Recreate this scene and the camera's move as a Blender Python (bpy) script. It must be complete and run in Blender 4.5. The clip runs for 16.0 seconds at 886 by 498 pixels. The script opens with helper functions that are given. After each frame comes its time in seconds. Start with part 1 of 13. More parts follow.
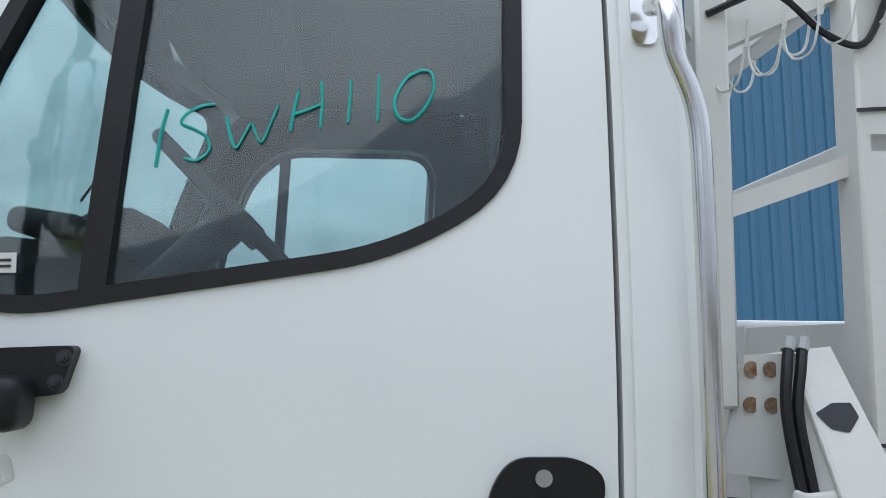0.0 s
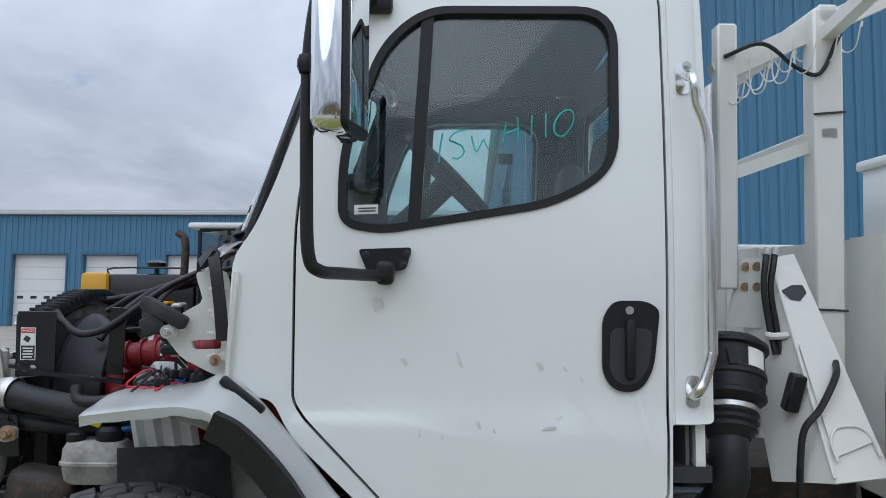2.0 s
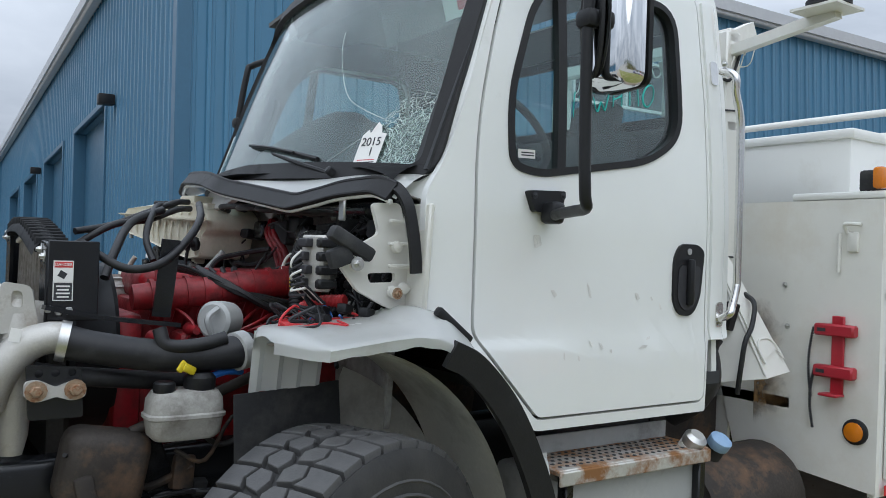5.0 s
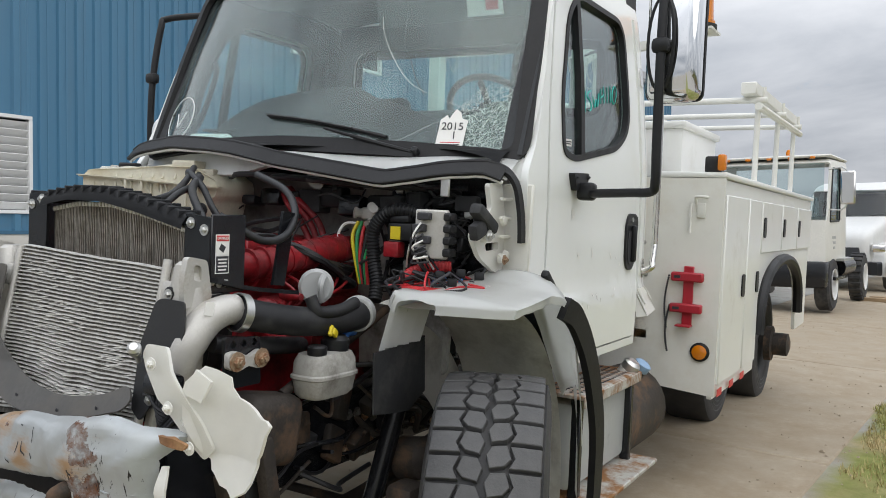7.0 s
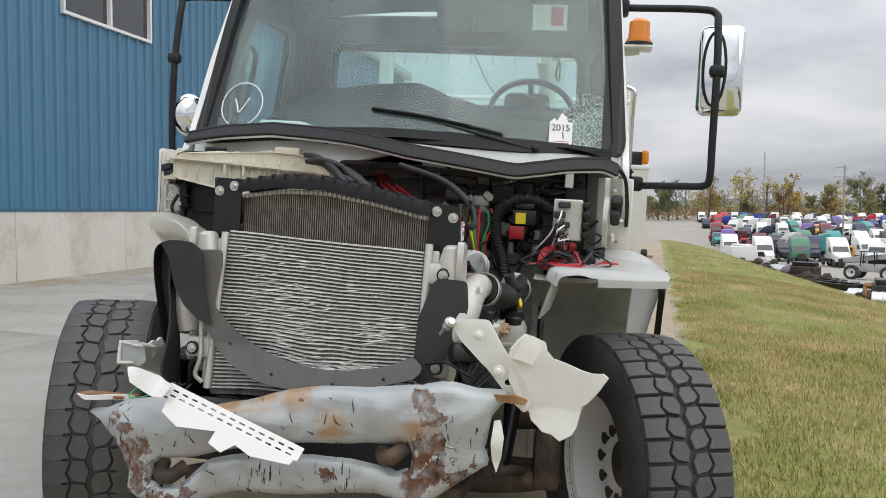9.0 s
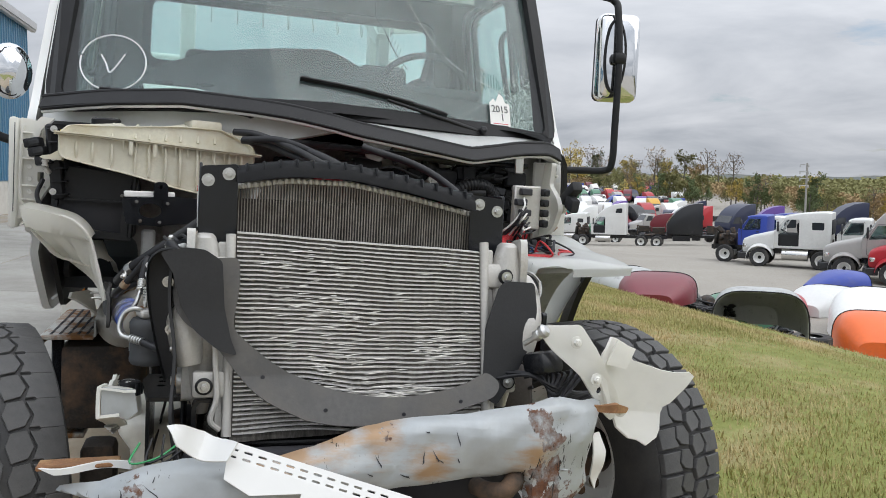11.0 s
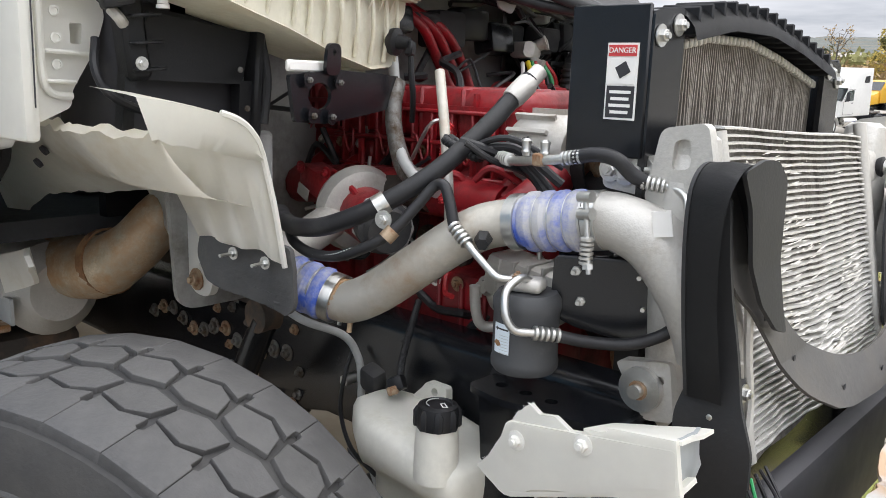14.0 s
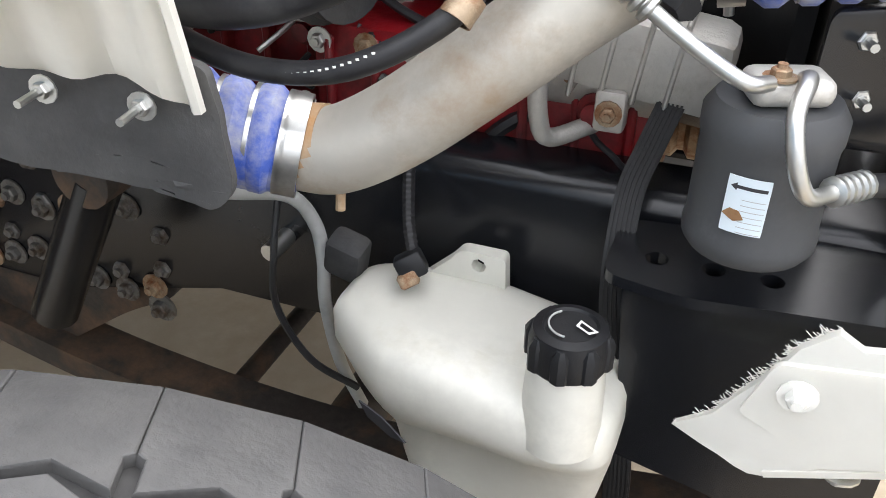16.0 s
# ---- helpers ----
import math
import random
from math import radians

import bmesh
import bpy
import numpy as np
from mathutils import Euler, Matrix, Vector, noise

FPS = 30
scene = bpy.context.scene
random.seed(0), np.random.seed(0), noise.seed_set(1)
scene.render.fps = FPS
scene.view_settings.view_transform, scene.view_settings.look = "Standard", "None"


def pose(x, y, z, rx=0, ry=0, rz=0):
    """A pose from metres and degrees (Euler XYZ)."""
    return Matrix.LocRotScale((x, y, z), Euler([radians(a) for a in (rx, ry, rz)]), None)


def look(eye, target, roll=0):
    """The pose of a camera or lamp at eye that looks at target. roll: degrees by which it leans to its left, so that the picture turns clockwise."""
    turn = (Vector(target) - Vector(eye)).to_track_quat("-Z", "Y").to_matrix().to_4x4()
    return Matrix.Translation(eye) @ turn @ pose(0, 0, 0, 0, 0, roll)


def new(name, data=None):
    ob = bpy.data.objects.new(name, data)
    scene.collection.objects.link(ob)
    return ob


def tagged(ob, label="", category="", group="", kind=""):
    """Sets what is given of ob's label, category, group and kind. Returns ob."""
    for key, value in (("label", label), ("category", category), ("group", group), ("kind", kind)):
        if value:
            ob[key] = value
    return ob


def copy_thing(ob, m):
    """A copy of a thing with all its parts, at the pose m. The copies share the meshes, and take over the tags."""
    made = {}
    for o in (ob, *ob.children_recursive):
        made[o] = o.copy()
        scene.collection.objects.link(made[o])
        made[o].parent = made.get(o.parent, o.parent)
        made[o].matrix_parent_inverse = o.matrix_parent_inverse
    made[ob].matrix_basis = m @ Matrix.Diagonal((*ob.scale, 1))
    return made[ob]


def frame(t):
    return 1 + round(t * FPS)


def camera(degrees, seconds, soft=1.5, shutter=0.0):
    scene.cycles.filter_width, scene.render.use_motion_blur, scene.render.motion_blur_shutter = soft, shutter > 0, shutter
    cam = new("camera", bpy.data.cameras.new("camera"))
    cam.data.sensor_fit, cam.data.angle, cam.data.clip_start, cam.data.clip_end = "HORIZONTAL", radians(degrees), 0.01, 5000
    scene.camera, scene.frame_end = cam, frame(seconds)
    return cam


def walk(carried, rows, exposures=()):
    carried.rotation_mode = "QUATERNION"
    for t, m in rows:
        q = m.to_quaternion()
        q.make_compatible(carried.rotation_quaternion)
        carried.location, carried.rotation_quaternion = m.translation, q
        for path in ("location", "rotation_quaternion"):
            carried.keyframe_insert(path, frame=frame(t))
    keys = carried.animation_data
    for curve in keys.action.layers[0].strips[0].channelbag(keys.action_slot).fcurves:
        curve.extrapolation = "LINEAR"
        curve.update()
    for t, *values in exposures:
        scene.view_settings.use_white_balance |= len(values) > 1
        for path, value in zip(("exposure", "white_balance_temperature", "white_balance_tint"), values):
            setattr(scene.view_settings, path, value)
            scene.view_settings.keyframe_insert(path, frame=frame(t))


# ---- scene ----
cam = camera(56.3, 16.0, soft=0.9)
METRES, EYE, TURN = 12.0, 1.77, -4.5
ROWS = [
    (0.0, 0.0, 0.0, 0.0, -0.05, 9.28, -0.29),
    (0.5, -0.0025, -0.0327, -0.0037, 2.15, 7.0, -0.28),
    (1.0, -0.0104, -0.0644, -0.0093, 3.74, 5.97, -0.25),
    (1.5, -0.012, -0.0927, -0.0146, 4.52, 5.4, -0.33),
    (2.0, -0.0214, -0.1124, -0.0145, 3.8, 4.97, -0.42),
    (2.5, -0.0409, -0.1276, -0.0199, 1.53, 4.74, -0.51),
    (3.0, -0.0636, -0.125, -0.0234, -4.86, 4.43, -0.49),
    (3.5, -0.0919, -0.1205, -0.0204, -13.05, 4.15, -0.56),
    (4.0, -0.1298, -0.1196, -0.0197, -18.81, 3.73, -0.66),
    (4.5, -0.1624, -0.1043, -0.0232, -24.15, 3.17, -0.63),
    (7.0, -0.3172, -0.0287, -0.0167, -54.96, -1.18, -0.17),
    (7.5, -0.3463, 0.0007, -0.0155, -60.45, -1.86, -0.22),
    (8.0, -0.3759, 0.0263, -0.0152, -65.54, -2.28, -0.26),
    (8.5, -0.4007, 0.0526, -0.0126, -70.41, -2.53, -0.33),
    (9.0, -0.4148, 0.0889, -0.0138, -75.73, -2.75, -0.37),
    (9.5, -0.4248, 0.1171, -0.0139, -81.91, -3.02, -0.37),
    (12.0, -0.3435, 0.2565, -0.0044, -113.32, -5.93, -0.62),
    (12.5, -0.3239, 0.279, -0.0036, -118.81, -6.35, -0.68),
    (13.0, -0.3051, 0.3014, 0.0004, -123.95, -7.2, -0.55),
    (13.5, -0.2748, 0.3126, -0.0054, -128.64, -8.94, -0.45),
    (14.0, -0.2459, 0.3201, -0.0103, -133.02, -13.55, -0.05),
    (14.5, -0.2231, 0.3232, -0.0079, -137.57, -19.49, 0.24),
    (15.0, -0.2014, 0.3086, -0.0091, -143.18, -23.41, 0.2),
    (15.5, -0.1842, 0.2975, -0.0184, -148.51, -27.98, 0.29),
    (16.0, -0.1744, 0.2912, -0.019, -154.47, -35.44, 0.6),
]
walk(cam, [(t, pose(0, -2.36, EYE, 0, 0, TURN) @ pose(METRES * x, METRES * y, METRES * z, 90 + pitch, roll, yaw)) for t, x, y, z, yaw, pitch, roll in ROWS],
     exposures=[(0, -0.17, 5750, 10), (1.5, -0.3, 5750, 10), (3, -0.26, 5750, 9), (4.5, -0.17, 5800, 8), (7, 0.0, 6450, 10), (9, 0.05, 6550, 10), (12, 0.08, 6350, 10),
                (13.4, 0.42, 6400, 10), (14.2, 0.92, 6600, 12), (14.7, 1.18, 6600, 12), (15.3, 1.34, 6600, 12), (16, 1.46, 6600, 12)])

# ---- sky and sun ----
world = bpy.data.worlds.new("overcast_sky")
scene.world = world
world.use_nodes = True
wn, wl = world.node_tree.nodes, world.node_tree.links
wn.clear()


def wnode(kind, **props):
    n = wn.new(kind)
    for k, v in props.items():
        n.inputs[k].default_value = v
    return n


w_out = wnode("ShaderNodeOutputWorld")
w_bg = wnode("ShaderNodeBackground", Strength=1.0)
w_sky = wn.new("ShaderNodeTexSky")
w_sky.sky_type, w_sky.sun_disc = "NISHITA", False
w_sky.sun_elevation, w_sky.sun_rotation = radians(48), radians(215)
w_tc = wn.new("ShaderNodeTexCoord")
w_sep = wn.new("ShaderNodeSeparateXYZ")
wl.new(w_tc.outputs["Generated"], w_sep.inputs[0])


def wmath(op, a, b=None, c=None):
    n = wn.new("ShaderNodeMath")
    n.operation = op
    for i, v in enumerate((a, b, c)):
        if v is None:
            continue
        if isinstance(v, (int, float)):
            n.inputs[i].default_value = v
        else:
            wl.new(v, n.inputs[i])
    return n.outputs[0]


up = wmath("MAXIMUM", w_sep.outputs["Z"], 0.0)
flat = wmath("ADD", up, 0.16)
w_comb = wn.new("ShaderNodeCombineXYZ")
wl.new(wmath("DIVIDE", w_sep.outputs["X"], flat), w_comb.inputs[0])
wl.new(wmath("DIVIDE", w_sep.outputs["Y"], flat), w_comb.inputs[1])
w_n1 = wnode("ShaderNodeTexNoise", Scale=0.75, Detail=9.0, Roughness=0.56, Distortion=0.35)
w_n2 = wnode("ShaderNodeTexNoise", Scale=1.7, Detail=8.0, Roughness=0.6, Distortion=0.2)
for n in (w_n1, w_n2):
    wl.new(w_comb.outputs[0], n.inputs["Vector"])
w_r1 = wn.new("ShaderNodeValToRGB")  # light and dark bellies of the cloud deck
w_r1.color_ramp.elements[0].position, w_r1.color_ramp.elements[0].color = 0.33, (0.44, 0.475, 0.53, 1)
w_r1.color_ramp.elements[1].position, w_r1.color_ramp.elements[1].color = 0.68, (0.86, 0.88, 0.92, 1)
wl.new(w_n1.outputs["Fac"], w_r1.inputs[0])
w_r2 = wn.new("ShaderNodeValToRGB")  # gaps of blue
w_r2.color_ramp.elements[0].position, w_r2.color_ramp.elements[0].color = 0.64, (0, 0, 0, 1)
w_r2.color_ramp.elements[1].position, w_r2.color_ramp.elements[1].color = 0.75, (0.75, 0.75, 0.75, 1)
wl.new(w_n2.outputs["Fac"], w_r2.inputs[0])
w_sk = wn.new("ShaderNodeVectorMath")
w_sk.operation = "SCALE"
wl.new(w_sky.outputs[0], w_sk.inputs[0])
w_sk.inputs["Scale"].default_value = 0.12
w_mix = wn.new("ShaderNodeMix")
w_mix.data_type = "RGBA"
wl.new(w_r2.outputs[0], w_mix.inputs["Factor"])
wl.new(w_r1.outputs[0], w_mix.inputs["A"])
wl.new(w_sk.outputs[0], w_mix.inputs["B"])
# an overcast sky is brightest overhead
w_lum = wn.new("ShaderNodeVectorMath")
w_lum.operation = "SCALE"
wl.new(w_mix.outputs["Result"], w_lum.inputs[0])
wl.new(wmath("MULTIPLY_ADD", up, 1.9, 0.66), w_lum.inputs["Scale"])
wl.new(w_lum.outputs[0], w_bg.inputs[0])
wl.new(w_bg.outputs[0], w_out.inputs[0])

sun = new("sun", bpy.data.lights.new("sun", "SUN"))
sun.data.energy, sun.data.angle, sun.data.color = 0.9, radians(75), (1.0, 0.96, 0.9)
sun.matrix_world = look((-6, -9, 12), (0, 0, 0))

# ---- materials ----
MATS = {}


def mat(name, col, rough=0.5, metal=0.0, var=0.12, scale=6.0, bump=0.05, bscale=90.0, dirt=None, amount=0.3, dscale=2.5, soft=0.12,
        coat=0.0, spec=0.5, rand=0.0, dist=0.004, stretch=(1, 1, 1), glow=0.0, trans=0.0, dirt_rough=0.85, sss=0.0):
    """A worn surface: base colour with fine and broad variation, a second colour in blotches, and a fine relief."""
    m = bpy.data.materials.new(name)
    m.use_nodes = True
    nt = m.node_tree
    N, L = nt.nodes, nt.links
    b = N["Principled BSDF"]
    tc = N.new("ShaderNodeTexCoord")
    mp = N.new("ShaderNodeMapping")
    mp.inputs["Scale"].default_value = stretch
    L.new(tc.outputs["Object"], mp.inputs[0])

    def noise_of(sc, detail=5.0, rg=0.6):
        n = N.new("ShaderNodeTexNoise")
        n.inputs["Scale"].default_value, n.inputs["Detail"].default_value, n.inputs["Roughness"].default_value = sc, detail, rg
        L.new(mp.outputs[0], n.inputs["Vector"])
        return n.outputs["Fac"]

    def mix(f, a, c):
        x = N.new("ShaderNodeMix")
        x.data_type = "RGBA"
        for key, v in (("Factor", f), ("A", a), ("B", c)):
            if hasattr(v, "is_linked"):
                L.new(v, x.inputs[key])
            else:
                x.inputs[key].default_value = v if key == "Factor" else (*v, 1)
        return x.outputs["Result"]

    lo, hi = tuple(c * (1 - var) for c in col), tuple(min(1, c * (1 + var)) for c in col)
    r = N.new("ShaderNodeValToRGB")
    r.color_ramp.elements[0].position, r.color_ramp.elements[1].position = 0.3, 0.7
    r.color_ramp.elements[0].color, r.color_ramp.elements[1].color = (*lo, 1), (*hi, 1)
    L.new(noise_of(scale), r.inputs[0])
    c_out = r.outputs[0]
    fine = N.new("ShaderNodeValToRGB")
    fine.color_ramp.elements[0].position, fine.color_ramp.elements[1].position = 0.35, 0.65
    L.new(noise_of(scale * 9, 3), fine.inputs[0])
    c_out = mix(fine.outputs[0], c_out, tuple(c * (1 - 0.5 * var) for c in col)) if var > 0.05 else c_out
    if rand:
        info = N.new("ShaderNodeObjectInfo")
        hs = N.new("ShaderNodeHueSaturation")
        ma = N.new("ShaderNodeMath")
        ma.operation = "MULTIPLY_ADD"
        L.new(info.outputs["Random"], ma.inputs[0])
        ma.inputs[1].default_value, ma.inputs[2].default_value = 2 * rand, 1 - rand
        L.new(ma.outputs[0], hs.inputs["Value"])
        L.new(c_out, hs.inputs["Color"])
        c_out = hs.outputs[0]
    if dirt:
        dr = N.new("ShaderNodeValToRGB")
        dr.color_ramp.elements[0].position, dr.color_ramp.elements[1].position = 1 - amount - soft, 1 - amount + soft
        L.new(noise_of(dscale, 9, 0.68), dr.inputs[0])
        c_out = mix(dr.outputs[0], c_out, dirt)
        rr = N.new("ShaderNodeMapRange")
        L.new(dr.outputs[0], rr.inputs[0])
        rr.inputs["To Min"].default_value, rr.inputs["To Max"].default_value = rough, dirt_rough
        L.new(rr.outputs[0], b.inputs["Roughness"])
    else:
        rr = N.new("ShaderNodeMapRange")
        L.new(noise_of(scale * 3), rr.inputs[0])
        rr.inputs["To Min"].default_value, rr.inputs["To Max"].default_value = rough * 0.8, min(1, rough * 1.2)
        L.new(rr.outputs[0], b.inputs["Roughness"])
    L.new(c_out, b.inputs["Base Color"])
    b.inputs["Metallic"].default_value, b.inputs["Coat Weight"].default_value = metal, coat
    b.inputs["Coat Roughness"].default_value = 0.08
    b.inputs["Specular IOR Level"].default_value = spec
    b.inputs["Subsurface Weight"].default_value = sss
    if glow:
        L.new(c_out, b.inputs["Emission Color"])
        b.inputs["Emission Strength"].default_value = glow
    b.inputs["Transmission Weight"].default_value = trans
    if bump:
        bp = N.new("ShaderNodeBump")
        bp.inputs["Strength"].default_value, bp.inputs["Distance"].default_value = bump, dist
        L.new(noise_of(bscale, 4), bp.inputs["Height"])
        L.new(bp.outputs[0], b.inputs["Normal"])
    MATS[name] = m
    return m


def pane(name, tint, gloss=1.0, rough=0.02, haze=0.0, haze_col=(0.6, 0.65, 0.65)):
    """Clear sheet glass: tinted see-through with a Fresnel gloss, and a haze that paints in dust and reflected sky."""
    m = bpy.data.materials.new(name)
    m.use_nodes = True
    N, L = m.node_tree.nodes, m.node_tree.links
    N.remove(N["Principled BSDF"])
    t, g, mx, fr = N.new("ShaderNodeBsdfTransparent"), N.new("ShaderNodeBsdfGlossy"), N.new("ShaderNodeMixShader"), N.new("ShaderNodeLayerWeight")
    t.inputs[0].default_value = (*tint, 1)
    g.inputs["Roughness"].default_value = rough
    g.inputs["Color"].default_value = (gloss, gloss, gloss, 1)
    fr.inputs[0].default_value = 0.5
    pw, sc = N.new("ShaderNodeMath"), N.new("ShaderNodeMath")
    pw.operation, sc.operation = "POWER", "MULTIPLY_ADD"
    L.new(fr.outputs["Facing"], pw.inputs[0])
    pw.inputs[1].default_value = 4.0
    L.new(pw.outputs[0], sc.inputs[0])
    sc.inputs[1].default_value, sc.inputs[2].default_value = 0.62, 0.05
    L.new(sc.outputs[0], mx.inputs[0])
    L.new(t.outputs[0], mx.inputs[1])
    L.new(g.outputs[0], mx.inputs[2])
    last = mx.outputs[0]
    # diffuse haze: thin dust, plus sky reflection put in as colour
    if haze:
        d, m2, nz, rp, tc = N.new("ShaderNodeBsdfDiffuse"), N.new("ShaderNodeMixShader"), N.new("ShaderNodeTexNoise"), N.new("ShaderNodeMapRange"), N.new("ShaderNodeTexCoord")
        d.inputs[0].default_value = (*haze_col, 1)
        nz.inputs["Scale"].default_value, nz.inputs["Detail"].default_value = 3.0, 8.0
        L.new(tc.outputs["Object"], nz.inputs["Vector"])
        L.new(nz.outputs["Fac"], rp.inputs[0])
        rp.inputs["From Min"].default_value, rp.inputs["From Max"].default_value = 0.35, 0.75
        rp.inputs["To Max"].default_value = haze
        L.new(rp.outputs[0], m2.inputs[0])
        L.new(last, m2.inputs[1])
        L.new(d.outputs[0], m2.inputs[2])
        last = m2.outputs[0]
    L.new(last, N["Material Output"].inputs[0])
    MATS[name] = m
    return m


WHITE = mat("white_paint", (0.80, 0.81, 0.79), 0.22, var=0.03, scale=2, bump=0.02, bscale=250, dirt=(0.55, 0.53, 0.47), amount=0.27, dscale=2.2, soft=0.16, coat=0.35, dirt_rough=0.4)
DOORWHITE = mat("white_door_paint", (0.81, 0.82, 0.80), 0.2, var=0.02, scale=2, bump=0.015, bscale=250, dirt=(0.66, 0.65, 0.6), amount=0.25, dscale=4.0, soft=0.1, coat=0.4, dirt_rough=0.4)
OLDWHITE = mat("chalky_white_paint", (0.74, 0.73, 0.68), 0.45, var=0.06, scale=3, bump=0.05, bscale=120, dirt=(0.34, 0.24, 0.14), amount=0.24, dscale=3.2, soft=0.1)
FRP = mat("torn_white_fibreglass", (0.87, 0.86, 0.81), 0.42, var=0.03, scale=14, bump=0.08, bscale=120, dirt=(0.66, 0.60, 0.48), amount=0.22, dscale=5, soft=0.14)
# FRP again, paler and more translucent, to lift the arch out of its shade
LITFRP = mat("brightened_fibreglass", (0.91, 0.89, 0.83), 0.5, var=0.04, scale=10, bump=0.12, bscale=90, dirt=(0.72, 0.64, 0.50), amount=0.30, dscale=4, soft=0.16)
INNERFRP = mat("dirty_inner_fibreglass", (0.66, 0.65, 0.60), 0.6, var=0.1, scale=8, bump=0.2, bscale=70, dirt=(0.22, 0.20, 0.17), amount=0.34, dscale=3, soft=0.15)
GREYPAINT = mat("primed_grey_steel", (0.42, 0.43, 0.42), 0.45, var=0.1, scale=5, bump=0.05, dirt=(0.12, 0.11, 0.1), amount=0.33, dscale=3.5)
RUBBER = mat("black_rubber_trim", (0.016, 0.016, 0.017), 0.5, var=0.25, scale=14, bump=0.15, bscale=160, spec=0.3, dirt=(0.034, 0.034, 0.034), amount=0.34, dscale=5)
TYRE = mat("worn_tyre_rubber", (0.042, 0.042, 0.044), 0.55, var=0.25, scale=12, bump=0.4, bscale=110, dirt=(0.125, 0.122, 0.117), amount=0.46, dscale=3.6, soft=0.22, rand=0.18)
# less dusty sidewall rubber; its dark tone also paints shade into the tread grooves
TYREGROOVE = mat("tyre_sidewall_and_groove_shade", (0.026, 0.026, 0.027), 0.65, var=0.2, scale=12, bump=0.25, bscale=90, dirt=(0.07, 0.067, 0.062), amount=0.40, dscale=5, soft=0.2)
HOSE = mat("black_hose_rubber", (0.018, 0.018, 0.02), 0.42, var=0.2, scale=20, bump=0.1, spec=0.35, dirt=(0.05, 0.05, 0.049), amount=0.38, dscale=9)
PLASTIC = mat("black_plastic", (0.014, 0.0145, 0.016), 0.42, var=0.2, scale=10, bump=0.12, bscale=300, spec=0.3, dirt=(0.038, 0.037, 0.036), amount=0.34, dscale=6)
MATTE = mat("matt_black_plastic", (0.030, 0.031, 0.033), 0.75, var=0.2, scale=10, bump=0.2, bscale=200, spec=0.35, dirt=(0.085, 0.082, 0.078), amount=0.36, dscale=4)
FRAMEBLACK = mat("black_chassis_paint", (0.0085, 0.0095, 0.012), 0.26, var=0.3, scale=7, bump=0.06, bscale=60, dirt=(0.06, 0.052, 0.045), amount=0.22, dscale=4, soft=0.14)
GRIMY = mat("oily_rusty_steel", (0.05, 0.042, 0.036), 0.65, 0.3, var=0.4, scale=10, bump=0.35, bscale=60, dirt=(0.20, 0.12, 0.07), amount=0.38, dscale=6)
DASH = mat("charcoal_dashboard", (0.034, 0.036, 0.039), 0.7, var=0.12, scale=20, bump=0.03, bscale=400)
SEAT = mat("grey_seat_fabric", (0.085, 0.088, 0.092), 0.9, var=0.15, scale=40, bump=0.06, bscale=500)
LINER = mat("light_grey_headliner", (0.13, 0.137, 0.14), 0.85, var=0.1, scale=8, bump=0.0, bscale=200)
RED = mat("red_engine_enamel", (0.30, 0.010, 0.016), 0.36, var=0.35, scale=9, bump=0.25, bscale=45, dirt=(0.055, 0.014, 0.014), amount=0.42, dscale=8, soft=0.14, dist=0.006)
REDPAINT = mat("red_bracket_paint", (0.42, 0.02, 0.035), 0.4, var=0.15, scale=20, bump=0.08, dirt=(0.2, 0.03, 0.03), amount=0.3, dscale=12)
REDLOOM = mat("red_cable", (0.55, 0.03, 0.035), 0.45, var=0.2, scale=30, bump=0.1)
ALU = mat("cast_aluminium", (0.56, 0.545, 0.51), 0.58, 0.6, var=0.12, scale=14, bump=0.3, bscale=130, dirt=(0.34, 0.29, 0.23), amount=0.33, dscale=7)
ALUTUBE = mat("aluminised_pipe", (0.50, 0.475, 0.42), 0.58, 0.5, var=0.14, scale=9, bump=0.08, bscale=90, dirt=(0.36, 0.25, 0.15), amount=0.36, dscale=7, soft=0.14)
RUSTALU = mat("rust_stained_pipe", (0.50, 0.42, 0.31), 0.5, 0.5, var=0.25, scale=18, bump=0.1, dirt=(0.45, 0.22, 0.07), amount=0.44, dscale=12, soft=0.18)
STEEL = mat("zinc_steel", (0.60, 0.60, 0.58), 0.32, 0.9, var=0.15, scale=22, bump=0.06, dirt=(0.3, 0.2, 0.12), amount=0.25, dscale=14)
DULLBOLT = mat("grimy_bolt", (0.20, 0.195, 0.185), 0.5, 0.6, var=0.3, scale=60, bump=0.1, dirt=(0.10, 0.07, 0.045), amount=0.45, dscale=40)
RUSTBOLT = mat("rusty_bolt", (0.42, 0.32, 0.22), 0.5, 0.6, var=0.3, scale=60, bump=0.1, dirt=(0.28, 0.12, 0.05), amount=0.45, dscale=50)
CHROME = mat("chrome", (0.82, 0.83, 0.84), 0.05, 1.0, var=0.02, scale=3, bump=0.0)
DULLCHROME = mat("scuffed_stainless", (0.72, 0.71, 0.69), 0.16, 1.0, var=0.06, scale=12, bump=0.02, dirt=(0.45, 0.42, 0.38), amount=0.25, dscale=10, dirt_rough=0.4)
BLUEHOSE = mat("blue_silicone_hose", (0.055, 0.12, 0.52), 0.55, var=0.3, scale=18, bump=0.15, bscale=200, dirt=(0.46, 0.46, 0.47), amount=0.52, dscale=11, soft=0.10)
TANK = mat("yellowed_tank_plastic", (0.78, 0.75, 0.62), 0.38, var=0.12, scale=7, bump=0.06, bscale=80, dirt=(0.56, 0.46, 0.28), amount=0.33, dscale=4.5, soft=0.18)
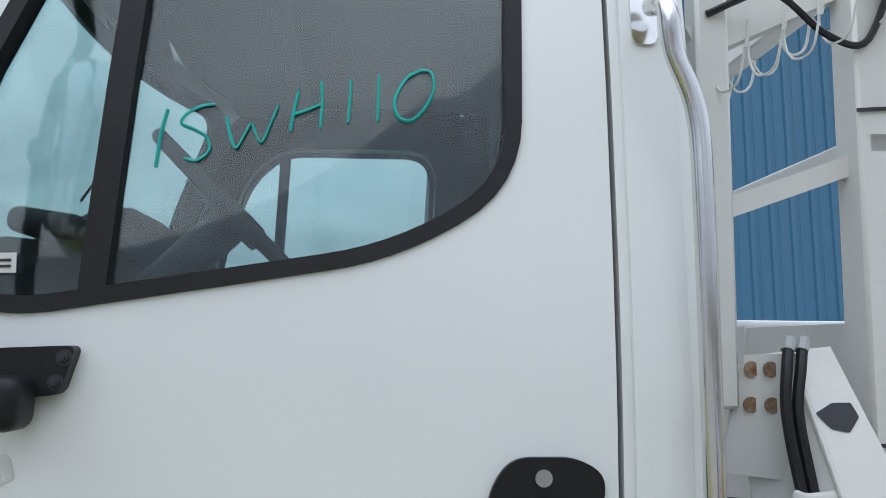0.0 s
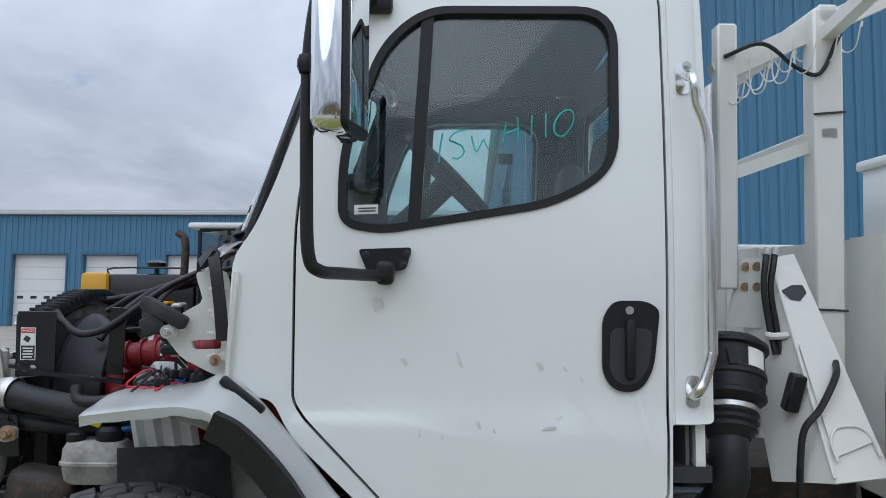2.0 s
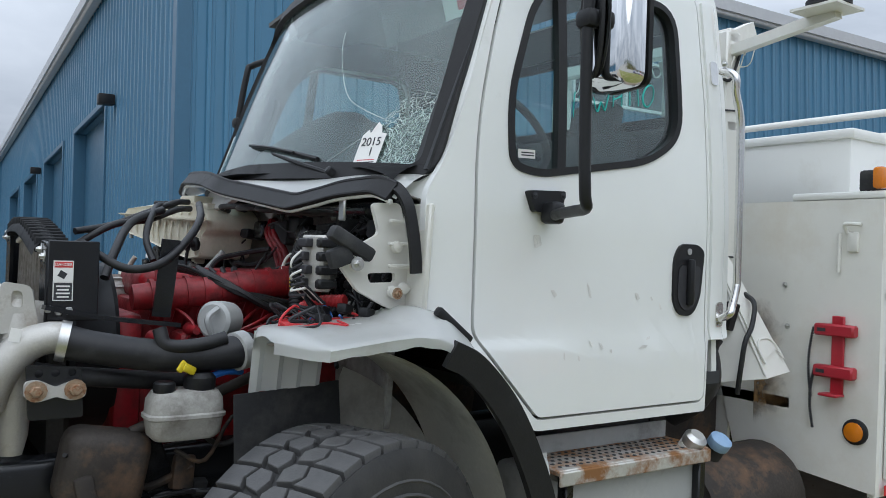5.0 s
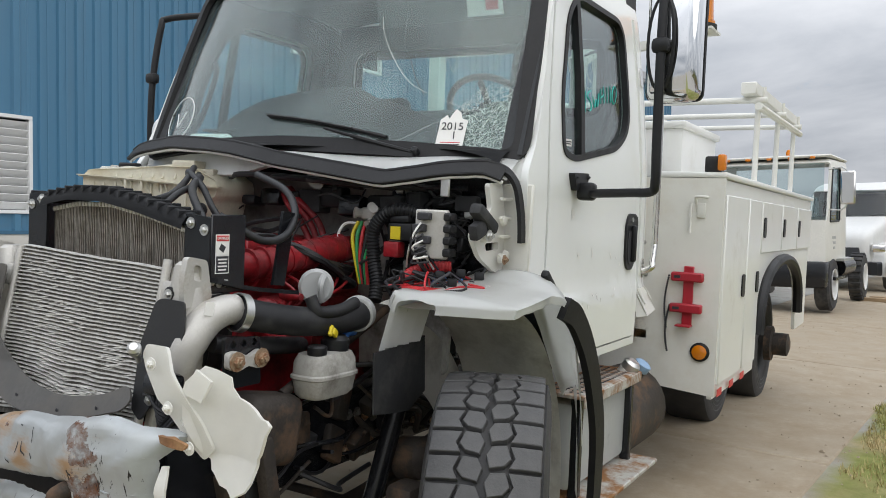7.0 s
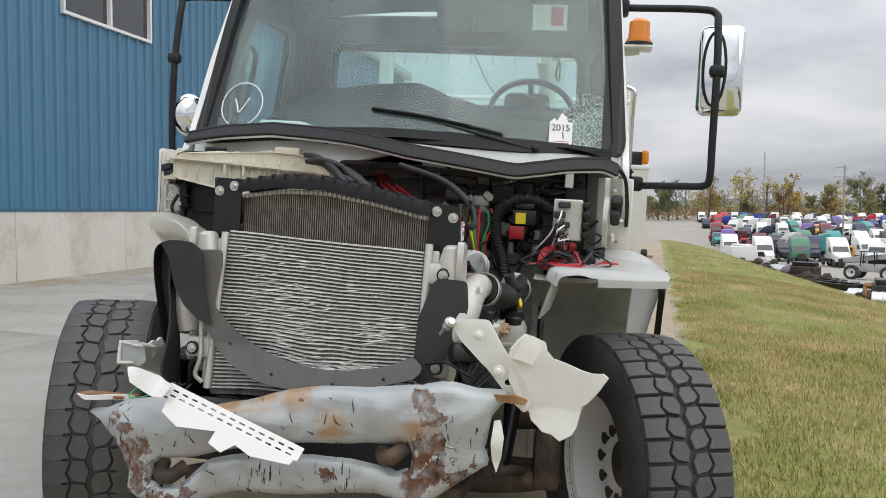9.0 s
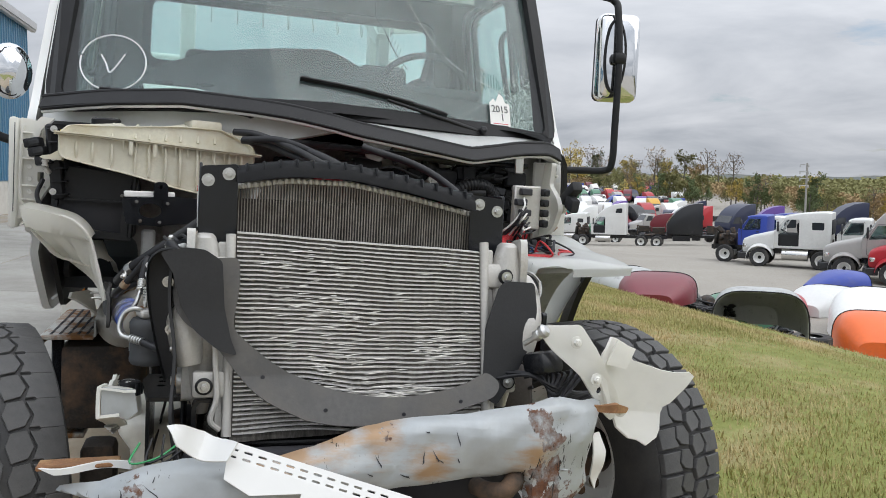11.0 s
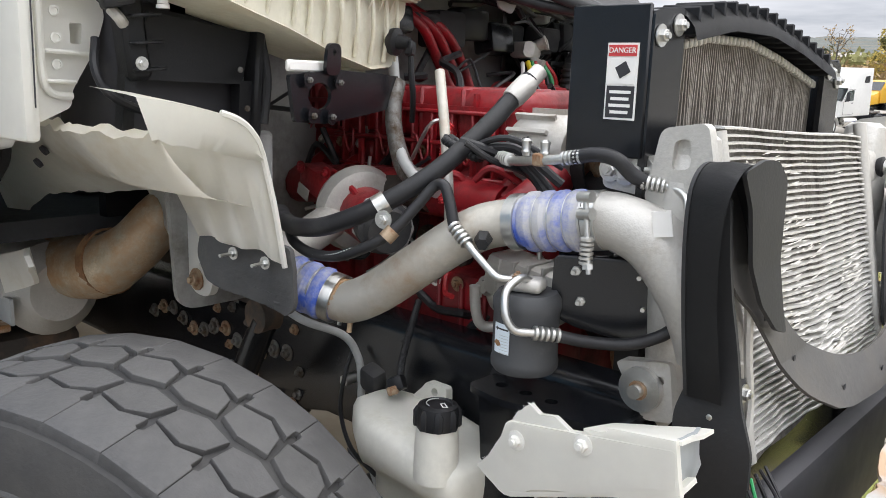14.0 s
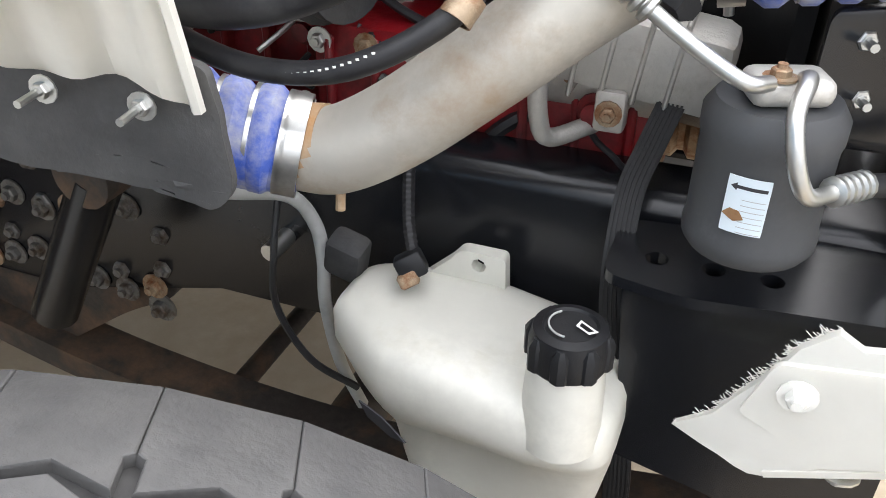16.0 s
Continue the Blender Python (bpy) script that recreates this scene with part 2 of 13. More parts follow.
WASHER = mat("milky_bottle_plastic", (0.80, 0.79, 0.72), 0.35, var=0.08, scale=6, bump=0.05, bscale=90, dirt=(0.52, 0.47, 0.32), amount=0.24, dscale=5, soft=0.2)
YELLOW = mat("yellow_cap", (0.70, 0.55, 0.02), 0.4, var=0.1, scale=20)
GREENW = mat("green_wire", (0.03, 0.30, 0.10), 0.4, var=0.1, scale=20)
BLUEW = mat("blue_plug", (0.03, 0.14, 0.45), 0.4, var=0.1, scale=20)
FIN = mat("dusty_aluminium_fins", (0.80, 0.79, 0.76), 0.45, 0.5, var=0.2, scale=30, bump=0.12, bscale=300, dirt=(0.46, 0.44, 0.41), amount=0.38, dscale=9)
FINDARK = mat("dark_radiator_core", (0.04, 0.036, 0.031), 0.8, 0.2, var=0.3, scale=40, bump=0.2, bscale=400)
RADFIN = mat("brown_radiator_tubes", (0.34, 0.31, 0.27), 0.55, 0.3, var=0.35, scale=40, bump=0.15, bscale=300, dirt=(0.15, 0.125, 0.10), amount=0.42, dscale=12)
CRUSHED = mat("bright_folded_fins", (0.66, 0.64, 0.59), 0.5, 0.35, var=0.15, scale=60, bump=0.3, bscale=300)


def bumper_paint():
    """Silver-grey paint, gouged to black primer and rusted through at the two ends and along the folded top."""
    m = mat("scratched_silver_bumper", (0.40, 0.425, 0.435), 0.36, 0.2, var=0.06, scale=5, bump=0.05, bscale=30, dirt=(0.33, 0.335, 0.325), amount=0.4, dscale=6, soft=0.2, dirt_rough=0.5)
    N, L = m.node_tree.nodes, m.node_tree.links
    b = N["Principled BSDF"]
    tc = N.new("ShaderNodeTexCoord")

    def calc(op, a, c=None, clamp=False):
        n = N.new("ShaderNodeMath")
        n.operation, n.use_clamp = op, clamp
        for i, v in enumerate((a, c)):
            if v is None:
                continue
            if hasattr(v, "is_linked"):
                L.new(v, n.inputs[i])
            else:
                n.inputs[i].default_value = v
        return n.outputs[0]

    def near(spots):
        out = None
        for y, z, r in spots:
            d = N.new("ShaderNodeVectorMath")
            d.operation = "MULTIPLY_ADD"
            L.new(tc.outputs["Object"], d.inputs[0])
            d.inputs[1].default_value, d.inputs[2].default_value = (0, 1 / r, 1 / r), (0, -y / r, -z / r)
            n = N.new("ShaderNodeVectorMath")
            n.operation = "LENGTH"
            L.new(d.outputs[0], n.inputs[0])
            f = calc("SUBTRACT", 1.0, n.outputs["Value"], True)
            out = f if out is None else calc("MAXIMUM", out, f)
        return out

    def grain(scale, stretch=(1, 1, 1), turn=0.0, detail=8):
        mp = N.new("ShaderNodeMapping")
        mp.inputs["Scale"].default_value, mp.inputs["Rotation"].default_value = stretch, (turn, 0, 0)
        L.new(tc.outputs["Object"], mp.inputs[0])
        n = N.new("ShaderNodeTexNoise")
        n.inputs["Scale"].default_value, n.inputs["Detail"].default_value, n.inputs["Roughness"].default_value = scale, detail, 0.66
        L.new(mp.outputs[0], n.inputs["Vector"])
        return n.outputs["Fac"]

    def step(v, lo, hi):
        r = N.new("ShaderNodeMapRange")
        L.new(v, r.inputs[0])
        r.inputs["From Min"].default_value, r.inputs["From Max"].default_value = lo, hi
        return r.outputs[0]

    def over(mask, below, colour):
        x = N.new("ShaderNodeMix")
        x.data_type = "RGBA"
        L.new(mask, x.inputs["Factor"])
        L.new(below, x.inputs["A"])
        if hasattr(colour, "is_linked"):
            L.new(colour, x.inputs["B"])
        else:
            x.inputs["B"].default_value = (*colour, 1)
        return x.outputs["Result"]

    col = b.inputs["Base Color"].links[0].from_socket
    stain = step(calc("ADD", grain(9, (1, 0.7, 2.5)), calc("MULTIPLY", near([(0.10, 1.0, 0.12), (0.22, 0.96, 0.11), (0.0, 0.995, 0.10), (-0.43, 0.95, 0.10), (-0.15, 0.925, 0.10), (0.30, 0.93, 0.08)]), 0.42)), 0.60, 0.86)
    col = over(calc("MULTIPLY", stain, 0.8), col, (0.36, 0.20, 0.075))
    ends = near([(-0.455, 0.90, 0.10), (-0.47, 0.98, 0.06), (-0.43, 0.85, 0.08), (-0.50, 0.80, 0.13), (-0.42, 0.73, 0.12), (-0.13, 0.76, 0.05), (-0.57, 0.78, 0.12), (0.54, 0.76, 0.13), (0.50, 0.66, 0.12), (0.57, 0.86, 0.07), (0.34, 0.64, 0.08), (-0.44, 1.045, 0.05)])
    wide = near([(-0.52, 0.90, 0.26), (0.60, 0.82, 0.20), (0.10, 0.72, 0.20), (-0.2, 0.74, 0.22), (0.45, 0.66, 0.18), (0.12, 0.99, 0.14)])
    rust = step(calc("ADD", grain(13), calc("MULTIPLY", ends, 0.34)), 0.67, 0.70)
    rusty = over(step(grain(30), 0.38, 0.62), over(step(grain(9), 0.4, 0.6), N["Principled BSDF"].inputs["Base Color"].links[0].from_socket, (0.05, 0.02, 0.011)), (0.13, 0.05, 0.02))
    col = over(rust, col, rusty)
    cut = calc("MAXIMUM", step(calc("ADD", grain(22, (1, 3.4, 0.55), 0.5), calc("MULTIPLY", wide, 0.13)), 0.70, 0.72), step(calc("ADD", grain(19, (1, 3.6, 0.5), -0.35), calc("MULTIPLY", wide, 0.13)), 0.71, 0.73))
    col = over(cut, col, (0.018, 0.015, 0.013))
    L.new(col, b.inputs["Base Color"])
    worn = calc("MAXIMUM", rust, cut)
    met = calc("MULTIPLY", calc("SUBTRACT", 1.0, worn, True), 0.2)
    L.new(met, b.inputs["Metallic"])
    rg = calc("MAXIMUM", calc("MULTIPLY", worn, 0.85), 0.36)
    L.new(rg, b.inputs["Roughness"])
    return m


BUMPER = bumper_paint()
RUST = mat("heavy_rust", (0.26, 0.13, 0.06), 0.85, 0.1, var=0.4, scale=16, bump=0.5, bscale=60, dirt=(0.48, 0.30, 0.14), amount=0.42, dscale=7)
AMBER = mat("amber_lens", (0.85, 0.26, 0.01), 0.15, var=0.08, scale=30, bump=0.1, bscale=200, coat=0.5, trans=0.2)
TAPE = mat("red_marker_tape", (0.6, 0.03, 0.04), 0.35, var=0.05)
PAPER = mat("white_paper_label", (0.80, 0.79, 0.76), 0.6, var=0.03, scale=20, dirt=(0.6, 0.57, 0.5), amount=0.25, dscale=15)
# near-black for print and black parts, and for painted shade in holes and openings
INK_SHADE = mat("black_ink_and_shade", (0.03, 0.03, 0.035), 0.6, var=0.05)
REDINK = mat("red_ink", (0.55, 0.05, 0.05), 0.6, var=0.05)
TEAL = mat("teal_paint_marker", (0.02, 0.42, 0.36), 0.5, var=0.1, scale=60)
CHALK = mat("white_paint_marker", (0.85, 0.86, 0.86), 0.6, var=0.08, scale=60)
CONCRETE = mat("weathered_concrete", (0.34, 0.33, 0.30), 0.85, var=0.12, scale=1.4, bump=0.25, bscale=45, dirt=(0.19, 0.175, 0.15), amount=0.40, dscale=0.55, soft=0.16, rand=0.06, dist=0.01)
STEMWALL = mat("pale_cast_concrete", (0.58, 0.56, 0.51), 0.85, var=0.08, scale=1.2, bump=0.2, bscale=30, dirt=(0.33, 0.29, 0.23), amount=0.34, dscale=1.1, soft=0.15, rand=0.04)
BLUEWALL = mat("blue_steel_cladding", (0.068, 0.185, 0.295), 0.38, var=0.08, scale=0.8, bump=0.03, bscale=12, dirt=(0.085, 0.17, 0.24), amount=0.35, dscale=1.3, rand=0.04, stretch=(1, 1, 0.3), dirt_rough=0.5)
BLUETRIM = mat("blue_steel_trim", (0.045, 0.125, 0.205), 0.4, var=0.08, scale=2, bump=0.02)
OFFWHITE = mat("white_sectional_door", (0.72, 0.72, 0.70), 0.45, var=0.04, scale=1.5, dirt=(0.5, 0.49, 0.46), amount=0.25, dscale=1.5)
ROOFM = mat("galvanised_roof", (0.5, 0.5, 0.5), 0.4, 0.4, var=0.08, scale=1)
WINFRAME = mat("white_window_frame", (0.75, 0.75, 0.74), 0.4, var=0.04)
DARKGLASS = mat("dark_window_glass", (0.03, 0.034, 0.04), 0.06, var=0.1, scale=1, bump=0.0, spec=0.8)
GLASS = pane("cab_glass", (0.84, 0.93, 0.92), haze=0.02)
# the blue-grey haze paints the veil of reflected sky over the windscreen
WSGLASS = pane("windscreen_glass", (0.84, 0.94, 0.92), haze=0.10, haze_col=(0.55, 0.62, 0.62))
CRAZED = mat("crazed_glass", (0.50, 0.60, 0.57), 0.25, var=0.3, scale=60, bump=0.8, bscale=150, trans=0.75)
MIRROR = mat("mirror_glass", (0.85, 0.87, 0.88), 0.015, 1.0, var=0.0, bump=0.0)
LANE = mat("dirt_covered_lane", (0.41, 0.35, 0.265), 0.9, var=0.16, scale=2.3, bump=0.6, bscale=40, dirt=(0.27, 0.205, 0.13), amount=0.48, dscale=2.1, soft=0.25, rand=0.07)
DUCTM = mat("black_rubber_duct", (0.02, 0.0205, 0.022), 0.6, var=0.2, scale=9, bump=0.12, bscale=150, dirt=(0.045, 0.044, 0.042), amount=0.34, dscale=5)
# lighter than DUCTM: light from above is put into the band's grey, under dust blotches
ARCLIT = mat("dusty_top_lit_duct", (0.085, 0.082, 0.078), 0.55, var=0.2, scale=7, bump=0.12, bscale=120, dirt=(0.15, 0.135, 0.115), amount=0.38, dscale=5, soft=0.2)
COREGREY = mat("crushed_condenser_fins", (0.20, 0.185, 0.165), 0.6, 0.25, var=0.6, scale=70, bump=0.9, bscale=260, dirt=(0.07, 0.064, 0.056), amount=0.48, dscale=24, stretch=(1, 2.2, 0.5))
FLUID = mat("grimy_fluid_tank", (0.40, 0.39, 0.36), 0.5, var=0.2, scale=12, bump=0.1, bscale=80, dirt=(0.16, 0.15, 0.13), amount=0.42, dscale=9)
BURN = mat("burnt_rusty_paint", (0.10, 0.065, 0.04), 0.85, var=0.4, scale=18, bump=0.3, bscale=70, dirt=(0.42, 0.25, 0.10), amount=0.45, dscale=9)
FIREWALL = mat("grimy_firewall", (0.46, 0.46, 0.44), 0.5, var=0.2, scale=5, bump=0.1, bscale=60, dirt=(0.14, 0.13, 0.115), amount=0.44, dscale=5, soft=0.15)



def lets_light_through(m, share):
    """Thin plastic: part of the light that falls on one side comes out of the other."""
    N, L = m.node_tree.nodes, m.node_tree.links
    b, t, mx = N["Principled BSDF"], N.new("ShaderNodeBsdfTranslucent"), N.new("ShaderNodeMixShader")
    L.new(b.inputs["Base Color"].links[0].from_socket, t.inputs["Color"])
    mx.inputs[0].default_value = share
    L.new(b.outputs[0], mx.inputs[1])
    L.new(t.outputs[0], mx.inputs[2])
    L.new(mx.outputs[0], N["Material Output"].inputs[0])


lets_light_through(FRP, 0.45)
# larger share than FRP, chosen to brighten the shaded arch
lets_light_through(LITFRP, 0.68)
lets_light_through(WASHER, 0.25)
lets_light_through(TANK, 0.2)

# ---- shape helpers ----
from mathutils.geometry import tessellate_polygon


def part(name, bm, material, parent=None, label="", angle=38, loc=None):
    """Links a bmesh as one mesh object under a thing or a part."""
    me = bpy.data.meshes.new(name)
    bmesh.ops.recalc_face_normals(bm, faces=bm.faces)
    bm.to_mesh(me)
    bm.free()
    me.shade_smooth()
    me.set_sharp_from_angle(angle=radians(angle))
    for m in material if isinstance(material, (list, tuple)) else [material]:
        me.materials.append(m)
    ob = new(name, me)
    if parent is not None:
        ob.parent = parent
    if loc is not None:
        ob.matrix_basis = loc
    if label:
        ob["label"] = label
    return ob


def piece(name, mesh_ob, parent, m):
    """Another object on the mesh of mesh_ob, at the pose m."""
    ob = new(name, mesh_ob.data)
    ob.parent = parent
    ob.matrix_basis = m
    return ob


def raw(name, verts, faces, material, parent=None, smooth=False):
    me = bpy.data.meshes.new(name)
    me.from_pydata(verts, [], faces)
    me.update()
    if smooth:
        me.shade_smooth()
    me.materials.append(material)
    ob = new(name, me)
    if parent is not None:
        ob.parent = parent
    return ob


def absorb(bm, other, m=None):
    """Adds the bmesh other to bm."""
    if m is not None:
        other.transform(m)
    idx = {}
    for v in other.verts:
        idx[v] = bm.verts.new(v.co)
    for f in other.faces:
        try:
            g = bm.faces.new([idx[v] for v in f.verts])
            g.material_index = f.material_index
        except ValueError:
            pass
    other.free()
    return bm


def box(size, at=(0, 0, 0), turn=(0, 0, 0), bevel=0.0, seg=2, bm=None, mi=0, taper=None):
    b = bmesh.new()
    bmesh.ops.create_cube(b, size=1.0)
    for v in b.verts:
        k = taper if taper and v.co.z > 0 else (1, 1)
        v.co = Vector((v.co.x * size[0] * k[0], v.co.y * size[1] * k[1], v.co.z * size[2]))
    if bevel:
        bmesh.ops.bevel(b, geom=list(b.edges), offset=bevel, segments=seg, profile=0.5, affect="EDGES", clamp_overlap=True)
    for f in b.faces:
        f.material_index = mi
    b.transform(pose(*at, *turn))
    return b if bm is None else absorb(bm, b)


def spline(pts, n=8):
    """A smooth line through the points (Catmull-Rom)."""
    P = [Vector(p) for p in pts]
    if len(P) < 3 or n <= 1:
        return P
    Q = [2 * P[0] - P[1]] + P + [2 * P[-1] - P[-2]]
    out = []
    for i in range(1, len(Q) - 2):
        a, b, c, d = Q[i - 1:i + 3]
        for k in range(n):
            t = k / n
            out.append(0.5 * (2 * b + (c - a) * t + (2 * a - 5 * b + 4 * c - d) * t * t + (3 * b - a - 3 * c + d) * t ** 3))
    out.append(P[-1])
    return out


def rings(bm, loops, close=True, cap=True, mi=0):
    """Skins a row of rings of equal length."""
    R = [[bm.verts.new(p) for p in lp] for lp in loops]
    n = len(R[0])
    for a, b in zip(R, R[1:]):
        for i in range(n if close else n - 1):
            j = (i + 1) % n
            f = bm.faces.new((a[i], a[j], b[j], b[i]))
            f.material_index = mi
    if cap and close:
        for lp in (R[0][::-1], R[-1]):
            f = bm.faces.new(lp)
            f.material_index = mi
    return bm


def tube(pts, r, seg=10, n=8, bm=None, mi=0, ribs=0.0, pitch=0.02, flat=1.0, cap=True):
    """A hose or rod along a smooth line. r: a radius, or one for each point. ribs: the depth of convolutions."""
    bm = bm or bmesh.new()
    path = spline(pts, n)
    if isinstance(r, (int, float)):
        rad = [r] * len(path)
    else:
        rad = [float(v) for v in np.interp(np.linspace(0, len(r) - 1, len(path)), range(len(r)), r)]
    if ribs:
        length = sum((b - a).length for a, b in zip(path, path[1:]))
        m = max(4, int(length / pitch) * 4)
        s = np.cumsum([0] + [(b - a).length for a, b in zip(path, path[1:])])
        tt = np.linspace(0, s[-1], m)
        new_path = [Vector([float(np.interp(t, s, [p[k] for p in path])) for k in range(3)]) for t in tt]
        rad = [float(np.interp(t, s, rad)) + (ribs if (i // 2) % 2 else 0) for i, t in enumerate(tt)]
        path = new_path
    tang = [(path[min(i + 1, len(path) - 1)] - path[max(i - 1, 0)]).normalized() for i in range(len(path))]
    side = tang[0].orthogonal().normalized()
    loops = []
    for p, t, q in zip(path, tang, rad):
        side = (side - t * side.dot(t)).normalized()
        up_ = t.cross(side)
        loops.append([p + (side * math.cos(a) + up_ * math.sin(a) * flat) * q for a in (2 * math.pi * k / seg for k in range(seg))])
    return rings(bm, loops, True, cap, mi)


def strip(pts, width, thick, up=(0, 0, 1), n=6, bm=None, mi=0):
    """A flat bar swept along a line: its width lies across the line, its thickness along up."""
    bm = bm or bmesh.new()
    path = spline(pts, n)
    loops = []
    for i, p in enumerate(path):
        t = (path[min(i + 1, len(path) - 1)] - path[max(i - 1, 0)]).normalized()
        s = t.cross(Vector(up)).normalized()
        u = s.cross(t).normalized()
        w, h = s * width / 2, u * thick / 2
        loops.append([p - w - h, p + w - h, p + w + h, p - w + h])
    return rings(bm, loops, True, True, mi)


def lathe(profile, m=None, seg=24, bm=None, mi=0, cap=True):
    """A turned shape: profile of (radius, height) about z, then the pose m."""
    b = bmesh.new()
    rings(b, [[Vector((r * math.cos(a), r * math.sin(a), z)) for a in (2 * math.pi * k / seg for k in range(seg))] for r, z in profile], True, cap, mi)
    if m is not None:
        b.transform(m)
    return b if bm is None else absorb(bm, b)


def aim(p, q):
    """The pose at p whose z axis points to q."""
    d = Vector(q) - Vector(p)
    return Matrix.Translation(p) @ d.to_track_quat("Z", "Y").to_matrix().to_4x4()


def rod(p, q, r, seg=12, bm=None, mi=0):
    d = (Vector(q) - Vector(p)).length
    return lathe([(r, 0), (r, d)], aim(p, q), seg, bm, mi)


def bolt(at, axis=(0, -1, 0), r=0.014, bm=None, washer=True, mi=0):
    """A hexagon bolt head with its washer."""
    m = aim(at, Vector(at) + Vector(axis))
    b = bmesh.new()
    if washer:
        lathe([(r * 1.7, 0), (r * 1.7, r * 0.25)], m, 12, b, mi)
    lathe([(r, 0), (r, r * 0.9), (r * 0.85, r * 1.05)], m, 6, b, mi)
    lathe([(r * 0.5, r), (r * 0.5, r * 1.5)], m, 8, b, mi)
    return b if bm is None else absorb(bm, b)


def arc_corner(poly, radii, seg=5):
    """Rounds the corners of a polygon of 2D points."""
    out = []
    n = len(poly)
    radii = radii if isinstance(radii, (list, tuple)) else [radii] * n
    for i, p in enumerate(poly):
        a, b, r = Vector(poly[i - 1]), Vector(poly[(i + 1) % n]), radii[i]
        p = Vector(p)
        if r <= 0:
            out.append(tuple(p))
            continue
        u, v = (a - p), (b - p)
        k = min(r, u.length * 0.48, v.length * 0.48)
        s, e = p + u.normalized() * k, p + v.normalized() * k
        for j in range(seg + 1):
            t = j / seg
            out.append(tuple((1 - t) ** 2 * s + 2 * t * (1 - t) * p + t * t * e))
    return out


def sheet(outer, holes=(), fn=None, thick=0.0, step=0.15, bm=None, mi=0, cuts=True):
    """A sheet cut to a 2D outline with holes, finely divided and bent to shape by fn(u, v) -> place."""
    b = bmesh.new()
    loops = [[Vector((p[0], p[1], 0)) for p in lp] for lp in (outer, *holes)]
    flat_v = [b.verts.new(p) for lp in loops for p in lp]
    for tri in tessellate_polygon(loops):
        try:
            b.faces.new([flat_v[i] for i in tri])
        except ValueError:
            pass
    if cuts:
        for k in (0, 1):
            lo, hi = min(p[k] for p in outer), max(p[k] for p in outer)
            for i in range(1, max(1, int(math.ceil((hi - lo) / step)))):
                c = lo + (hi - lo) * i / math.ceil((hi - lo) / step)
                co, no = ((c, 0, 0), (1, 0, 0)) if k == 0 else ((0, c, 0), (0, 1, 0))
                bmesh.ops.bisect_plane(b, geom=list(b.verts) + list(b.edges) + list(b.faces), plane_co=co, plane_no=no, dist=1e-5)
    if fn:
        for v in b.verts:
            v.co = Vector(fn(v.co.x, v.co.y))
    bmesh.ops.recalc_face_normals(b, faces=b.faces)
    if thick:
        bmesh.ops.solidify(b, geom=list(b.faces), thickness=thick)
    for f in b.faces:
        f.material_index = mi
    return b if bm is None else absorb(bm, b)


def slab(outer, fn, depth, holes=(), bm=None, mi=0):
    """A flat plate: a 2D outline, set up by fn(u, v, w) with w from 0 to depth."""
    b = bmesh.new()
    loops = [[Vector((p[0], p[1], 0)) for p in lp] for lp in (outer, *holes)]
    tris = tessellate_polygon(loops)
    pts = [p for lp in loops for p in lp]
    A = [b.verts.new(fn(p.x, p.y, 0)) for p in pts]
    B = [b.verts.new(fn(p.x, p.y, depth)) for p in pts]
    for t in tris:
        for V in (A, B):
            try:
                b.faces.new([V[i] for i in t])
            except ValueError:
                pass
    k = 0
    for lp in loops:
        n = len(lp)
        for i in range(n):
            j = (i + 1) % n
            try:
                b.faces.new((A[k + i], A[k + j], B[k + j], B[k + i]))
            except ValueError:
                pass
        k += n
    for f in b.faces:
        f.material_index = mi
    return b if bm is None else absorb(bm, b)


def XZ(y, s=-1):
    """Sets a plate upright across y, its depth going towards s."""
    return lambda u, v, w: (u, y + s * w, v)


def YZ(x, s=-1):
    return lambda u, v, w: (x + s * w, u, v)


def XY(z, s=1):
    return lambda u, v, w: (u, v, z + s * w)


def thing(name, label, category, at=None, group="", kind=""):
    ob = new(name)
    ob.empty_display_size = 0.2
    if at is not None:
        ob.matrix_basis = at
    return tagged(ob, label, category, group, kind)


def lerp(x, xs, ys):
    return float(np.interp(x, xs, ys))

# ---- ground: falls from the building towards the grass bank and the yard below ----
SITE = pose(0, 0, 0, 0, 0, -4.6)
PROFILE_V = [-4000, -300, -120, -60, -42, -25, -18, -14.5, -12, -9, -6.5, -4, -2, 0, 8, 42, 4000]
PROFILE_Z = [-4.0, -4.0, -3.8, -3.3, -2.9, -2.75, -2.85, -2.5, -1.75, -1.0, -0.5, -0.22, -0.095, 0, 0.36, 1.15, 1.6]
RISE_U = [-4000, 60, 90, 120, 180, 260, 400, 4000]
RISE_Z = [0, 0, -1.3, -1.9, -1.5, 0.6, 3.2, 3.2]


def across(u, v):
    """The place across the bank, which narrows along the road."""
    k = 10.5 / (10.5 - 0.13 * (np.clip(u, 4, 62) - 4))
    v = v - 0.6 * np.clip(u - 44, 0, 200) * np.clip((9.5 - v) / 3, 0, 1)  # the bank wraps round the lane's end
    return np.where(v < -2, -2 + (v + 2) * k, v)


def ground_z(u, v):
    return np.interp(across(u, v), PROFILE_V, PROFILE_Z) + np.interp(u, RISE_U, RISE_Z)


def site(u, v, z=0.0):
    """A place on the ground, from along-road and across-road metres."""
    p = SITE @ Vector((u, v, 0))
    return Vector((p.x, p.y, float(ground_z(u, v)) + z))


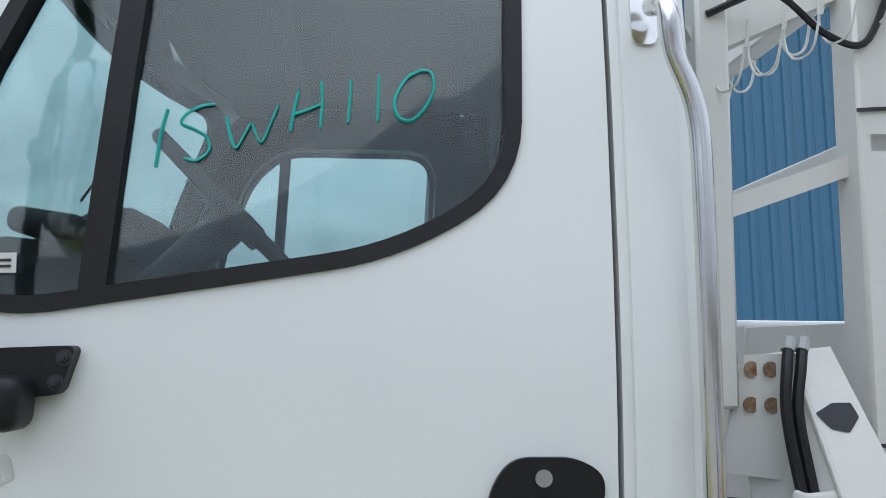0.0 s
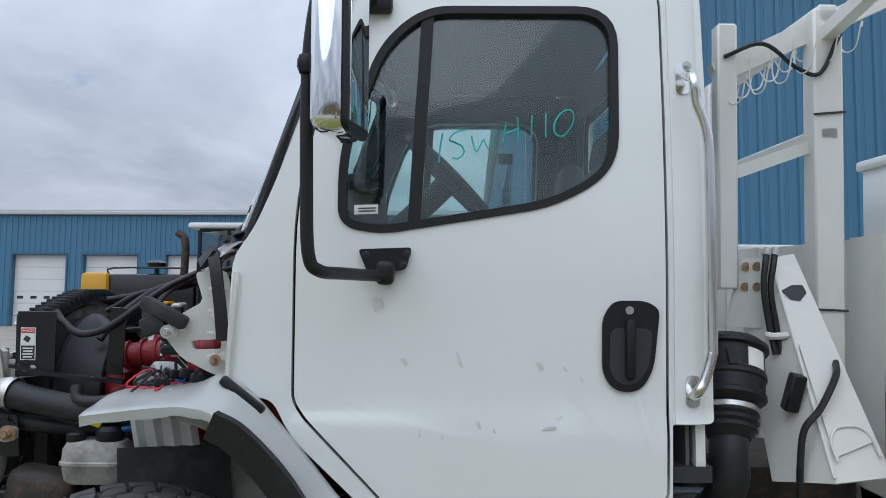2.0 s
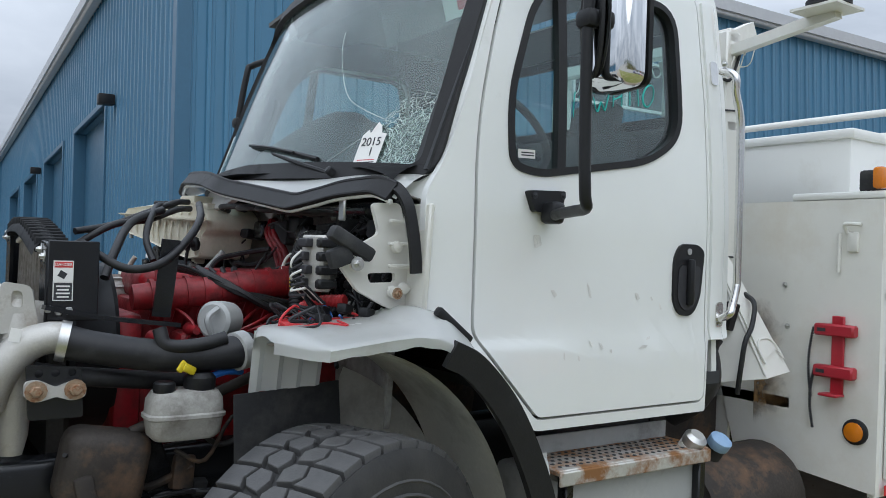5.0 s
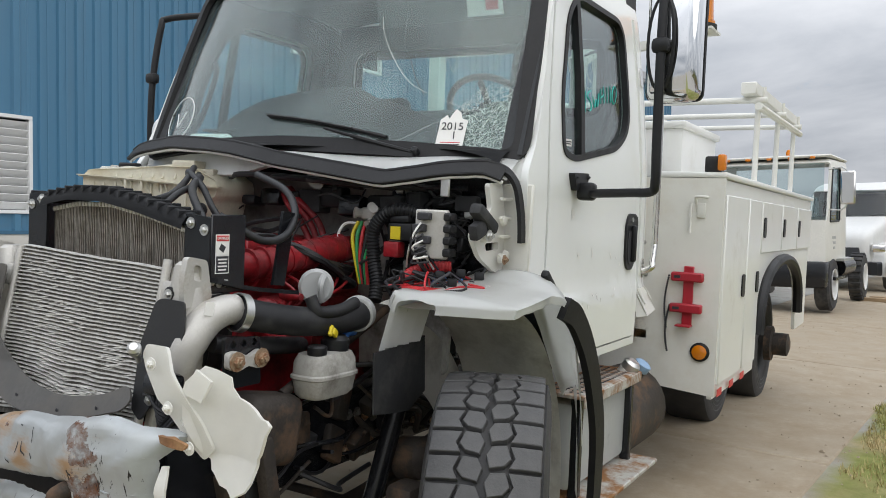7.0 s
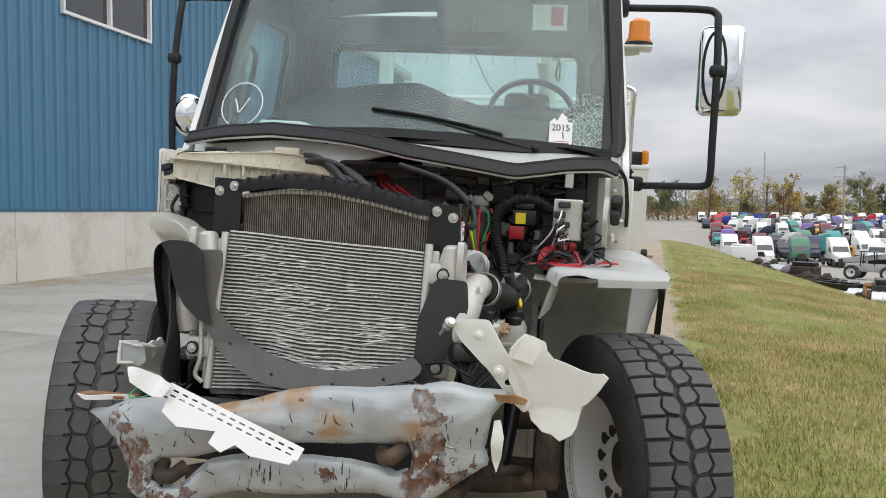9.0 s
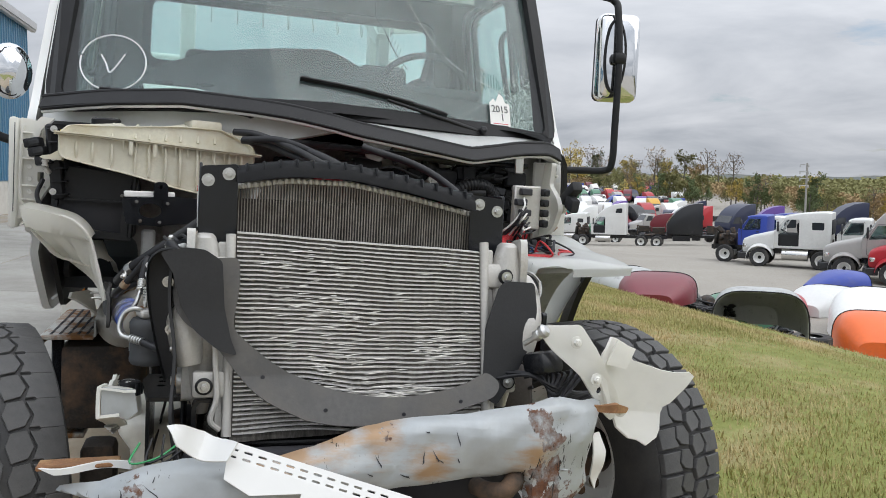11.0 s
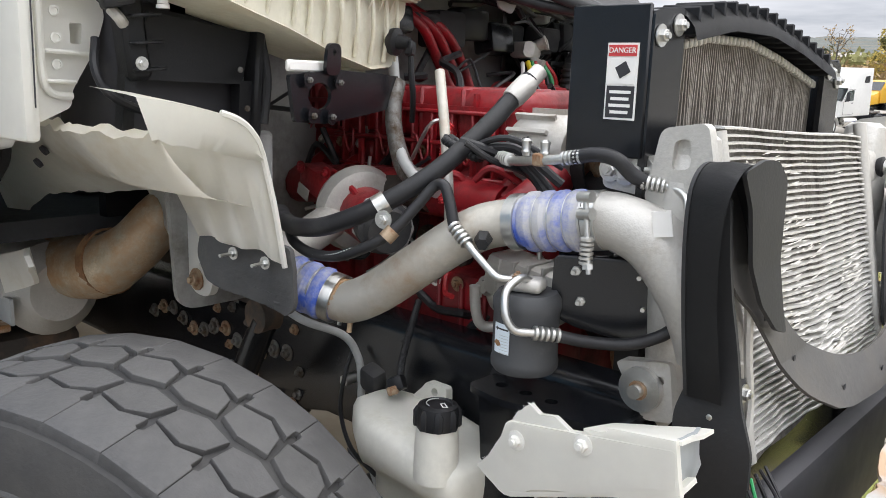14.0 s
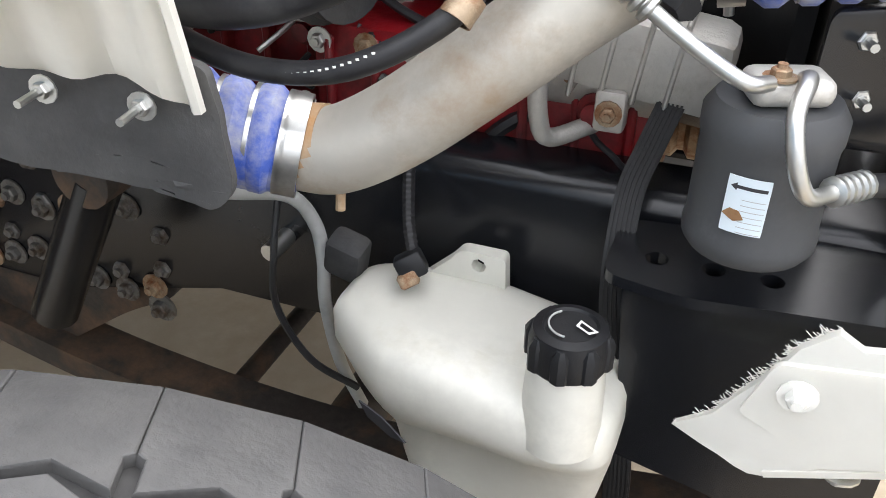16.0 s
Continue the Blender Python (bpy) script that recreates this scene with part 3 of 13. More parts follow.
def ground_material():
    m = bpy.data.materials.new("ground_surface")
    m.use_nodes = True
    N, L = m.node_tree.nodes, m.node_tree.links
    b = N["Principled BSDF"]
    b.inputs["Roughness"].default_value = 0.95
    b.inputs["Specular IOR Level"].default_value = 0.2
    tc, sp = N.new("ShaderNodeTexCoord"), N.new("ShaderNodeSeparateXYZ")
    L.new(tc.outputs["Object"], sp.inputs[0])
    at_ = N.new("ShaderNodeAttribute")
    at_.attribute_name = "across"

    def nz(sc, det=6.0, rg=0.6):
        n = N.new("ShaderNodeTexNoise")
        n.inputs["Scale"].default_value, n.inputs["Detail"].default_value, n.inputs["Roughness"].default_value = sc, det, rg
        L.new(tc.outputs["Object"], n.inputs["Vector"])
        return n.outputs["Fac"]

    def ramp(fac, *stops):
        r = N.new("ShaderNodeValToRGB")
        e = r.color_ramp.elements
        while len(e) < len(stops):
            e.new(0.5)
        for x, (p, c) in zip(e, stops):
            x.position, x.color = p, (*c, 1)
        L.new(fac, r.inputs[0])
        return r.outputs[0]

    def edge(at, width, rag):
        """0 below the line v = at, 1 above it, with a ragged border."""
        s = N.new("ShaderNodeMath")
        s.operation = "MULTIPLY_ADD"
        L.new(nz(0.9, 8.0), s.inputs[0])
        s.inputs[1].default_value = rag
        L.new(at_.outputs["Fac"], s.inputs[2])
        r = N.new("ShaderNodeMapRange")
        L.new(s.outputs[0], r.inputs[0])
        r.inputs["From Min"].default_value, r.inputs["From Max"].default_value = at + rag / 2 - width, at + rag / 2 + width
        return r.outputs[0]

    def mix(f, a, c):
        x = N.new("ShaderNodeMix")
        x.data_type = "RGBA"
        L.new(f, x.inputs["Factor"])
        L.new(a, x.inputs["A"])
        L.new(c, x.inputs["B"])
        return x.outputs["Result"]

    gravel = mix(ramp(nz(6.0, 9.0, 0.75), (0.4, (0, 0, 0)), (0.62, (1, 1, 1))), ramp(nz(0.15), (0.35, (0.30, 0.28, 0.25)), (0.7, (0.40, 0.38, 0.34))), ramp(nz(40.0), (0.3, (0.20, 0.18, 0.15)), (0.7, (0.42, 0.39, 0.34))))
    turf = mix(ramp(nz(0.7, 7.0), (0.50, (0, 0, 0)), (0.66, (1, 1, 1))), ramp(nz(5.0, 8.0), (0.3, (0.15, 0.17, 0.045)), (0.7, (0.25, 0.26, 0.085))), ramp(nz(9.0), (0.3, (0.27, 0.22, 0.11)), (0.7, (0.40, 0.33, 0.19))))
    hard = mix(ramp(nz(0.8, 9.0, 0.7), (0.42, (0, 0, 0)), (0.62, (1, 1, 1))), ramp(nz(2.0, 8.0), (0.3, (0.30, 0.285, 0.25)), (0.7, (0.38, 0.365, 0.33))), ramp(nz(12.0, 8.0), (0.3, (0.22, 0.18, 0.13)), (0.7, (0.33, 0.28, 0.21))))
    col = mix(edge(-13.6, 0.35, 2.5), gravel, turf)
    col = mix(edge(-1.62, 0.08, 0.8), col, hard)
    L.new(col, b.inputs["Base Color"])
    bp = N.new("ShaderNodeBump")
    bp.inputs["Strength"].default_value, bp.inputs["Distance"].default_value = 0.5, 0.02
    L.new(nz(28.0, 8.0), bp.inputs["Height"])
    L.new(bp.outputs[0], b.inputs["Normal"])
    return m


us = sorted(set([62.0, 64.0, -4000, -1500, -600, -250, -120, -60, -30] + [x * 1.0 for x in range(-20, 61)] + [70, 90, 120, 180, 260, 400, 700, 1500, 4000]))
vs = sorted(set([-4000, -1500, -600, -300, -200, -120, -80, -60, -50, -42, -36, -30, -26] + [x * 0.5 for x in range(-48, 21)] + [14, 20, 30, 42, 60, 120, 400, 1500, 4000]))
gv = [(u, v, float(ground_z(u, v)) + (0.05 * noise.noise((u * 0.25, v * 0.25, 0)) if -25 < v < -2.5 else 0)) for v in vs for u in us]
gf = [(j * len(us) + i, j * len(us) + i + 1, (j + 1) * len(us) + i + 1, (j + 1) * len(us) + i) for j in range(len(vs) - 1) for i in range(len(us) - 1)]
ground = raw("ground", gv, gf, ground_material(), smooth=True)
ground.matrix_basis = SITE
ground.data.attributes.new("across", "FLOAT", "POINT").data.foreach_set("value", [float(across(p[0], p[1])) for p in gv])
tagged(ground, "dusty worn concrete lane beside a grass bank and gravel yard", "ground", kind="structure")

apron = tagged(thing("pavement", "stained grey concrete slabs with open joints by the building", "pavement", SITE), kind="structure")
bm = box((4.58, 3.13, 0.12), (0, 0, -0.052), bevel=0.012, seg=1)
first = None
tilt = math.degrees(math.atan(0.045))
for i in range(13):
    for j in range(3):
        m = pose(-18 + 4.6 * i, -1.6 + 3.15 * (j + 0.5), 0, tilt) @ Matrix.Translation((0, 0, 0))
        m.translation.z = 0.045 * m.translation.y
        if first is None:
            first = part("slab", bm, CONCRETE, apron, loc=m)
            lane_mesh = first.data.copy()
            lane_mesh.materials.clear()
            lane_mesh.materials.append(LANE)
            first.data = lane_mesh
            clean_mesh = lane_mesh.copy()
            clean_mesh.materials.clear()
            clean_mesh.materials.append(CONCRETE)
        else:
            piece("slab", first, apron, m).data = lane_mesh if j == 0 else clean_mesh

# ---- grass on the bank ----
BLADE = mat("grass_blades", (0.285, 0.305, 0.085), 0.7, var=0.35, scale=1.2, bump=0.0, dirt=(0.55, 0.43, 0.24), amount=0.52, dscale=0.7, soft=0.16, spec=0.2)
rng = np.random.default_rng(5)


def grass(count, u0, u1, v0, v1, height):
    u = rng.uniform(u0, u1, count)
    v = v1 - (v1 - v0) * rng.random(count) ** 1.4
    keep = np.array([noise.noise((a * 0.8, b * 0.8, 3)) > -0.22 - 0.5 * rng.random() and b < -1.78 + 0.5 * noise.noise((a * 1.3, b * 1.3, 9)) + 0.08 * rng.random() for a, b in zip(u, v)])
    keep &= across(u, v) > -13.5
    u, v = u[keep], v[keep]
    n = len(u)
    z = ground_z(u, v)
    h = height * rng.uniform(0.4, 1.2, n)
    a = rng.uniform(0, 2 * np.pi, n)
    lean = rng.uniform(0.1, 0.8, n) * h
    w = 0.0035 + 0.08 * h
    dx, dy = np.cos(a), np.sin(a)
    V = np.empty((n, 3, 3))
    V[:, 0] = np.stack([u - dy * w, v + dx * w, z - 0.01], 1)
    V[:, 1] = np.stack([u + dy * w, v - dx * w, z - 0.01], 1)
    V[:, 2] = np.stack([u + dx * lean, v + dy * lean, z + h], 1)
    me = bpy.data.meshes.new("grass")
    me.vertices.add(3 * n)
    me.vertices.foreach_set("co", V.reshape(-1))
    me.loops.add(3 * n)
    me.loops.foreach_set("vertex_index", np.arange(3 * n, dtype=np.int32))
    me.polygons.add(n)
    me.polygons.foreach_set("loop_start", np.arange(0, 3 * n, 3, dtype=np.int32))
    me.update(calc_edges=True)
    me.materials.append(BLADE)
    ob = new("grass", me)
    ob.matrix_basis = SITE
    return tagged(ob, "short patchy green and straw-coloured grass on the bank", "grass", kind="stuff")


grass(190000, -3, 20, -8, -1.3, 0.045)
grass(90000, -3, 70, -13, -1.9, 0.06)

# ---- blue steel building ----
BLD = pose(1.08, 8.42, 0, 0, 0, -2.6)
TOP = 7.35


def clad_panel():
    """A ribbed steel sheet, 0.9 m wide and 1 m tall, hanging upright."""
    prof = []
    for k in range(3):
        c = 0.15 + 0.3 * k
        prof += [(c - 0.15, 0), (c - 0.048, 0), (c - 0.03, -0.038), (c + 0.03, -0.038), (c + 0.048, 0), (c + 0.1, 0), (c + 0.105, -0.006), (c + 0.12, -0.006), (c + 0.125, 0)]
    prof += [(0.899, 0), (0.899, 0.04), (0, 0.04)]
    return rings(bmesh.new(), [[Vector((x, y, z)) for x, y in prof] for z in (0, 1)])


PANEL = [None]


def clad(parent, m, u0, u1, z0, z1):
    """Covers a stretch of wall with sheets; m sets the wall's own frame."""
    k = max(1, round((u1 - u0) / 0.9))
    for i in range(k):
        w = (u1 - u0) / k
        p = m @ Matrix.Translation((u0 + w * i, 0, z0)) @ Matrix.Diagonal((w / 0.9, 1, z1 - z0, 1))
        if PANEL[0] is None:
            PANEL[0] = part("wall_panel", clad_panel(), BLUEWALL, parent, loc=p, angle=20)
        else:
            piece("wall_panel", PANEL[0], parent, p)


def wall_window(parent, m, u0, u1, z0, z1, panes):
    f = bmesh.new()
    t = 0.06
    for c, s in ((((u0 + u1) / 2, 0, z0 + t / 2), (u1 - u0, 0.1, t)), (((u0 + u1) / 2, 0, z1 - t / 2), (u1 - u0, 0.1, t))):
        box(s, (c[0], -0.02, c[2]), bevel=0.006, seg=1, bm=f)
    for i in range(panes + 1):
        box((t, 0.1, z1 - z0 - 2 * t), (u0 + t / 2 + (u1 - u0 - t) * i / panes, -0.02, (z0 + z1) / 2), bevel=0.006, seg=1, bm=f)
    w = part("window", f, WINFRAME, parent, "white-framed slider window", loc=m)
    for i in range(panes):
        a = u0 + t + (u1 - u0 - t) * i / panes
        part("window_pane", box(((u1 - u0 - t) / panes - t, 0.012, z1 - z0 - 2 * t), (a + ((u1 - u0 - t) / panes - t) / 2, 0.02, (z0 + z1) / 2)), DARKGLASS, w)


def roll_door(parent, m, u0, u1, z0, z1, lights=True):
    """A sectional door of five panels, set back in its opening."""
    d = thing("garage_door", "", "")
    d.parent, d.matrix_basis = parent, m
    h = (z1 - z0) / 6
    for i in range(6):
        part("door_panel", box((u1 - u0, 0.05, h - 0.012), ((u0 + u1) / 2, 0.28, z0 + h * (i + 0.5)), bevel=0.01, seg=1), OFFWHITE, d)
    if lights:
        for i in range(4):
            part("door_light", box((0.35, 0.02, 0.16), (u0 + (u1 - u0) * (i + 0.5) / 4, 0.252, z0 + h * 2.5)), DARKGLASS, d)
    for c, s in (((u0 - 0.05, 0.12, (z0 + z1) / 2), (0.1, 0.4, z1 - z0)), ((u1 + 0.05, 0.12, (z0 + z1) / 2), (0.1, 0.4, z1 - z0)), (((u0 + u1) / 2, 0.12, z1 + 0.06), (u1 - u0 + 0.2, 0.4, 0.12))):
        part("door_jamb", box(s, c, bevel=0.01, seg=1), BLUETRIM, d)


bld = thing("workshop_building", "tall blue ribbed-steel workshop on a pale concrete stem wall", "building", BLD, kind="structure")
front = thing("wall_front", "", "")
front.parent = bld
I4 = Matrix.Identity(4)
W0, W1, WZ0, WZ1 = 7.2, 9.95, 4.95, 5.97
LV0, LV1, LZ0, LZ1 = 0.8, 2.08, 1.80, 3.14
clad(front, I4, 0, LV0, 1.54, TOP)
clad(front, I4, LV0, LV1, 1.54, LZ0)
clad(front, I4, LV0, LV1, LZ1, TOP)
clad(front, I4, LV1, W0, 1.54, TOP)
clad(front, I4, W0, W1, 1.54, WZ0)
clad(front, I4, W0, W1, WZ1, TOP)
clad(front, I4, W1, 30, 1.54, TOP)
wall_window(bld, I4, W0, W1, WZ0, WZ1, 2)
# the near-black backing stands for the shade between the slats
louver = part("louver", box((LV1 - LV0, 0.03, LZ1 - LZ0), ((LV0 + LV1) / 2, 0.1, (LZ0 + LZ1) / 2)), INK_SHADE, bld, "white slatted wall louver")
lf = bmesh.new()
for s, c in (((LV1 - LV0, 0.1, 0.05), ((LV0 + LV1) / 2, 0, LZ0 + 0.025)), ((LV1 - LV0, 0.1, 0.05), ((LV0 + LV1) / 2, 0, LZ1 - 0.025)), ((0.05, 0.1, LZ1 - LZ0 - 0.1), (LV0 + 0.025, 0, (LZ0 + LZ1) / 2)), ((0.05, 0.1, LZ1 - LZ0 - 0.1), (LV1 - 0.025, 0, (LZ0 + LZ1) / 2))):
    box(s, c, bevel=0.006, seg=1, bm=lf)
part("louver_frame", lf, WINFRAME, louver)
for i in range(11):
    part("slat", box((LV1 - LV0 - 0.1, 0.012, 0.12), ((LV0 + LV1) / 2, 0.02, LZ0 + 0.11 + 0.11 * i), (38, 0, 0)), WINFRAME, louver)
for i in range(10):
    part("stem_wall", box((2.99, 0.25, 1.54), (1.5 + 3 * i, 0.09, 0.77), bevel=0.012, seg=1), STEMWALL, bld)
sill = part("base_trim", box((30, 0.09, 0.05), (15, 0.0, 1.545)), BLUETRIM, bld)
SIDE = pose(0, 0, 0, 0, 0, 0) @ Matrix(((0, 1, 0, 0), (-1, 0, 0, 0), (0, 0, 1, 0), (0, 0, 0, 1))) @ Matrix.Translation((-34, 0, 0))
side = thing("wall_side", "", "")
side.parent = bld
spans = [(34 - 9.5, 34 - 5.5), (34 - 15.5, 34 - 11.5), (34 - 21.5, 34 - 17.5), (34 - 27.5, 34 - 23.5)]
prev = 0.0
for a, b_ in sorted(spans):
    clad(side, SIDE, prev, a, 0.5, TOP)
    clad(side, SIDE, a, b_, 5.0, TOP)
    roll_door(bld, SIDE, a, b_, 0.6, 5.0)
    prev = b_
clad(side, SIDE, prev, 34, 0.5, TOP)
part("corner_trim", box((0.22, 0.22, TOP - 0.3), (0.03, 0.03, TOP / 2 + 0.15), bevel=0.01, seg=1), BLUETRIM, bld)
rf = bmesh.new()
box((30.6, 34.6, 0.25), (15, 17, TOP + 0.12), bm=rf)
part("roof", rf, ROOFM, bld)
gt = bmesh.new()
box((30.7, 0.2, 0.22), (15, -0.15, TOP + 0.02), bevel=0.03, seg=1, bm=gt)
box((0.2, 34.6, 0.22), (-0.15, 17, TOP + 0.02), bevel=0.03, seg=1, bm=gt)
part("gutter", gt, ROOFM, bld)
part("wall_back", box((29.8, 33.7, TOP - 0.3), (15.1, 17.1, TOP / 2)), BLUETRIM, bld)
for v in (4.6, 16.5):
    part("wall_lamp", box((0.3, 0.22, 0.2), (-0.2, v, 4.9), bevel=0.03), PLASTIC, bld)

far = thing("far_workshop", "long low blue steel workshop with white sectional doors", "building", BLD @ Matrix.Translation((-70, 33.5, 1.0)), kind="structure")
fw = thing("wall_far", "", "")
fw.parent = far
prev = 0.0
far_doors = [70 - 22.6 - 4.05 * i for i in range(6)] + [70 - 17.9]
for a in sorted(far_doors):
    clad(fw, I4, prev, a, 0, 6.4)
    clad(fw, I4, a, a + 3.05, 4.15, 6.4)
    roll_door(far, I4, a, a + 3.05, 0.05, 4.15)
    prev = a + 3.05
clad(fw, I4, prev, 70.4, 0, 6.4)
wall_window(far, Matrix.Translation((0, -0.06, 0)), 70 - 13.9, 70 - 10.6, 4.8, 5.75, 3)
part("roof", box((71, 20, 0.25), (35.3, 9.8, 6.55)), ROOFM, far)
part("wall_back", box((70, 19, 6.3), (35.2, 10.2, 3.2)), BLUETRIM, far)
part("gutter", box((71, 0.22, 0.2), (35.3, -0.15, 6.5), bevel=0.03, seg=1), ROOFM, far)
for u in (70 - 6.2, 70 - 2.5, 70 - 30):
    vent = part("roof_vent", lathe([(0.22, 0), (0.22, 0.4), (0.34, 0.42), (0.34, 0.6), (0.1, 0.68)], Matrix.Translation((u, 3, 6.6)), 14), ROOFM, far)
part("vent_hood", box((1.5, 0.35, 0.45), (70 + -2.6, -0.2, 4.6), bevel=0.03), WINFRAME, far)
part("vent_grille", box((1.5, 0.1, 0.9), (70 - 2.6, -0.06, 3.95), bevel=0.02), INK_SHADE, far)

# grit and small stones scattered over the lane
rg_ = random.Random(17)
V, F = [], []
for _ in range(1500):
    u, v = rg_.uniform(-6, 34), -1.75 + 3.2 * rg_.random() ** 1.8
    p = Vector((u, v, 0.045 * v + 0.012 if v > -1.6 else float(ground_z(u, v))))
    r_ = rg_.uniform(0.004, 0.016) * (1.8 if rg_.random() < 0.06 else 1)
    n = len(V)
    for k in range(4):
        a = rg_.uniform(0, 6.28)
        V.append(SITE @ (p + Vector((r_ * math.cos(1.57 * k + a * 0.2), r_ * math.sin(1.57 * k + a * 0.2), 0))))
    V.append(SITE @ (p + Vector((rg_.uniform(-0.3, 0.3) * r_, 0, r_ * rg_.uniform(0.5, 1.0)))))
    F += [(n, n + 1, n + 4), (n + 1, n + 2, n + 4), (n + 2, n + 3, n + 4), (n + 3, n, n + 4)]
tagged(raw("grit", V, F, LANE), "loose grit and small stones on the lane", "grit", kind="stuff")

# ---- the wrecked work truck: x runs to its rear, -y is the driver's side ----
truck = thing("work_truck", "white utility truck with smashed front end and missing hood", "truck", pose(0, 0.068, 0, 2.6))


def tp(name, bm, material, label="", parent=None, angle=38):
    return part(name, bm, material, parent or truck, label, angle)


def side_y(z):
    """Half width of the cab at height z."""
    return lerp(z, [0.9, 1.1, 1.33, 1.37, 1.8, 2.0, 2.3, 2.7, 2.95], [1.085, 1.097, 1.100, 1.088, 1.088, 1.078, 1.052, 1.0, 0.95])


def on_side(off=0.0, s=-1):
    return lambda u, v: (u, s * (side_y(v) + off), v)


WIN = [(-0.655, 1.945), (-0.52, 1.925), (0.02, 2.015), (0.215, 2.13), (0.225, 2.665), (-0.395, 2.66), (-0.53, 2.54), (-0.655, 2.2)]
WIN_R = [0.06, 0.05, 0.1, 0.13, 0.13, 0.13, 0.12, 0.15]
DOOR = [(-0.79, 1.40), (-0.76, 1.355), (-0.52, 1.105), (-0.50, 1.093), (0.345, 1.093), (0.366, 1.115), (0.366, 2.72), (0.30, 2.80), (-0.50, 2.80), (-0.60, 2.70), (-0.72, 2.35), (-0.79, 2.02)]
DOOR_R = [0.03, 0.05, 0.02, 0.02, 0.03, 0.02, 0.06, 0.05, 0.04, 0.06, 0.2, 0.2]


def scaled(poly, d):
    """The outline grown outwards by d."""
    n = len(poly)
    out = []
    area = sum(poly[i - 1][0] * poly[i][1] - poly[i][0] * poly[i - 1][1] for i in range(n))
    sg = 1 if area > 0 else -1
    for i in range(n):
        a, p, b = Vector(poly[i - 1]), Vector(poly[i]), Vector(poly[(i + 1) % n])
        n1, n2 = (p - a).normalized(), (b - p).normalized()
        n1, n2 = Vector((n1.y, -n1.x)) * sg, Vector((n2.y, -n2.x)) * sg
        m = (n1 + n2).normalized()
        out.append(tuple(p + m * d / max(0.5, m.dot(n1))))
    return out


win_o = arc_corner(WIN, WIN_R, 6)
win_in = scaled(win_o, -0.032)
door_o = arc_corner(DOOR, DOOR_R, 4)
# cab shell: everything of the side but the door opening
SHELL = [(-0.86, 1.40), (-0.79, 1.28), (-0.56, 1.06), (-0.5, 1.045), (0.385, 1.045), (0.385, 1.335), (0.515, 1.335), (0.505, 2.75), (0.45, 2.88), (-0.52, 2.88), (-0.64, 2.68), (-0.755, 2.38), (-0.865, 2.07), (-0.925, 1.93), (-0.99, 1.84), (-0.99, 1.42)]
shell_o = arc_corner(SHELL, [0.03, 0.05, 0.03, 0.01, 0.01, 0.01, 0.02, 0.08, 0.06, 0.06, 0.1, 0.2, 0.15, 0.05, 0.05, 0.03], 3)
for s, who in ((-1, "driver"), (1, "passenger")):
    bm = sheet(shell_o, [scaled(door_o, 0.010)], on_side(0, s), 0.03, 0.12)
    tp("cab_side", bm, WHITE, angle=30)
    jamb = sheet(scaled(door_o, 0.03), [scaled(win_o, 0.005)], on_side(-0.055, s), 0.02, 0.15)
    tp("door_jamb", jamb, RUBBER)
    dr = tp("door", sheet(door_o, [win_o], on_side(0.004, s), 0.035, 0.07), DOORWHITE, "white cab door with scuffs and faint ghost lettering", angle=30)
    part("window_gasket", sheet(scaled(win_o, 0.008), [scaled(win_o, -0.018)], on_side(0.010, s), 0.03, 0.12), RUBBER, dr)
    g = part("door_glass", sheet(scaled(win_o, -0.01), [], on_side(-0.014, s), 0.005, 0.2), GLASS, dr)
    g.visible_shadow = False
    bar = sheet([(-0.445, 1.93), (-0.405, 1.93), (-0.365, 2.65), (-0.405, 2.65)], [], on_side(0.004, s), 0.03, 0.2)
    part("window_bar", bar, RUBBER, dr)
    # corner post at the rear of the cab, with its rounded edge
    tp("rear_pillar", sheet([(0.392, 1.335), (0.515, 1.335), (0.515, 2.72), (0.392, 2.72)], [], lambda u, v, s=s: (u, s * (side_y(v) + 0.012 - 0.05 * max(0, (u - 0.46) / 0.055) ** 2), v), 0.02, 0.03), WHITE)
    # recessed handle
    hd = part("door_handle", slab(arc_corner([(0.165, 1.49), (0.20, 1.435), (0.28, 1.43), (0.325, 1.50), (0.345, 1.69), (0.30, 1.715), (0.20, 1.715), (0.165, 1.66)], 0.05), lambda u, v, w, s=s: (u, s * (side_y(v) + 0.003 + w), v), 0.012), PLASTIC, dr, "black recessed pull handle")
    # flat near-black patch paints the shade of the hollow behind the pull
    part("handle_recess", slab(arc_corner([(0.185, 1.50), (0.215, 1.455), (0.27, 1.455), (0.31, 1.51), (0.322, 1.63), (0.19, 1.63)], 0.03), lambda u, v, w, s=s: (u, s * (side_y(v) + 0.016 + w), v), 0.002), INK_SHADE, hd)
    part("pull", box((0.032, 0.03, 0.185), (0.25, s * (1.088 + 0.026), 1.565), bevel=0.012), PLASTIC, hd)
    part("key_lock", lathe([(0.013, 0), (0.013, 0.006)], aim((0.25, s * 1.1, 1.685), (0.25, s * 2, 1.685)), 14), STEEL, hd)
    # grab rail
    y = s * 1.15
    gr = tp("grab_rail", tube([(0.435, s * 1.085, 2.43), (0.437, y, 2.40), (0.447, y, 2.33), (0.478, y, 2.24), (0.487, y, 2.10), (0.492, y, 1.62), (0.490, y, 1.55), (0.465, y, 1.47), (0.447, y, 1.44), (0.446, s * 1.088, 1.41)], 0.0165, 14, 6), DULLCHROME, "chrome grab rail")
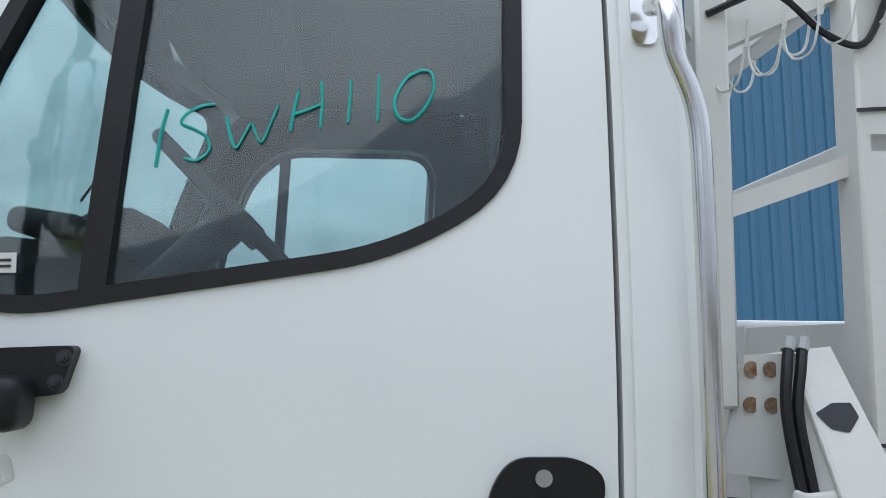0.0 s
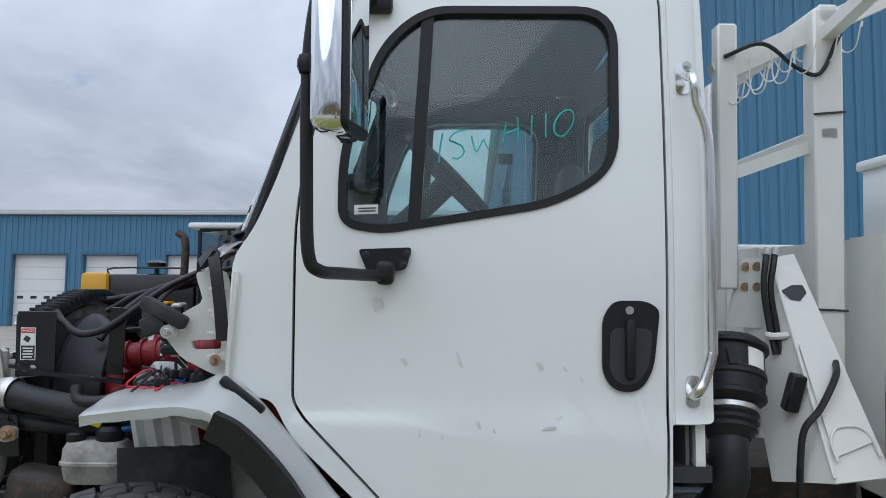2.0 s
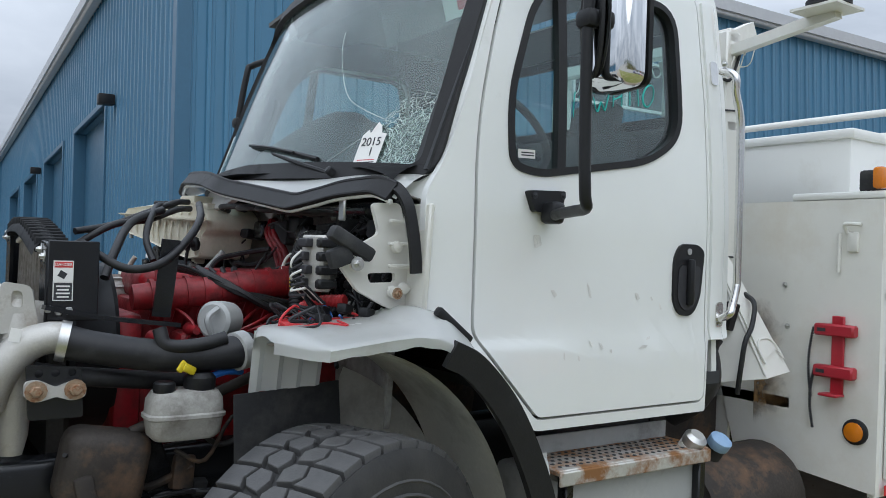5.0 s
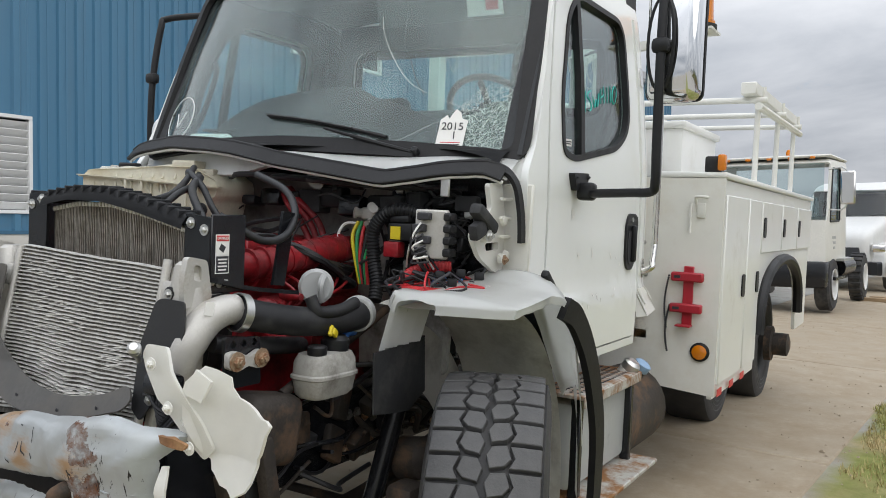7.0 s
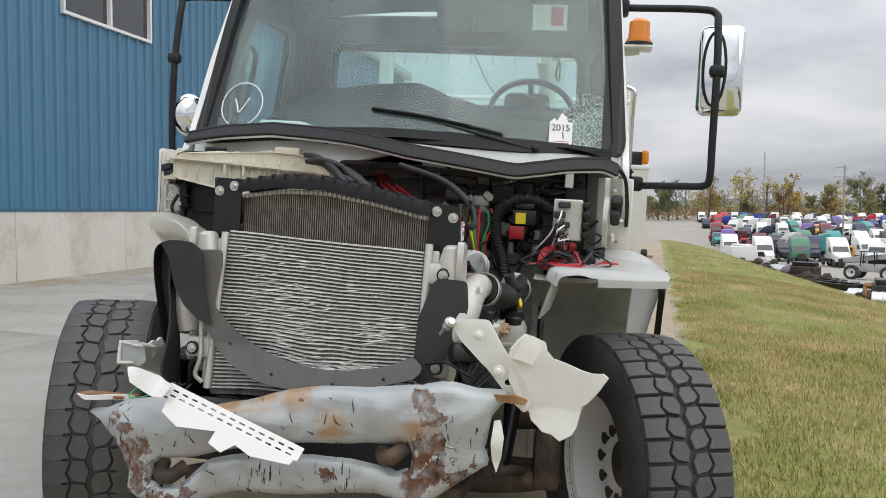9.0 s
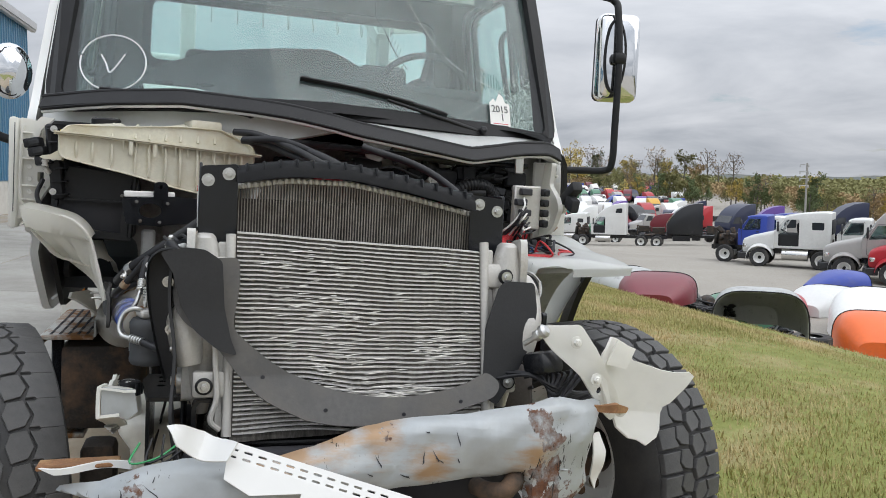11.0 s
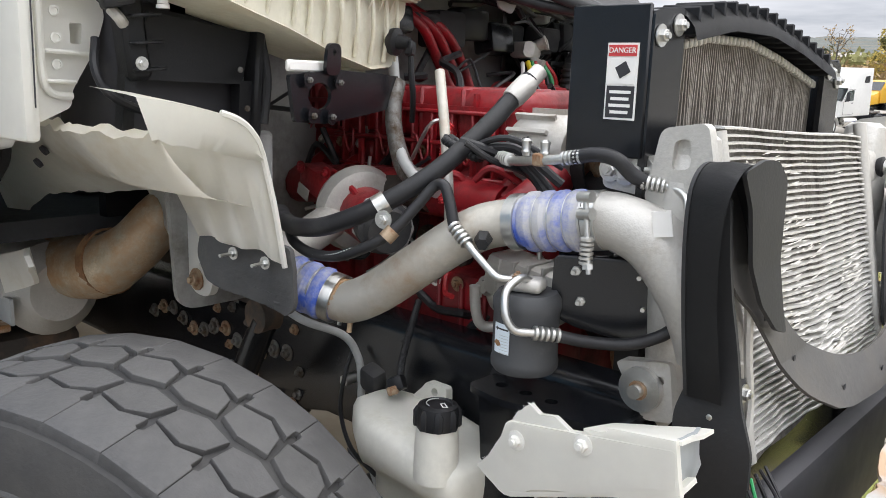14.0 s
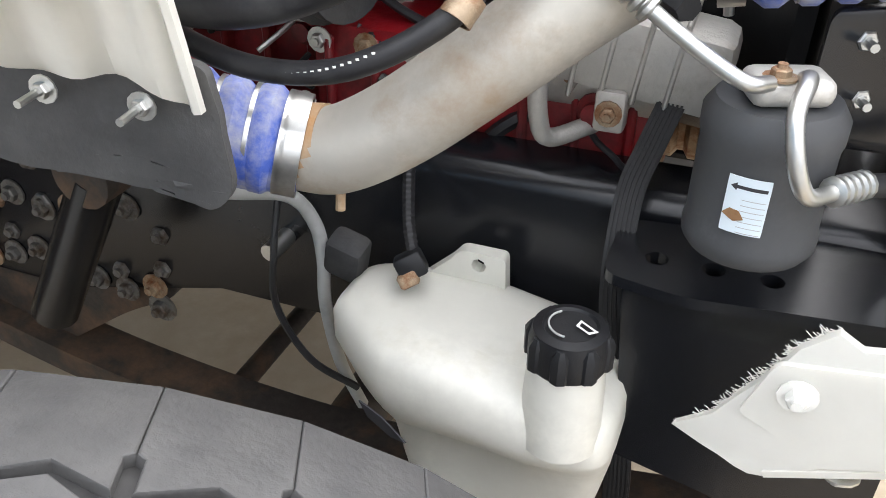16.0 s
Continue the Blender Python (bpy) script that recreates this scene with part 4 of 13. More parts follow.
    for x, z in ((0.432, 2.425), (0.446, 1.435)):
        part("rail_foot", slab(arc_corner([(x - 0.022, z - 0.050), (x + 0.022, z - 0.050), (x + 0.022, z + 0.050), (x - 0.022, z + 0.050)], 0.02), lambda u, v, w, s=s: (u, s * (side_y(v) + 0.012 + w), v), 0.006), DULLCHROME, gr)
        part("bolt", bolt((x, s * (1.1 if z > 2 else 1.108), z + (0.03 if z > 2 else -0.03)), (0, s, 0), 0.009), STEEL, gr)
    # mirror on its tubular loop
    ms = s
    if s < 0:
        loop = [(-0.515, -1.16, 1.785), (-0.56, -1.22, 1.787), (-0.62, -1.36, 1.790), (-0.665, -1.46, 1.795), (-0.692, -1.482, 1.835), (-0.700, -1.482, 2.0), (-0.701, -1.480, 2.349), (-0.675, -1.476, 2.56), (-0.650, -1.465, 2.63), (-0.625, -1.38, 2.655), (-0.565, -1.05, 2.672)]
    else:
        loop = [(-0.62, 1.10, 1.80), (-0.64, 1.17, 1.775), (-0.68, 1.25, 1.775), (-0.71, 1.30, 1.82), (-0.72, 1.31, 1.95), (-0.72, 1.31, 2.3), (-0.68, 1.30, 2.62), (-0.65, 1.28, 2.68), (-0.57, 1.04, 2.70)]
    mb = tp("mirror_arm", tube(loop, 0.018, 12, 8), PLASTIC, "black tubular mirror arm")
    part("mirror_foot", slab(arc_corner([(-0.595, 1.868), (-0.428, 1.875), (-0.447, 1.805), (-0.565, 1.795)], 0.014), lambda u, v, w, ms=ms: (u, ms * (1.088 + w), v), 0.03), PLASTIC, mb)
    part("mirror_knuckle", box((0.055, 0.08, 0.075), (-0.508, ms * 1.14, 1.795), (0, 4, 0), bevel=0.018, seg=3), PLASTIC, mb)
    part("mirror_foot", box((0.12, 0.05, 0.07), (-0.56, ms * 1.03, 2.67), bevel=0.015), PLASTIC, mb)
    for dx, dz in ((0.065, 0.045), (0.055, 0.010), (-0.062, 0.040)):
        part("bolt", bolt((-0.508 + dx, ms * 1.118, 1.812 + dz), (0, ms, 0), 0.007), INK_SHADE, mb)
    part("mirror_clamp", box((0.055, 0.07, 0.06), (loop[6 if s < 0 else 5][0], loop[6 if s < 0 else 5][1], 2.345), bevel=0.02), PLASTIC, mb)
    if s < 0:
        head = box((0.11, 0.235, 0.47), (0, 0, 0), bevel=0.045, seg=4)
        for v in head.verts:
            if v.co.x < 0:
                v.co.x *= 1.15 - 0.9 * (v.co.z / 0.5) ** 2
        mh = part("mirror_head", head, CHROME, truck, "chrome-backed door mirror", loc=pose(-0.615, -1.51, 2.36, 0, 0, -10) @ Matrix.Diagonal((0.95, 0.92, 0.93, 1)))
        part("mirror_recess", sheet([(0.03 + 0.052 * math.cos(a), 0.185 * math.sin(a)) for a in np.linspace(0, 2 * math.pi, 25)[:-1]], [], lambda u, v: (-0.0555 * (1.15 - 0.9 * (v / 0.5) ** 2) - 0.006, u, v), 0.004, 0.03), CHROME, mh)
        part("mirror_recess_rim", tube([(-0.0555 * (1.15 - 0.9 * (0.19 * math.sin(a) / 0.5) ** 2) - 0.006, 0.03 + 0.056 * math.cos(a), 0.19 * math.sin(a)) for a in np.linspace(0, 2 * math.pi, 25)], 0.009, 6, 1), PLASTIC, mh)
        part("mirror_glass", box((0.006, 0.19, 0.40), (0.058, 0, 0.0), bevel=0.002), MIRROR, mh)
        part("mirror_rim", sheet(arc_corner([(-0.112, -0.23), (0.112, -0.23), (0.112, 0.23), (-0.112, 0.23)], 0.04), [arc_corner([(-0.09, -0.2), (0.09, -0.2), (0.09, 0.2), (-0.09, 0.2)], 0.03)], lambda u, v: (0.057, u, v), 0.014), PLASTIC, mh)
    else:
        mh = part("mirror_head", lathe([(0.02, -0.03), (0.07, -0.02), (0.095, 0.01), (0.10, 0.03)], pose(-0.70, 1.235, 2.05, 0, 90, 15) @ Matrix.Diagonal((1.15, 0.85, 1, 1)), 20), CHROME, truck, "small chrome convex mirror, folded in")
        part("mirror_glass", lathe([(0.09, 0.03), (0.05, 0.036), (0.01, 0.04)], pose(-0.70, 1.235, 2.05, 0, 90, 15) @ Matrix.Diagonal((1.15, 0.85, 1, 1)), 20), MIRROR, mh)


# windscreen: curved in plan, raked back
def ws(y, z, off=0.0):
    xs = lerp(z, [1.7, 1.88, 2.46, 2.80, 3.0], [-0.985, -0.915, -0.70, -0.555, -0.47])
    k = max(0.0, 1 - (y / 1.06) ** 2)
    return (xs - 0.235 * k - 0.06 * (1 - k) * k - off, y, z)


WS = [(-1.035, 1.885), (-0.6, 1.91), (0, 1.935), (0.6, 1.925), (1.035, 1.90), (0.965, 2.79), (-0.965, 2.79)]
ws_o = arc_corner(WS, [0.09, 0, 0, 0, 0.09, 0.12, 0.12], 6)
wsg = tp("windscreen", sheet(scaled(ws_o, -0.01), [], lambda u, v: ws(u, v), 0.006, 0.12), WSGLASS, "cracked windscreen")
wsg.visible_shadow = False
part("windscreen_gasket", sheet(scaled(ws_o, 0.025), [scaled(ws_o, -0.035)], lambda u, v: ws(u, v, 0.012), 0.025, 0.15), RUBBER, wsg)
# header, pillars and scuttle round the glass
SUR = [(-1.06, 1.80), (-0.95, 1.83), (-0.82, 1.872), (-0.55, 1.886), (-0.30, 1.896), (-0.10, 1.875), (0.20, 1.80), (1.06, 1.80), (1.065, 2.0), (0.99, 2.88), (-0.99, 2.88), (-1.065, 2.0)]
tp("windscreen_surround", sheet(SUR, [scaled(ws_o, 0.015)], lambda u, v: (ws(u, v, -0.004)[0], u, v), 0.02, 0.1), WHITE)
roof_r = []
for x in np.linspace(-0.78, 0.50, 14):
    k_ = (x + 0.78) / 1.28
    roof_r.append([Vector((ws(y, 2.87)[0] * (1 - k_) + 0.50 * k_, y, lerp(abs(y), [0, 0.7, 0.92, 0.985], [3.0, 2.97, 2.92, 2.86]) - 0.12 * max(0, 1 - k_ / 0.3) ** 2)) for y in np.linspace(-0.985, 0.985, 25)])
rb = rings(bmesh.new(), roof_r, False, False)
bmesh.ops.solidify(rb, geom=list(rb.faces), thickness=0.03)
tp("cab_roof", rb, WHITE)
# rear wall with its window
RW = arc_corner([(-1.06, 1.15), (1.06, 1.15), (0.97, 2.85), (-0.97, 2.85)], 0.06)
RWH = arc_corner([(-0.82, 2.26), (0.80, 2.28), (0.79, 2.64), (-0.81, 2.62)], 0.07)
tp("cab_rear_wall", slab(RW, YZ(0.50, -1), 0.03, [RWH]), WHITE)
rg = tp("rear_window", slab(scaled(RWH, -0.005), YZ(0.488, -1), 0.005), GLASS)
rg.visible_shadow = False
part("rear_gasket", slab(scaled(RWH, 0.03), YZ(0.472, -1), 0.012, [scaled(RWH, -0.02)]), RUBBER, rg)
tp("rear_trim", slab(scaled(RW, -0.02), YZ(0.455, -1), 0.012, [scaled(RWH, 0.03)]), LINER)
tp("cab_floor", box((1.05, 2.12, 0.05), (-0.005, 0, 1.17)), DASH)
tp("headliner", sheet([(-0.70, -0.95), (0.46, -0.95), (0.46, 0.95), (-0.70, 0.95)], [], lambda u, v: (u, v, 2.84 + 0.06 * (1 - (v / 0.95) ** 2)), 0.02, 0.3), LINER)
# firewall in front, grey, with a bulge over the engine
fwl = arc_corner([(-0.70, 1.0), (0.70, 1.0), (0.72, 1.40), (1.0, 1.45), (1.02, 1.83), (-1.02, 1.83), (-1.0, 1.42), (-0.72, 1.38)], 0.05)
tp("bulkhead", box((0.04, 1.44, 0.30), (-0.55, 0, 1.34)), FRAMEBLACK)
tp("firewall", sheet(fwl, [], lambda u, v: (-0.88 + 0.08 * math.exp(-(u / 0.4) ** 2) + 0.02 * math.sin(9 * u) * math.sin(7 * v), u, v), 0.02, 0.08), FIREWALL, "grimy grey firewall")


# ---- cowl: black vent panel, white lip and hood seal ----
def cowl_front(y):
    """Front edge of the cowl, dented on the driver's side."""
    z = lerp(y, [-1.06, -0.98, -0.80, -0.58, -0.3, 0.0, 0.3, 0.55, 0.8, 1.06], [1.80, 1.835, 1.84, 1.805, 1.845, 1.885, 1.915, 1.93, 1.915, 1.885])
    x = lerp(y, [-1.06, -0.9, -0.58, 0.0, 0.6, 0.9, 1.06], [-1.05, -1.11, -1.20, -1.27, -1.20, -1.12, -1.03])
    return x, z


cl = []
for y in np.linspace(-1.04, 1.05, 40):
    x1, z1 = cowl_front(y)
    x0, _, z0 = ws(y, 1.90)
    row = []
    for t in np.linspace(0, 1, 7):
        dent = -0.012 * math.exp(-((y + 0.45) / 0.16) ** 2) * math.sin(math.pi * t)
        row.append(Vector((x0 + (x1 - x0) * t - 0.012, y, z0 + (z1 - z0) * t + 0.02 * math.sin(math.pi * t) + dent)))
    cl.append(row)
cb = rings(bmesh.new(), cl, False, False)
bmesh.ops.solidify(cb, geom=list(cb.faces), thickness=0.02)
tp("cowl_panel", cb, WHITE, "white cowl top, creased")
vent = []
for y in np.linspace(-1.0, 1.02, 44):
    x1, z1 = cowl_front(y)
    x0, _, z0 = ws(y, 1.915)
    k = 0.96 if y > 0.15 else lerp(y, [-1.0, -0.85, -0.72, -0.3, -0.1, 0.05, 0.15], [0.8, 0.45, 0.1, 0.1, 0.35, 0.8, 0.96])
    vent.append([Vector((x0 + (x1 - x0) * t - 0.016, y, z0 + (z1 - z0) * t + 0.014 + 0.022 * math.sin(math.pi * t))) for t in np.linspace(0, k, 5)])
vb = rings(bmesh.new(), vent, False, False)
bmesh.ops.solidify(vb, geom=list(vb.faces), thickness=0.012)
tp("cowl_vent", vb, MATTE, "matt black cowl vent panel")
seal = []
for y in np.linspace(-1.03, 1.05, 34):
    x1, z1 = cowl_front(y)
    seal.append((x1 - 0.005, y, z1 + lerp(y, [-0.95, -0.75, -0.1, 0.15], [0.022, 0.004, 0.004, 0.022])))
hs_ = tp("hood_seal", strip([(x - 0.010, y, z - 0.006) for x, y, z in seal], 0.058, 0.020, (-0.8, 0, 0.6), 2), RUBBER, "loose black rubber hood seal")
for up_, r_ in ((0.030, 0.008), (-0.030, 0.006)):
    part("seal_bead", tube([(x - 0.014 + 0.6 * up_, y, z - 0.003 + 0.8 * up_) for x, y, z in seal], r_, 8, 2), RUBBER, hs_)
drop = [(-1.10, -0.93, 1.868), (-1.065, -1.02, 1.85), (-1.045, -1.065, 1.80), (-1.03, -1.08, 1.72), (-1.02, -1.085, 1.64), (-1.015, -1.085, 1.58)]
tp("hood_seal_end", strip(drop, 0.036, 0.016, (0, 1, 0)), RUBBER)
lip = [(x - 0.014, y, z - 0.036) for x, y, z in seal]
tp("cowl_lip", tube(lip, 0.008, 8, 2), WHITE)

# ---- wheels ----
R_T = 0.563
tyre_prof = [(0.292, -0.15), (0.33, -0.175), (0.42, -0.192), (0.48, -0.194), (0.515, -0.186), (0.535, -0.178), (0.541, -0.165), (0.552, -0.12), (0.554, 0), (0.552, 0.12), (0.541, 0.165), (0.535, 0.178), (0.515, 0.186), (0.48, 0.194), (0.42, 0.192), (0.33, 0.175), (0.292, 0.15), (0.285, 0.13), (0.285, -0.13)]


def block(pts, worn=False):
    """A tread block of outline pts (along, across) on the tyre's crown; its edges are worn round."""
    n = len(pts)
    cx, cy = sum(p[0] for p in pts) / n, sum(p[1] for p in pts) / n

    def place(p, k, r):
        a, w = cx + (p[0] - cx) * k, cy + (p[1] - cy) * k
        ang = a / 0.55
        r = r - 0.45 * max(0, abs(w) - 0.11) ** 1.5
        return Vector((r * math.sin(ang), w, r * math.cos(ang)))
    return rings(bmesh.new(), [[place(p, k, r) for p in pts] for k, r in (((1.0, 0.538), (1.0, R_T - 0.003), (0.985, R_T - 0.0008), (0.96, R_T)) if worn else ((1.0, 0.532), (1.0, R_T - 0.006), (0.97, R_T - 0.0018), (0.91, R_T)))])


def tread_blocks(tyre, worn):
    """Two rows of slanted hexagons on either side of a zigzag groove, and a shoulder row: separate lugs, or one worn band with short notches."""
    n = 36 if worn else 40
    h = math.pi * 0.55 / n
    g = 0.0036 if worn else 0.0062
    rows = []
    for s, off in ((-1, 0), (1, 0.5)):
        hexa = [(-h + g, 0.016), (-h + g + 0.010, 0.062), (-0.004, 0.081), (h - g + 0.004, 0.066), (h - g, 0.020), (0.006, 0.0035)]
        pts = [(a, s * w) for a, w in hexa]
        rows.append((pts if s > 0 else pts[::-1], off))
        t = 0.0006 if worn else 0.0062
        sh = [(-h + t, 0.074), (-0.004, 0.0905), (h - t, 0.074), (h - t, 0.104), (h - t, 0.171), (-h + t, 0.171), (-h + t, 0.104)]
        if worn:
            sh = [(-h + 0.006, 0.074), (-0.004, 0.0905), (h - 0.006, 0.074), (h - 0.006, 0.100), (h, 0.104), (h, 0.171), (-h, 0.171), (-h, 0.104), (-h + 0.006, 0.100)]
        pts = [(a, s * w) for a, w in sh]
        rows.append((pts if s > 0 else pts[::-1], off + 0.02))
    for pts, off in rows:
        proto = None
        for i in range(n):
            m = pose(0, 0, 0, 0, 360 / n * (i + off), 0)
            if proto is None:
                proto = part("tread_block", block(pts, worn), TYRE, tyre, loc=m, angle=32)
            else:
                piece("tread_block", proto, tyre, m)

def rim(parent, s):
    prof = [(0.286, -0.145), (0.305, -0.16), (0.305, -0.15), (0.27, -0.13), (0.262, -0.05), (0.25, 0.02), (0.20, 0.06), (0.165, 0.06), (0.16, 0.075), (0.09, 0.075)]
    b = lathe(prof, pose(0, 0, 0, 90, 0, 0), 32, cap=False)
    if s > 0:
        b.transform(pose(0, 0, 0, 0, 0, 180))
    return part("rim", b, OFFWHITE, parent)


def wheel(x, y, z, s, treads, steer=0.0, worn=False):
    prof = [(r - (0.011 if r > 0.54 and treads and not worn else 0), y_) for r, y_ in tyre_prof]
    w = part("tyre", lathe(prof + [prof[0]], pose(0, 0, 0, 90, 0, 0), 60, cap=False), TYREGROOVE, truck, "wide worn tyre with hexagonal tread blocks" if treads else "black rear tyre", loc=pose(x, y, z, 0, 0, steer))
    rim(w, s)
    b = lathe([(0.1, 0), (0.1, 0.10), (0.075, 0.13), (0.03, 0.135)], pose(0, s * -0.02, 0, 90 if s < 0 else -90, 0, 0), 20)
    for k in range(10):
        a = 2 * math.pi * k / 10
        bolt((0.142 * math.cos(a), s * -0.055, 0.142 * math.sin(a)), (0, s, 0), 0.016, b)
    part("hub", b, GRIMY, w)
    for k in range(3):
        part("sidewall_ring", lathe([(0.36 + 0.04 * k, 0), (0.365 + 0.04 * k, 0.004), (0.372 + 0.04 * k, 0)], pose(0, s * 0.1925, 0, 90 if s < 0 else -90), 48, cap=False), TYRE, w)
    if treads:
        tread_blocks(w, worn)
    return w


WX = -1.29
wheel(-1.275, -1.135, 0.563, -1, True, 23)
wheel(-1.42, 1.175, 0.563, 1, True, 22, True)
wheel(3.45, -0.72, 0.54, -1, False)
wheel(3.45, 0.72, 0.54, 1, False)
wheel(4.78, -0.85, 0.54, -1, False)
wheel(4.78, 0.85, 0.54, 1, False)

# ---- driver's front fender: torn white fibreglass arch ----
FX = [-1.425, -1.418, -1.385, -1.30, -1.20, -1.10, -1.02, -0.96, -0.88, -0.78, -0.66, -0.56, -0.49]
ZR = [1.372, 1.392, 1.402, 1.410, 1.422, 1.44, 1.48, 1.46, 1.395, 1.28, 1.13, 1.02, 0.96]
YO = [-0.97, -1.13, -1.250, -1.262, -1.262, -1.25, -1.262, -1.272, -1.262, -1.24, -1.215, -1.19, -1.17]
ZO = [1.362, 1.366, 1.372, 1.384, 1.396, 1.402, 1.396, 1.362, 1.275, 1.15, 0.98, 0.84, 0.74]
YI = [-0.80, -0.77, -0.75, -0.75, -0.78, -0.86, -0.96, -1.04, -1.07, -1.075, -1.075, -1.075, -1.07]
fx = np.linspace(-1.425, -0.49, 46)
rows = []
for x in fx:
    zr, yo, zo, yi = (lerp(x, FX, A) for A in (ZR, YO, ZO, YI))
    yr = yi - 0.05
    wob = 0.006 * noise.noise((x * 14, 0, 0))
    pts = [(x, yi, zr - 0.05), (x, yi - 0.015, zr - 0.012), (x, yr, zr), (x, yr * 0.6 + yo * 0.4, zr + 0.006 - 0.3 * (zr - zo) * 0.3), (x, yr * 0.25 + yo * 0.75, zr - 0.45 * (zr - zo)), (x, yo + 0.006, zo + 0.004), (x, yo, zo - 0.010), (x, yo + 0.004, zo - 0.030 + wob)]
    rows.append(spline(pts, 3))
fb = rings(bmesh.new(), rows, False, False)
bmesh.ops.solidify(fb, geom=list(fb.faces), thickness=0.012)
lfen = tp("front_fender", fb, WHITE, "torn white fibreglass fender over the tyre")
# ribbed front lip hanging from it
lip_r = []
for v in np.linspace(0, 1, 6):
    lip_r.append([Vector((-1.418 + 0.012 * v + 0.0215 * k, -0.795 + 0.065 * v - 0.003 * k - 0.010 * math.sin(k * 2.1) * min(1, 3 * v), 1.385 - 0.205 * v + 0.0015 * k * v)) for k in range(12)])
lb = rings(bmesh.new(), lip_r, False, False)
bmesh.ops.solidify(lb, geom=list(lb.faces), thickness=0.008)
part("fender_lip", lb, WHITE, lfen)
part("splash_flap", sheet([(-1.46, 1.18), (-1.08, 1.20), (-1.06, 0.98), (-1.2, 0.93), (-1.45, 0.96)], [], lambda u, v: (u, -0.735 - 0.02 * math.sin(8 * u), v), 0.008, 0.1), MATTE, lfen)
# wheel-arch liner
ln = []
for a in np.radians(np.linspace(-8, 118, 34)):
    r = 0.70 + 0.05 * math.cos(2 * a)
    ln.append([Vector((WX + r * math.sin(a) + 0.02, y, 0.563 + r * math.cos(a) * 1.06 + 0.008 * math.sin(9 * y + 3 * a))) for y in np.linspace(-0.70, -1.13, 8)])
lb = rings(bmesh.new(), ln, False, False)
bmesh.ops.solidify(lb, geom=list(lb.faces), thickness=0.01)
part("arch_liner", lb, INNERFRP, lfen, "dirty grey wheel-arch liner")
lw = []
for a in np.radians(np.linspace(20, 112, 20)):
    lw.append([Vector((WX + r * math.sin(a), -0.68, 0.563 + r * math.cos(a))) for r in (0.72, 0.6, 0.48)])
lb = rings(bmesh.new(), lw, False, False)
bmesh.ops.solidify(lb, geom=list(lb.faces), thickness=0.01)
part("liner_wall", lb, INNERFRP, lfen)
part("fender_flare", strip([(-1.0, -1.262, 1.352), (-0.92, -1.275, 1.31), (-0.80, -1.28, 1.185), (-0.70, -1.28, 1.02), (-0.62, -1.275, 0.83), (-0.57, -1.26, 0.62), (-0.555, -1.25, 0.45)], 0.085, 0.03, (0, 1, 0.2)), RUBBER, lfen, "thick black rubber wheel flare")
lower = []
for z, xa, xb in ((0.98, -0.655, -0.49), (0.85, -0.60, -0.47), (0.7, -0.57, -0.46), (0.5, -0.555, -0.45)):
    lower.append([Vector((x, -1.13 - 0.05 * (1 - (x - xa) / (xb - xa)), z)) for x in np.linspace(xa, xb, 5)])
lb = rings(bmesh.new(), lower, False, False)
bmesh.ops.solidify(lb, geom=list(lb.faces), thickness=0.012)
part("fender_tail", lb, WHITE, lfen)
part("catch", box((0.16, 0.03, 0.03), (-0.93, -1.175, 1.425), (0, 38, 0), bevel=0.008), PLASTIC, lfen)

# ---- passenger's front fender remnant ----
TOPE = spline([(-1.392, 1.055, 1.527), (-1.413, 0.985, 1.517), (-1.427, 0.90, 1.494), (-1.424, 0.858, 1.462), (-1.414, 0.834, 1.424)], 6)
rows = []
for i in range(25):
    u = i / 24
    te = TOPE[round(u * (len(TOPE) - 1))]
    fo = Vector((-1.398, 1.034, 1.458)).lerp(Vector((-1.415, 0.832, 1.419)), u) + Vector((0, 0, 0.006 * noise.noise((u * 9, 1, 4)) * (1 - u)))
    bo_ = Vector((-1.185, 0.822, 1.246)).lerp(Vector((-1.410, 0.785, 1.232)), u) + Vector((0, 0, -0.012 * u ** 6 + 0.004 * math.sin(11 * u)))
    row = [te + Vector((0.16, 0.0, 0.012)), te + Vector((0.03, 0, 0.003)), te, te.lerp(fo, 0.5) + Vector((-0.006, 0.003, 0)), fo, fo.lerp(bo_, 0.03) + Vector((0.014, -0.010, 0))]
    for v in np.linspace(0.12, 1, 9):
        rip = 0.013 * math.sin(21.0 * u + 0.8 + 1.5 * v) * min(1, 3 * (v - 0.05)) + 0.003 * noise.noise((u * 7, v * 5, 2))
        row.append(fo.lerp(bo_, v) + Vector((0.014, -0.010, 0)) * (1 - v) + Vector((-0.6, 0.75, 0.1)) * rip)
    rows.append(row)
fb = rings(bmesh.new(), rows, False, False)
bmesh.ops.solidify(fb, geom=list(fb.faces), thickness=0.006)
rfen = tp("fender_remnant", fb, FRP, "broken white fender remnant with ragged edge", angle=50)
part("remnant_edge", tube([p + Vector((0.002, -0.004, 0)) for p in TOPE[10:]] + [(-1.412, 0.806, 1.33), (-1.410, 0.783, 1.215)], 0.006, 6, 2), FRP, rfen)
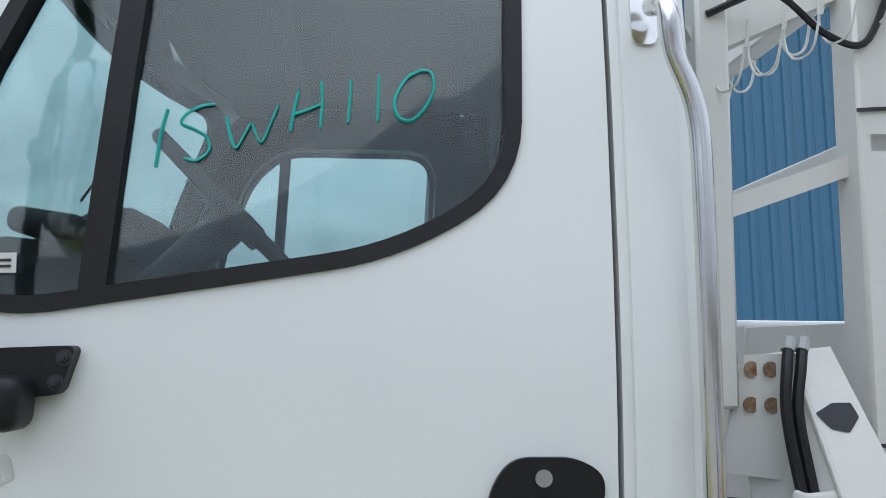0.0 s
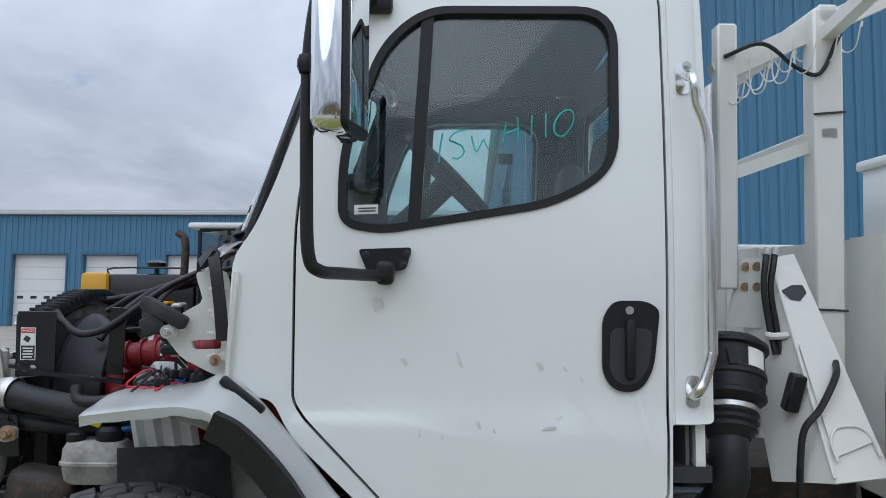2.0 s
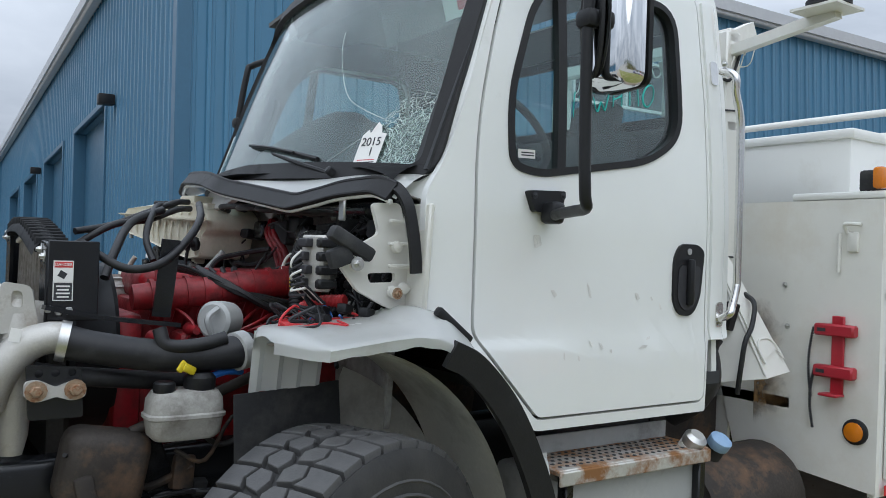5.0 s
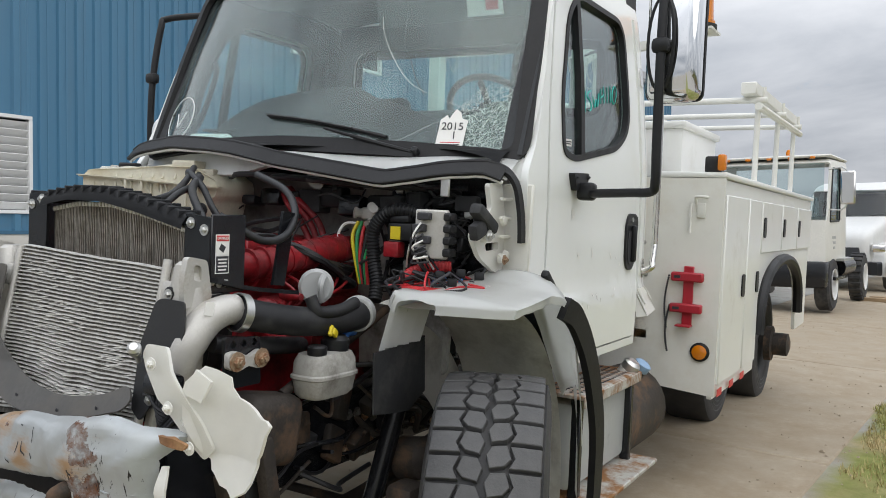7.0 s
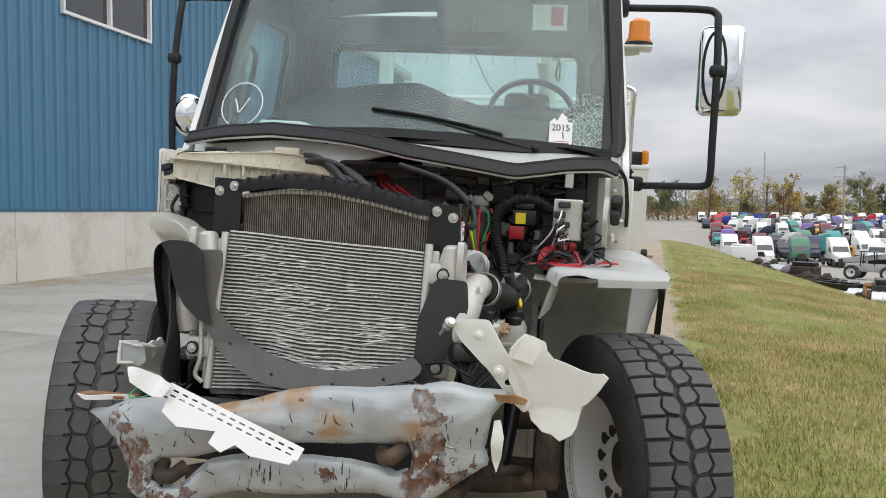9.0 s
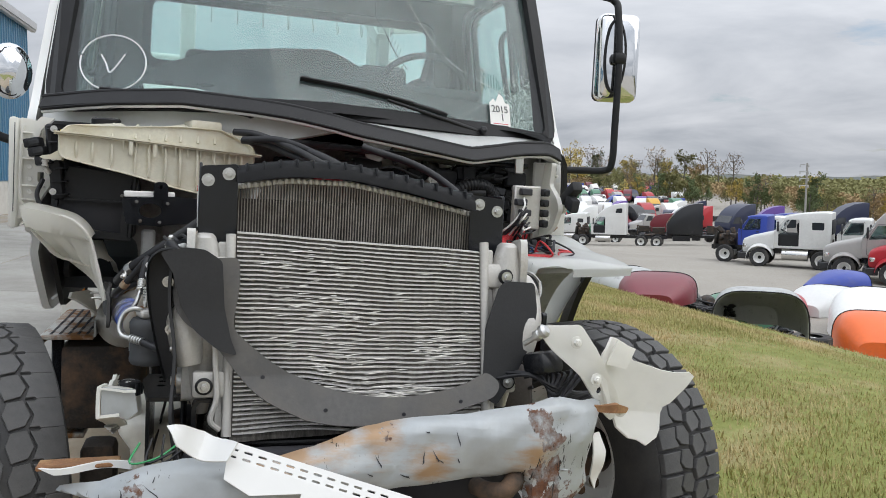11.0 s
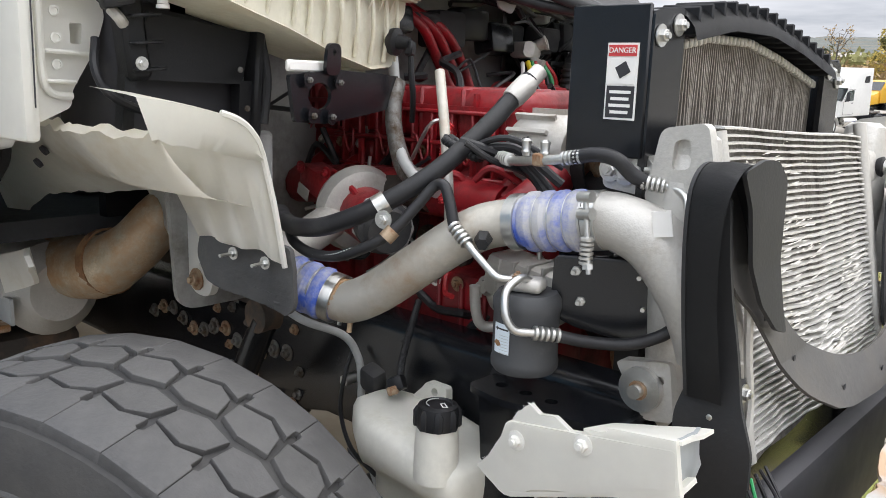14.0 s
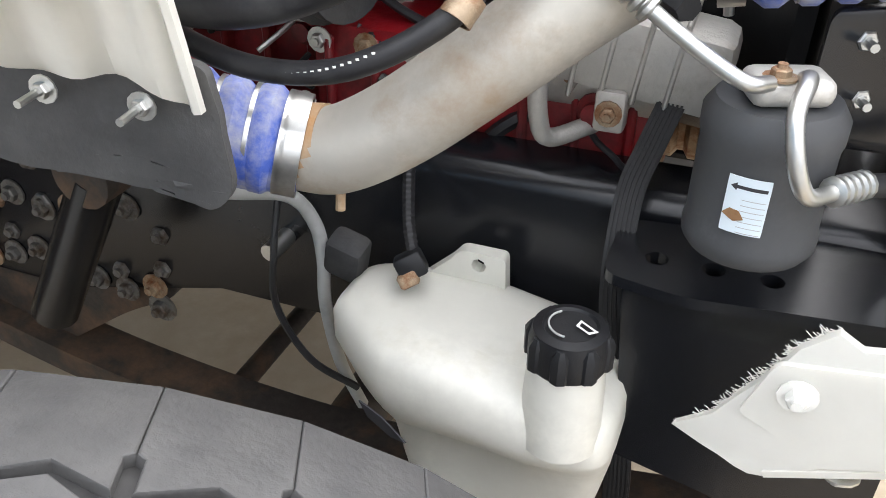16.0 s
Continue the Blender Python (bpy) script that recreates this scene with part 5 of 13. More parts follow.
part("rubber_flap", sheet(arc_corner([(-1.165, 1.252), (-1.30, 1.262), (-1.416, 1.25), (-1.424, 1.137), (-1.405, 1.117), (-1.33, 1.126), (-1.25, 1.136), (-1.185, 1.15), (-1.15, 1.20)], 0.014), [], lambda u, v: (u + 0.05 * (1.25 - v) * 0.2, 0.797 - 0.10 * (u + 1.17) * -0.6 - 0.10 * (-1.17 - u) + 0.006 * math.sin(30 * u) + 0.003 * noise.noise((u * 40, v * 40, 0)), v), 0.010, 0.02), TYRE, rfen, "dusty black rubber splash flap")
for x, y, z in ((-1.279, 0.812, 1.224), (-1.366, 0.800, 1.218)):
    bb_ = part("bolt", bolt((x, y - 0.004, z), (-0.15, 1, 0), 0.0075), STEEL, rfen)
    part("bolt_stem", rod((x, y, z), (x - 0.005, y + 0.03, z), 0.0035, 8), STEEL, bb_)
rows = []
for x in np.linspace(-1.40, -0.30, 54):
    w = noise.noise((x * 14, 3, 0))
    zi = lerp(x, [-1.40, -1.12, -0.86, -0.50, -0.38, -0.30], [1.33, 1.335, 1.30, 1.255, 1.20, 1.12]) + 0.008 * w
    rag = 1.474 + 0.016 * noise.noise((x * 9, 1, 0)) + 0.012 * noise.noise((x * 26, 5, 0))
    yo = lerp(x, [-1.40, -1.20, -0.94, -0.70, -0.30], [1.035, 1.072, 1.025, 1.03, 1.03]) + 0.018 * w
    pts = [(x, yo + 0.016, rag - 0.012), (x, yo, rag), (x, yo - 0.012, rag - 0.014), (x, yo - 0.035, 1.425), (x, yo - 0.065, 1.392 + 0.006 * w), (x, yo - 0.10 + 0.012 * noise.noise((x * 5, 8, 0)), 1.36), (x, 0.5 * (yo - 0.10 + 0.835), 0.5 * (1.36 + zi)), (x, 0.835, zi)]
    rows.append(spline(pts, 3))
fb = rings(bmesh.new(), rows, False, False)
bmesh.ops.solidify(fb, geom=list(fb.faces), thickness=0.006)
ars = part("arch_shell", fb, LITFRP, rfen, "raw inner face of the torn fibreglass wheel arch")
# near-black discs on the uncut shell paint the dark of two holes
for x, y, z in ((-0.836, 0.972, 1.398), (-0.809, 0.975, 1.369)):
    part("drain_hole", lathe([(0.011, 0), (0.011, 0.008)], aim((x, y, z), (x, y + 1, z - 0.7)), 14), INK_SHADE, ars)
part("arch_bolt", bolt((-1.241, 0.925, 1.398), (0, 1, -0.6), 0.011), DULLBOLT, ars)
part("torn_lip", sheet([(-0.45, 1.10), (-0.62, 1.145), (-0.73, 1.15), (-0.76, 1.13), (-0.70, 1.11), (-0.60, 1.05), (-0.45, 1.0)], [], lambda u, v: (u, 0.96 + 0.03 * math.sin(14 * u) + 0.2 * (v - 1.1), v), 0.012, 0.03), FRP, rfen)
part("fender_bracket", slab(arc_corner([(-0.62, 1.35), (-0.93, 1.36), (-1.03, 1.31), (-1.00, 1.12), (-0.965, 1.045), (-0.90, 1.045), (-0.865, 1.09)], 0.025), XZ(0.67, -1), 0.02, [[(-0.741 + 0.011 * math.cos(a), 1.205 + 0.014 * math.sin(a)) for a in np.linspace(0, 6, 10)]]), FRP, rfen)
part("bracket_strap", box((0.03, 0.02, 0.16), (-1.005, 0.685, 1.20), bevel=0.005, seg=1), FRP, rfen)
part("bolt", bolt((-0.919, 0.672, 1.083), (0, 1, 0), 0.016), RUSTBOLT, rfen)
part("bolt", bolt((-1.005, 0.70, 1.14), (0, 1, 0), 0.010), STEEL, rfen)

# ---- chassis rails, cross members, axle ----
for s in (-1, 1):
    prof = [(0.0, 0.02), (0.006, 0.006), (0.02, 0.0), (0.085, 0.0), (0.085, 0.010), (0.022, 0.010), (0.012, 0.022), (0.012, 0.238), (0.022, 0.250), (0.085, 0.250), (0.085, 0.26), (0.024, 0.26), (0.012, 0.256), (0.004, 0.247), (0.0, 0.236)]
    b = rings(bmesh.new(), [[Vector((x, s * (0.475 - p[0]), 0.68 + 1.12 * p[1] + (0.075 if x < -1.0 and s > 0 else 0))) for p in prof] for x in (-2.12, -1.15, -0.85, 5.4)])
    rail = tp("chassis_rail", b, FRAMEBLACK, "glossy black chassis rail")
    for i in range(26):
        x = (-1.25 if s < 0 else -1.03) + 0.055 * (i % 13) + (0.02 if i > 12 else 0)
        part("bolt", bolt((x, s * 0.476, 0.74 + (0.12 if i > 12 else 0.0) + 0.02 * math.sin(i * 5)), (0, s, 0), 0.013), DULLBOLT if i % 3 else RUSTBOLT, rail)
tp("front_axle", tube([(WX, -0.85, 0.50), (WX, -0.6, 0.44), (WX, 0, 0.42), (WX, 0.6, 0.44), (WX, 0.85, 0.50)], 0.055, 10, 6), GRIMY)
for s in (-1, 1):
    tp("leaf_spring", strip([(-2.05, s * 0.46, 0.60), (-1.7, s * 0.46, 0.53), (WX, s * 0.46, 0.50), (-0.9, s * 0.46, 0.53), (-0.5, s * 0.46, 0.62)], 0.09, 0.05), GRIMY)
    if s < 0:
        tp("shock_absorber", rod((-1.12, s * 0.66, 1.02), (-1.25, s * 0.6, 0.5), 0.038, 14), FRAMEBLACK)
    if s < 0:
        tp("brake_chamber", lathe([(0.05, 0), (0.085, 0.02), (0.085, 0.12), (0.06, 0.15), (0.03, 0.17)], aim((-1.08, s * 0.62, 0.70), (-1.08, s * 0.9, 0.74)), 18), GRIMY)
    tp("steering_knuckle", box((0.14, 0.12, 0.26), (WX, s * 0.80, 0.56), bevel=0.03), GRIMY)
tp("tie_rod", rod((-1.08, -0.75, 0.47), (-1.08, 0.75, 0.47), 0.02), GRIMY)
tp("cross_member", box((0.14, 0.80, 0.22), (-2.0, 0, 0.80), bevel=0.015), FRAMEBLACK)
tp("rear_axle", rod((3.45, -0.9, 0.54), (3.45, 0.9, 0.54), 0.09), GRIMY)
for s in (-1, 1):
    tp("rear_hub", lathe([(0.17, 0), (0.17, 0.06), (0.11, 0.07), (0.11, 0.2), (0.05, 0.22)], aim((3.45, s * 0.92, 0.54), (3.45, s * 2, 0.54)), 20), GRIMY)
    tp("rear_hub", lathe([(0.17, 0), (0.17, 0.06), (0.11, 0.07), (0.11, 0.2), (0.05, 0.22)], aim((4.78, s * 1.06, 0.54), (4.78, s * 2, 0.54)), 20), GRIMY)

# ---- steps and tanks below the doors ----
PERF = mat("rusted_step_tread", (0.55, 0.54, 0.50), 0.5, 0.5, var=0.12, scale=10, bump=0.1, dirt=(0.30, 0.15, 0.06), amount=0.50, dscale=7, soft=0.08)
for s in (-1, 1):
    stp = tp("upper_step", box((0.80, 0.22, 0.02), (-0.05, s * 1.04, 0.905), bevel=0.004, seg=1), PERF, "perforated metal step, rust-stained")
    part("step_back", box((0.80, 0.008, 0.07), (-0.05, s * 0.925, 0.945)), GREYPAINT, stp)
    part("step_lip", box((0.80, 0.012, 0.05), (-0.05, s * 1.155, 0.885), bevel=0.004, seg=1), PERF, stp)
    # near-black dots on the solid tread paint the dark of its perforations
    bm = bmesh.new()
    for i in range(22):
        for j in range(5):
            lathe([(0.009, 0), (0.006, 0.003)], Matrix.Translation((-0.41 + 0.034 * i, s * (0.96 + 0.038 * j), 0.9155)), 6, bm)
    tagged(part("step_hole", bm, INK_SHADE, stp), kind="stuff")
    lo = tp("lower_step", box((0.85, 0.26, 0.025), (0.05, s * 1.10, 0.43), bevel=0.006, seg=1), PERF, "rust-stained perforated lower step")
    tp("battery_box", box((0.78, 0.36, 0.40), (0.0, s * 0.90, 0.66), bevel=0.03), GREYPAINT if s < 0 else GRIMY)
    for x in (-0.36, 0.36):
        part("step_hanger", box((0.04, 0.05, 0.46), (x, s * 1.09, 0.66), bevel=0.006, seg=1), FRAMEBLACK, lo)
    tp("fuel_tank", tube([(0.50, s * 0.84, 0.56), (1.15, s * 0.84, 0.56)], 0.24, 24, 1), GRIMY, "soot-blackened cylindrical fuel tank")
nk = tp("filler_neck", lathe([(0.045, 0), (0.045, 0.06), (0.03, 0.07)], aim((0.30, -1.07, 0.87), (0.30, -1.13, 0.96)), 18), OLDWHITE)
part("filler_cap", lathe([(0.042, 0.06), (0.046, 0.065), (0.046, 0.10), (0.03, 0.115)], aim((0.30, -1.07, 0.87), (0.30, -1.13, 0.96)), 12), STEEL, nk)
nk = tp("filler_neck", lathe([(0.04, 0), (0.04, 0.05)], aim((0.44, -1.09, 0.86), (0.44, -1.15, 0.95)), 18), PLASTIC)
part("filler_cap", lathe([(0.042, 0.05), (0.046, 0.055), (0.046, 0.09), (0.03, 0.1)], aim((0.44, -1.09, 0.86), (0.44, -1.15, 0.95)), 12), mat("pale_blue_cap", (0.25, 0.38, 0.55), 0.5, var=0.1), nk)

# ---- service body ----
BX, BE, BY = 1.27, 5.45, 1.33
SBODY = mat("service_body_white", (0.79, 0.79, 0.76), 0.28, var=0.04, scale=1.5, bump=0.02, dirt=(0.58, 0.55, 0.47), amount=0.27, dscale=1.8, soft=0.14, coat=0.2, dirt_rough=0.45)
SFRONT = mat("service_body_rusted_front", (0.78, 0.77, 0.72), 0.32, var=0.05, scale=1.5, bump=0.03, dirt=(0.62, 0.56, 0.45), amount=0.32, dscale=1.6, soft=0.2, coat=0.15, dirt_rough=0.5)
body = tp("service_body", box((0.02, 1.10, 1.30), (BX + 0.02, 0, 1.30)), SFRONT, "white steel service body with side compartments")
for s in (-1, 1):
    fr = slab([(s * 0.60, 0.70), (s * BY, 0.64), (s * BY, 1.955), (s * 0.45, 1.955), (s * 0.45, 1.2)], YZ(BX, 1), 0.025)
    part("front_panel", fr, SFRONT, body, "white panel streaked with rust and burn marks")
    outline = [(BX + 0.027, 0.62), (2.62, 0.62), (2.66, 0.80)] + [(3.70 - 1.04 * math.cos(a), 0.80 + 0.60 * math.sin(a) ** 0.6) for a in np.linspace(0.12, math.pi - 0.12, 14)] + [(4.74, 0.80), (4.78, 0.70), (BE, 0.70), (BE, 1.95), (BX + 0.027, 1.95)]
    part("side_panel", slab(outline, XZ(s * (BY - 0.02), -s), 0.03), SBODY, body)
    part("arch_flare", tube([(3.70 - 1.05 * math.cos(a), s * BY, 0.80 + 0.61 * math.sin(a) ** 0.6) for a in np.linspace(0.03, math.pi - 0.03, 16)], 0.045, 8, 3), RUBBER, body)
    # near-black sheet across the wheel well, in place of the shade there
    part("well_back", slab([(2.5, 0.62), (4.9, 0.62), (4.9, 1.5), (2.5, 1.5)], XZ(s * 0.98, -s), 0.02), INK_SHADE, body)
    part("body_floor", box((BE - BX - 0.1, 0.34, 0.03), ((BE + BX) / 2, s * 1.14, 1.52)), SBODY, body)
    for a, b_, z0, z1 in ((1.36, 2.05, 0.70, 1.86), (2.09, 2.56, 0.70, 1.86), (2.60, 3.5, 1.48, 1.86), (3.54, 4.4, 1.48, 1.86), (4.44, 5.40, 1.48, 1.86)):
        d = part("compartment_door", box((b_ - a, 0.02, z1 - z0), ((a + b_) / 2, s * (BY - 0.008), (z0 + z1) / 2), bevel=0.006, seg=1), SBODY, body)
        lx = a + 0.08 if z0 > 1 else b_ - 0.09
        part("paddle_latch", slab(arc_corner([(lx - 0.045, (z0 + z1) / 2 - 0.075), (lx + 0.045, (z0 + z1) / 2 - 0.075), (lx + 0.045, (z0 + z1) / 2 + 0.075), (lx - 0.045, (z0 + z1) / 2 + 0.075)], 0.03), XZ(s * (BY + 0.003), s), 0.008), PLASTIC, d)
    part("top_cap", box((BE - BX, 0.46, 0.035), ((BE + BX) / 2, s * (BY - 0.22), 1.975), bevel=0.012), SBODY, body)
    part("inner_wall", box((BE - BX - 0.1, 0.02, 1.1), ((BE + BX) / 2, s * 0.88, 1.40)), SBODY, body)
    for x in (1.4, 1.75, 2.1):
        part("reflector", box((0.12, 0.004, 0.045), (x, s * (BY + 0.004), 0.655)), TAPE, body)
    am = part("marker_lamp", lathe([(0.058, 0), (0.058, 0.012), (0.045, 0.02)], aim((BX, s * 1.235, 0.905), (0, s * 1.235, 0.905)), 20), PLASTIC, body)
    part("lens", lathe([(0.044, 0.012), (0.044, 0.026), (0.02, 0.034)], aim((BX, s * 1.235, 0.905), (0, s * 1.235, 0.905)), 20), AMBER, am, "amber lens")
    part("top_marker", box((0.06, 0.05, 0.10), (BX + 0.02, s * 1.30, 2.05), bevel=0.015), AMBER, body)
    part("top_marker_base", box((0.09, 0.09, 0.10), (BX + 0.07, s * 1.24, 2.04), bevel=0.015), MATTE, body)
part("bed_floor", box((BE - BX, 1.8, 0.05), ((BE + BX) / 2, 0, 0.98)), GREYPAINT, body)
part("tail_panel", box((0.03, 1.9, 0.9), (BE, 0, 1.4)), SBODY, body)
chest = tp("tool_chest", box((0.95, 1.10, 0.32), (2.10, -0.42, 2.14), bevel=0.012), SBODY, "white lidded tool chest on the service body")
part("chest_lid", box((0.99, 1.15, 0.05), (2.10, -0.42, 2.32), (0, 0, 0), bevel=0.015), SBODY, chest)
part("lid_handle", tube([(1.9, -0.75, 2.345), (1.92, -0.75, 2.38), (2.08, -0.75, 2.38), (2.1, -0.75, 2.345)], 0.01, 8, 4), OLDWHITE, chest)
# red extinguisher bracket with its strap chains
rb = tp("extinguisher_bracket", box((0.014, 0.06, 0.36), (BX - 0.02, -1.15, 1.24), bevel=0.004, seg=1), REDPAINT, "red steel extinguisher bracket with bead chains")
for z in (1.355, 1.165):
    part("bracket_arm", box((0.05, 0.19, 0.055), (BX - 0.035, -1.145, z), bevel=0.008, seg=1), REDPAINT, rb)
    part("bracket_slot", box((0.004, 0.04, 0.016), (BX - 0.0615, -1.09, z)), INK_SHADE, rb)
part("bracket_foot", box((0.07, 0.09, 0.012), (BX - 0.05, -1.14, 1.06), bevel=0.003, seg=1), REDPAINT, rb)
for z, ln_ in ((1.35, 0.33), (1.17, 0.29)):
    bm = bmesh.new()
    for i in range(26):
        lathe([(0.002, 0), (0.007, 0.004), (0.007, 0.009), (0.002, 0.013)], Matrix.Translation((BX - 0.03, -1.045 + 0.02 * math.sin(i * 0.12) + (0.012 if z > 1.2 else 0), z - ln_ * i / 26)), 6, bm)
    part("bead_chain", bm, INK_SHADE, rb)
hk = tp("latch_hook", tube([(BX - 0.01, -1.17, 1.80), (BX - 0.03, -1.17, 1.84), (BX - 0.03, -1.23, 1.84), (BX - 0.01, -1.23, 1.84)], 0.009, 8, 4), OLDWHITE)
part("latch_rod", rod((BX - 0.02, -1.14, 1.62), (BX - 0.02, -1.14, 1.80), 0.008), OLDWHITE, hk)
part("latch_plate", box((0.02, 0.05, 0.09), (BX - 0.008, -1.20, 1.76), bevel=0.006), OLDWHITE, hk)
for y, z in ((-0.86, 1.55), (-0.88, 1.35)):
    part("bolt", bolt((BX - 0.001, y, z), (-1, 0, 0), 0.008), STEEL, hk)

# ---- rack behind the cab ----
rack = tp("headache_rack", box((0.11, 0.10, 1.36), (1.10, -0.60, 2.12), bevel=0.008, seg=1), OLDWHITE, "white welded rack behind the cab with cable hooks")
part("rack_post", box((0.09, 0.09, 1.36), (1.10, 0.60, 2.12), bevel=0.008, seg=1), OLDWHITE, rack)
part("rack_post", box((0.075, 0.075, 1.0), (0.735, -0.58, 2.25), bevel=0.008, seg=1), OLDWHITE, rack)
part("rack_strut", tube([(0.72, -0.58, 2.17), (1.08, -0.58, 2.30)], 0.032, 4, 1), OLDWHITE, rack)
part("rack_beam", strip([(0.70, -0.56, 2.565), (1.35, -0.56, 2.87)], 0.08, 0.06, (0, 1, 0), 1), OLDWHITE, rack)
part("rack_beam", box((0.07, 1.30, 0.07), (1.10, 0, 2.78), bevel=0.006, seg=1), OLDWHITE, rack)
part("rack_beam", box((0.07, 1.30, 0.05), (1.10, 0, 2.33), bevel=0.006, seg=1), OLDWHITE, rack)
part("rack_arm", tube([(1.10, -0.60, 2.70), (1.08, -1.20, 2.77)], 0.035, 4, 1), OLDWHITE, rack)
for i in range(6):
    x, z = 0.74 + 0.085 * i, 2.58 + 0.04 * i
    part("cable_hook", tube([(x, -0.60, z), (x, -0.60, z - 0.09), (x + 0.005, -0.63, z - 0.14), (x + 0.02, -0.68, z - 0.135), (x + 0.03, -0.70, z - 0.06)], 0.003, 6, 4), OLDWHITE, rack)
    part("hook_tip", rod((x + 0.031, -0.702, z - 0.065), (x + 0.033, -0.706, z - 0.045), 0.0045, 8), OLDWHITE, rack)
for i in range(7):
    part("cable_hook", tube([(1.12, -0.5 + 0.16 * i, 2.75), (1.10, -0.5 + 0.16 * i, 2.66), (1.06, -0.5 + 0.16 * i, 2.64), (1.03, -0.5 + 0.16 * i, 2.68)], 0.004, 6, 4), OLDWHITE, rack)
part("rack_cable", tube([(0.72, -0.62, 2.62), (0.85, -0.66, 2.66), (0.98, -0.64, 2.58), (1.06, -0.66, 2.55), (1.12, -0.66, 2.66), (1.16, -0.66, 2.75)], 0.008, 6, 6), HOSE, rack)
part("cable_tie", strip([(1.04, -0.655, 2.40), (1.16, -0.655, 2.41)], 0.008, 0.004, (0, 1, 0), 1), INK_SHADE, rack)
part("cable_tie", strip([(1.04, -0.655, 1.68), (1.16, -0.655, 1.675)], 0.008, 0.004, (0, 1, 0), 1), INK_SHADE, rack)
bc = tp("beacon", lathe([(0.085, 0), (0.085, 0.03), (0.075, 0.035), (0.07, 0.15), (0.05, 0.17)], Matrix.Translation((1.02, -1.19, 2.80)), 24), AMBER, "amber warning beacon on a bracket")
part("beacon_base", lathe([(0.095, 0), (0.095, 0.025)], Matrix.Translation((1.02, -1.19, 2.785)), 24), MATTE, bc)
part("beacon_plate", box((0.22, 0.22, 0.012), (1.04, -1.17, 2.778)), OLDWHITE, bc)
# folded crane boom between cab and body: a tapered box that comes down towards the side
RT, GT = Vector((0.895, -0.62, 1.84)), Vector((0.985, -0.60, 1.885))
RB, GB = Vector((0.94, -1.00, 1.13)), Vector((1.13, -0.99, 1.15))
LT, LB = Vector((0.80, -0.47, 1.82)), Vector((0.815, -0.80, 1.09))
def boom_ring(t):
    r, g, l = RT.lerp(RB, t), GT.lerp(GB, t), LT.lerp(LB, t)
    return [r, g, g + (l - r), l]


bb = rings(bmesh.new(), [boom_ring(t) for t in (0, 0.25, 0.5, 0.75, 1)], True, False)
bb.faces.new([bb.verts.new(p) for p in boom_ring(0.0)])
bmesh.ops.remove_doubles(bb, verts=list(bb.verts), dist=0.0005)
bmesh.ops.recalc_face_normals(bb, faces=bb.faces)
bmesh.ops.solidify(bb, geom=list(bb.faces), thickness=0.012)
bo = tp("crane_boom", bb, OLDWHITE, "chipped white crane boom folded behind the cab")
part("boom_inside", rings(bmesh.new(), [[RT.lerp(RB, t) * 0.72 + boom_ring(t)[2] * 0.28 + (p - boom_ring(t)[0]) * 0.8 - (boom_ring(t)[2] - boom_ring(t)[0]) * 0.18 for p in boom_ring(t)] for t in (0.6, 0.97)]), BURN, bo)
def on_boom(u, t, off=0.004):
    r, g = RT.lerp(RB, t), GT.lerp(GB, t)
    n_ = (GT - RT).cross(RB - RT).normalized()
    n_ = n_ if n_.y < 0 else -n_
    return r.lerp(g, u) + n_ * off


part("boom_chip", sheet(arc_corner([(0.05, 0.135), (0.45, 0.13), (0.82, 0.15), (0.85, 0.19), (0.55, 0.215), (0.25, 0.19)], 0.02), [], lambda u, v: on_boom(u, v, 0.002), 0.001, 0.1), INK_SHADE, bo)
part("boom_plate", sheet(arc_corner([(0.06, 0.40), (0.55, 0.42), (0.90, 0.86), (0.10, 0.90)], 0.03), [], lambda u, v: on_boom(u, v, 0.004), 0.006, 0.2), OLDWHITE, bo)
part("weld_arc", tube([on_boom(u, t, 0.012) for u, t in ((0.12, 0.92), (0.10, 0.84), (0.25, 0.79), (0.5, 0.785), (0.75, 0.80), (0.88, 0.84), (0.92, 0.92))], 0.006, 6, 4), OLDWHITE, bo)
part("boom_edge", tube([RT.lerp(RB, t) for t in (0.02, 0.5, 0.98)], 0.007, 8, 3), OLDWHITE, bo)
gp_ = part("boom_gusset", slab([(0.79, 1.865), (0.895, 1.87), (0.87, 1.605), (0.738, 1.615)], lambda u, v, w: (u, -0.56 - 0.6 * (u - 0.74) - w, v), 0.014), OLDWHITE, bo)
for x, z in ((0.80, 1.835), (0.833, 1.835), (0.797, 1.76), (0.833, 1.76)):
    part("boom_hole", lathe([(0.017, 0), (0.017, 0.004), (0.011, 0.004)], aim((x, -0.576 - 0.6 * (x - 0.74), z), (x, -2, z)), 14), RUSTBOLT, gp_)
for k in range(2):
    part("boom_hose", tube([(0.86 + 0.03 * k, -0.66, 1.885), (0.845 + 0.03 * k, -0.68, 1.84), (0.835 + 0.025 * k, -0.69, 1.75), (0.85 + 0.025 * k, -0.70, 1.62), (0.865 + 0.02 * k, -0.72, 1.52)], 0.012, 8, 6), HOSE, bo)
    part("hose_fitting", rod((0.865 + 0.03 * k, -0.655, 1.90), (0.855 + 0.03 * k, -0.665, 1.875), 0.015, 8), GREYPAINT, bo)
part("hose_clamp", tube([(0.835, -0.715, 1.588), (0.85, -0.735, 1.585), (0.90, -0.735, 1.59), (0.92, -0.70, 1.595)], 0.013, 8, 4), OLDWHITE, bo)
part("junction_box", box((0.05, 0.05, 0.13), (0.875, -0.84, 1.40), (8, 12, 0), bevel=0.006, seg=1), PLASTIC, bo)
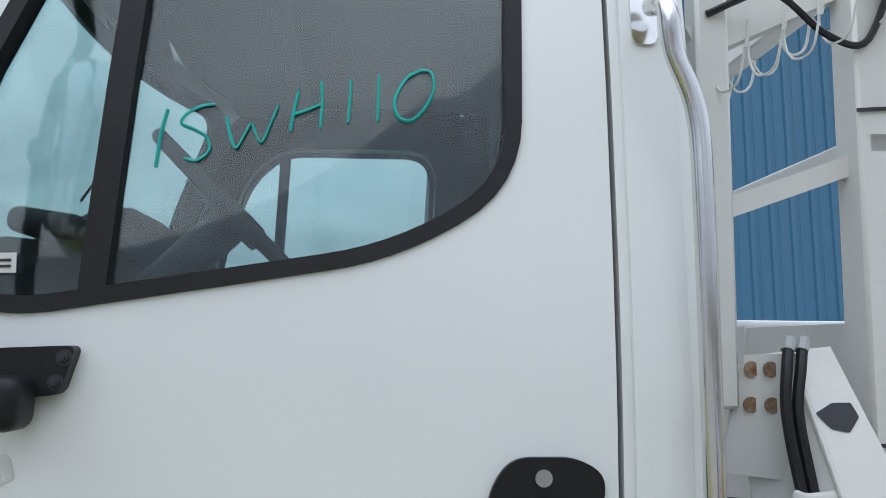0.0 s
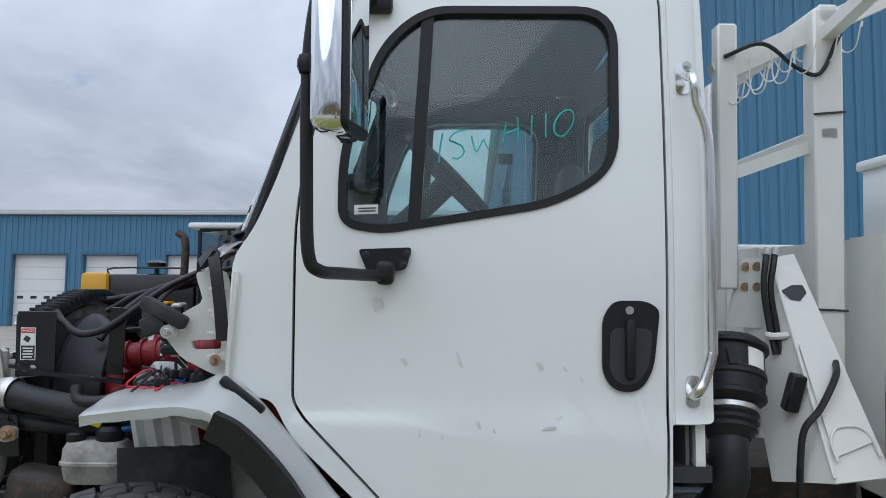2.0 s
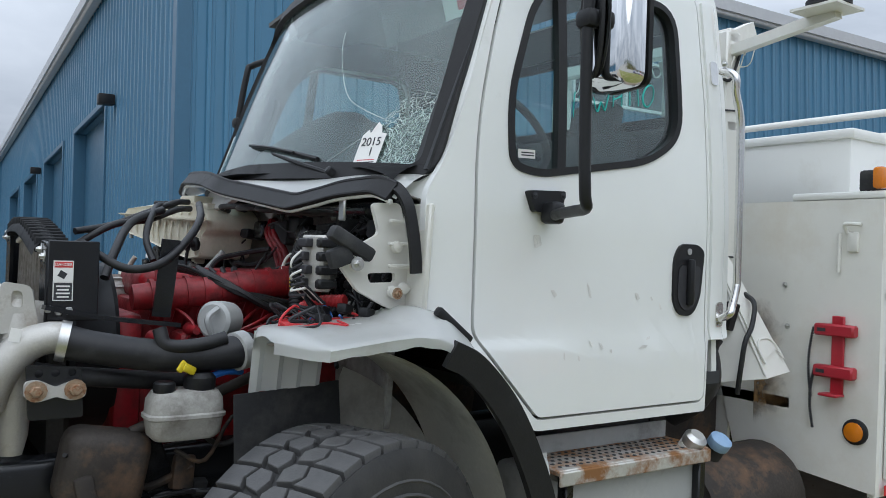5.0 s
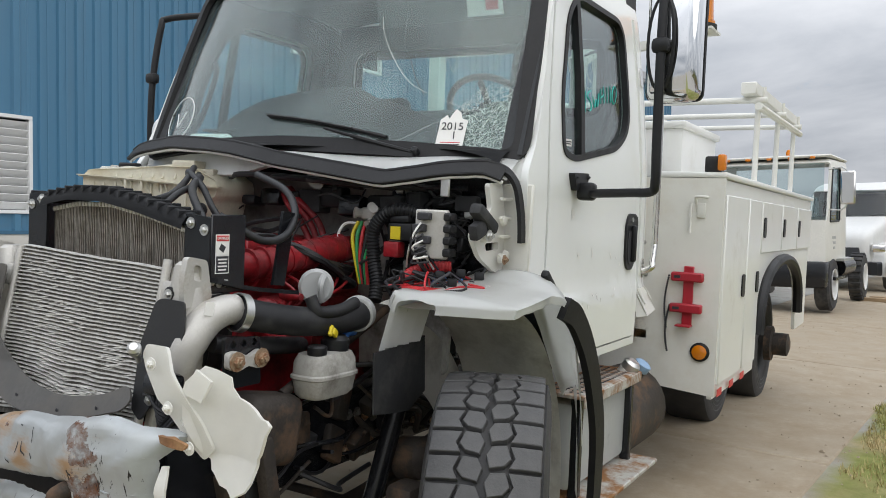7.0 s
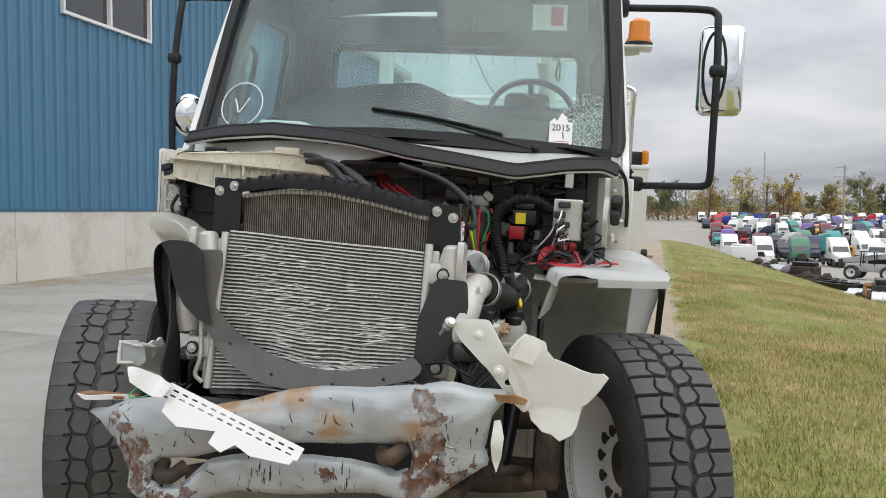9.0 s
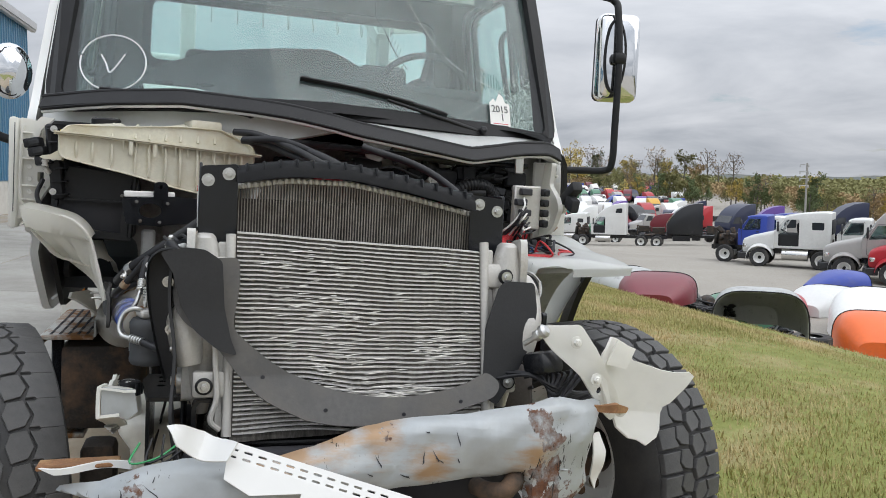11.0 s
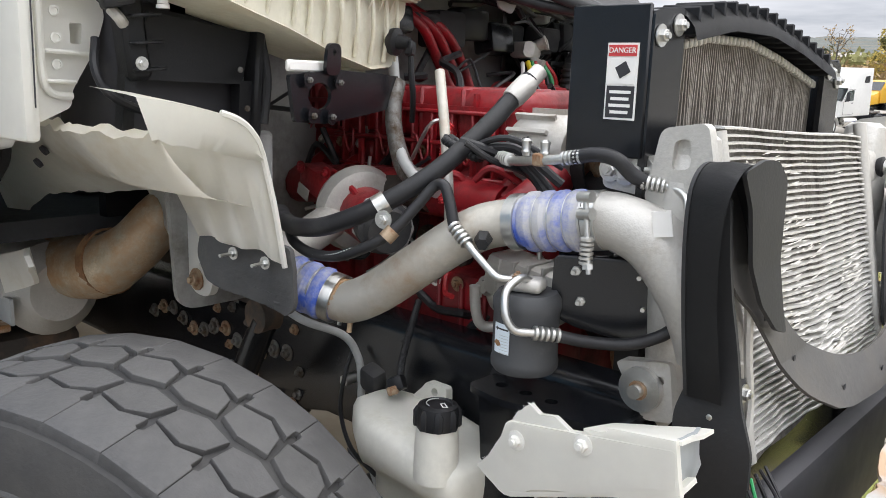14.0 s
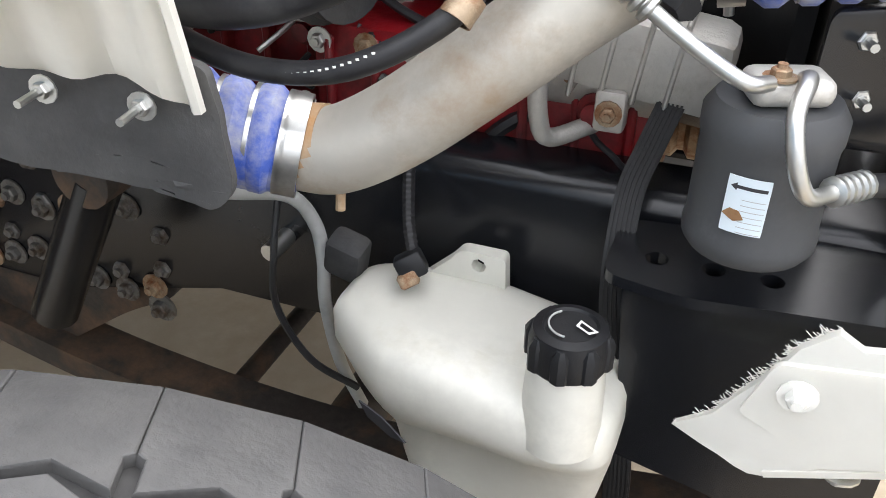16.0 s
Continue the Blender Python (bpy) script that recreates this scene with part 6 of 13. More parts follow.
part("boom_cable", tube([(1.04, -0.80, 1.50), (1.0, -0.88, 1.46), (0.93, -0.92, 1.36), (0.87, -0.93, 1.29), (0.86, -0.92, 1.18), (0.865, -0.9, 1.05)], 0.012, 8, 6), HOSE, bo)
tp("rear_pedestal", box((0.5, 0.6, 0.5), (1.02, -0.20, 0.83), bevel=0.03), GRIMY)
# air cleaner behind the cab: ribbed canister, clamp, boot and elbow
AX0, AX1 = Vector((0.685, -0.74, 1.56)), Vector((0.63, -0.90, 1.20))
FILT = max((k * 0.1 for k in range(63)), key=lambda a: (aim(AX0, AX1).to_3x3() @ Vector((math.cos(a), math.sin(a), 0))).dot(Vector((0.55, -0.8, 0.2))))
ac = tp("air_cleaner", lathe([(0.02, -0.005), (0.115, 0.0), (0.13, 0.015), (0.137, 0.02), (0.137, 0.035), (0.122, 0.04), (0.122, 0.12), (0.128, 0.125), (0.128, 0.14), (0.122, 0.146), (0.120, 0.19), (0.126, 0.196), (0.126, 0.21), (0.112, 0.222), (0.095, 0.232), (0.095, 0.25)], aim(AX0, AX1), 36), PLASTIC, "black ribbed canister air cleaner")
part("intake_clamp", lathe([(0.099, 0.236), (0.101, 0.238), (0.101, 0.254), (0.099, 0.256)], aim(AX0, AX1), 30, cap=False), STEEL, ac)
part("rubber_boot", lathe([(0.096, 0.25), (0.102, 0.265), (0.094, 0.275), (0.100, 0.29), (0.090, 0.30), (0.094, 0.315), (0.078, 0.33), (0.07, 0.345)], aim(AX0, AX1), 30), RUBBER, ac)
part("intake_elbow", tube([AX0.lerp(AX1, 0.82), AX0.lerp(AX1, 1.0), (0.63, -0.90, 1.12), (0.62, -0.84, 1.03), (0.60, -0.74, 0.96)], 0.066, 18, 6), HOSE, ac)
part("filter_label", sheet([(-0.32, 0.05), (0.32, 0.05), (0.32, 0.115), (-0.32, 0.115)], [], lambda u, v: aim(AX0, AX1) @ Vector((0.1235 * math.cos(u + FILT), 0.1235 * math.sin(u + FILT), v)), 0.001, 0.08), PAPER, ac, "pale yellow printed filter label")
part("canister_bracket", box((0.03, 0.012, 0.06), AX0.lerp(AX1, 0.2) + Vector((-0.03, -0.118, 0.04)), (-24, 0, 8), bevel=0.003, seg=1), PLASTIC, ac)
# upper rack over the service body
lr = tp("ladder_rack", tube([(2.9, -1.20, 2.60), (5.2, -1.20, 2.62)], 0.03, 8, 1), OLDWHITE, "white tubular ladder rack over the service body")
for x in (3.0, 3.95, 4.9):
    part("rack_leg", rod((x, -1.18, 1.98), (x, -1.18, 2.62), 0.022, 10), OLDWHITE, lr)
    part("rack_leg", rod((x, 1.18, 1.98), (x, 1.18, 2.62), 0.022, 10), OLDWHITE, lr)
    part("rack_cross", rod((x, -1.25, 2.66), (x, 1.25, 2.66), 0.025, 10), OLDWHITE, lr)
    part("rack_stop", rod((x, -1.22, 2.66), (x, -1.22, 2.76), 0.014, 8), OLDWHITE, lr)
part("rack_rail", box((2.3, 0.12, 0.10), (4.05, -1.12, 2.74), bevel=0.01, seg=1), OLDWHITE, lr)
part("rack_rail", rod((2.9, 1.2, 2.61), (5.2, 1.2, 2.61), 0.03, 10), OLDWHITE, lr)

# burnt and rusty streak on the front of the service body
def burn_material():
    m = bpy.data.materials.new("burnt_streak")
    m.use_nodes = True
    N, L = m.node_tree.nodes, m.node_tree.links
    b = N["Principled BSDF"]
    b.inputs["Roughness"].default_value = 0.85
    tc, sp = N.new("ShaderNodeTexCoord"), N.new("ShaderNodeSeparateXYZ")
    L.new(tc.outputs["Generated"], sp.inputs[0])
    nz, n2 = N.new("ShaderNodeTexNoise"), N.new("ShaderNodeTexNoise")
    for n, sc in ((nz, 7.0), (n2, 26.0)):
        n.inputs["Scale"].default_value, n.inputs["Detail"].default_value, n.inputs["Roughness"].default_value = sc, 9.0, 0.65
        L.new(tc.outputs["Object"], n.inputs["Vector"])
    rp = N.new("ShaderNodeValToRGB")
    for e, (p, c) in zip(rp.color_ramp.elements, ((0.38, (0.035, 0.025, 0.02, 1)), (0.62, (0.42, 0.24, 0.09, 1)))):
        e.position, e.color = p, c
    L.new(n2.outputs["Fac"], rp.inputs[0])
    L.new(rp.outputs[0], b.inputs["Base Color"])

    def op(kind, x, y):
        n = N.new("ShaderNodeMath")
        n.operation = kind
        for i, v in enumerate((x, y)):
            if isinstance(v, (int, float)):
                n.inputs[i].default_value = v
            else:
                L.new(v, n.inputs[i])
        return n.outputs[0]

    up = op("MULTIPLY", sp.outputs["Z"], op("SUBTRACT", 1.0, sp.outputs["Z"]))
    edge_ = op("MULTIPLY", op("POWER", sp.outputs["Y"], 1.6), op("MINIMUM", op("MULTIPLY", up, 5.0), 1.0))
    val = op("ADD", op("MULTIPLY", edge_, 0.85), op("MULTIPLY", op("SUBTRACT", nz.outputs["Fac"], 0.5), 1.1))
    mr = N.new("ShaderNodeMapRange")
    L.new(op("MULTIPLY", val, op("GREATER_THAN", edge_, 0.02)), mr.inputs[0])
    mr.inputs["From Min"].default_value, mr.inputs["From Max"].default_value, mr.inputs["To Max"].default_value = 0.28, 0.85, 0.9
    L.new(mr.outputs[0], b.inputs["Alpha"])
    return m


part("burn_streak", sheet([(-1.02, 0.80), (-0.715, 0.80), (-0.715, 1.52), (-1.02, 1.52)], [], lambda u, v: (BX - 0.0135, u, v), 0, 1), burn_material(), body, "burnt and rusty streak in the paint")

# ---- cooling pack ----
def lean_x(z, base=-2.05):
    """The condenser leans forwards towards its foot."""
    return base - 0.20 * (1.49 - z)


def top_z(y):
    """Upper edge of the radiator core, arched and sagging to the driver's side."""
    return lerp(y, [-0.36, -0.13, 0.04, 0.22, 0.37], [1.578, 1.628, 1.655, 1.655, 1.63])


rad = tp("radiator", box((0.05, 0.73, 0.66), (-1.905, 0.005, 1.27)), FINDARK, "dusty truck radiator with dark vertical tubes")
bm = bmesh.new()
n = 86
for i in range(n):
    y = -0.355 + 0.715 * i / (n - 1)
    z1 = top_z(y)
    bend = 0.004 * math.sin(i * 0.9)
    rings(bm, [[Vector((-1.935 + bend * w, y - 0.0016, z)), Vector((-1.935 + bend * w, y + 0.0016, z)), Vector((-1.90, y + 0.0016, z)), Vector((-1.90, y - 0.0016, z))] for z, w in ((1.40, 0), (1.48, 1), (z1, 0))])
tagged(part("radiator_fin", bm, RADFIN, rad), kind="stuff")
bm = bmesh.new()
for i in range(40):
    y = -0.35 + 0.70 * i / 39
    box((0.014, 0.012, 0.017), (-1.94, y, top_z(y) + 0.004), bevel=0.003, seg=1, bm=bm)
tube([(-1.93, y, top_z(y) + 0.004) for y in np.linspace(-0.36, 0.37, 14)], 0.009, 6, 2, bm)
part("header_strip", bm, CRUSHED, rad, "crimped aluminium header strip")
rows = [[Vector((-1.925 + 0.07 * math.sin(a) * 0.8 - 0.01, y, top_z(y) + 0.012 + 0.055 * math.cos(a))) for a in np.linspace(-1.5, 1.5, 8)] for y in np.linspace(-0.36, 0.37, 24)]
tb = rings(bmesh.new(), rows, False, False)
bmesh.ops.solidify(tb, geom=list(tb.faces), thickness=0.006)
tank_top = part("top_tank", tb, PLASTIC, rad, "ribbed black plastic top tank")
for i in range(15):
    y = -0.33 + 0.67 * i / 14
    part("tank_rib", box((0.10, 0.006, 0.05), (-1.93, y, top_z(y) + 0.045), bevel=0.003, seg=1), PLASTIC, tank_top)
LABELS = []
for s, y0, y1, zt, zb in ((1, 0.365, 0.47, 1.70, 1.49), (-1, -0.35, -0.46, 1.645, 1.44)):
    sp_ = part("side_support", slab(arc_corner([(y0, zt), (y1, zt - 0.01), (y1, zb - 0.22), (y0 + 0.3 * (y1 - y0), zb - 0.22), (y0, zb + 0.04)], 0.012), YZ(-1.965, 1), 0.012), FRAMEBLACK, rad, "black steel radiator support")
    part("support_web", box((0.15, 0.008, 0.25), (-1.885, y1, zt - 0.125), bevel=0.003, seg=1), FRAMEBLACK, sp_)
    for dz in (0.03, 0.05):
        part("bolt", bolt((-1.966, y0 + (y1 - y0) * (0.25 if dz < 0.04 else 0.8), zt - dz), (-1, 0, 0), 0.011), STEEL, sp_)
    lab = part("warning_label", box((0.058, 0.002, 0.125), (-1.915, y1 + s * 0.006, zt - 0.125)), PAPER, sp_, "red, white and black fan warning label")
    part("label_panel", box((0.052, 0.002, 0.052), (-1.915, y1 + s * 0.0068, zt - 0.158)), INK_SHADE, lab)
    LABELS.append((lab, s, y1 + s * 0.0092, zt - 0.075))
    part("label_red", box((0.052, 0.002, 0.018), (-1.915, y1 + s * 0.0075, zt - 0.075)), REDINK, lab)
    part("label_white", box((0.052, 0.002, 0.042), (-1.915, y1 + s * 0.0075, zt - 0.108)), PAPER, lab)
    part("label_mark", box((0.022, 0.002, 0.02), (-1.918, y1 + s * 0.0085, zt - 0.106), (0, 30, 0)), INK_SHADE, lab)
    for k in range(4):
        part("label_bar", box((0.04 - 0.006 * (k % 2), 0.002, 0.005), (-1.915, y1 + s * 0.0075, zt - 0.142 - 0.011 * k)), PAPER, lab)
shroud = tp("fan_shroud", lathe([(0.36, 0), (0.36, 0.02), (0.31, 0.08), (0.30, 0.16), (0.31, 0.17), (0.285, 0.17), (0.285, 0.05), (0.34, 0.0)], aim((-1.87, 0, 1.26), (-1.0, 0, 1.26)), 40, cap=False), PLASTIC, "black fan shroud")
fan = tp("fan", lathe([(0.09, 0), (0.09, 0.06), (0.05, 0.09)], aim((-1.80, 0, 1.24), (-1.0, 0, 1.24)), 20), PLASTIC, "black cooling fan at rest")
for k in range(9):
    b = sheet([(0.07, -0.045), (0.27, -0.06), (0.27, 0.05), (0.07, 0.04)], [], lambda u, v: (-1.775 + 0.45 * v, v, u), 0.006, 0.06)
    b.transform(Matrix.Translation((0, 0, 1.24)) @ pose(0, 0, 0, 40 * k))
    part("fan_blade", b, PLASTIC, fan)

# condenser: crushed flat tubes over folded fins
cond = tp("condenser", sheet(arc_corner([(-0.362, 0.96), (0.372, 0.93), (0.372, 1.50), (-0.362, 1.47)], 0.01), [], lambda u, v: (lean_x(v) + 0.018 + 0.008 * noise.noise((u * 12, v * 12, 0)), u, v), 0.01, 0.03), COREGREY, "crumpled aluminium condenser with bent tubes")


def crush(y, z):
    """How far the tubes are pushed about: forwards, and up or down."""
    w = noise.noise((y * 5, z * 9, 4))
    low = math.exp(-((y + 0.02) / 0.16) ** 2 - ((z - 1.10) / 0.07) ** 2)
    f = 0.004 * noise.noise((y * 16, z * 30, 2)) + 0.03 * low * abs(noise.noise((y * 14, z * 22, 8)))
    dz = 0.0024 * w + 0.0012 * noise.noise((y * 22, z * 6, 7)) + 0.009 * noise.noise((y * 2.2, z * 3, 9)) - 0.018 * low * (0.5 + noise.noise((y * 7, z * 7, 5)))
    dz -= 0.03 * math.exp(-((z - 0.97) / 0.04) ** 2) * noise.noise((y * 4, 1, 1))
    return f, dz


NT = 44
for i in range(NT):
    z = 0.955 + (1.485 - 0.955) * i / (NT - 1)
    loops = []
    for y in np.linspace(-0.355, 0.365, 56):
        zz = z + 0.03 * (y / 0.73) * (z - 0.9) / 0.6
        f, dz = crush(y, zz)
        x = lean_x(zz) - f
        t = 0.0024
        loops.append([Vector((x - 0.004, y, zz + dz - t)), Vector((x - 0.004, y, zz + dz + t * 0.4)), Vector((x + 0.014, y, zz + dz + t)), Vector((x + 0.014, y, zz + dz - t))])
    part("condenser_tube", rings(bmesh.new(), loops), FIN, cond)
bm = bmesh.new()
for k in range(150):
    y, z = random.uniform(-0.33, 0.34), random.uniform(0.97, 1.47)
    if noise.noise((y * 5, z * 9, 4)) < 0.02 and random.random() < 0.75:
        continue
    f, dz = crush(y, z)
    L_ = random.uniform(0.005, 0.024)
    b = sheet([(0, 0), (L_, random.uniform(-0.003, 0.003)), (L_ * 0.9, random.uniform(0.001, 0.003)), (L_ * 0.2, 0.002)], [], None, 0.0, 1)
    b.transform(Matrix.Translation((lean_x(z) - f - 0.005, y, z + dz)) @ pose(0, 0, 0, random.uniform(60, 110), random.uniform(-15, 15), 90 + random.uniform(-20, 20)))
    absorb(bm, b)
for yc, zc, ys, zs, n in ((0.17, 1.30, 0.08, 0.045, 60), (0.05, 1.24, 0.10, 0.05, 40), (-0.20, 1.19, 0.045, 0.022, 45), (-0.04, 1.07, 0.09, 0.02, 80), (0.10, 1.13, 0.08, 0.03, 30), (0.22, 1.42, 0.06, 0.02, 20), (0.0, 1.2, 0.2, 0.14, 40)):
    for k in range(n):
        y, z = random.gauss(yc, ys), random.gauss(zc, zs)
        if not (-0.335 < y < 0.34 and 1.0 < z < 1.46):
            continue
        f, dz = crush(y, z)
        L_, h_, sl = random.uniform(0.015, 0.075), random.uniform(0.0008, 0.0024), random.uniform(-0.10, 0.16)
        x = lean_x(z) - f - 0.0055
        b = bmesh.new()
        q = [b.verts.new(p) for p in ((x, y, z + dz), (x - 0.003, y - L_ * 0.5, z + dz + sl * L_ * 0.5 - h_ * 0.3), (x, y - L_, z + dz + sl * L_), (x - 0.001, y - L_ * 0.45, z + dz + sl * L_ * 0.5 + h_))]
        b.faces.new(q)
        absorb(bm, b)
tagged(part("bent_fin", bm, CRUSHED, cond), kind="stuff")
for s, y in ((1, 0.382), (-1, -0.372)):
    part("manifold", tube([(lean_x(0.95), y, 0.95), (lean_x(1.5), y, 1.50)], 0.014, 12, 1), ALU, cond)
    part("manifold_flange", box((0.03, 0.03, 0.52), (lean_x(1.22) + 0.03, y + s * 0.02, 1.22), (0, 11, 0), bevel=0.005, seg=1), ALU, cond)
    for z in (1.40, 1.09):
        cb_ = part("mount_ear", box((0.03, 0.09, 0.075), (lean_x(z), y + s * 0.05, z), (0, 8, 0), bevel=0.012), ALU, cond)
        part("rubber_bush", lathe([(0.022, 0), (0.024, 0.012), (0.014, 0.018)], aim((lean_x(z) - 0.014, y + s * 0.062, z), (-9, y + s * 0.062, z)), 16), RUBBER, cb_)
        part("bolt", bolt((lean_x(z) - 0.03, y + s * 0.062, z), (-1, 0, 0), 0.010), STEEL, cb_)
part("refrigerant_line", tube([(-2.14, 0.42, 1.30), (-2.15, 0.415, 1.15), (-2.16, 0.41, 1.06), (-2.165, 0.425, 1.00), (-2.16, 0.40, 0.97)], 0.008, 8, 5), ALU, cond)
# charge-air cooler end tanks
for s in (1, -1):
    rows = []
    for z, w, d in ((0.99, 0.02, 0.03), (1.05, 0.035, 0.045), (1.15, 0.045, 0.05), (1.25, 0.055, 0.055), (1.33, 0.06, 0.06), (1.42, 0.05, 0.055), (1.49, 0.03, 0.045), (1.50, 0.02, 0.03)):
        rows.append([Vector((-2.04 + d * math.cos(a), s * (0.452) + w * math.sin(a), z)) for a in np.linspace(0, 2 * math.pi, 15)[:-1]])
    et = tp("cooler_end_tank", rings(bmesh.new(), rows), ALU, "rough cast-aluminium charge-air end tank")
    part("end_tank_neck", tube([(-1.925, s * 0.541, 1.352), (-1.97, s * 0.533, 1.350), (-2.025, s * 0.520, 1.325), (-2.075, s * 0.508, 1.265), (-2.095, s * 0.495, 1.20), (-2.10, s * 0.485, 1.14)], [0.0475, 0.048, 0.052, 0.054, 0.046, 0.036], 20, 6), ALU, et)
    part("tank_ear", slab(arc_corner([(-1.985, 1.385), (-2.008, 1.505), (-2.085, 1.518), (-2.10, 1.45), (-2.095, 1.36)], 0.016), XZ(s * 0.478, s), 0.022, [arc_corner([(-2.03, 1.44), (-2.032, 1.488), (-2.060, 1.492), (-2.062, 1.445)], 0.012)]), ALU, et)
    part("ear_recess", slab(arc_corner([(-2.02, 1.43), (-2.022, 1.495), (-2.068, 1.50), (-2.072, 1.435)], 0.014), XZ(s * 0.482, s), 0.006), ALU, et)
    for x_, z_ in ((-1.925, 1.424), (-1.895, 1.427), (-1.955, 1.432)):
        part("bolt", bolt((x_, s * 0.455, z_), (0, s, 0), 0.013), STEEL, et)
    part("lug_plate", slab(arc_corner([(-1.88, 1.395), (-1.99, 1.385), (-2.0, 1.46), (-1.88, 1.445)], 0.014), XZ(s * 0.435, s), 0.02), ALU, et)
    part("neck_label", box((0.03, 0.002, 0.04), (-2.055, s * 0.563, 1.365), (0, 10, 12 * s)), PAPER, et)

# black rubber duct round the foot of the condenser
UBAND = [(0.431, 1.22), (0.50, 1.262), (0.53, 1.31), (0.53, 1.43), (0.36, 1.44), (0.355, 1.369), (0.375, 1.248), (0.249, 1.138), (0.081, 1.073), (-0.103, 1.055), (-0.28, 1.087), (-0.36, 1.125), (-0.40, 1.09), (-0.375, 1.055), (-0.204, 1.008), (-0.085, 0.985), (0.098, 0.992), (0.175, 1.008), (0.309, 1.066)]
dct = tp("air_duct", sheet(arc_corner(UBAND, [0.02, 0.03, 0.03, 0.02, 0.02, 0.03, 0.03, 0.08, 0.08, 0.1, 0.1, 0.02, 0.02, 0.02, 0.08, 0.06, 0.05, 0.0, 0.08], 4), [], lambda u, v: (lean_x(v) - 0.045 - 0.03 * max(0, 1.12 - v) / 0.1 - 0.012 * abs(u) + 0.004 * noise.noise((u * 7, v * 7, 3)), u, v), 0.007, 0.03), ARCLIT, "grey-black rubber air duct, torn off its grille")
# near-black discs on the band paint the dark of its holes
for u, v in ((0.29, 1.12), (0.12, 1.035), (-0.10, 1.02), (-0.27, 1.05), (0.40, 1.21)):
    part("duct_hole", lathe([(0.006, 0), (0.006, 0.001)], aim((lean_x(v) - 0.0545 - 0.03 * max(0, 1.12 - v) / 0.1 - 0.012 * abs(u), u, v), (-9, u, v)), 10), INK_SHADE, dct)
part("duct_panel", sheet(arc_corner([(-0.362, 1.25), (-0.405, 1.375), (-0.43, 1.39), (-0.52, 1.385), (-0.53, 1.30), (-0.51, 1.20), (-0.455, 1.10), (-0.40, 1.02), (-0.355, 1.05)], 0.015), [], lambda u, v: (-2.115 - 0.12 * (1.38 - v) + 0.10 * max(0, -0.44 - u), u, v), 0.006, 0.03), DUCTM, dct)

ARCH = spline([(0.545, 1.10, 0), (0.575, 1.22, 0), (0.594, 1.33, 0), (0.596, 1.405, 0), (0.583, 1.442, 0), (0.55, 1.462, 0), (0.503, 1.458, 0), (0.470, 1.432, 0), (0.445, 1.37, 0), (0.43, 1.30, 0)], 4)
rows = []
for i, p in enumerate(ARCH):
    f = i / (len(ARCH) - 1)
    rows.append([Vector((-2.168 + 0.006 * math.sin(9 * f), p.x, p.y)), Vector((-2.14, p.x + 0.003, p.y + 0.003)), Vector((-2.105, p.x - 0.003, p.y - 0.002))])
b = rings(bmesh.new(), rows, False, False)
bmesh.ops.solidify(b, geom=list(b.faces), thickness=0.007)
shl = part("duct_shell", b, DUCTM, dct, "black arched rubber side duct")
part("duct_back", slab([(p.x, p.y) for p in ARCH], YZ(-2.112, 1), 0.006), DUCTM, shl)
part("duct_flap", sheet(arc_corner([(0.565, 1.455), (0.50, 1.470), (0.45, 1.465), (0.405, 1.435), (0.397, 1.31), (0.378, 1.225), (0.36, 1.18), (0.41, 1.195), (0.47, 1.245), (0.51, 1.315), (0.53, 1.40)], 0.012), [], lambda u, v: (-2.172 - 0.10 * max(0, 1.30 - v) + 0.35 * max(0, 0.46 - u) ** 2 + 0.04 * max(0, u - 0.5), u, v), 0.007, 0.02), DUCTM, shl)
part("duct_bar", box((0.008, 0.016, 0.11), (-2.118, 0.50, 1.33), (0, 4, 0), bevel=0.003, seg=1), GREYPAINT, shl)
for y, z in ((0.545, 1.37), (0.535, 1.24), (0.47, 1.30), (0.49, 1.40)):
    part("bolt", bolt((-2.117, y, z), (-1, 0, 0), 0.009), STEEL, shl)
part("duct_side", sheet(arc_corner([(-2.085, 1.44), (-2.135, 1.46), (-2.15, 1.40), (-2.165, 1.25), (-2.19, 1.10), (-2.215, 1.03), (-2.21, 0.86), (-2.09, 0.84), (-2.085, 1.065), (-2.118, 1.17), (-2.105, 1.30)], 0.015), [], lambda u, v: (u, 0.535 - 0.04 * (1.46 - v) + 0.006 * math.sin(20 * v), v), 0.008, 0.05), DUCTM, dct, "dark rubber side curtain with clips")
for z_ in (1.37, 1.30, 1.19, 1.07):
    part("clip", lathe([(0.007, 0), (0.007, 0.004), (0.004, 0.006)], aim((-2.13 - 0.08 * max(0, 1.25 - z_), 0.541 - 0.04 * (1.46 - z_), z_), (-2.13, 2, z_)), 10), STEEL, dct)

# ---- engine ----
eng = tp("engine", box((0.86, 0.46, 0.50), (-1.20, 0.0, 1.06), bevel=0.03), RED, "red-painted six-cylinder diesel engine, dirty")
part("cylinder_head", box((0.82, 0.44, 0.14), (-1.20, 0.02, 1.37), bevel=0.02), RED, eng)
vc = part("valve_cover", box((0.76, 0.34, 0.12), (-1.20, 0.10, 1.49), bevel=0.035, seg=3), RED, eng)
for i in range(6):
    part("cover_rib", box((0.014, 0.35, 0.125), (-1.52 + 0.13 * i, 0.10, 1.49), bevel=0.006, seg=1), RED, vc)
for i in range(7):
    part("cover_rib", box((0.008, 0.012, 0.10), (-1.55 + 0.115 * i, 0.275, 1.49)), RED, vc)
part("cover_rib", box((0.74, 0.012, 0.012), (-1.20, 0.277, 1.505)), RED, vc)
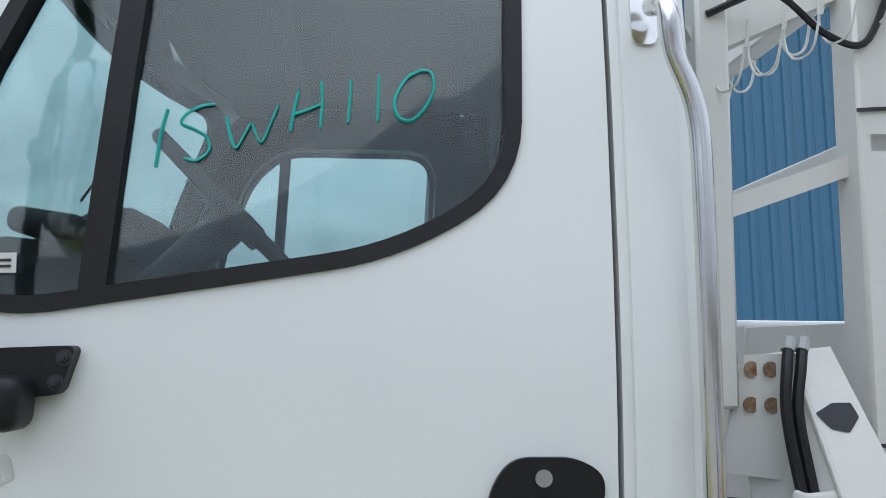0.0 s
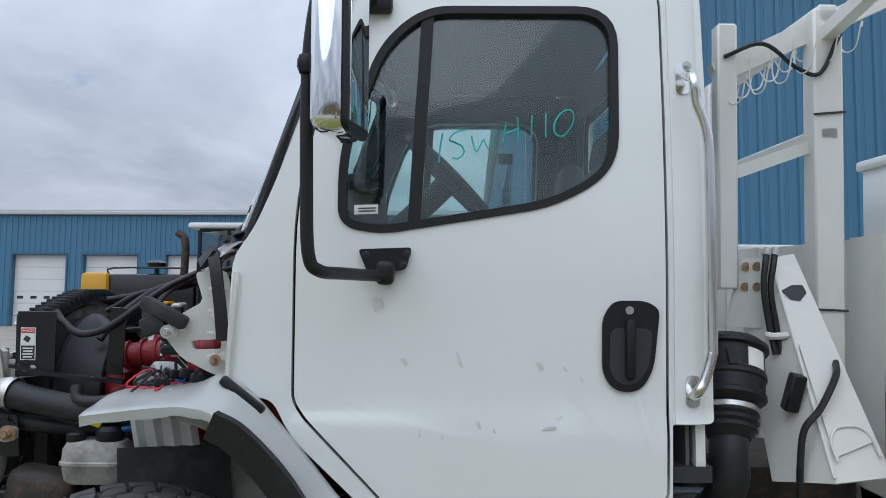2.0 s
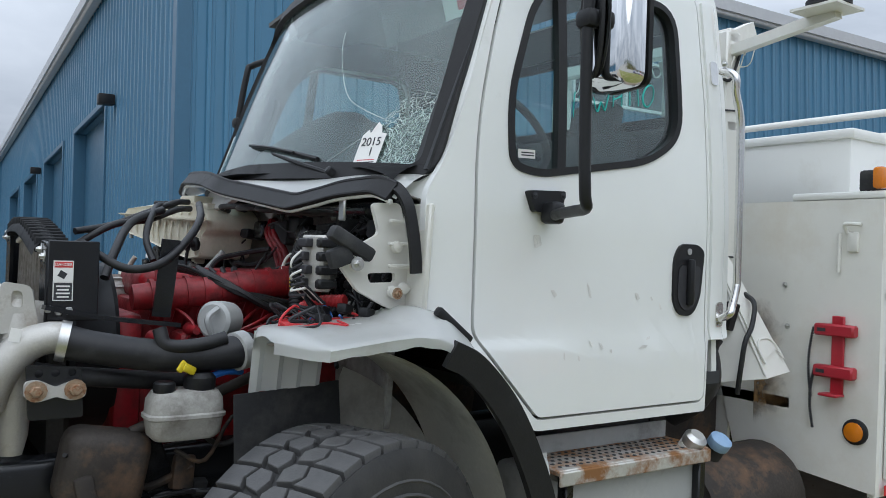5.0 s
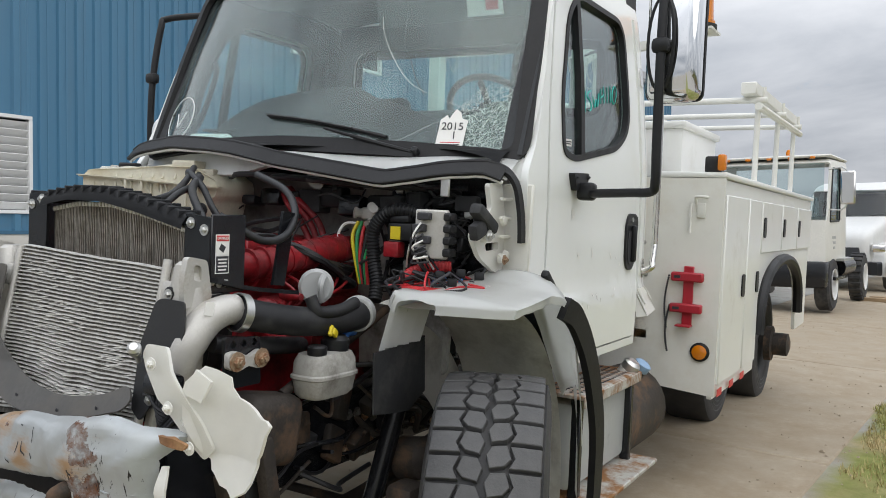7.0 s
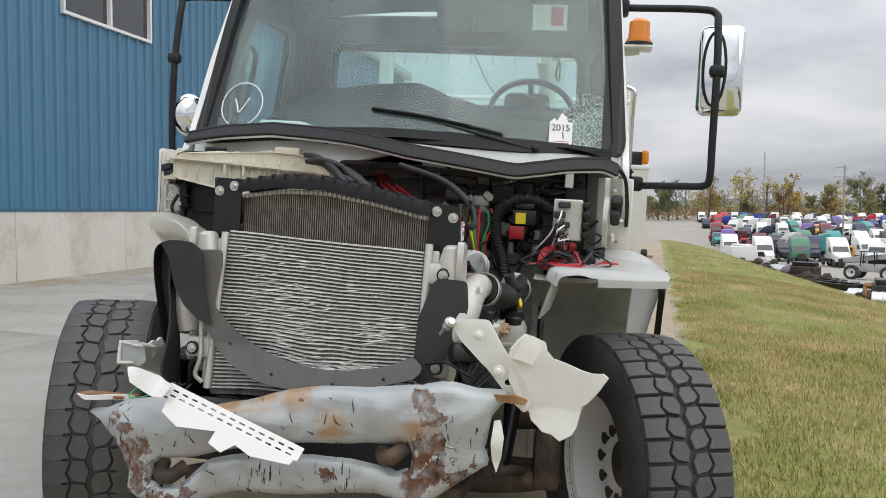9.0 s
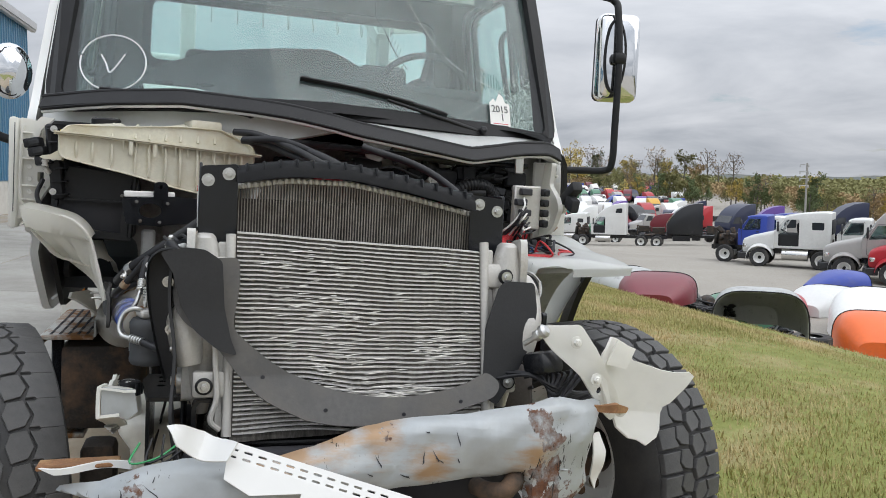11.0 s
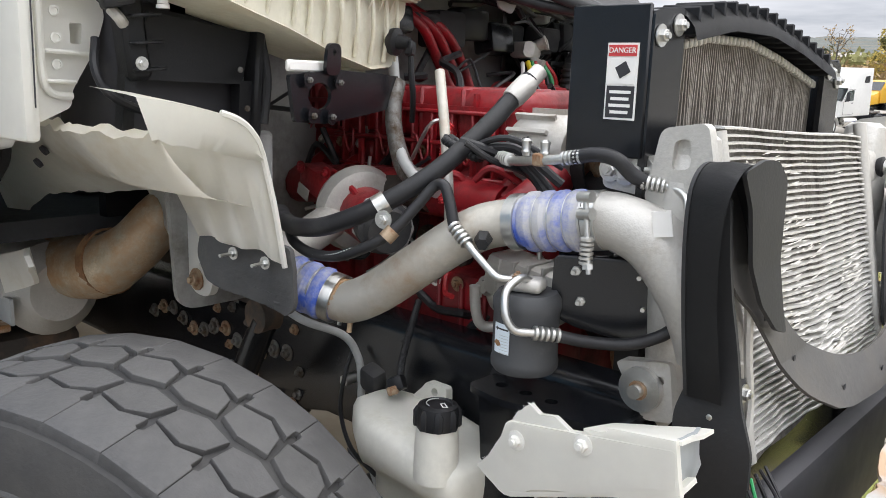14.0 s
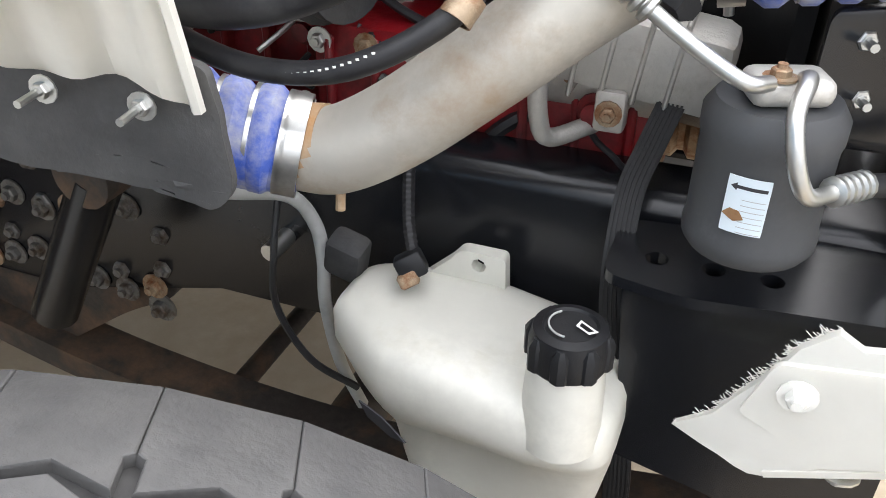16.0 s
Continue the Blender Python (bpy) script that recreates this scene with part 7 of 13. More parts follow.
im = part("intake_manifold", tube([(-1.66, -0.27, 1.455), (-1.5, -0.28, 1.47), (-1.25, -0.30, 1.50), (-1.02, -0.32, 1.52)], [0.045, 0.055, 0.058, 0.05], 16, 6), RED, eng)
for i in range(7):
    part("manifold_runner", tube([(-1.56 + 0.085 * i, -0.28, 1.45), (-1.56 + 0.085 * i, -0.24, 1.40), (-1.56 + 0.085 * i, -0.20, 1.36)], 0.026, 8, 4), RED, im)
for i in range(9):
    part("manifold_clip", lathe([(0.0615, 0), (0.0615, 0.014)], aim((-1.6 + 0.06 * i, -0.275 - 0.004 * i, 1.46 + 0.007 * i), (-1.0, -0.32, 1.525)), 14), RED, im)
part("fuel_pump", box((0.20, 0.14, 0.20), (-1.42, -0.30, 1.24), bevel=0.025), RED, eng)
for x, z, r_ in ((-1.60, 1.32, 0.03), (-1.48, 1.35, 0.022), (-1.34, 1.33, 0.028), (-1.55, 1.20, 0.03), (-1.28, 1.20, 0.03)):
    part("pump_head", lathe([(r_, 0), (r_, 0.05), (r_ * 0.7, 0.07), (r_ * 0.6, 0.09)], aim((x, -0.34, z), (x, -1, z)), 12), RED, eng)
for i in range(6):
    part("fuel_pipe", tube([(-1.50 + 0.02 * i, -0.37, 1.30), (-1.48 + 0.05 * i, -0.40, 1.36), (-1.50 + 0.08 * i, -0.36, 1.40), (-1.52 + 0.11 * i, -0.28, 1.42)], 0.006, 6, 5), RED, eng)
cp = part("intake_mouth", lathe([(0.062, 0), (0.066, 0.04), (0.066, 0.09), (0.055, 0.10)], aim((-1.36, -0.40, 1.385), (-1.56, -0.56, 1.395)), 20), GREYPAINT, eng, "engine port sealed with grey tape")
part("tape_fold", tube([(-1.43, -0.49, 1.43), (-1.47, -0.51, 1.40), (-1.45, -0.50, 1.34)], 0.012, 6, 4), GREYPAINT, cp)
part("oil_pan", box((0.75, 0.36, 0.26), (-1.20, 0, 0.70), bevel=0.04), FRAMEBLACK, eng)
part("gear_housing", box((0.10, 0.52, 0.60), (-1.66, 0.0, 1.10), bevel=0.03), RED, eng)
for y, z, r_ in ((0.0, 1.24, 0.085), (0.0, 0.98, 0.10), (0.20, 1.18, 0.06), (-0.20, 1.15, 0.07), (0.24, 1.44, 0.065)):
    pl = part("pulley", lathe([(r_, 0), (r_, 0.012), (r_ - 0.012, 0.02), (r_ - 0.012, 0.03), (r_, 0.038), (r_, 0.05), (r_ * 0.4, 0.055)], aim((-1.715, y, z), (-3, y, z)), 28), RUSTBOLT, eng)
alt = part("alternator", lathe([(0.06, 0), (0.075, 0.02), (0.075, 0.12), (0.06, 0.14)], aim((-1.69, 0.25, 1.43), (-1.4, 0.25, 1.43)), 24), ALU, eng)
for k in range(12):
    a = 2 * math.pi * k / 12
    part("alternator_vane", box((0.10, 0.008, 0.016), (-1.61, 0.25 + 0.078 * math.cos(a), 1.43 + 0.078 * math.sin(a)), (math.degrees(a) + 90, 0, 0)), ALU, alt)
part("drive_belt", strip([(-1.745, 0.06, 1.14), (-1.74, 0.30, 1.36), (-1.74, 0.31, 1.46), (-1.74, 0.25, 1.50), (-1.74, 0.1, 1.33), (-1.745, -0.09, 1.24)], 0.006, 0.03, (1, 0, 0)), RUBBER, eng)
# turbo on the passenger side
tu = part("turbo", lathe([(0.06, 0), (0.095, 0.01), (0.105, 0.035), (0.095, 0.06), (0.07, 0.07)], aim((-1.16, 0.40, 1.27), (-1.5, 0.50, 1.22)), 30), ALU, eng, "cast turbo housing beside a red sleeve")
part("turbo_sleeve", lathe([(0.062, 0.07), (0.062, 0.15), (0.056, 0.155)], aim((-1.16, 0.40, 1.27), (-1.5, 0.50, 1.22)), 24), RED, tu)
part("taped_end", lathe([(0.064, 0.14), (0.066, 0.18), (0.058, 0.21), (0.02, 0.215)], aim((-1.16, 0.40, 1.27), (-1.5, 0.50, 1.22)), 9), GREYPAINT, tu)
part("exhaust_manifold", tube([(-1.55, 0.30, 1.30), (-1.3, 0.31, 1.31), (-1.05, 0.31, 1.30), (-0.85, 0.31, 1.28)], 0.05, 12, 4), RED, eng)
for i in range(6):
    part("exhaust_runner", tube([(-1.54 + 0.13 * i, 0.31, 1.31), (-1.54 + 0.13 * i, 0.25, 1.345), (-1.54 + 0.13 * i, 0.2, 1.35)], 0.03, 8, 4), RED, eng)
part("coolant_branch", tube([(-1.50, 0.36, 1.26), (-1.58, 0.42, 1.27), (-1.66, 0.40, 1.32), (-1.68, 0.30, 1.38)], 0.04, 12, 5), RED, eng)
part("lower_block", box((0.45, 0.16, 0.22), (-1.50, 0.30, 1.05), bevel=0.03), RED, eng)
for i in range(7):
    part("block_rib", box((0.012, 0.17, 0.16), (-1.70 + 0.065 * i, 0.305, 1.06), bevel=0.004, seg=1), RED, eng)
    part("bolt", bolt((-1.69 + 0.065 * i, 0.386, 1.135), (0, 1, 0), 0.010), RUSTBOLT if i % 2 else STEEL, eng)
part("ac_compressor", lathe([(0.05, 0), (0.06, 0.015), (0.06, 0.15), (0.045, 0.17)], aim((-1.74, 0.34, 1.14), (-1.5, 0.34, 1.14)), 20), ALU, eng)
for i in range(14):
    part("bolt", bolt((-1.57 + 0.057 * i, 0.262 if i % 2 else 0.225, 1.44 if i % 2 else 1.41), (0, 1, 0), 0.009), RED if i % 3 else STEEL, eng)
for i in range(9):
    part("wire_loom", tube([(-1.66 + 0.05 * i, -0.25 + 0.01 * i, 1.56), (-1.5 + 0.03 * i, -0.30 + 0.05 * math.sin(i), 1.57 - 0.012 * i), (-1.35 + 0.03 * i, -0.36 + 0.03 * math.cos(2 * i), 1.50 - 0.015 * i), (-1.1 + 0.01 * i, -0.38 + 0.02 * i, 1.44 - 0.012 * i)], 0.007 + 0.003 * (i % 3), 6, 6), HOSE, eng)
for i in range(9):
    part("cover_rib", box((0.009, 0.02, 0.15), (-1.50 + 0.062 * i, 0.283, 1.425), bevel=0.003, seg=1), RED, vc)
for z in (1.352, 1.425, 1.497):
    part("cover_rib", box((0.56, 0.024, 0.009), (-1.25, 0.284, z), bevel=0.003, seg=1), RED, vc)
for i in range(4):
    part("cover_latch", tube([(-1.44 + 0.13 * i, 0.297, 1.44), (-1.445 + 0.13 * i, 0.303, 1.40), (-1.43 + 0.13 * i, 0.303, 1.385), (-1.41 + 0.13 * i, 0.303, 1.435), (-1.39 + 0.13 * i, 0.297, 1.44)], 0.003, 6, 4), RED, vc)
cpipe = part("coolant_pipe", tube([(-1.25, 0.34, 1.56), (-1.268, 0.37, 1.50), (-1.287, 0.38, 1.437), (-1.317, 0.38, 1.372), (-1.352, 0.382, 1.352), (-1.40, 0.385, 1.344)], [0.019, 0.019, 0.019, 0.022, 0.023, 0.022], 14, 6), DULLBOLT, eng, "dull grey coolant pipe")
part("pipe_clamp", lathe([(0.026, -0.008), (0.028, -0.008), (0.028, 0.008), (0.026, 0.008)], aim((-1.372, 0.384, 1.348), (-1.42, 0.386, 1.341)), 18, cap=False), STEEL, cpipe)
part("manifold_shield", rod((-1.12, 0.335, 1.296), (-1.36, 0.335, 1.312), 0.042, 18), GRIMY, eng, "soot-brown exhaust manifold")
snout = part("rubber_boot", lathe([(0.050, 0.0), (0.060, 0.012), (0.060, 0.055), (0.05, 0.062), (0.046, 0.09)], aim((-1.335, 0.475, 1.262), (-1.46, 0.54, 1.245)), 22), MATTE, eng, "grey rubber boot on the turbo outlet")
act = part("actuator_box", box((0.13, 0.07, 0.065), (-1.085, 0.42, 1.315), (0, -14, -8), bevel=0.012), RED, eng)
part("bare_patch", box((0.05, 0.004, 0.03), (-1.05, 0.457, 1.292), (0, -20, -8), bevel=0.0015, seg=1), ALU, act)
for dx, dz in ((-0.05, 0.03), (0.045, 0.036), (-0.055, -0.022)):
    part("bolt", bolt((-1.085 + dx, 0.455, 1.315 + dz), (0, 1, 0), 0.009), RED, act)
part("actuator_arm", tube([(-1.145, 0.44, 1.345), (-1.19, 0.45, 1.335), (-1.255, 0.455, 1.295), (-1.30, 0.455, 1.245), (-1.302, 0.45, 1.22)], 0.0085, 8, 5), RED, act)
part("ribbed_red_hose", tube([(-1.43, 0.35, 1.475), (-1.423, 0.36, 1.454), (-1.416, 0.36, 1.402), (-1.405, 0.36, 1.345), (-1.41, 0.35, 1.30)], 0.008, 8, 5, ribs=0.0016, pitch=0.006), REDLOOM, eng)
rg2 = random.Random(31)
for i in range(16):
    P = [Vector((-1.70 + 0.035 * i, rg2.uniform(0.30, 0.40), rg2.uniform(1.05, 1.22)))]
    for k in range(3):
        P.append(P[-1] + Vector((rg2.uniform(-0.04, 0.08), rg2.uniform(-0.03, 0.04), rg2.uniform(-0.06, 0.05))))
    part("block_line", tube(P, rg2.choice((0.004, 0.006, 0.010)), 7, 5), rg2.choice((HOSE, HOSE, HOSE, STEEL, REDLOOM)), eng)
for i in range(9):
    part("block_boss", lathe([(0.022, 0), (0.022, 0.02), (0.014, 0.024), (0.014, 0.034)], aim((-1.66 + 0.075 * i, 0.25 + 0.13 * (i < 3), 1.10 + 0.05 * (i % 3)), (-1.66 + 0.075 * i, 2, 1.1 + 0.05 * (i % 3))), 14), (RED, ALU, GRIMY)[i % 3], eng)
part("transmission_bell", lathe([(0.26, 0), (0.26, 0.1), (0.18, 0.3), (0.16, 0.7)], aim((-0.78, 0, 1.0), (0.5, 0, 0.95)), 24), GRIMY, eng)

# ---- charge-air pipes ----
cac = tp("charge_pipe", tube([(-1.385, 0.70, 1.150), (-1.432, 0.678, 1.141), (-1.475, 0.672, 1.143), (-1.53, 0.655, 1.172), (-1.60, 0.632, 1.226), (-1.67, 0.605, 1.282), (-1.715, 0.583, 1.312), (-1.755, 0.565, 1.325), (-1.80, 0.553, 1.330)], 0.0415, 24, 8), ALUTUBE, "aluminised charge-air pipe with rusty elbow")
part("rusty_elbow", tube([(-1.434, 0.677, 1.141), (-1.448, 0.675, 1.1412), (-1.462, 0.673, 1.1420)], 0.0418, 24, 4), RUSTALU, cac)
part("pipe_tab", rod((-1.475, 0.676, 1.108), (-1.475, 0.68, 1.082), 0.005, 8), RUSTALU, cac)

def ribbed_hose(pts, rings_n, parent):
    h = part("silicone_hose", tube(pts, [0.044, 0.048, 0.048, 0.044], 28, 4), BLUEHOSE, parent, "ribbed blue silicone hose")
    a, b = Vector(pts[0]), Vector(pts[-1])
    for k in range(rings_n):
        c = a.lerp(b, 0.25 + 0.5 * k / max(1, rings_n - 1))
        part("hose_bulge", lathe([(0.0455, -0.016), (0.0525, -0.007), (0.053, 0.004), (0.0455, 0.014)], aim(c, b + (b - a)), 28, cap=False), BLUEHOSE, h)
        part("hose_ring", lathe([(0.047, 0.0165), (0.0500, 0.0165), (0.0500, 0.0205), (0.047, 0.0205)], aim(c, b + (b - a)), 28, cap=False), STEEL, h)
    for t in (0.06, 0.94):
        c = a.lerp(b, t)
        m = aim(c, b + (b - a))
        cl_ = part("hose_clamp", lathe([(0.046, -0.011), (0.0500, -0.011), (0.0500, 0.011), (0.046, 0.011)], m, 28, cap=False), STEEL, h)
        part("clamp_bolt", rod(m @ Vector((0.055, 0.03, 0)), m @ Vector((0.055, -0.075, 0)), 0.005, 8), STEEL, cl_)
        bm = bmesh.new()
        for q in range(6):
            lathe([(0.008, 0), (0.012, 0.002), (0.012, 0.006), (0.008, 0.008)], aim(m @ Vector((0.055, -0.008 - 0.009 * q, 0)), m @ Vector((0.055, -1, 0))), 10, bm)
        part("clamp_spring", bm, STEEL, cl_)
        part("clamp_trunnion", rod(m @ Vector((0.055, 0.015, -0.011)), m @ Vector((0.055, 0.015, 0.011)), 0.009, 10), STEEL, cl_)


ribbed_hose([(-1.772, 0.556, 1.328), (-1.83, 0.550, 1.338), (-1.89, 0.545, 1.346), (-1.942, 0.540, 1.353)], 4, cac)
tbolt = part("spring_bolt", rod((-1.943, 0.604, 1.392), (-1.962, 0.612, 1.277), 0.0045, 10), STEEL, cac, "spring-loaded clamp bolt")
bm = bmesh.new()
for q in range(6):
    lathe([(0.007, 0), (0.0115, 0.002), (0.0115, 0.006), (0.007, 0.008)], aim(Vector((-1.9525, 0.608, 1.335 - 0.0075 * q)), Vector((-1.97, 0.615, 0.9))), 12, bm)
part("clamp_spring", bm, STEEL, tbolt)
part("clamp_trunnion", rod((-1.932, 0.602, 1.368), (-1.958, 0.606, 1.371), 0.010, 10), STEEL, tbolt)
part("clamp_trunnion", rod((-1.930, 0.602, 1.395), (-1.956, 0.606, 1.398), 0.009, 10), STEEL, tbolt)
part("lock_nut", rod((-1.958, 0.610, 1.292), (-1.9595, 0.611, 1.284), 0.009, 6), STEEL, tbolt)
ribbed_hose([(-1.318, 0.722, 1.172), (-1.36, 0.710, 1.160), (-1.40, 0.692, 1.148), (-1.436, 0.676, 1.141)], 3, cac)
part("turbo_outlet", tube([(-1.33, 0.718, 1.170), (-1.27, 0.70, 1.19), (-1.22, 0.60, 1.21), (-1.18, 0.48, 1.24)], 0.042, 18, 6), ALU, cac)
part("pressure_sensor", lathe([(0.016, 0), (0.016, 0.03), (0.011, 0.05)], aim((-1.735, 0.595, 1.305), (-1.78, 0.66, 1.29)), 6), PLASTIC, cac)

cd = tp("charge_hose", tube([(-1.93, -0.556, 1.343), (-1.85, -0.575, 1.325), (-1.70, -0.60, 1.30), (-1.55, -0.62, 1.29), (-1.42, -0.635, 1.30), (-1.36, -0.62, 1.31)], [0.054, 0.05, 0.05, 0.05, 0.054, 0.054], 22, 7), HOSE, "thick black charge-air hose")
part("hose_clamp", lathe([(0.058, -0.014), (0.062, -0.014), (0.062, 0.014), (0.058, 0.014)], aim((-1.925, -0.557, 1.343), (-1.7, -0.6, 1.30)), 26, cap=False), STEEL, cd)
part("hose_collar", lathe([(0.056, 0), (0.064, 0.004), (0.064, 0.04), (0.05, 0.045)], aim((-1.42, -0.634, 1.30), (-1.30, -0.60, 1.32)), 26), GREYPAINT, cd)
part("pipe_beyond", tube([(-1.38, -0.62, 1.31), (-1.30, -0.58, 1.30), (-1.24, -0.48, 1.27), (-1.22, -0.36, 1.25)], 0.045, 14, 5), HOSE, cd)
part("branch_hose", tube([(-1.66, -0.62, 1.38), (-1.64, -0.64, 1.33), (-1.55, -0.66, 1.33), (-1.46, -0.66, 1.35)], 0.022, 12, 5), HOSE, cd)
part("lower_hose", tube([(-2.0, -0.52, 1.25), (-1.9, -0.54, 1.235), (-1.7, -0.52, 1.21), (-1.5, -0.45, 1.18)], 0.03, 12, 5), HOSE, cd)

# ---- hoses and lines on the passenger side ----
hs = tp("coolant_hose", tube([(-1.26, 0.68, 1.29), (-1.32, 0.715, 1.285), (-1.39, 0.735, 1.284), (-1.47, 0.728, 1.298), (-1.565, 0.685, 1.345), (-1.625, 0.61, 1.405), (-1.652, 0.51, 1.480), (-1.66, 0.44, 1.535), (-1.668, 0.395, 1.575)], 0.0178, 16, 8), HOSE, "thick black coolant hose")
part("hose_clip", lathe([(0.0195, -0.012), (0.0215, -0.012), (0.0215, 0.012), (0.0195, 0.012)], aim((-1.565, 0.685, 1.345), (-1.625, 0.61, 1.405)), 16, cap=False), STEEL, hs)
part("hose_end", lathe([(0.020, -0.04), (0.022, -0.03), (0.022, 0.01), (0.017, 0.02), (0.017, 0.05)], aim((-1.666, 0.41, 1.56), (-1.675, 0.36, 1.60)), 14), ALU, hs)
part("clip_bolt", bolt((-1.588, 0.70, 1.322), (-0.3, 1, 0), 0.010), STEEL, hs)
h2 = tp("heater_hose", tube([(-1.30, 0.69, 1.262), (-1.37, 0.728, 1.249), (-1.45, 0.742, 1.241), (-1.53, 0.738, 1.254), (-1.600, 0.702, 1.295), (-1.628, 0.662, 1.345), (-1.646, 0.634, 1.382), (-1.668, 0.630, 1.385), (-1.688, 0.636, 1.355), (-1.704, 0.642, 1.318)], 0.0102, 14, 8), HOSE, "black heater hose with faint white print")
for i in range(16):
    part("hose_print", box((0.0028, 0.0006, 0.0018), (-1.455 - 0.0062 * i, 0.7518 + 0.0004 * i - 0.00006 * i * i, 1.2425 + 0.0004 * i + 0.00009 * i * i), (0, 12, 0)), PAPER, h2)
part("p_clip", lathe([(0.0115, -0.011), (0.0140, -0.011), (0.0140, 0.011), (0.0115, 0.011)], aim((-1.603, 0.700, 1.297), (-1.628, 0.662, 1.345)), 14, cap=False), RUSTBOLT, h2)
ds = tp("dipstick_tube", tube([(-1.474, 0.441, 1.585), (-1.52, 0.475, 1.495), (-1.565, 0.51, 1.41)], 0.0105, 12, 4), ALUTUBE, "pale dipstick tube with rusty tip")
part("dipstick_sleeve", tube([(-1.572, 0.515, 1.395), (-1.588, 0.528, 1.35), (-1.597, 0.535, 1.30)], 0.0095, 10, 4), ALU, ds)
tp("coolant_pipe", tube([(-1.15, 0.26, 1.62), (-1.20, 0.30, 1.55), (-1.25, 0.345, 1.47), (-1.31, 0.385, 1.405), (-1.36, 0.408, 1.372), (-1.41, 0.415, 1.345), (-1.45, 0.41, 1.33)], 0.0125, 12, 6), GREYPAINT, "grey coolant pipe with a steel clamp")
al = tp("refrigerant_line", tube([(-1.704, 0.642, 1.318), (-1.741, 0.643, 1.291), (-1.785, 0.650, 1.265), (-1.815, 0.656, 1.252), (-1.832, 0.640, 1.248)], 0.0068, 10, 6), STEEL, "silver refrigerant line with crimped fittings")
for a, b in (((-1.700, 0.641, 1.322), (-1.738, 0.643, 1.293)), ((-1.893, 0.656, 1.174), (-1.921, 0.618, 1.168)), ((-2.082, 0.508, 1.225), (-2.098, 0.514, 1.258)), ((-1.862, 0.556, 1.447), (-1.90, 0.554, 1.454)), ((-1.985, 0.510, 1.419), (-2.022, 0.497, 1.414)), ((-1.695, 0.512, 1.434), (-1.733, 0.528, 1.432))):
    bm = bmesh.new()
    va, vb_ = Vector(a), Vector(b)
    for q in range(5):
        lathe([(0.009, 0), (0.0125, 0.002), (0.0125, 0.006), (0.009, 0.008)], aim(va.lerp(vb_, q / 5), vb_ + (vb_ - va)), 12, bm)
    part("crimp", bm, STEEL, al)
part("drier_outlet", tube([(-1.855, 0.615, 1.245), (-1.858, 0.648, 1.257), (-1.853, 0.678, 1.240), (-1.862, 0.690, 1.205), (-1.875, 0.682, 1.180), (-1.892, 0.658, 1.174), (-1.915, 0.624, 1.168)], 0.0070, 10, 6), STEEL, al)
part("drier_hose", tube([(-1.915, 0.624, 1.168), (-1.955, 0.585, 1.158), (-2.003, 0.545, 1.157), (-2.045, 0.508, 1.175), (-2.075, 0.505, 1.21), (-2.092, 0.511, 1.245)], 0.0105, 12, 6), HOSE, al)
part("line_tail", tube([(-2.095, 0.512, 1.25), (-2.106, 0.515, 1.28), (-2.112, 0.515, 1.30)], 0.0085, 10, 3), STEEL, al)
part("upper_line", tube([(-1.690, 0.508, 1.436), (-1.735, 0.528, 1.431), (-1.79, 0.548, 1.437), (-1.84, 0.555, 1.443), (-1.89, 0.555, 1.452)], 0.0085, 10, 6), STEEL, al)
part("upper_hose", tube([(-1.885, 0.555, 1.451), (-1.925, 0.550, 1.459), (-1.955, 0.538, 1.452), (-1.972, 0.520, 1.430), (-1.990, 0.508, 1.419)], 0.0125, 12, 6), HOSE, al)
part("upper_tail", tube([(-1.990, 0.508, 1.419), (-2.03, 0.495, 1.413), (-2.06, 0.505, 1.402), (-2.072, 0.515, 1.38)], 0.0065, 10, 5), STEEL, al)
part("line_block", box((0.022, 0.022, 0.022), (-1.815, 0.553, 1.441), bevel=0.003, seg=1), RUSTBOLT, al)
for x in (-1.785, -1.824):
    part("service_port", lathe([(0.006, 0), (0.009, 0.008), (0.007, 0.012), (0.009, 0.026), (0.005, 0.030)], Matrix.Translation((x, 0.553, 1.445)), 10), STEEL, al)

for i in range(5):
    tp("cable", tube([(-1.55 - 0.03 * i, 0.5 + 0.02 * i, 1.46), (-1.62 - 0.02 * i, 0.54, 1.44 + 0.02 * math.sin(3 * i)), (-1.72, 0.52 - 0.02 * i, 1.47 - 0.02 * i), (-1.80, 0.46, 1.42 - 0.03 * i)], 0.006 + 0.003 * (i % 2), 8, 6), HOSE)
tp("cable_bundle", tube([(-1.60, 0.56, 1.46), (-1.64, 0.56, 1.445), (-1.66, 0.53, 1.43), (-1.64, 0.47, 1.44), (-1.70, 0.43, 1.46)], 0.008, 8, 6, ribs=0.0015, pitch=0.008), PLASTIC)
cst = tp("engine_casting", box((0.20, 0.10, 0.09), (-1.70, 0.385, 1.175), (0, -8, 0), bevel=0.018, seg=2), ALU, "dull grey cast housing on the engine's side")
part("casting_ear", box((0.035, 0.03, 0.05), (-1.682, 0.425, 1.118), bevel=0.006), ALU, cst)
part("bolt", bolt((-1.682, 0.442, 1.118), (0, 1, 0), 0.009), RUSTBOLT, cst)
part("casting_pipe", tube([(-1.605, 0.46, 1.165), (-1.607, 0.455, 1.11), (-1.618, 0.44, 1.078), (-1.66, 0.40, 1.085)], 0.011, 12, 6), ALU, cst)
part("casting_plug", lathe([(0.020, 0), (0.020, 0.03), (0.014, 0.034)], aim((-1.60, 0.33, 1.05), (-1.60, 0.7, 1.07)), 14), GREYPAINT, cst)
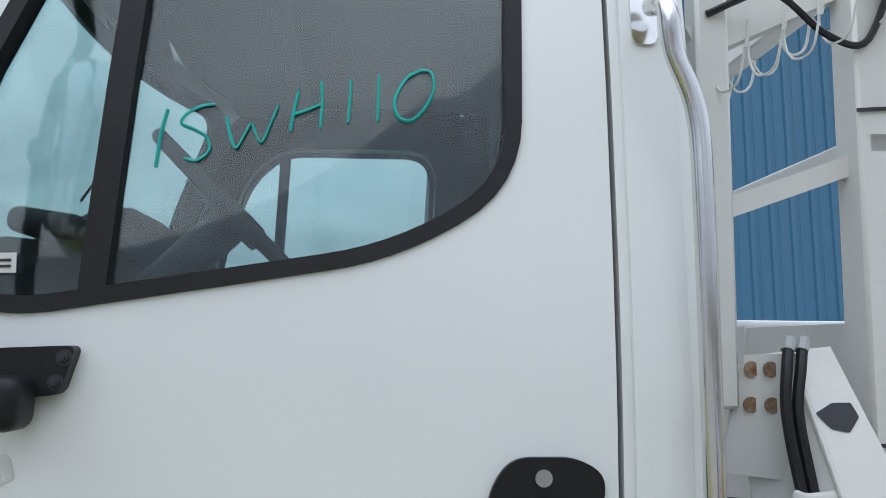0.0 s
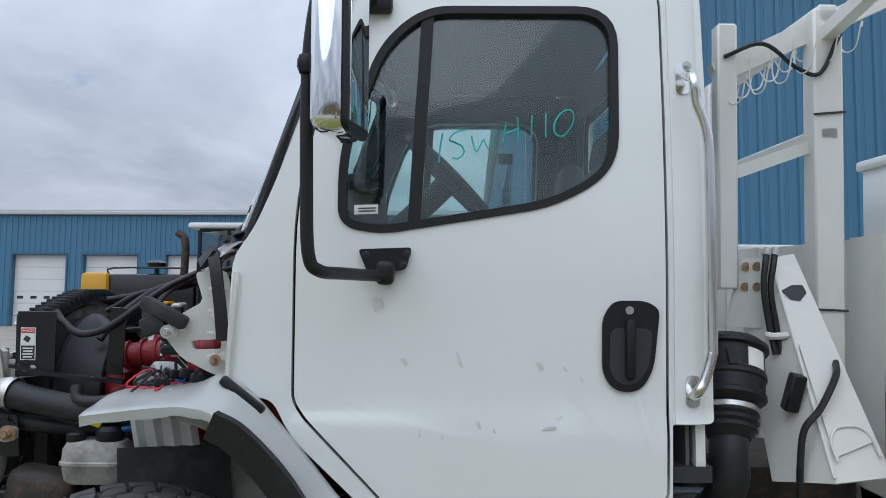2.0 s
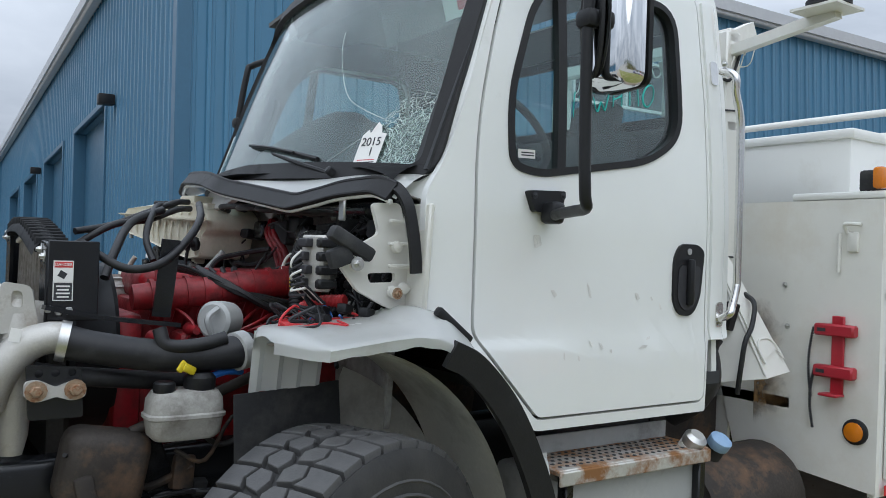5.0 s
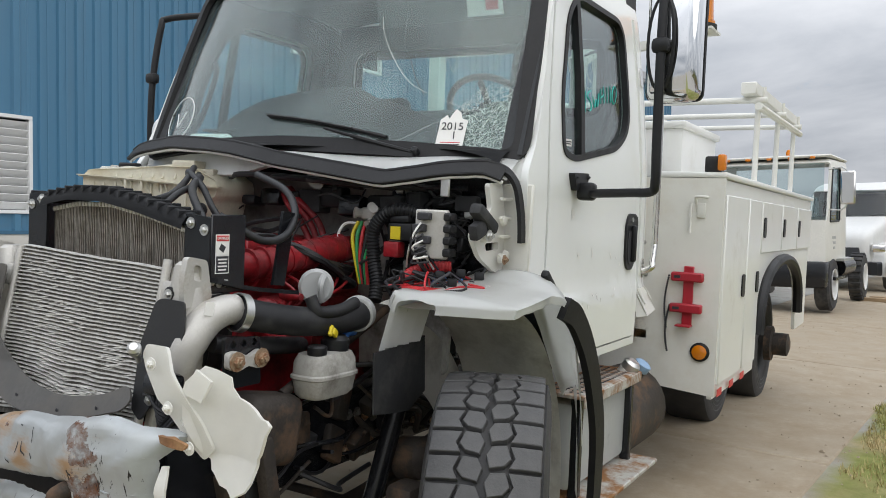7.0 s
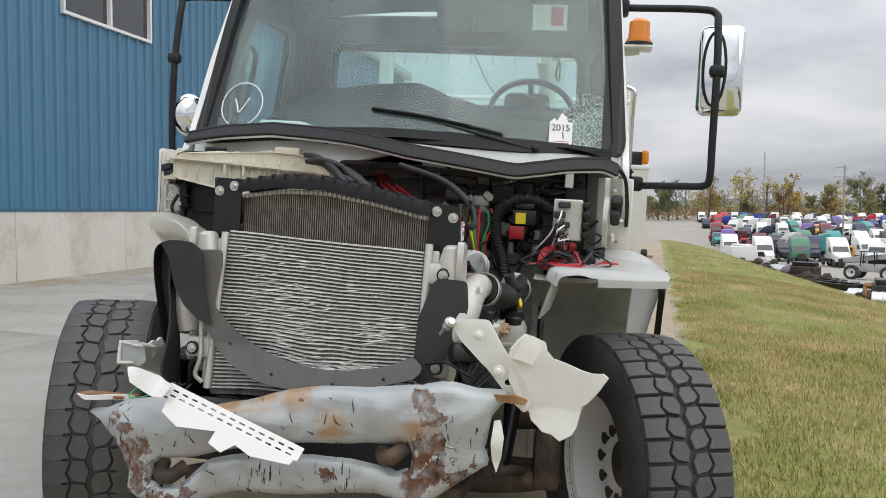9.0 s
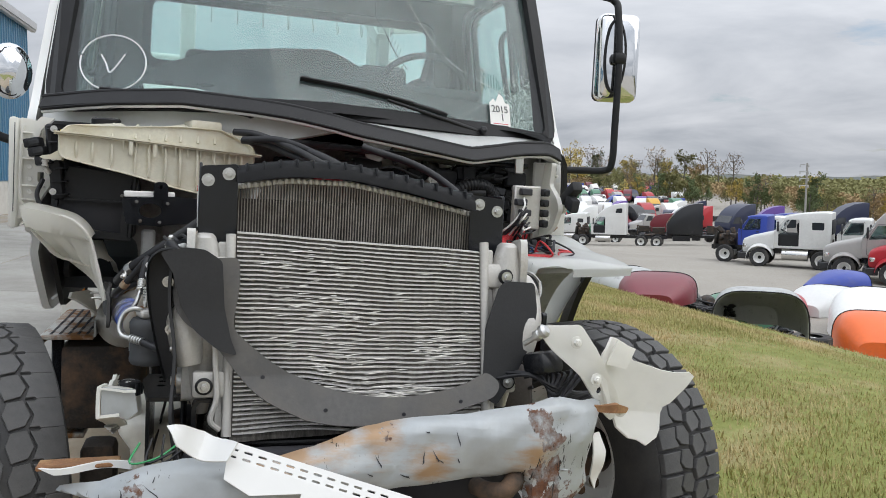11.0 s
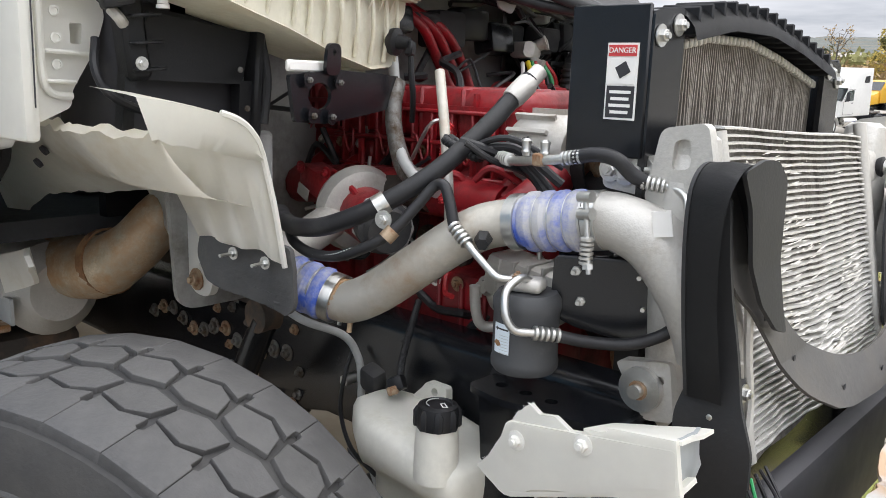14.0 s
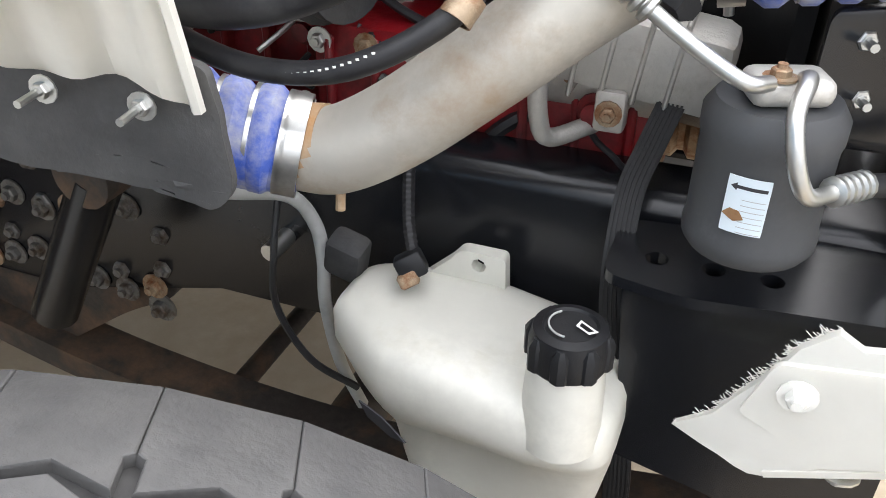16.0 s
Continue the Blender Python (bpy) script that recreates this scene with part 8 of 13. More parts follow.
for k in range(4):
    part("casting_rib", box((0.006, 0.10, 0.096), (-1.64 - 0.035 * k, 0.388, 1.176), (0, -8, 0), bevel=0.002, seg=1), ALU, cst)
# receiver drier can
dr_ = tp("receiver_drier", lathe([(0.040, 1.086), (0.052, 1.089), (0.0575, 1.097), (0.058, 1.108), (0.056, 1.115), (0.056, 1.190), (0.058, 1.197), (0.058, 1.214), (0.050, 1.226), (0.02, 1.228)], Matrix.Translation((-1.842, 0.605, 0)), 30), mat("grey_black_can", (0.055, 0.057, 0.06), 0.6, var=0.1, scale=20, bump=0.05, dirt=(0.12, 0.12, 0.12), amount=0.3, dscale=10), "grey-black receiver drier canister")
part("drier_head", box((0.066, 0.046, 0.024), (-1.845, 0.617, 1.240), (0, 0, 20), bevel=0.010, seg=3), ALU, dr_)
part("bolt", bolt((-1.838, 0.630, 1.250), (0, 0, 1), 0.008), RUSTBOLT, dr_)
LBL = lambda r_: (lambda u, v: (-1.842 - r_ * math.sin(u - 0.15), 0.605 + r_ * math.cos(u - 0.15), v))
lb = part("drier_label", sheet(arc_corner([(-0.30, 1.126), (0.30, 1.126), (0.30, 1.177), (-0.30, 1.177)], 0.008), [], LBL(0.0572), 0.0006, 0.06), mat("pale_blue_label", (0.66, 0.74, 0.79), 0.5, var=0.04, scale=30, dirt=(0.42, 0.33, 0.28), amount=0.27, dscale=40, soft=0.06), dr_, "pale blue printed label")
part("label_arrow", sheet([(-0.25, 1.168), (-0.16, 1.1645), (-0.16, 1.1665), (0.26, 1.1665), (0.26, 1.1695), (-0.16, 1.1695), (-0.16, 1.1715)], [], LBL(0.0580), 0.0004, 0.06), INK_SHADE, lb)
for k in range(7):
    part("label_bar", sheet([(-0.06, 1.127 + 0.005 * k), (0.27, 1.127 + 0.005 * k), (0.27, 1.1276 + 0.005 * k), (-0.06, 1.1276 + 0.005 * k)], [], LBL(0.0580), 0.0004, 0.06), GREYPAINT, lb)
part("label_scuff", sheet(arc_corner([(-0.30, 1.142), (-0.12, 1.137), (0.02, 1.140), (-0.06, 1.147), (-0.20, 1.148)], 0.003), [], LBL(0.0581), 0.0004, 0.06), RUST, lb)

# washer bottle
rows = []
for z, x0, x1, y0, y1 in ((0.58, -1.70, -1.57, 0.54, 0.64), (0.66, -1.735, -1.53, 0.52, 0.655), (0.73, -1.75, -1.505, 0.51, 0.66), (0.79, -1.76, -1.475, 0.505, 0.668), (0.815, -1.762, -1.46, 0.505, 0.685), (0.835, -1.764, -1.445, 0.505, 0.700), (0.87, -1.765, -1.420, 0.505, 0.705), (0.90, -1.763, -1.418, 0.505, 0.703), (0.914, -1.757, -1.424, 0.510, 0.695), (0.921, -1.742, -1.437, 0.522, 0.680), (0.923, -1.70, -1.47, 0.55, 0.65)):
    cx, cy, wx, wy = (x0 + x1) / 2, (y0 + y1) / 2, (x1 - x0) / 2, (y1 - y0) / 2
    ring = []
    for a in np.linspace(0, 2 * math.pi, 49)[:-1]:
        p = Vector((cx + wx * math.copysign(abs(math.cos(a)) ** 0.4, math.cos(a)), cy + wy * math.copysign(abs(math.sin(a)) ** 0.4, math.sin(a)), z))
        out = max(0.0, (p.y - cy) / wy)
        p.y -= out * (0.075 * max(0, (p.x + 1.53) / 0.11) + (0.02 * math.exp(-((z - 0.80) / 0.03) ** 2) if p.x > -1.66 else 0)) + 0.004 * noise.noise((p.x * 14, p.y * 14, z * 14))
        p.z -= 0.03 * max(0, (-1.60 - p.x) / 0.16) * (z > 0.86)
        ring.append(p)
    rows.append(ring)
wb = tp("washer_bottle", rings(bmesh.new(), rows), WASHER, "milky plastic washer bottle, split and crushed", angle=60)

part("filler_neck", lathe([(0.042, 0.86), (0.040, 0.93), (0.037, 0.965)], Matrix.Translation((-1.707, 0.672, 0)), 24), WASHER, wb)
cap = part("filler_cap", lathe([(0.038, 0.960), (0.039, 0.966), (0.039, 0.988), (0.036, 1.0), (0.027, 1.003), (0.025, 1.000), (0.0, 1.000)], Matrix.Translation((-1.707, 0.672, 0)), 28, cap=False), PLASTIC, wb)
for k in range(8):
    a = 2 * math.pi * k / 8
    part("cap_lobe", lathe([(0.010, 0.962), (0.010, 0.990), (0.005, 0.998)], Matrix.Translation((-1.707 + 0.034 * math.cos(a), 0.672 + 0.034 * math.sin(a), 0)), 8), PLASTIC, cap)
part("cap_symbol", sheet([(-0.009, -0.006), (0.009, -0.006), (0.012, 0.004), (-0.012, 0.004)], [[(-0.0065, -0.004), (0.0065, -0.004), (0.009, 0.002), (-0.009, 0.002)]], lambda u, v: (-1.722 - u * 0.8 - v * 0.5, 0.672 - v * 0.8 + u * 0.5, 1.0035), 0.0006, 1), PAPER, cap)
part("cap_print", tube([(-1.707 + 0.021 * math.cos(a), 0.672 + 0.021 * math.sin(a), 1.0034) for a in np.linspace(-0.9, 1.5, 9)], 0.0011, 4, 2), GREYPAINT, cap)
part("mounting_ear", slab(arc_corner([(-1.50, 0.915), (-1.535, 0.948), (-1.545, 0.962), (-1.60, 0.962), (-1.604, 0.87), (-1.50, 0.87)], [0.0, 0.015, 0.012, 0.008, 0, 0]), XZ(0.512, 1), 0.018, [[(-1.568 + 0.009 * math.cos(a), 0.945 + 0.009 * math.sin(a)) for a in np.linspace(0, 6.2, 9)]]), WASHER, wb)
part("split", sheet([(-1.488, 0.850), (-1.520, 0.842), (-1.550, 0.822), (-1.530, 0.820), (-1.50, 0.832)], [], lambda u, v: (u, 0.712 - 0.25 * (u + 1.56), v), 0.002, 1), INK_SHADE, wb)

# torn white bracket in front of it
TBO = [(-1.817, 0.925), (-1.845, 0.955), (-1.865, 0.99), (-1.885, 1.02), (-1.90, 1.05), (-1.925, 1.073), (-1.945, 1.062), (-1.975, 1.068), (-2.005, 1.055), (-2.04, 1.062), (-2.066, 1.069), (-2.072, 1.082), (-2.12, 1.09), (-2.179, 1.099), (-2.193, 1.019), (-2.10, 0.985), (-2.03, 0.965), (-1.98, 0.950), (-1.94, 0.935), (-1.90, 0.908), (-1.887, 0.906), (-1.86, 0.915)]
tb_ = tp("torn_bracket", sheet(TBO, [[(-1.971 + 0.016 * math.cos(a), 1.018 + 0.013 * math.sin(a)) for a in np.linspace(0, 6.0, 10)]], lambda u, v: (u, 0.690 + 0.03 * (-1.90 - u) - 0.018 * math.exp(-((u + 1.80) / 0.04) ** 2) + 0.004 * math.sin(20 * v + 9 * u), v), 0.010, 0.03), FRP, "torn white fibreglass bracket with frayed edge")
part("bracket_plate", sheet(arc_corner([(-1.865, 0.975), (-1.885, 1.035), (-2.18, 1.085), (-2.185, 1.03), (-1.93, 0.945)], 0.008), [], lambda u, v: (u, 0.698 + 0.03 * (-1.90 - u), v), 0.006, 0.06), FRP, tb_)
part("bracket_flange", sheet([(-1.90, 0.0), (-2.19, 0.0), (-2.19, 0.05), (-1.93, 0.05)], [], lambda u, v: (u, 0.705 - v, 0.908 + (-1.90 - u) * 0.38 + 0.1 * v), 0.008, 0.05), FRP, tb_)
part("bracket_top", sheet([(-2.03, 0.0), (-2.185, 0.0), (-2.19, 0.09), (-2.05, 0.075)], [], lambda u, v: (u, 0.705 - v, 1.068 + 0.2 * (-2.06 - u) - 0.12 * v + 0.004 * noise.noise((u * 30, v * 30, 0))), 0.006, 0.03), FRP, tb_)
part("bracket_end", sheet([(0.70, 1.097), (0.62, 1.09), (0.61, 1.03), (0.635, 1.01), (0.70, 1.02)], [], lambda u, v: (-2.178 + 0.05 * (0.70 - u) + 0.006 * noise.noise((u * 30, v * 30, 3)), u, v), 0.005, 0.02), BUMPER, tb_)
for x, z in ((-1.907, 1.008), (-2.032, 1.044)):
    part("bolt", bolt((x, 0.703 + 0.03 * (-1.90 - x), z), (0, 1, 0), 0.010), OLDWHITE, tb_)
for x in (-1.96, -2.02):
    part("bolt", bolt((x, 0.69, 0.908 + (-1.90 - x) * 0.38 - 0.004), (0, 0, -1), 0.011), STEEL, tb_)

bm = bmesh.new()
for i in range(260):
    t = random.random() * 4.99
    (u0, v0), (u1, v1) = TBO[int(t)], TBO[int(t) + 1]
    t -= int(t)
    p = Vector((u0 + (u1 - u0) * t - 0.002, 0.686, v0 + (v1 - v0) * t - 0.001))
    rod(p, p + Vector((random.uniform(0.0, 0.009), random.uniform(-0.005, 0.006), random.uniform(-0.004, 0.005))), 0.0004, 3, bm)
part("frayed_edge", bm, FRP, tb_)
# black support bracket under the drier, rubber belt, mount and plates
sb = tp("support_bracket", slab(arc_corner([(-1.72, 0.50), (-1.72, 0.61), (-1.80, 0.625), (-2.02, 0.60), (-2.02, 0.46)], 0.02), XY(1.015), 0.012, [[(x + 0.012 * math.cos(a), 0.567 + 0.012 * math.sin(a)) for a in np.linspace(0, 6.0, 10)] for x in (-1.767, -1.822, -1.877)]), FRAMEBLACK, "black steel bracket with round holes")
part("bracket_web", box((0.30, 0.012, 0.20), (-1.87, 0.50, 0.92), bevel=0.004, seg=1), FRAMEBLACK, sb)
part("bracket_side", slab([(-1.74, 1.015), (-1.76, 0.78), (-2.02, 0.72), (-2.02, 1.015)], XZ(0.60, -1), 0.01), FRAMEBLACK, sb)
bl = tp("loose_belt", strip([(-1.755, 0.40, 1.165), (-1.735, 0.46, 1.10), (-1.724, 0.50, 1.058), (-1.726, 0.546, 0.990), (-1.733, 0.560, 0.93), (-1.75, 0.578, 0.85), (-1.768, 0.60, 0.74), (-1.77, 0.60, 0.60)], 0.030, 0.005, (0, 1, 0.4)), RUBBER, "ribbed rubber drive belt hanging loose")
for k in range(6):
    part("belt_rib", strip([(x + 0.0048 * (k - 2.5), y + 0.003, z + 0.002) for x, y, z in ((-1.755, 0.40, 1.165), (-1.735, 0.46, 1.10), (-1.724, 0.50, 1.058), (-1.726, 0.546, 0.990), (-1.733, 0.560, 0.93), (-1.75, 0.578, 0.85), (-1.768, 0.60, 0.74), (-1.77, 0.60, 0.60))], 0.0024, 0.0024, (0, 1, 0.4)), RUBBER, bl)

mt = tp("cooler_mount", slab(arc_corner([(-1.96, 1.11), (-2.06, 1.13), (-2.075, 1.03), (-2.02, 1.02)], 0.012), XZ(0.475, 1), 0.03, [[(-2.045 + 0.008 * math.cos(a), 1.095 + 0.008 * math.sin(a)) for a in np.linspace(0, 6, 8)]]), ALU, "cast mount with steel washer")
part("mount_washer", lathe([(0.038, 0), (0.038, 0.012), (0.012, 0.014), (0.012, 0.03)], aim((-2.015, 0.506, 1.075), (-2.015, 2, 1.075)), 26), STEEL, mt)
part("bolt", bolt((-2.015, 0.52, 1.075), (0, 1, 0), 0.010), RUSTBOLT, mt)
pl_ = tp("mount_plate", slab(arc_corner([(-1.868, 1.288), (-2.02, 1.29), (-2.02, 1.13), (-1.90, 1.16), (-1.866, 1.185)], 0.012), lambda u, v, w: (u, 0.458 + w + 0.95 * max(0, u + 1.972), v), 0.014), FRAMEBLACK, "black plate with rusty bolts")
for x, y, z in ((-1.897, 0.545, 1.262), (-1.979, 0.472, 1.256), (-1.905, 0.538, 1.210), (-1.99, 0.472, 1.204)):
    bb_ = part("bolt", bolt((x, y, z), (-0.5, 1, 0), 0.009), RUSTBOLT if x < -1.95 else STEEL, pl_)
    part("bolt_stem", rod((x, y, z), (x - 0.008, y + 0.024, z), 0.004, 8), STEEL, bb_)

# connector lead, stud and small lines along the rail
cn = tp("loose_connector", box((0.034, 0.03, 0.03), (-1.50, 0.57, 0.955), (20, 25, 30), bevel=0.005), PLASTIC, "loose grey electrical connector with orange seal")
part("connector_seal", box((0.024, 0.012, 0.018), (-1.503, 0.585, 0.945), (20, 25, 30), bevel=0.003, seg=1), RUSTBOLT, cn)
part("connector_lead", tube([(-1.498, 0.56, 0.968), (-1.485, 0.54, 1.0), (-1.47, 0.50, 1.06), (-1.45, 0.46, 1.10)], 0.007, 8, 5, ribs=0.001, pitch=0.006), HOSE, cn)
part("frame_stud", rod((-1.28, 0.43, 0.89), (-1.275, 0.52, 0.885), 0.013, 10), STEEL, cn)
part("brake_line", tube([(-1.25, 0.70, 1.11), (-1.33, 0.68, 1.075), (-1.364, 0.60, 1.034), (-1.378, 0.57, 0.985), (-1.38, 0.56, 0.93), (-1.372, 0.55, 0.85), (-1.375, 0.53, 0.74), (-1.40, 0.52, 0.66)], 0.0085, 10, 6), GREYPAINT, cn)
part("sensor_lead", tube([(-1.285, 0.50, 0.96), (-1.29, 0.53, 0.90), (-1.29, 0.54, 0.82), (-1.34, 0.55, 0.75), (-1.40, 0.53, 0.70)], 0.005, 8, 6), HOSE, cn)
part("strut", rod((-1.12, 0.62, 1.02), (-0.98, 0.62, 0.78), 0.032, 14), FRAMEBLACK, cn)
part("strut_eye", lathe([(0.04, 0), (0.04, 0.05), (0.018, 0.05)], aim((-1.12, 0.60, 1.03), (-1.12, 2, 1.03)), 16), GRIMY, cn)
sp2 = tp("suspension_bracket", slab(arc_corner([(-1.10, 0.98), (-0.60, 1.00), (-0.58, 0.60), (-0.75, 0.52), (-0.95, 0.66), (-1.06, 0.72)], 0.03), XZ(0.435, 1), 0.03), GRIMY, "rusty spring hanger full of bolts")
for i in range(16):
    part("bolt", bolt((-1.04 + 0.09 * (i % 5) + 0.02 * math.sin(i), 0.466, 0.93 - 0.08 * (i // 5) + 0.015 * math.cos(2 * i)), (0, 1, 0), 0.015), DULLBOLT if i % 4 else RUSTBOLT, sp2)
ex = tp("exhaust_pipe", tube([(-0.75, 0.50, 1.25), (-0.72, 0.62, 1.22), (-0.66, 0.70, 1.12), (-0.52, 0.74, 1.05), (-0.2, 0.76, 1.03)], [0.06, 0.065, 0.07, 0.085, 0.09], 18, 6), RUSTALU, "heat-stained exhaust pipe")
part("exhaust_band", lathe([(0.083, -0.014), (0.088, -0.014), (0.088, 0.014), (0.083, 0.014)], aim((-0.58, 0.725, 1.075), (-0.4, 0.75, 1.04)), 22, cap=False), RUST, ex)
mf = tp("exhaust_muffler", lathe([(0.08, 0), (0.13, 0.05), (0.13, 0.5), (0.1, 0.54)], aim((-0.45, 0.80, 0.98), (0.5, 0.80, 0.98)), 24), ALU, "dull exhaust canister")

# ---- passenger's inner wing: expansion tank, bracket, air box, cab corner ----
T_OUT = arc_corner([(0.944, 1.704), (0.944, 1.784), (0.915, 1.813), (0.741, 1.822), (0.609, 1.833), (0.53, 1.838), (0.40, 1.836), (0.335, 1.806), (0.285, 1.782), (0.276, 1.751), (0.281, 1.712), (0.314, 1.687), (0.336, 1.59), (0.424, 1.581), (0.565, 1.609), (0.721, 1.651), (0.825, 1.673), (0.919, 1.694)], 0.012, 3)


def tank_x(y):
    """The tank's front face, set at a slant across the bay."""
    return -1.214 - 0.284 * (y - 0.266)


cy_, cz_ = 0.60, 1.73
rows = []
for d, k in ((0.010, 0.93), (0.0, 0.97), (0.012, 0.99), (0.05, 1.0), (0.19, 1.0), (0.225, 0.985), (0.235, 0.95)):
    rows.append([Vector((tank_x(y) + d, cy_ + (y - cy_) * k, cz_ + (z - cz_) * k + (0.012 * math.sin(60 * y) * (d > 0.03) * (z > 1.79)))) for y, z in T_OUT])
tk = tp("expansion_tank", rings(bmesh.new(), rows), TANK, "yellowed translucent coolant expansion tank")
fl = [(tank_x(y) - 0.008, y, z) for y, z in ((0.950, 1.785), (0.817, 1.781), (0.623, 1.770), (0.45, 1.760), (0.262, 1.750))]
part("tank_flange", strip(fl, 0.034, 0.005, (0, 0.02, 1)), TANK, tk)
part("tank_flange", strip([(x + 0.004, y, z - 0.006) for x, y, z in fl], 0.024, 0.004, (0, 0.02, 1)), TANK, tk)
for i in range(10):
    y = 0.735 - 0.043 * i
    zf = lerp(y, [0.276, 0.623, 0.817], [1.751, 1.770, 1.781]) - 0.006
    gs = slab([(0.0, 0.0), (-0.020, 0.0), (0.0, -0.038)], lambda u, v, w: (tank_x(y) + 0.006 + u, y + w, zf + v), 0.005)
    part("tank_rib", gs, TANK, tk)
for i, y in enumerate((0.885, 0.835, 0.775, 0.70, 0.655, 0.60, 0.55, 0.49, 0.43, 0.375, 0.33)):
    zb = lerp(y, [0.336, 0.424, 0.565, 0.721, 0.825, 0.919], [1.60, 1.592, 1.618, 1.660, 1.682, 1.703])
    part("tank_crease", tube([(tank_x(y) + 0.004, y, 1.755), (tank_x(y) - 0.001, y - 0.002, 0.5 * (1.755 + zb)), (tank_x(y) + 0.008, y, zb + 0.006)], 0.005, 8, 5, flat=1.0), TANK, tk)
    if 0.40 < y < 0.80:
        part("tank_crease", tube([(tank_x(y) + 0.005, y, 1.78), (tank_x(y) + 0.03, y, 1.82), (tank_x(y) + 0.10, y, 1.832)], 0.005, 8, 5), TANK, tk)
for y, z in ((0.712, 1.752), (0.633, 1.748)):
    part("tank_lug", box((0.012, 0.016, 0.052), (tank_x(y) - 0.014, y, z - 0.006), (0, 0, -15), bevel=0.006), TANK, tk)
part("tank_turret", box((0.12, 0.115, 0.045), (tank_x(0.475) + 0.075, 0.475, 1.842), (0, 0, 16), bevel=0.010), TANK, tk)
part("tank_step", box((0.10, 0.07, 0.035), (tank_x(0.36) + 0.07, 0.365, 1.812), (0, 0, 16), bevel=0.010), TANK, tk)
part("tank_cap", lathe([(0.047, 0), (0.05, 0.005), (0.05, 0.020), (0.045, 0.026)], Matrix.Translation((-1.255, 0.805, 1.823)), 24), PLASTIC, tk)
part("tank_foot", slab(arc_corner([(0.93, 1.73), (0.93, 1.69), (0.985, 1.692), (1.0, 1.698), (0.99, 1.704), (0.965, 1.708)], 0.004), lambda u, v, w: (-1.385 + w, u, v), 0.05), TANK, tk)
for q in range(4):
    part("foot_bush", lathe([(0.011 - 0.002 * (q % 2), 0), (0.011 - 0.002 * (q % 2), 0.006)], Matrix.Translation((-1.36, 0.985, 1.668 + 0.007 * q)), 16), ALU, tk)
part("tank_stub", box((0.05, 0.055, 0.03), (tank_x(0.43) + 0.06, 0.44, 1.575), bevel=0.010), TANK, tk)
part("level_sensor", lathe([(0.028, 0), (0.031, 0.008), (0.031, 0.018), (0.018, 0.022), (0.013, 0.05)], aim((tank_x(0.352) + 0.002, 0.352, 1.650), (-1.5, 0.28, 1.63)), 18), PLASTIC, tk)
part("sensor_plug", box((0.02, 0.022, 0.034), (tank_x(0.352) - 0.045, 0.335, 1.635), (10, 0, 15), bevel=0.004, seg=1), PLASTIC, tk)
part("sensor_lead", tube([(tank_x(0.352) - 0.045, 0.333, 1.62), (tank_x(0.352) - 0.05, 0.335, 1.58), (-1.29, 0.33, 1.53), (-1.27, 0.31, 1.47)], 0.007, 8, 5), PLASTIC, tk)
for k in range(2):
    part("tank_hose", tube([(-1.28, 0.36 - 0.03 * k, 1.83 - 0.03 * k), (-1.36, 0.28 - 0.03 * k, 1.82 - 0.03 * k), (-1.50, 0.16 - 0.02 * k, 1.77 - 0.03 * k), (-1.66, 0.06 - 0.03 * k, 1.71), (-1.80, -0.0, 1.68 - 0.05 * k)], 0.013, 10, 7), HOSE, tk)
part("vent_hose", tube([(-1.34, 0.33, 1.80), (-1.45, 0.20, 1.80), (-1.52, 0.05, 1.74), (-1.56, -0.05, 1.66), (-1.55, -0.12, 1.58)], 0.013, 12, 7), HOSE, tk)
bk = tp("tank_bracket", sheet(arc_corner([(0.739, 1.569), (0.65, 1.576), (0.595, 1.582), (0.342, 1.572), (0.352, 1.54), (0.397, 1.497), (0.50, 1.486), (0.626, 1.474), (0.722, 1.481)], 0.008), [[(0.643 + 0.038 * math.cos(a), 1.529 + 0.026 * math.sin(a)) for a in np.linspace(0, 6.1, 18)]], lambda u, v: (tank_x(u) - 0.02, u, v), 0.008, 0.1), FRAMEBLACK, "glossy black steel bracket with an oval hole")
for y, z in ((0.689, 1.560), (0.587, 1.556), (0.676, 1.492), (0.613, 1.488)):
    part("bolt", bolt((tank_x(y) - 0.029, y, z), (-1, -0.28, 0), 0.0065, washer=False), DULLBOLT, bk)
    part("bolt_hole", lathe([(0.016, 0), (0.016, 0.002)], aim((tank_x(y) - 0.0285, y, z), (tank_x(y) - 1, y - 0.28, z)), 16), FRAMEBLACK, bk)
strap = part("bracket_strap", sheet(arc_corner([(0.587, 1.632), (0.631, 1.632), (0.634, 1.57), (0.584, 1.57)], 0.018), [[(0.609 + 0.006 * math.cos(a), 1.615 + 0.007 * math.sin(a)) for a in np.linspace(0, 5.6, 9)]], lambda u, v: (tank_x(u) - 0.032 + 0.1 * (1.6 - v), u, v), 0.008, 0.1), FRAMEBLACK, bk)
part("bracket_pad", box((0.012, 0.175, 0.022), (tank_x(0.65) - 0.004, 0.648, 1.586), (0, 0, 16), bevel=0.004, seg=1), PAPER, bk)
part("bracket_leg", box((0.04, 0.05, 0.30), (-1.16, 0.66, 1.30), (0, 0, 0), bevel=0.008, seg=1), GREYPAINT, bk)

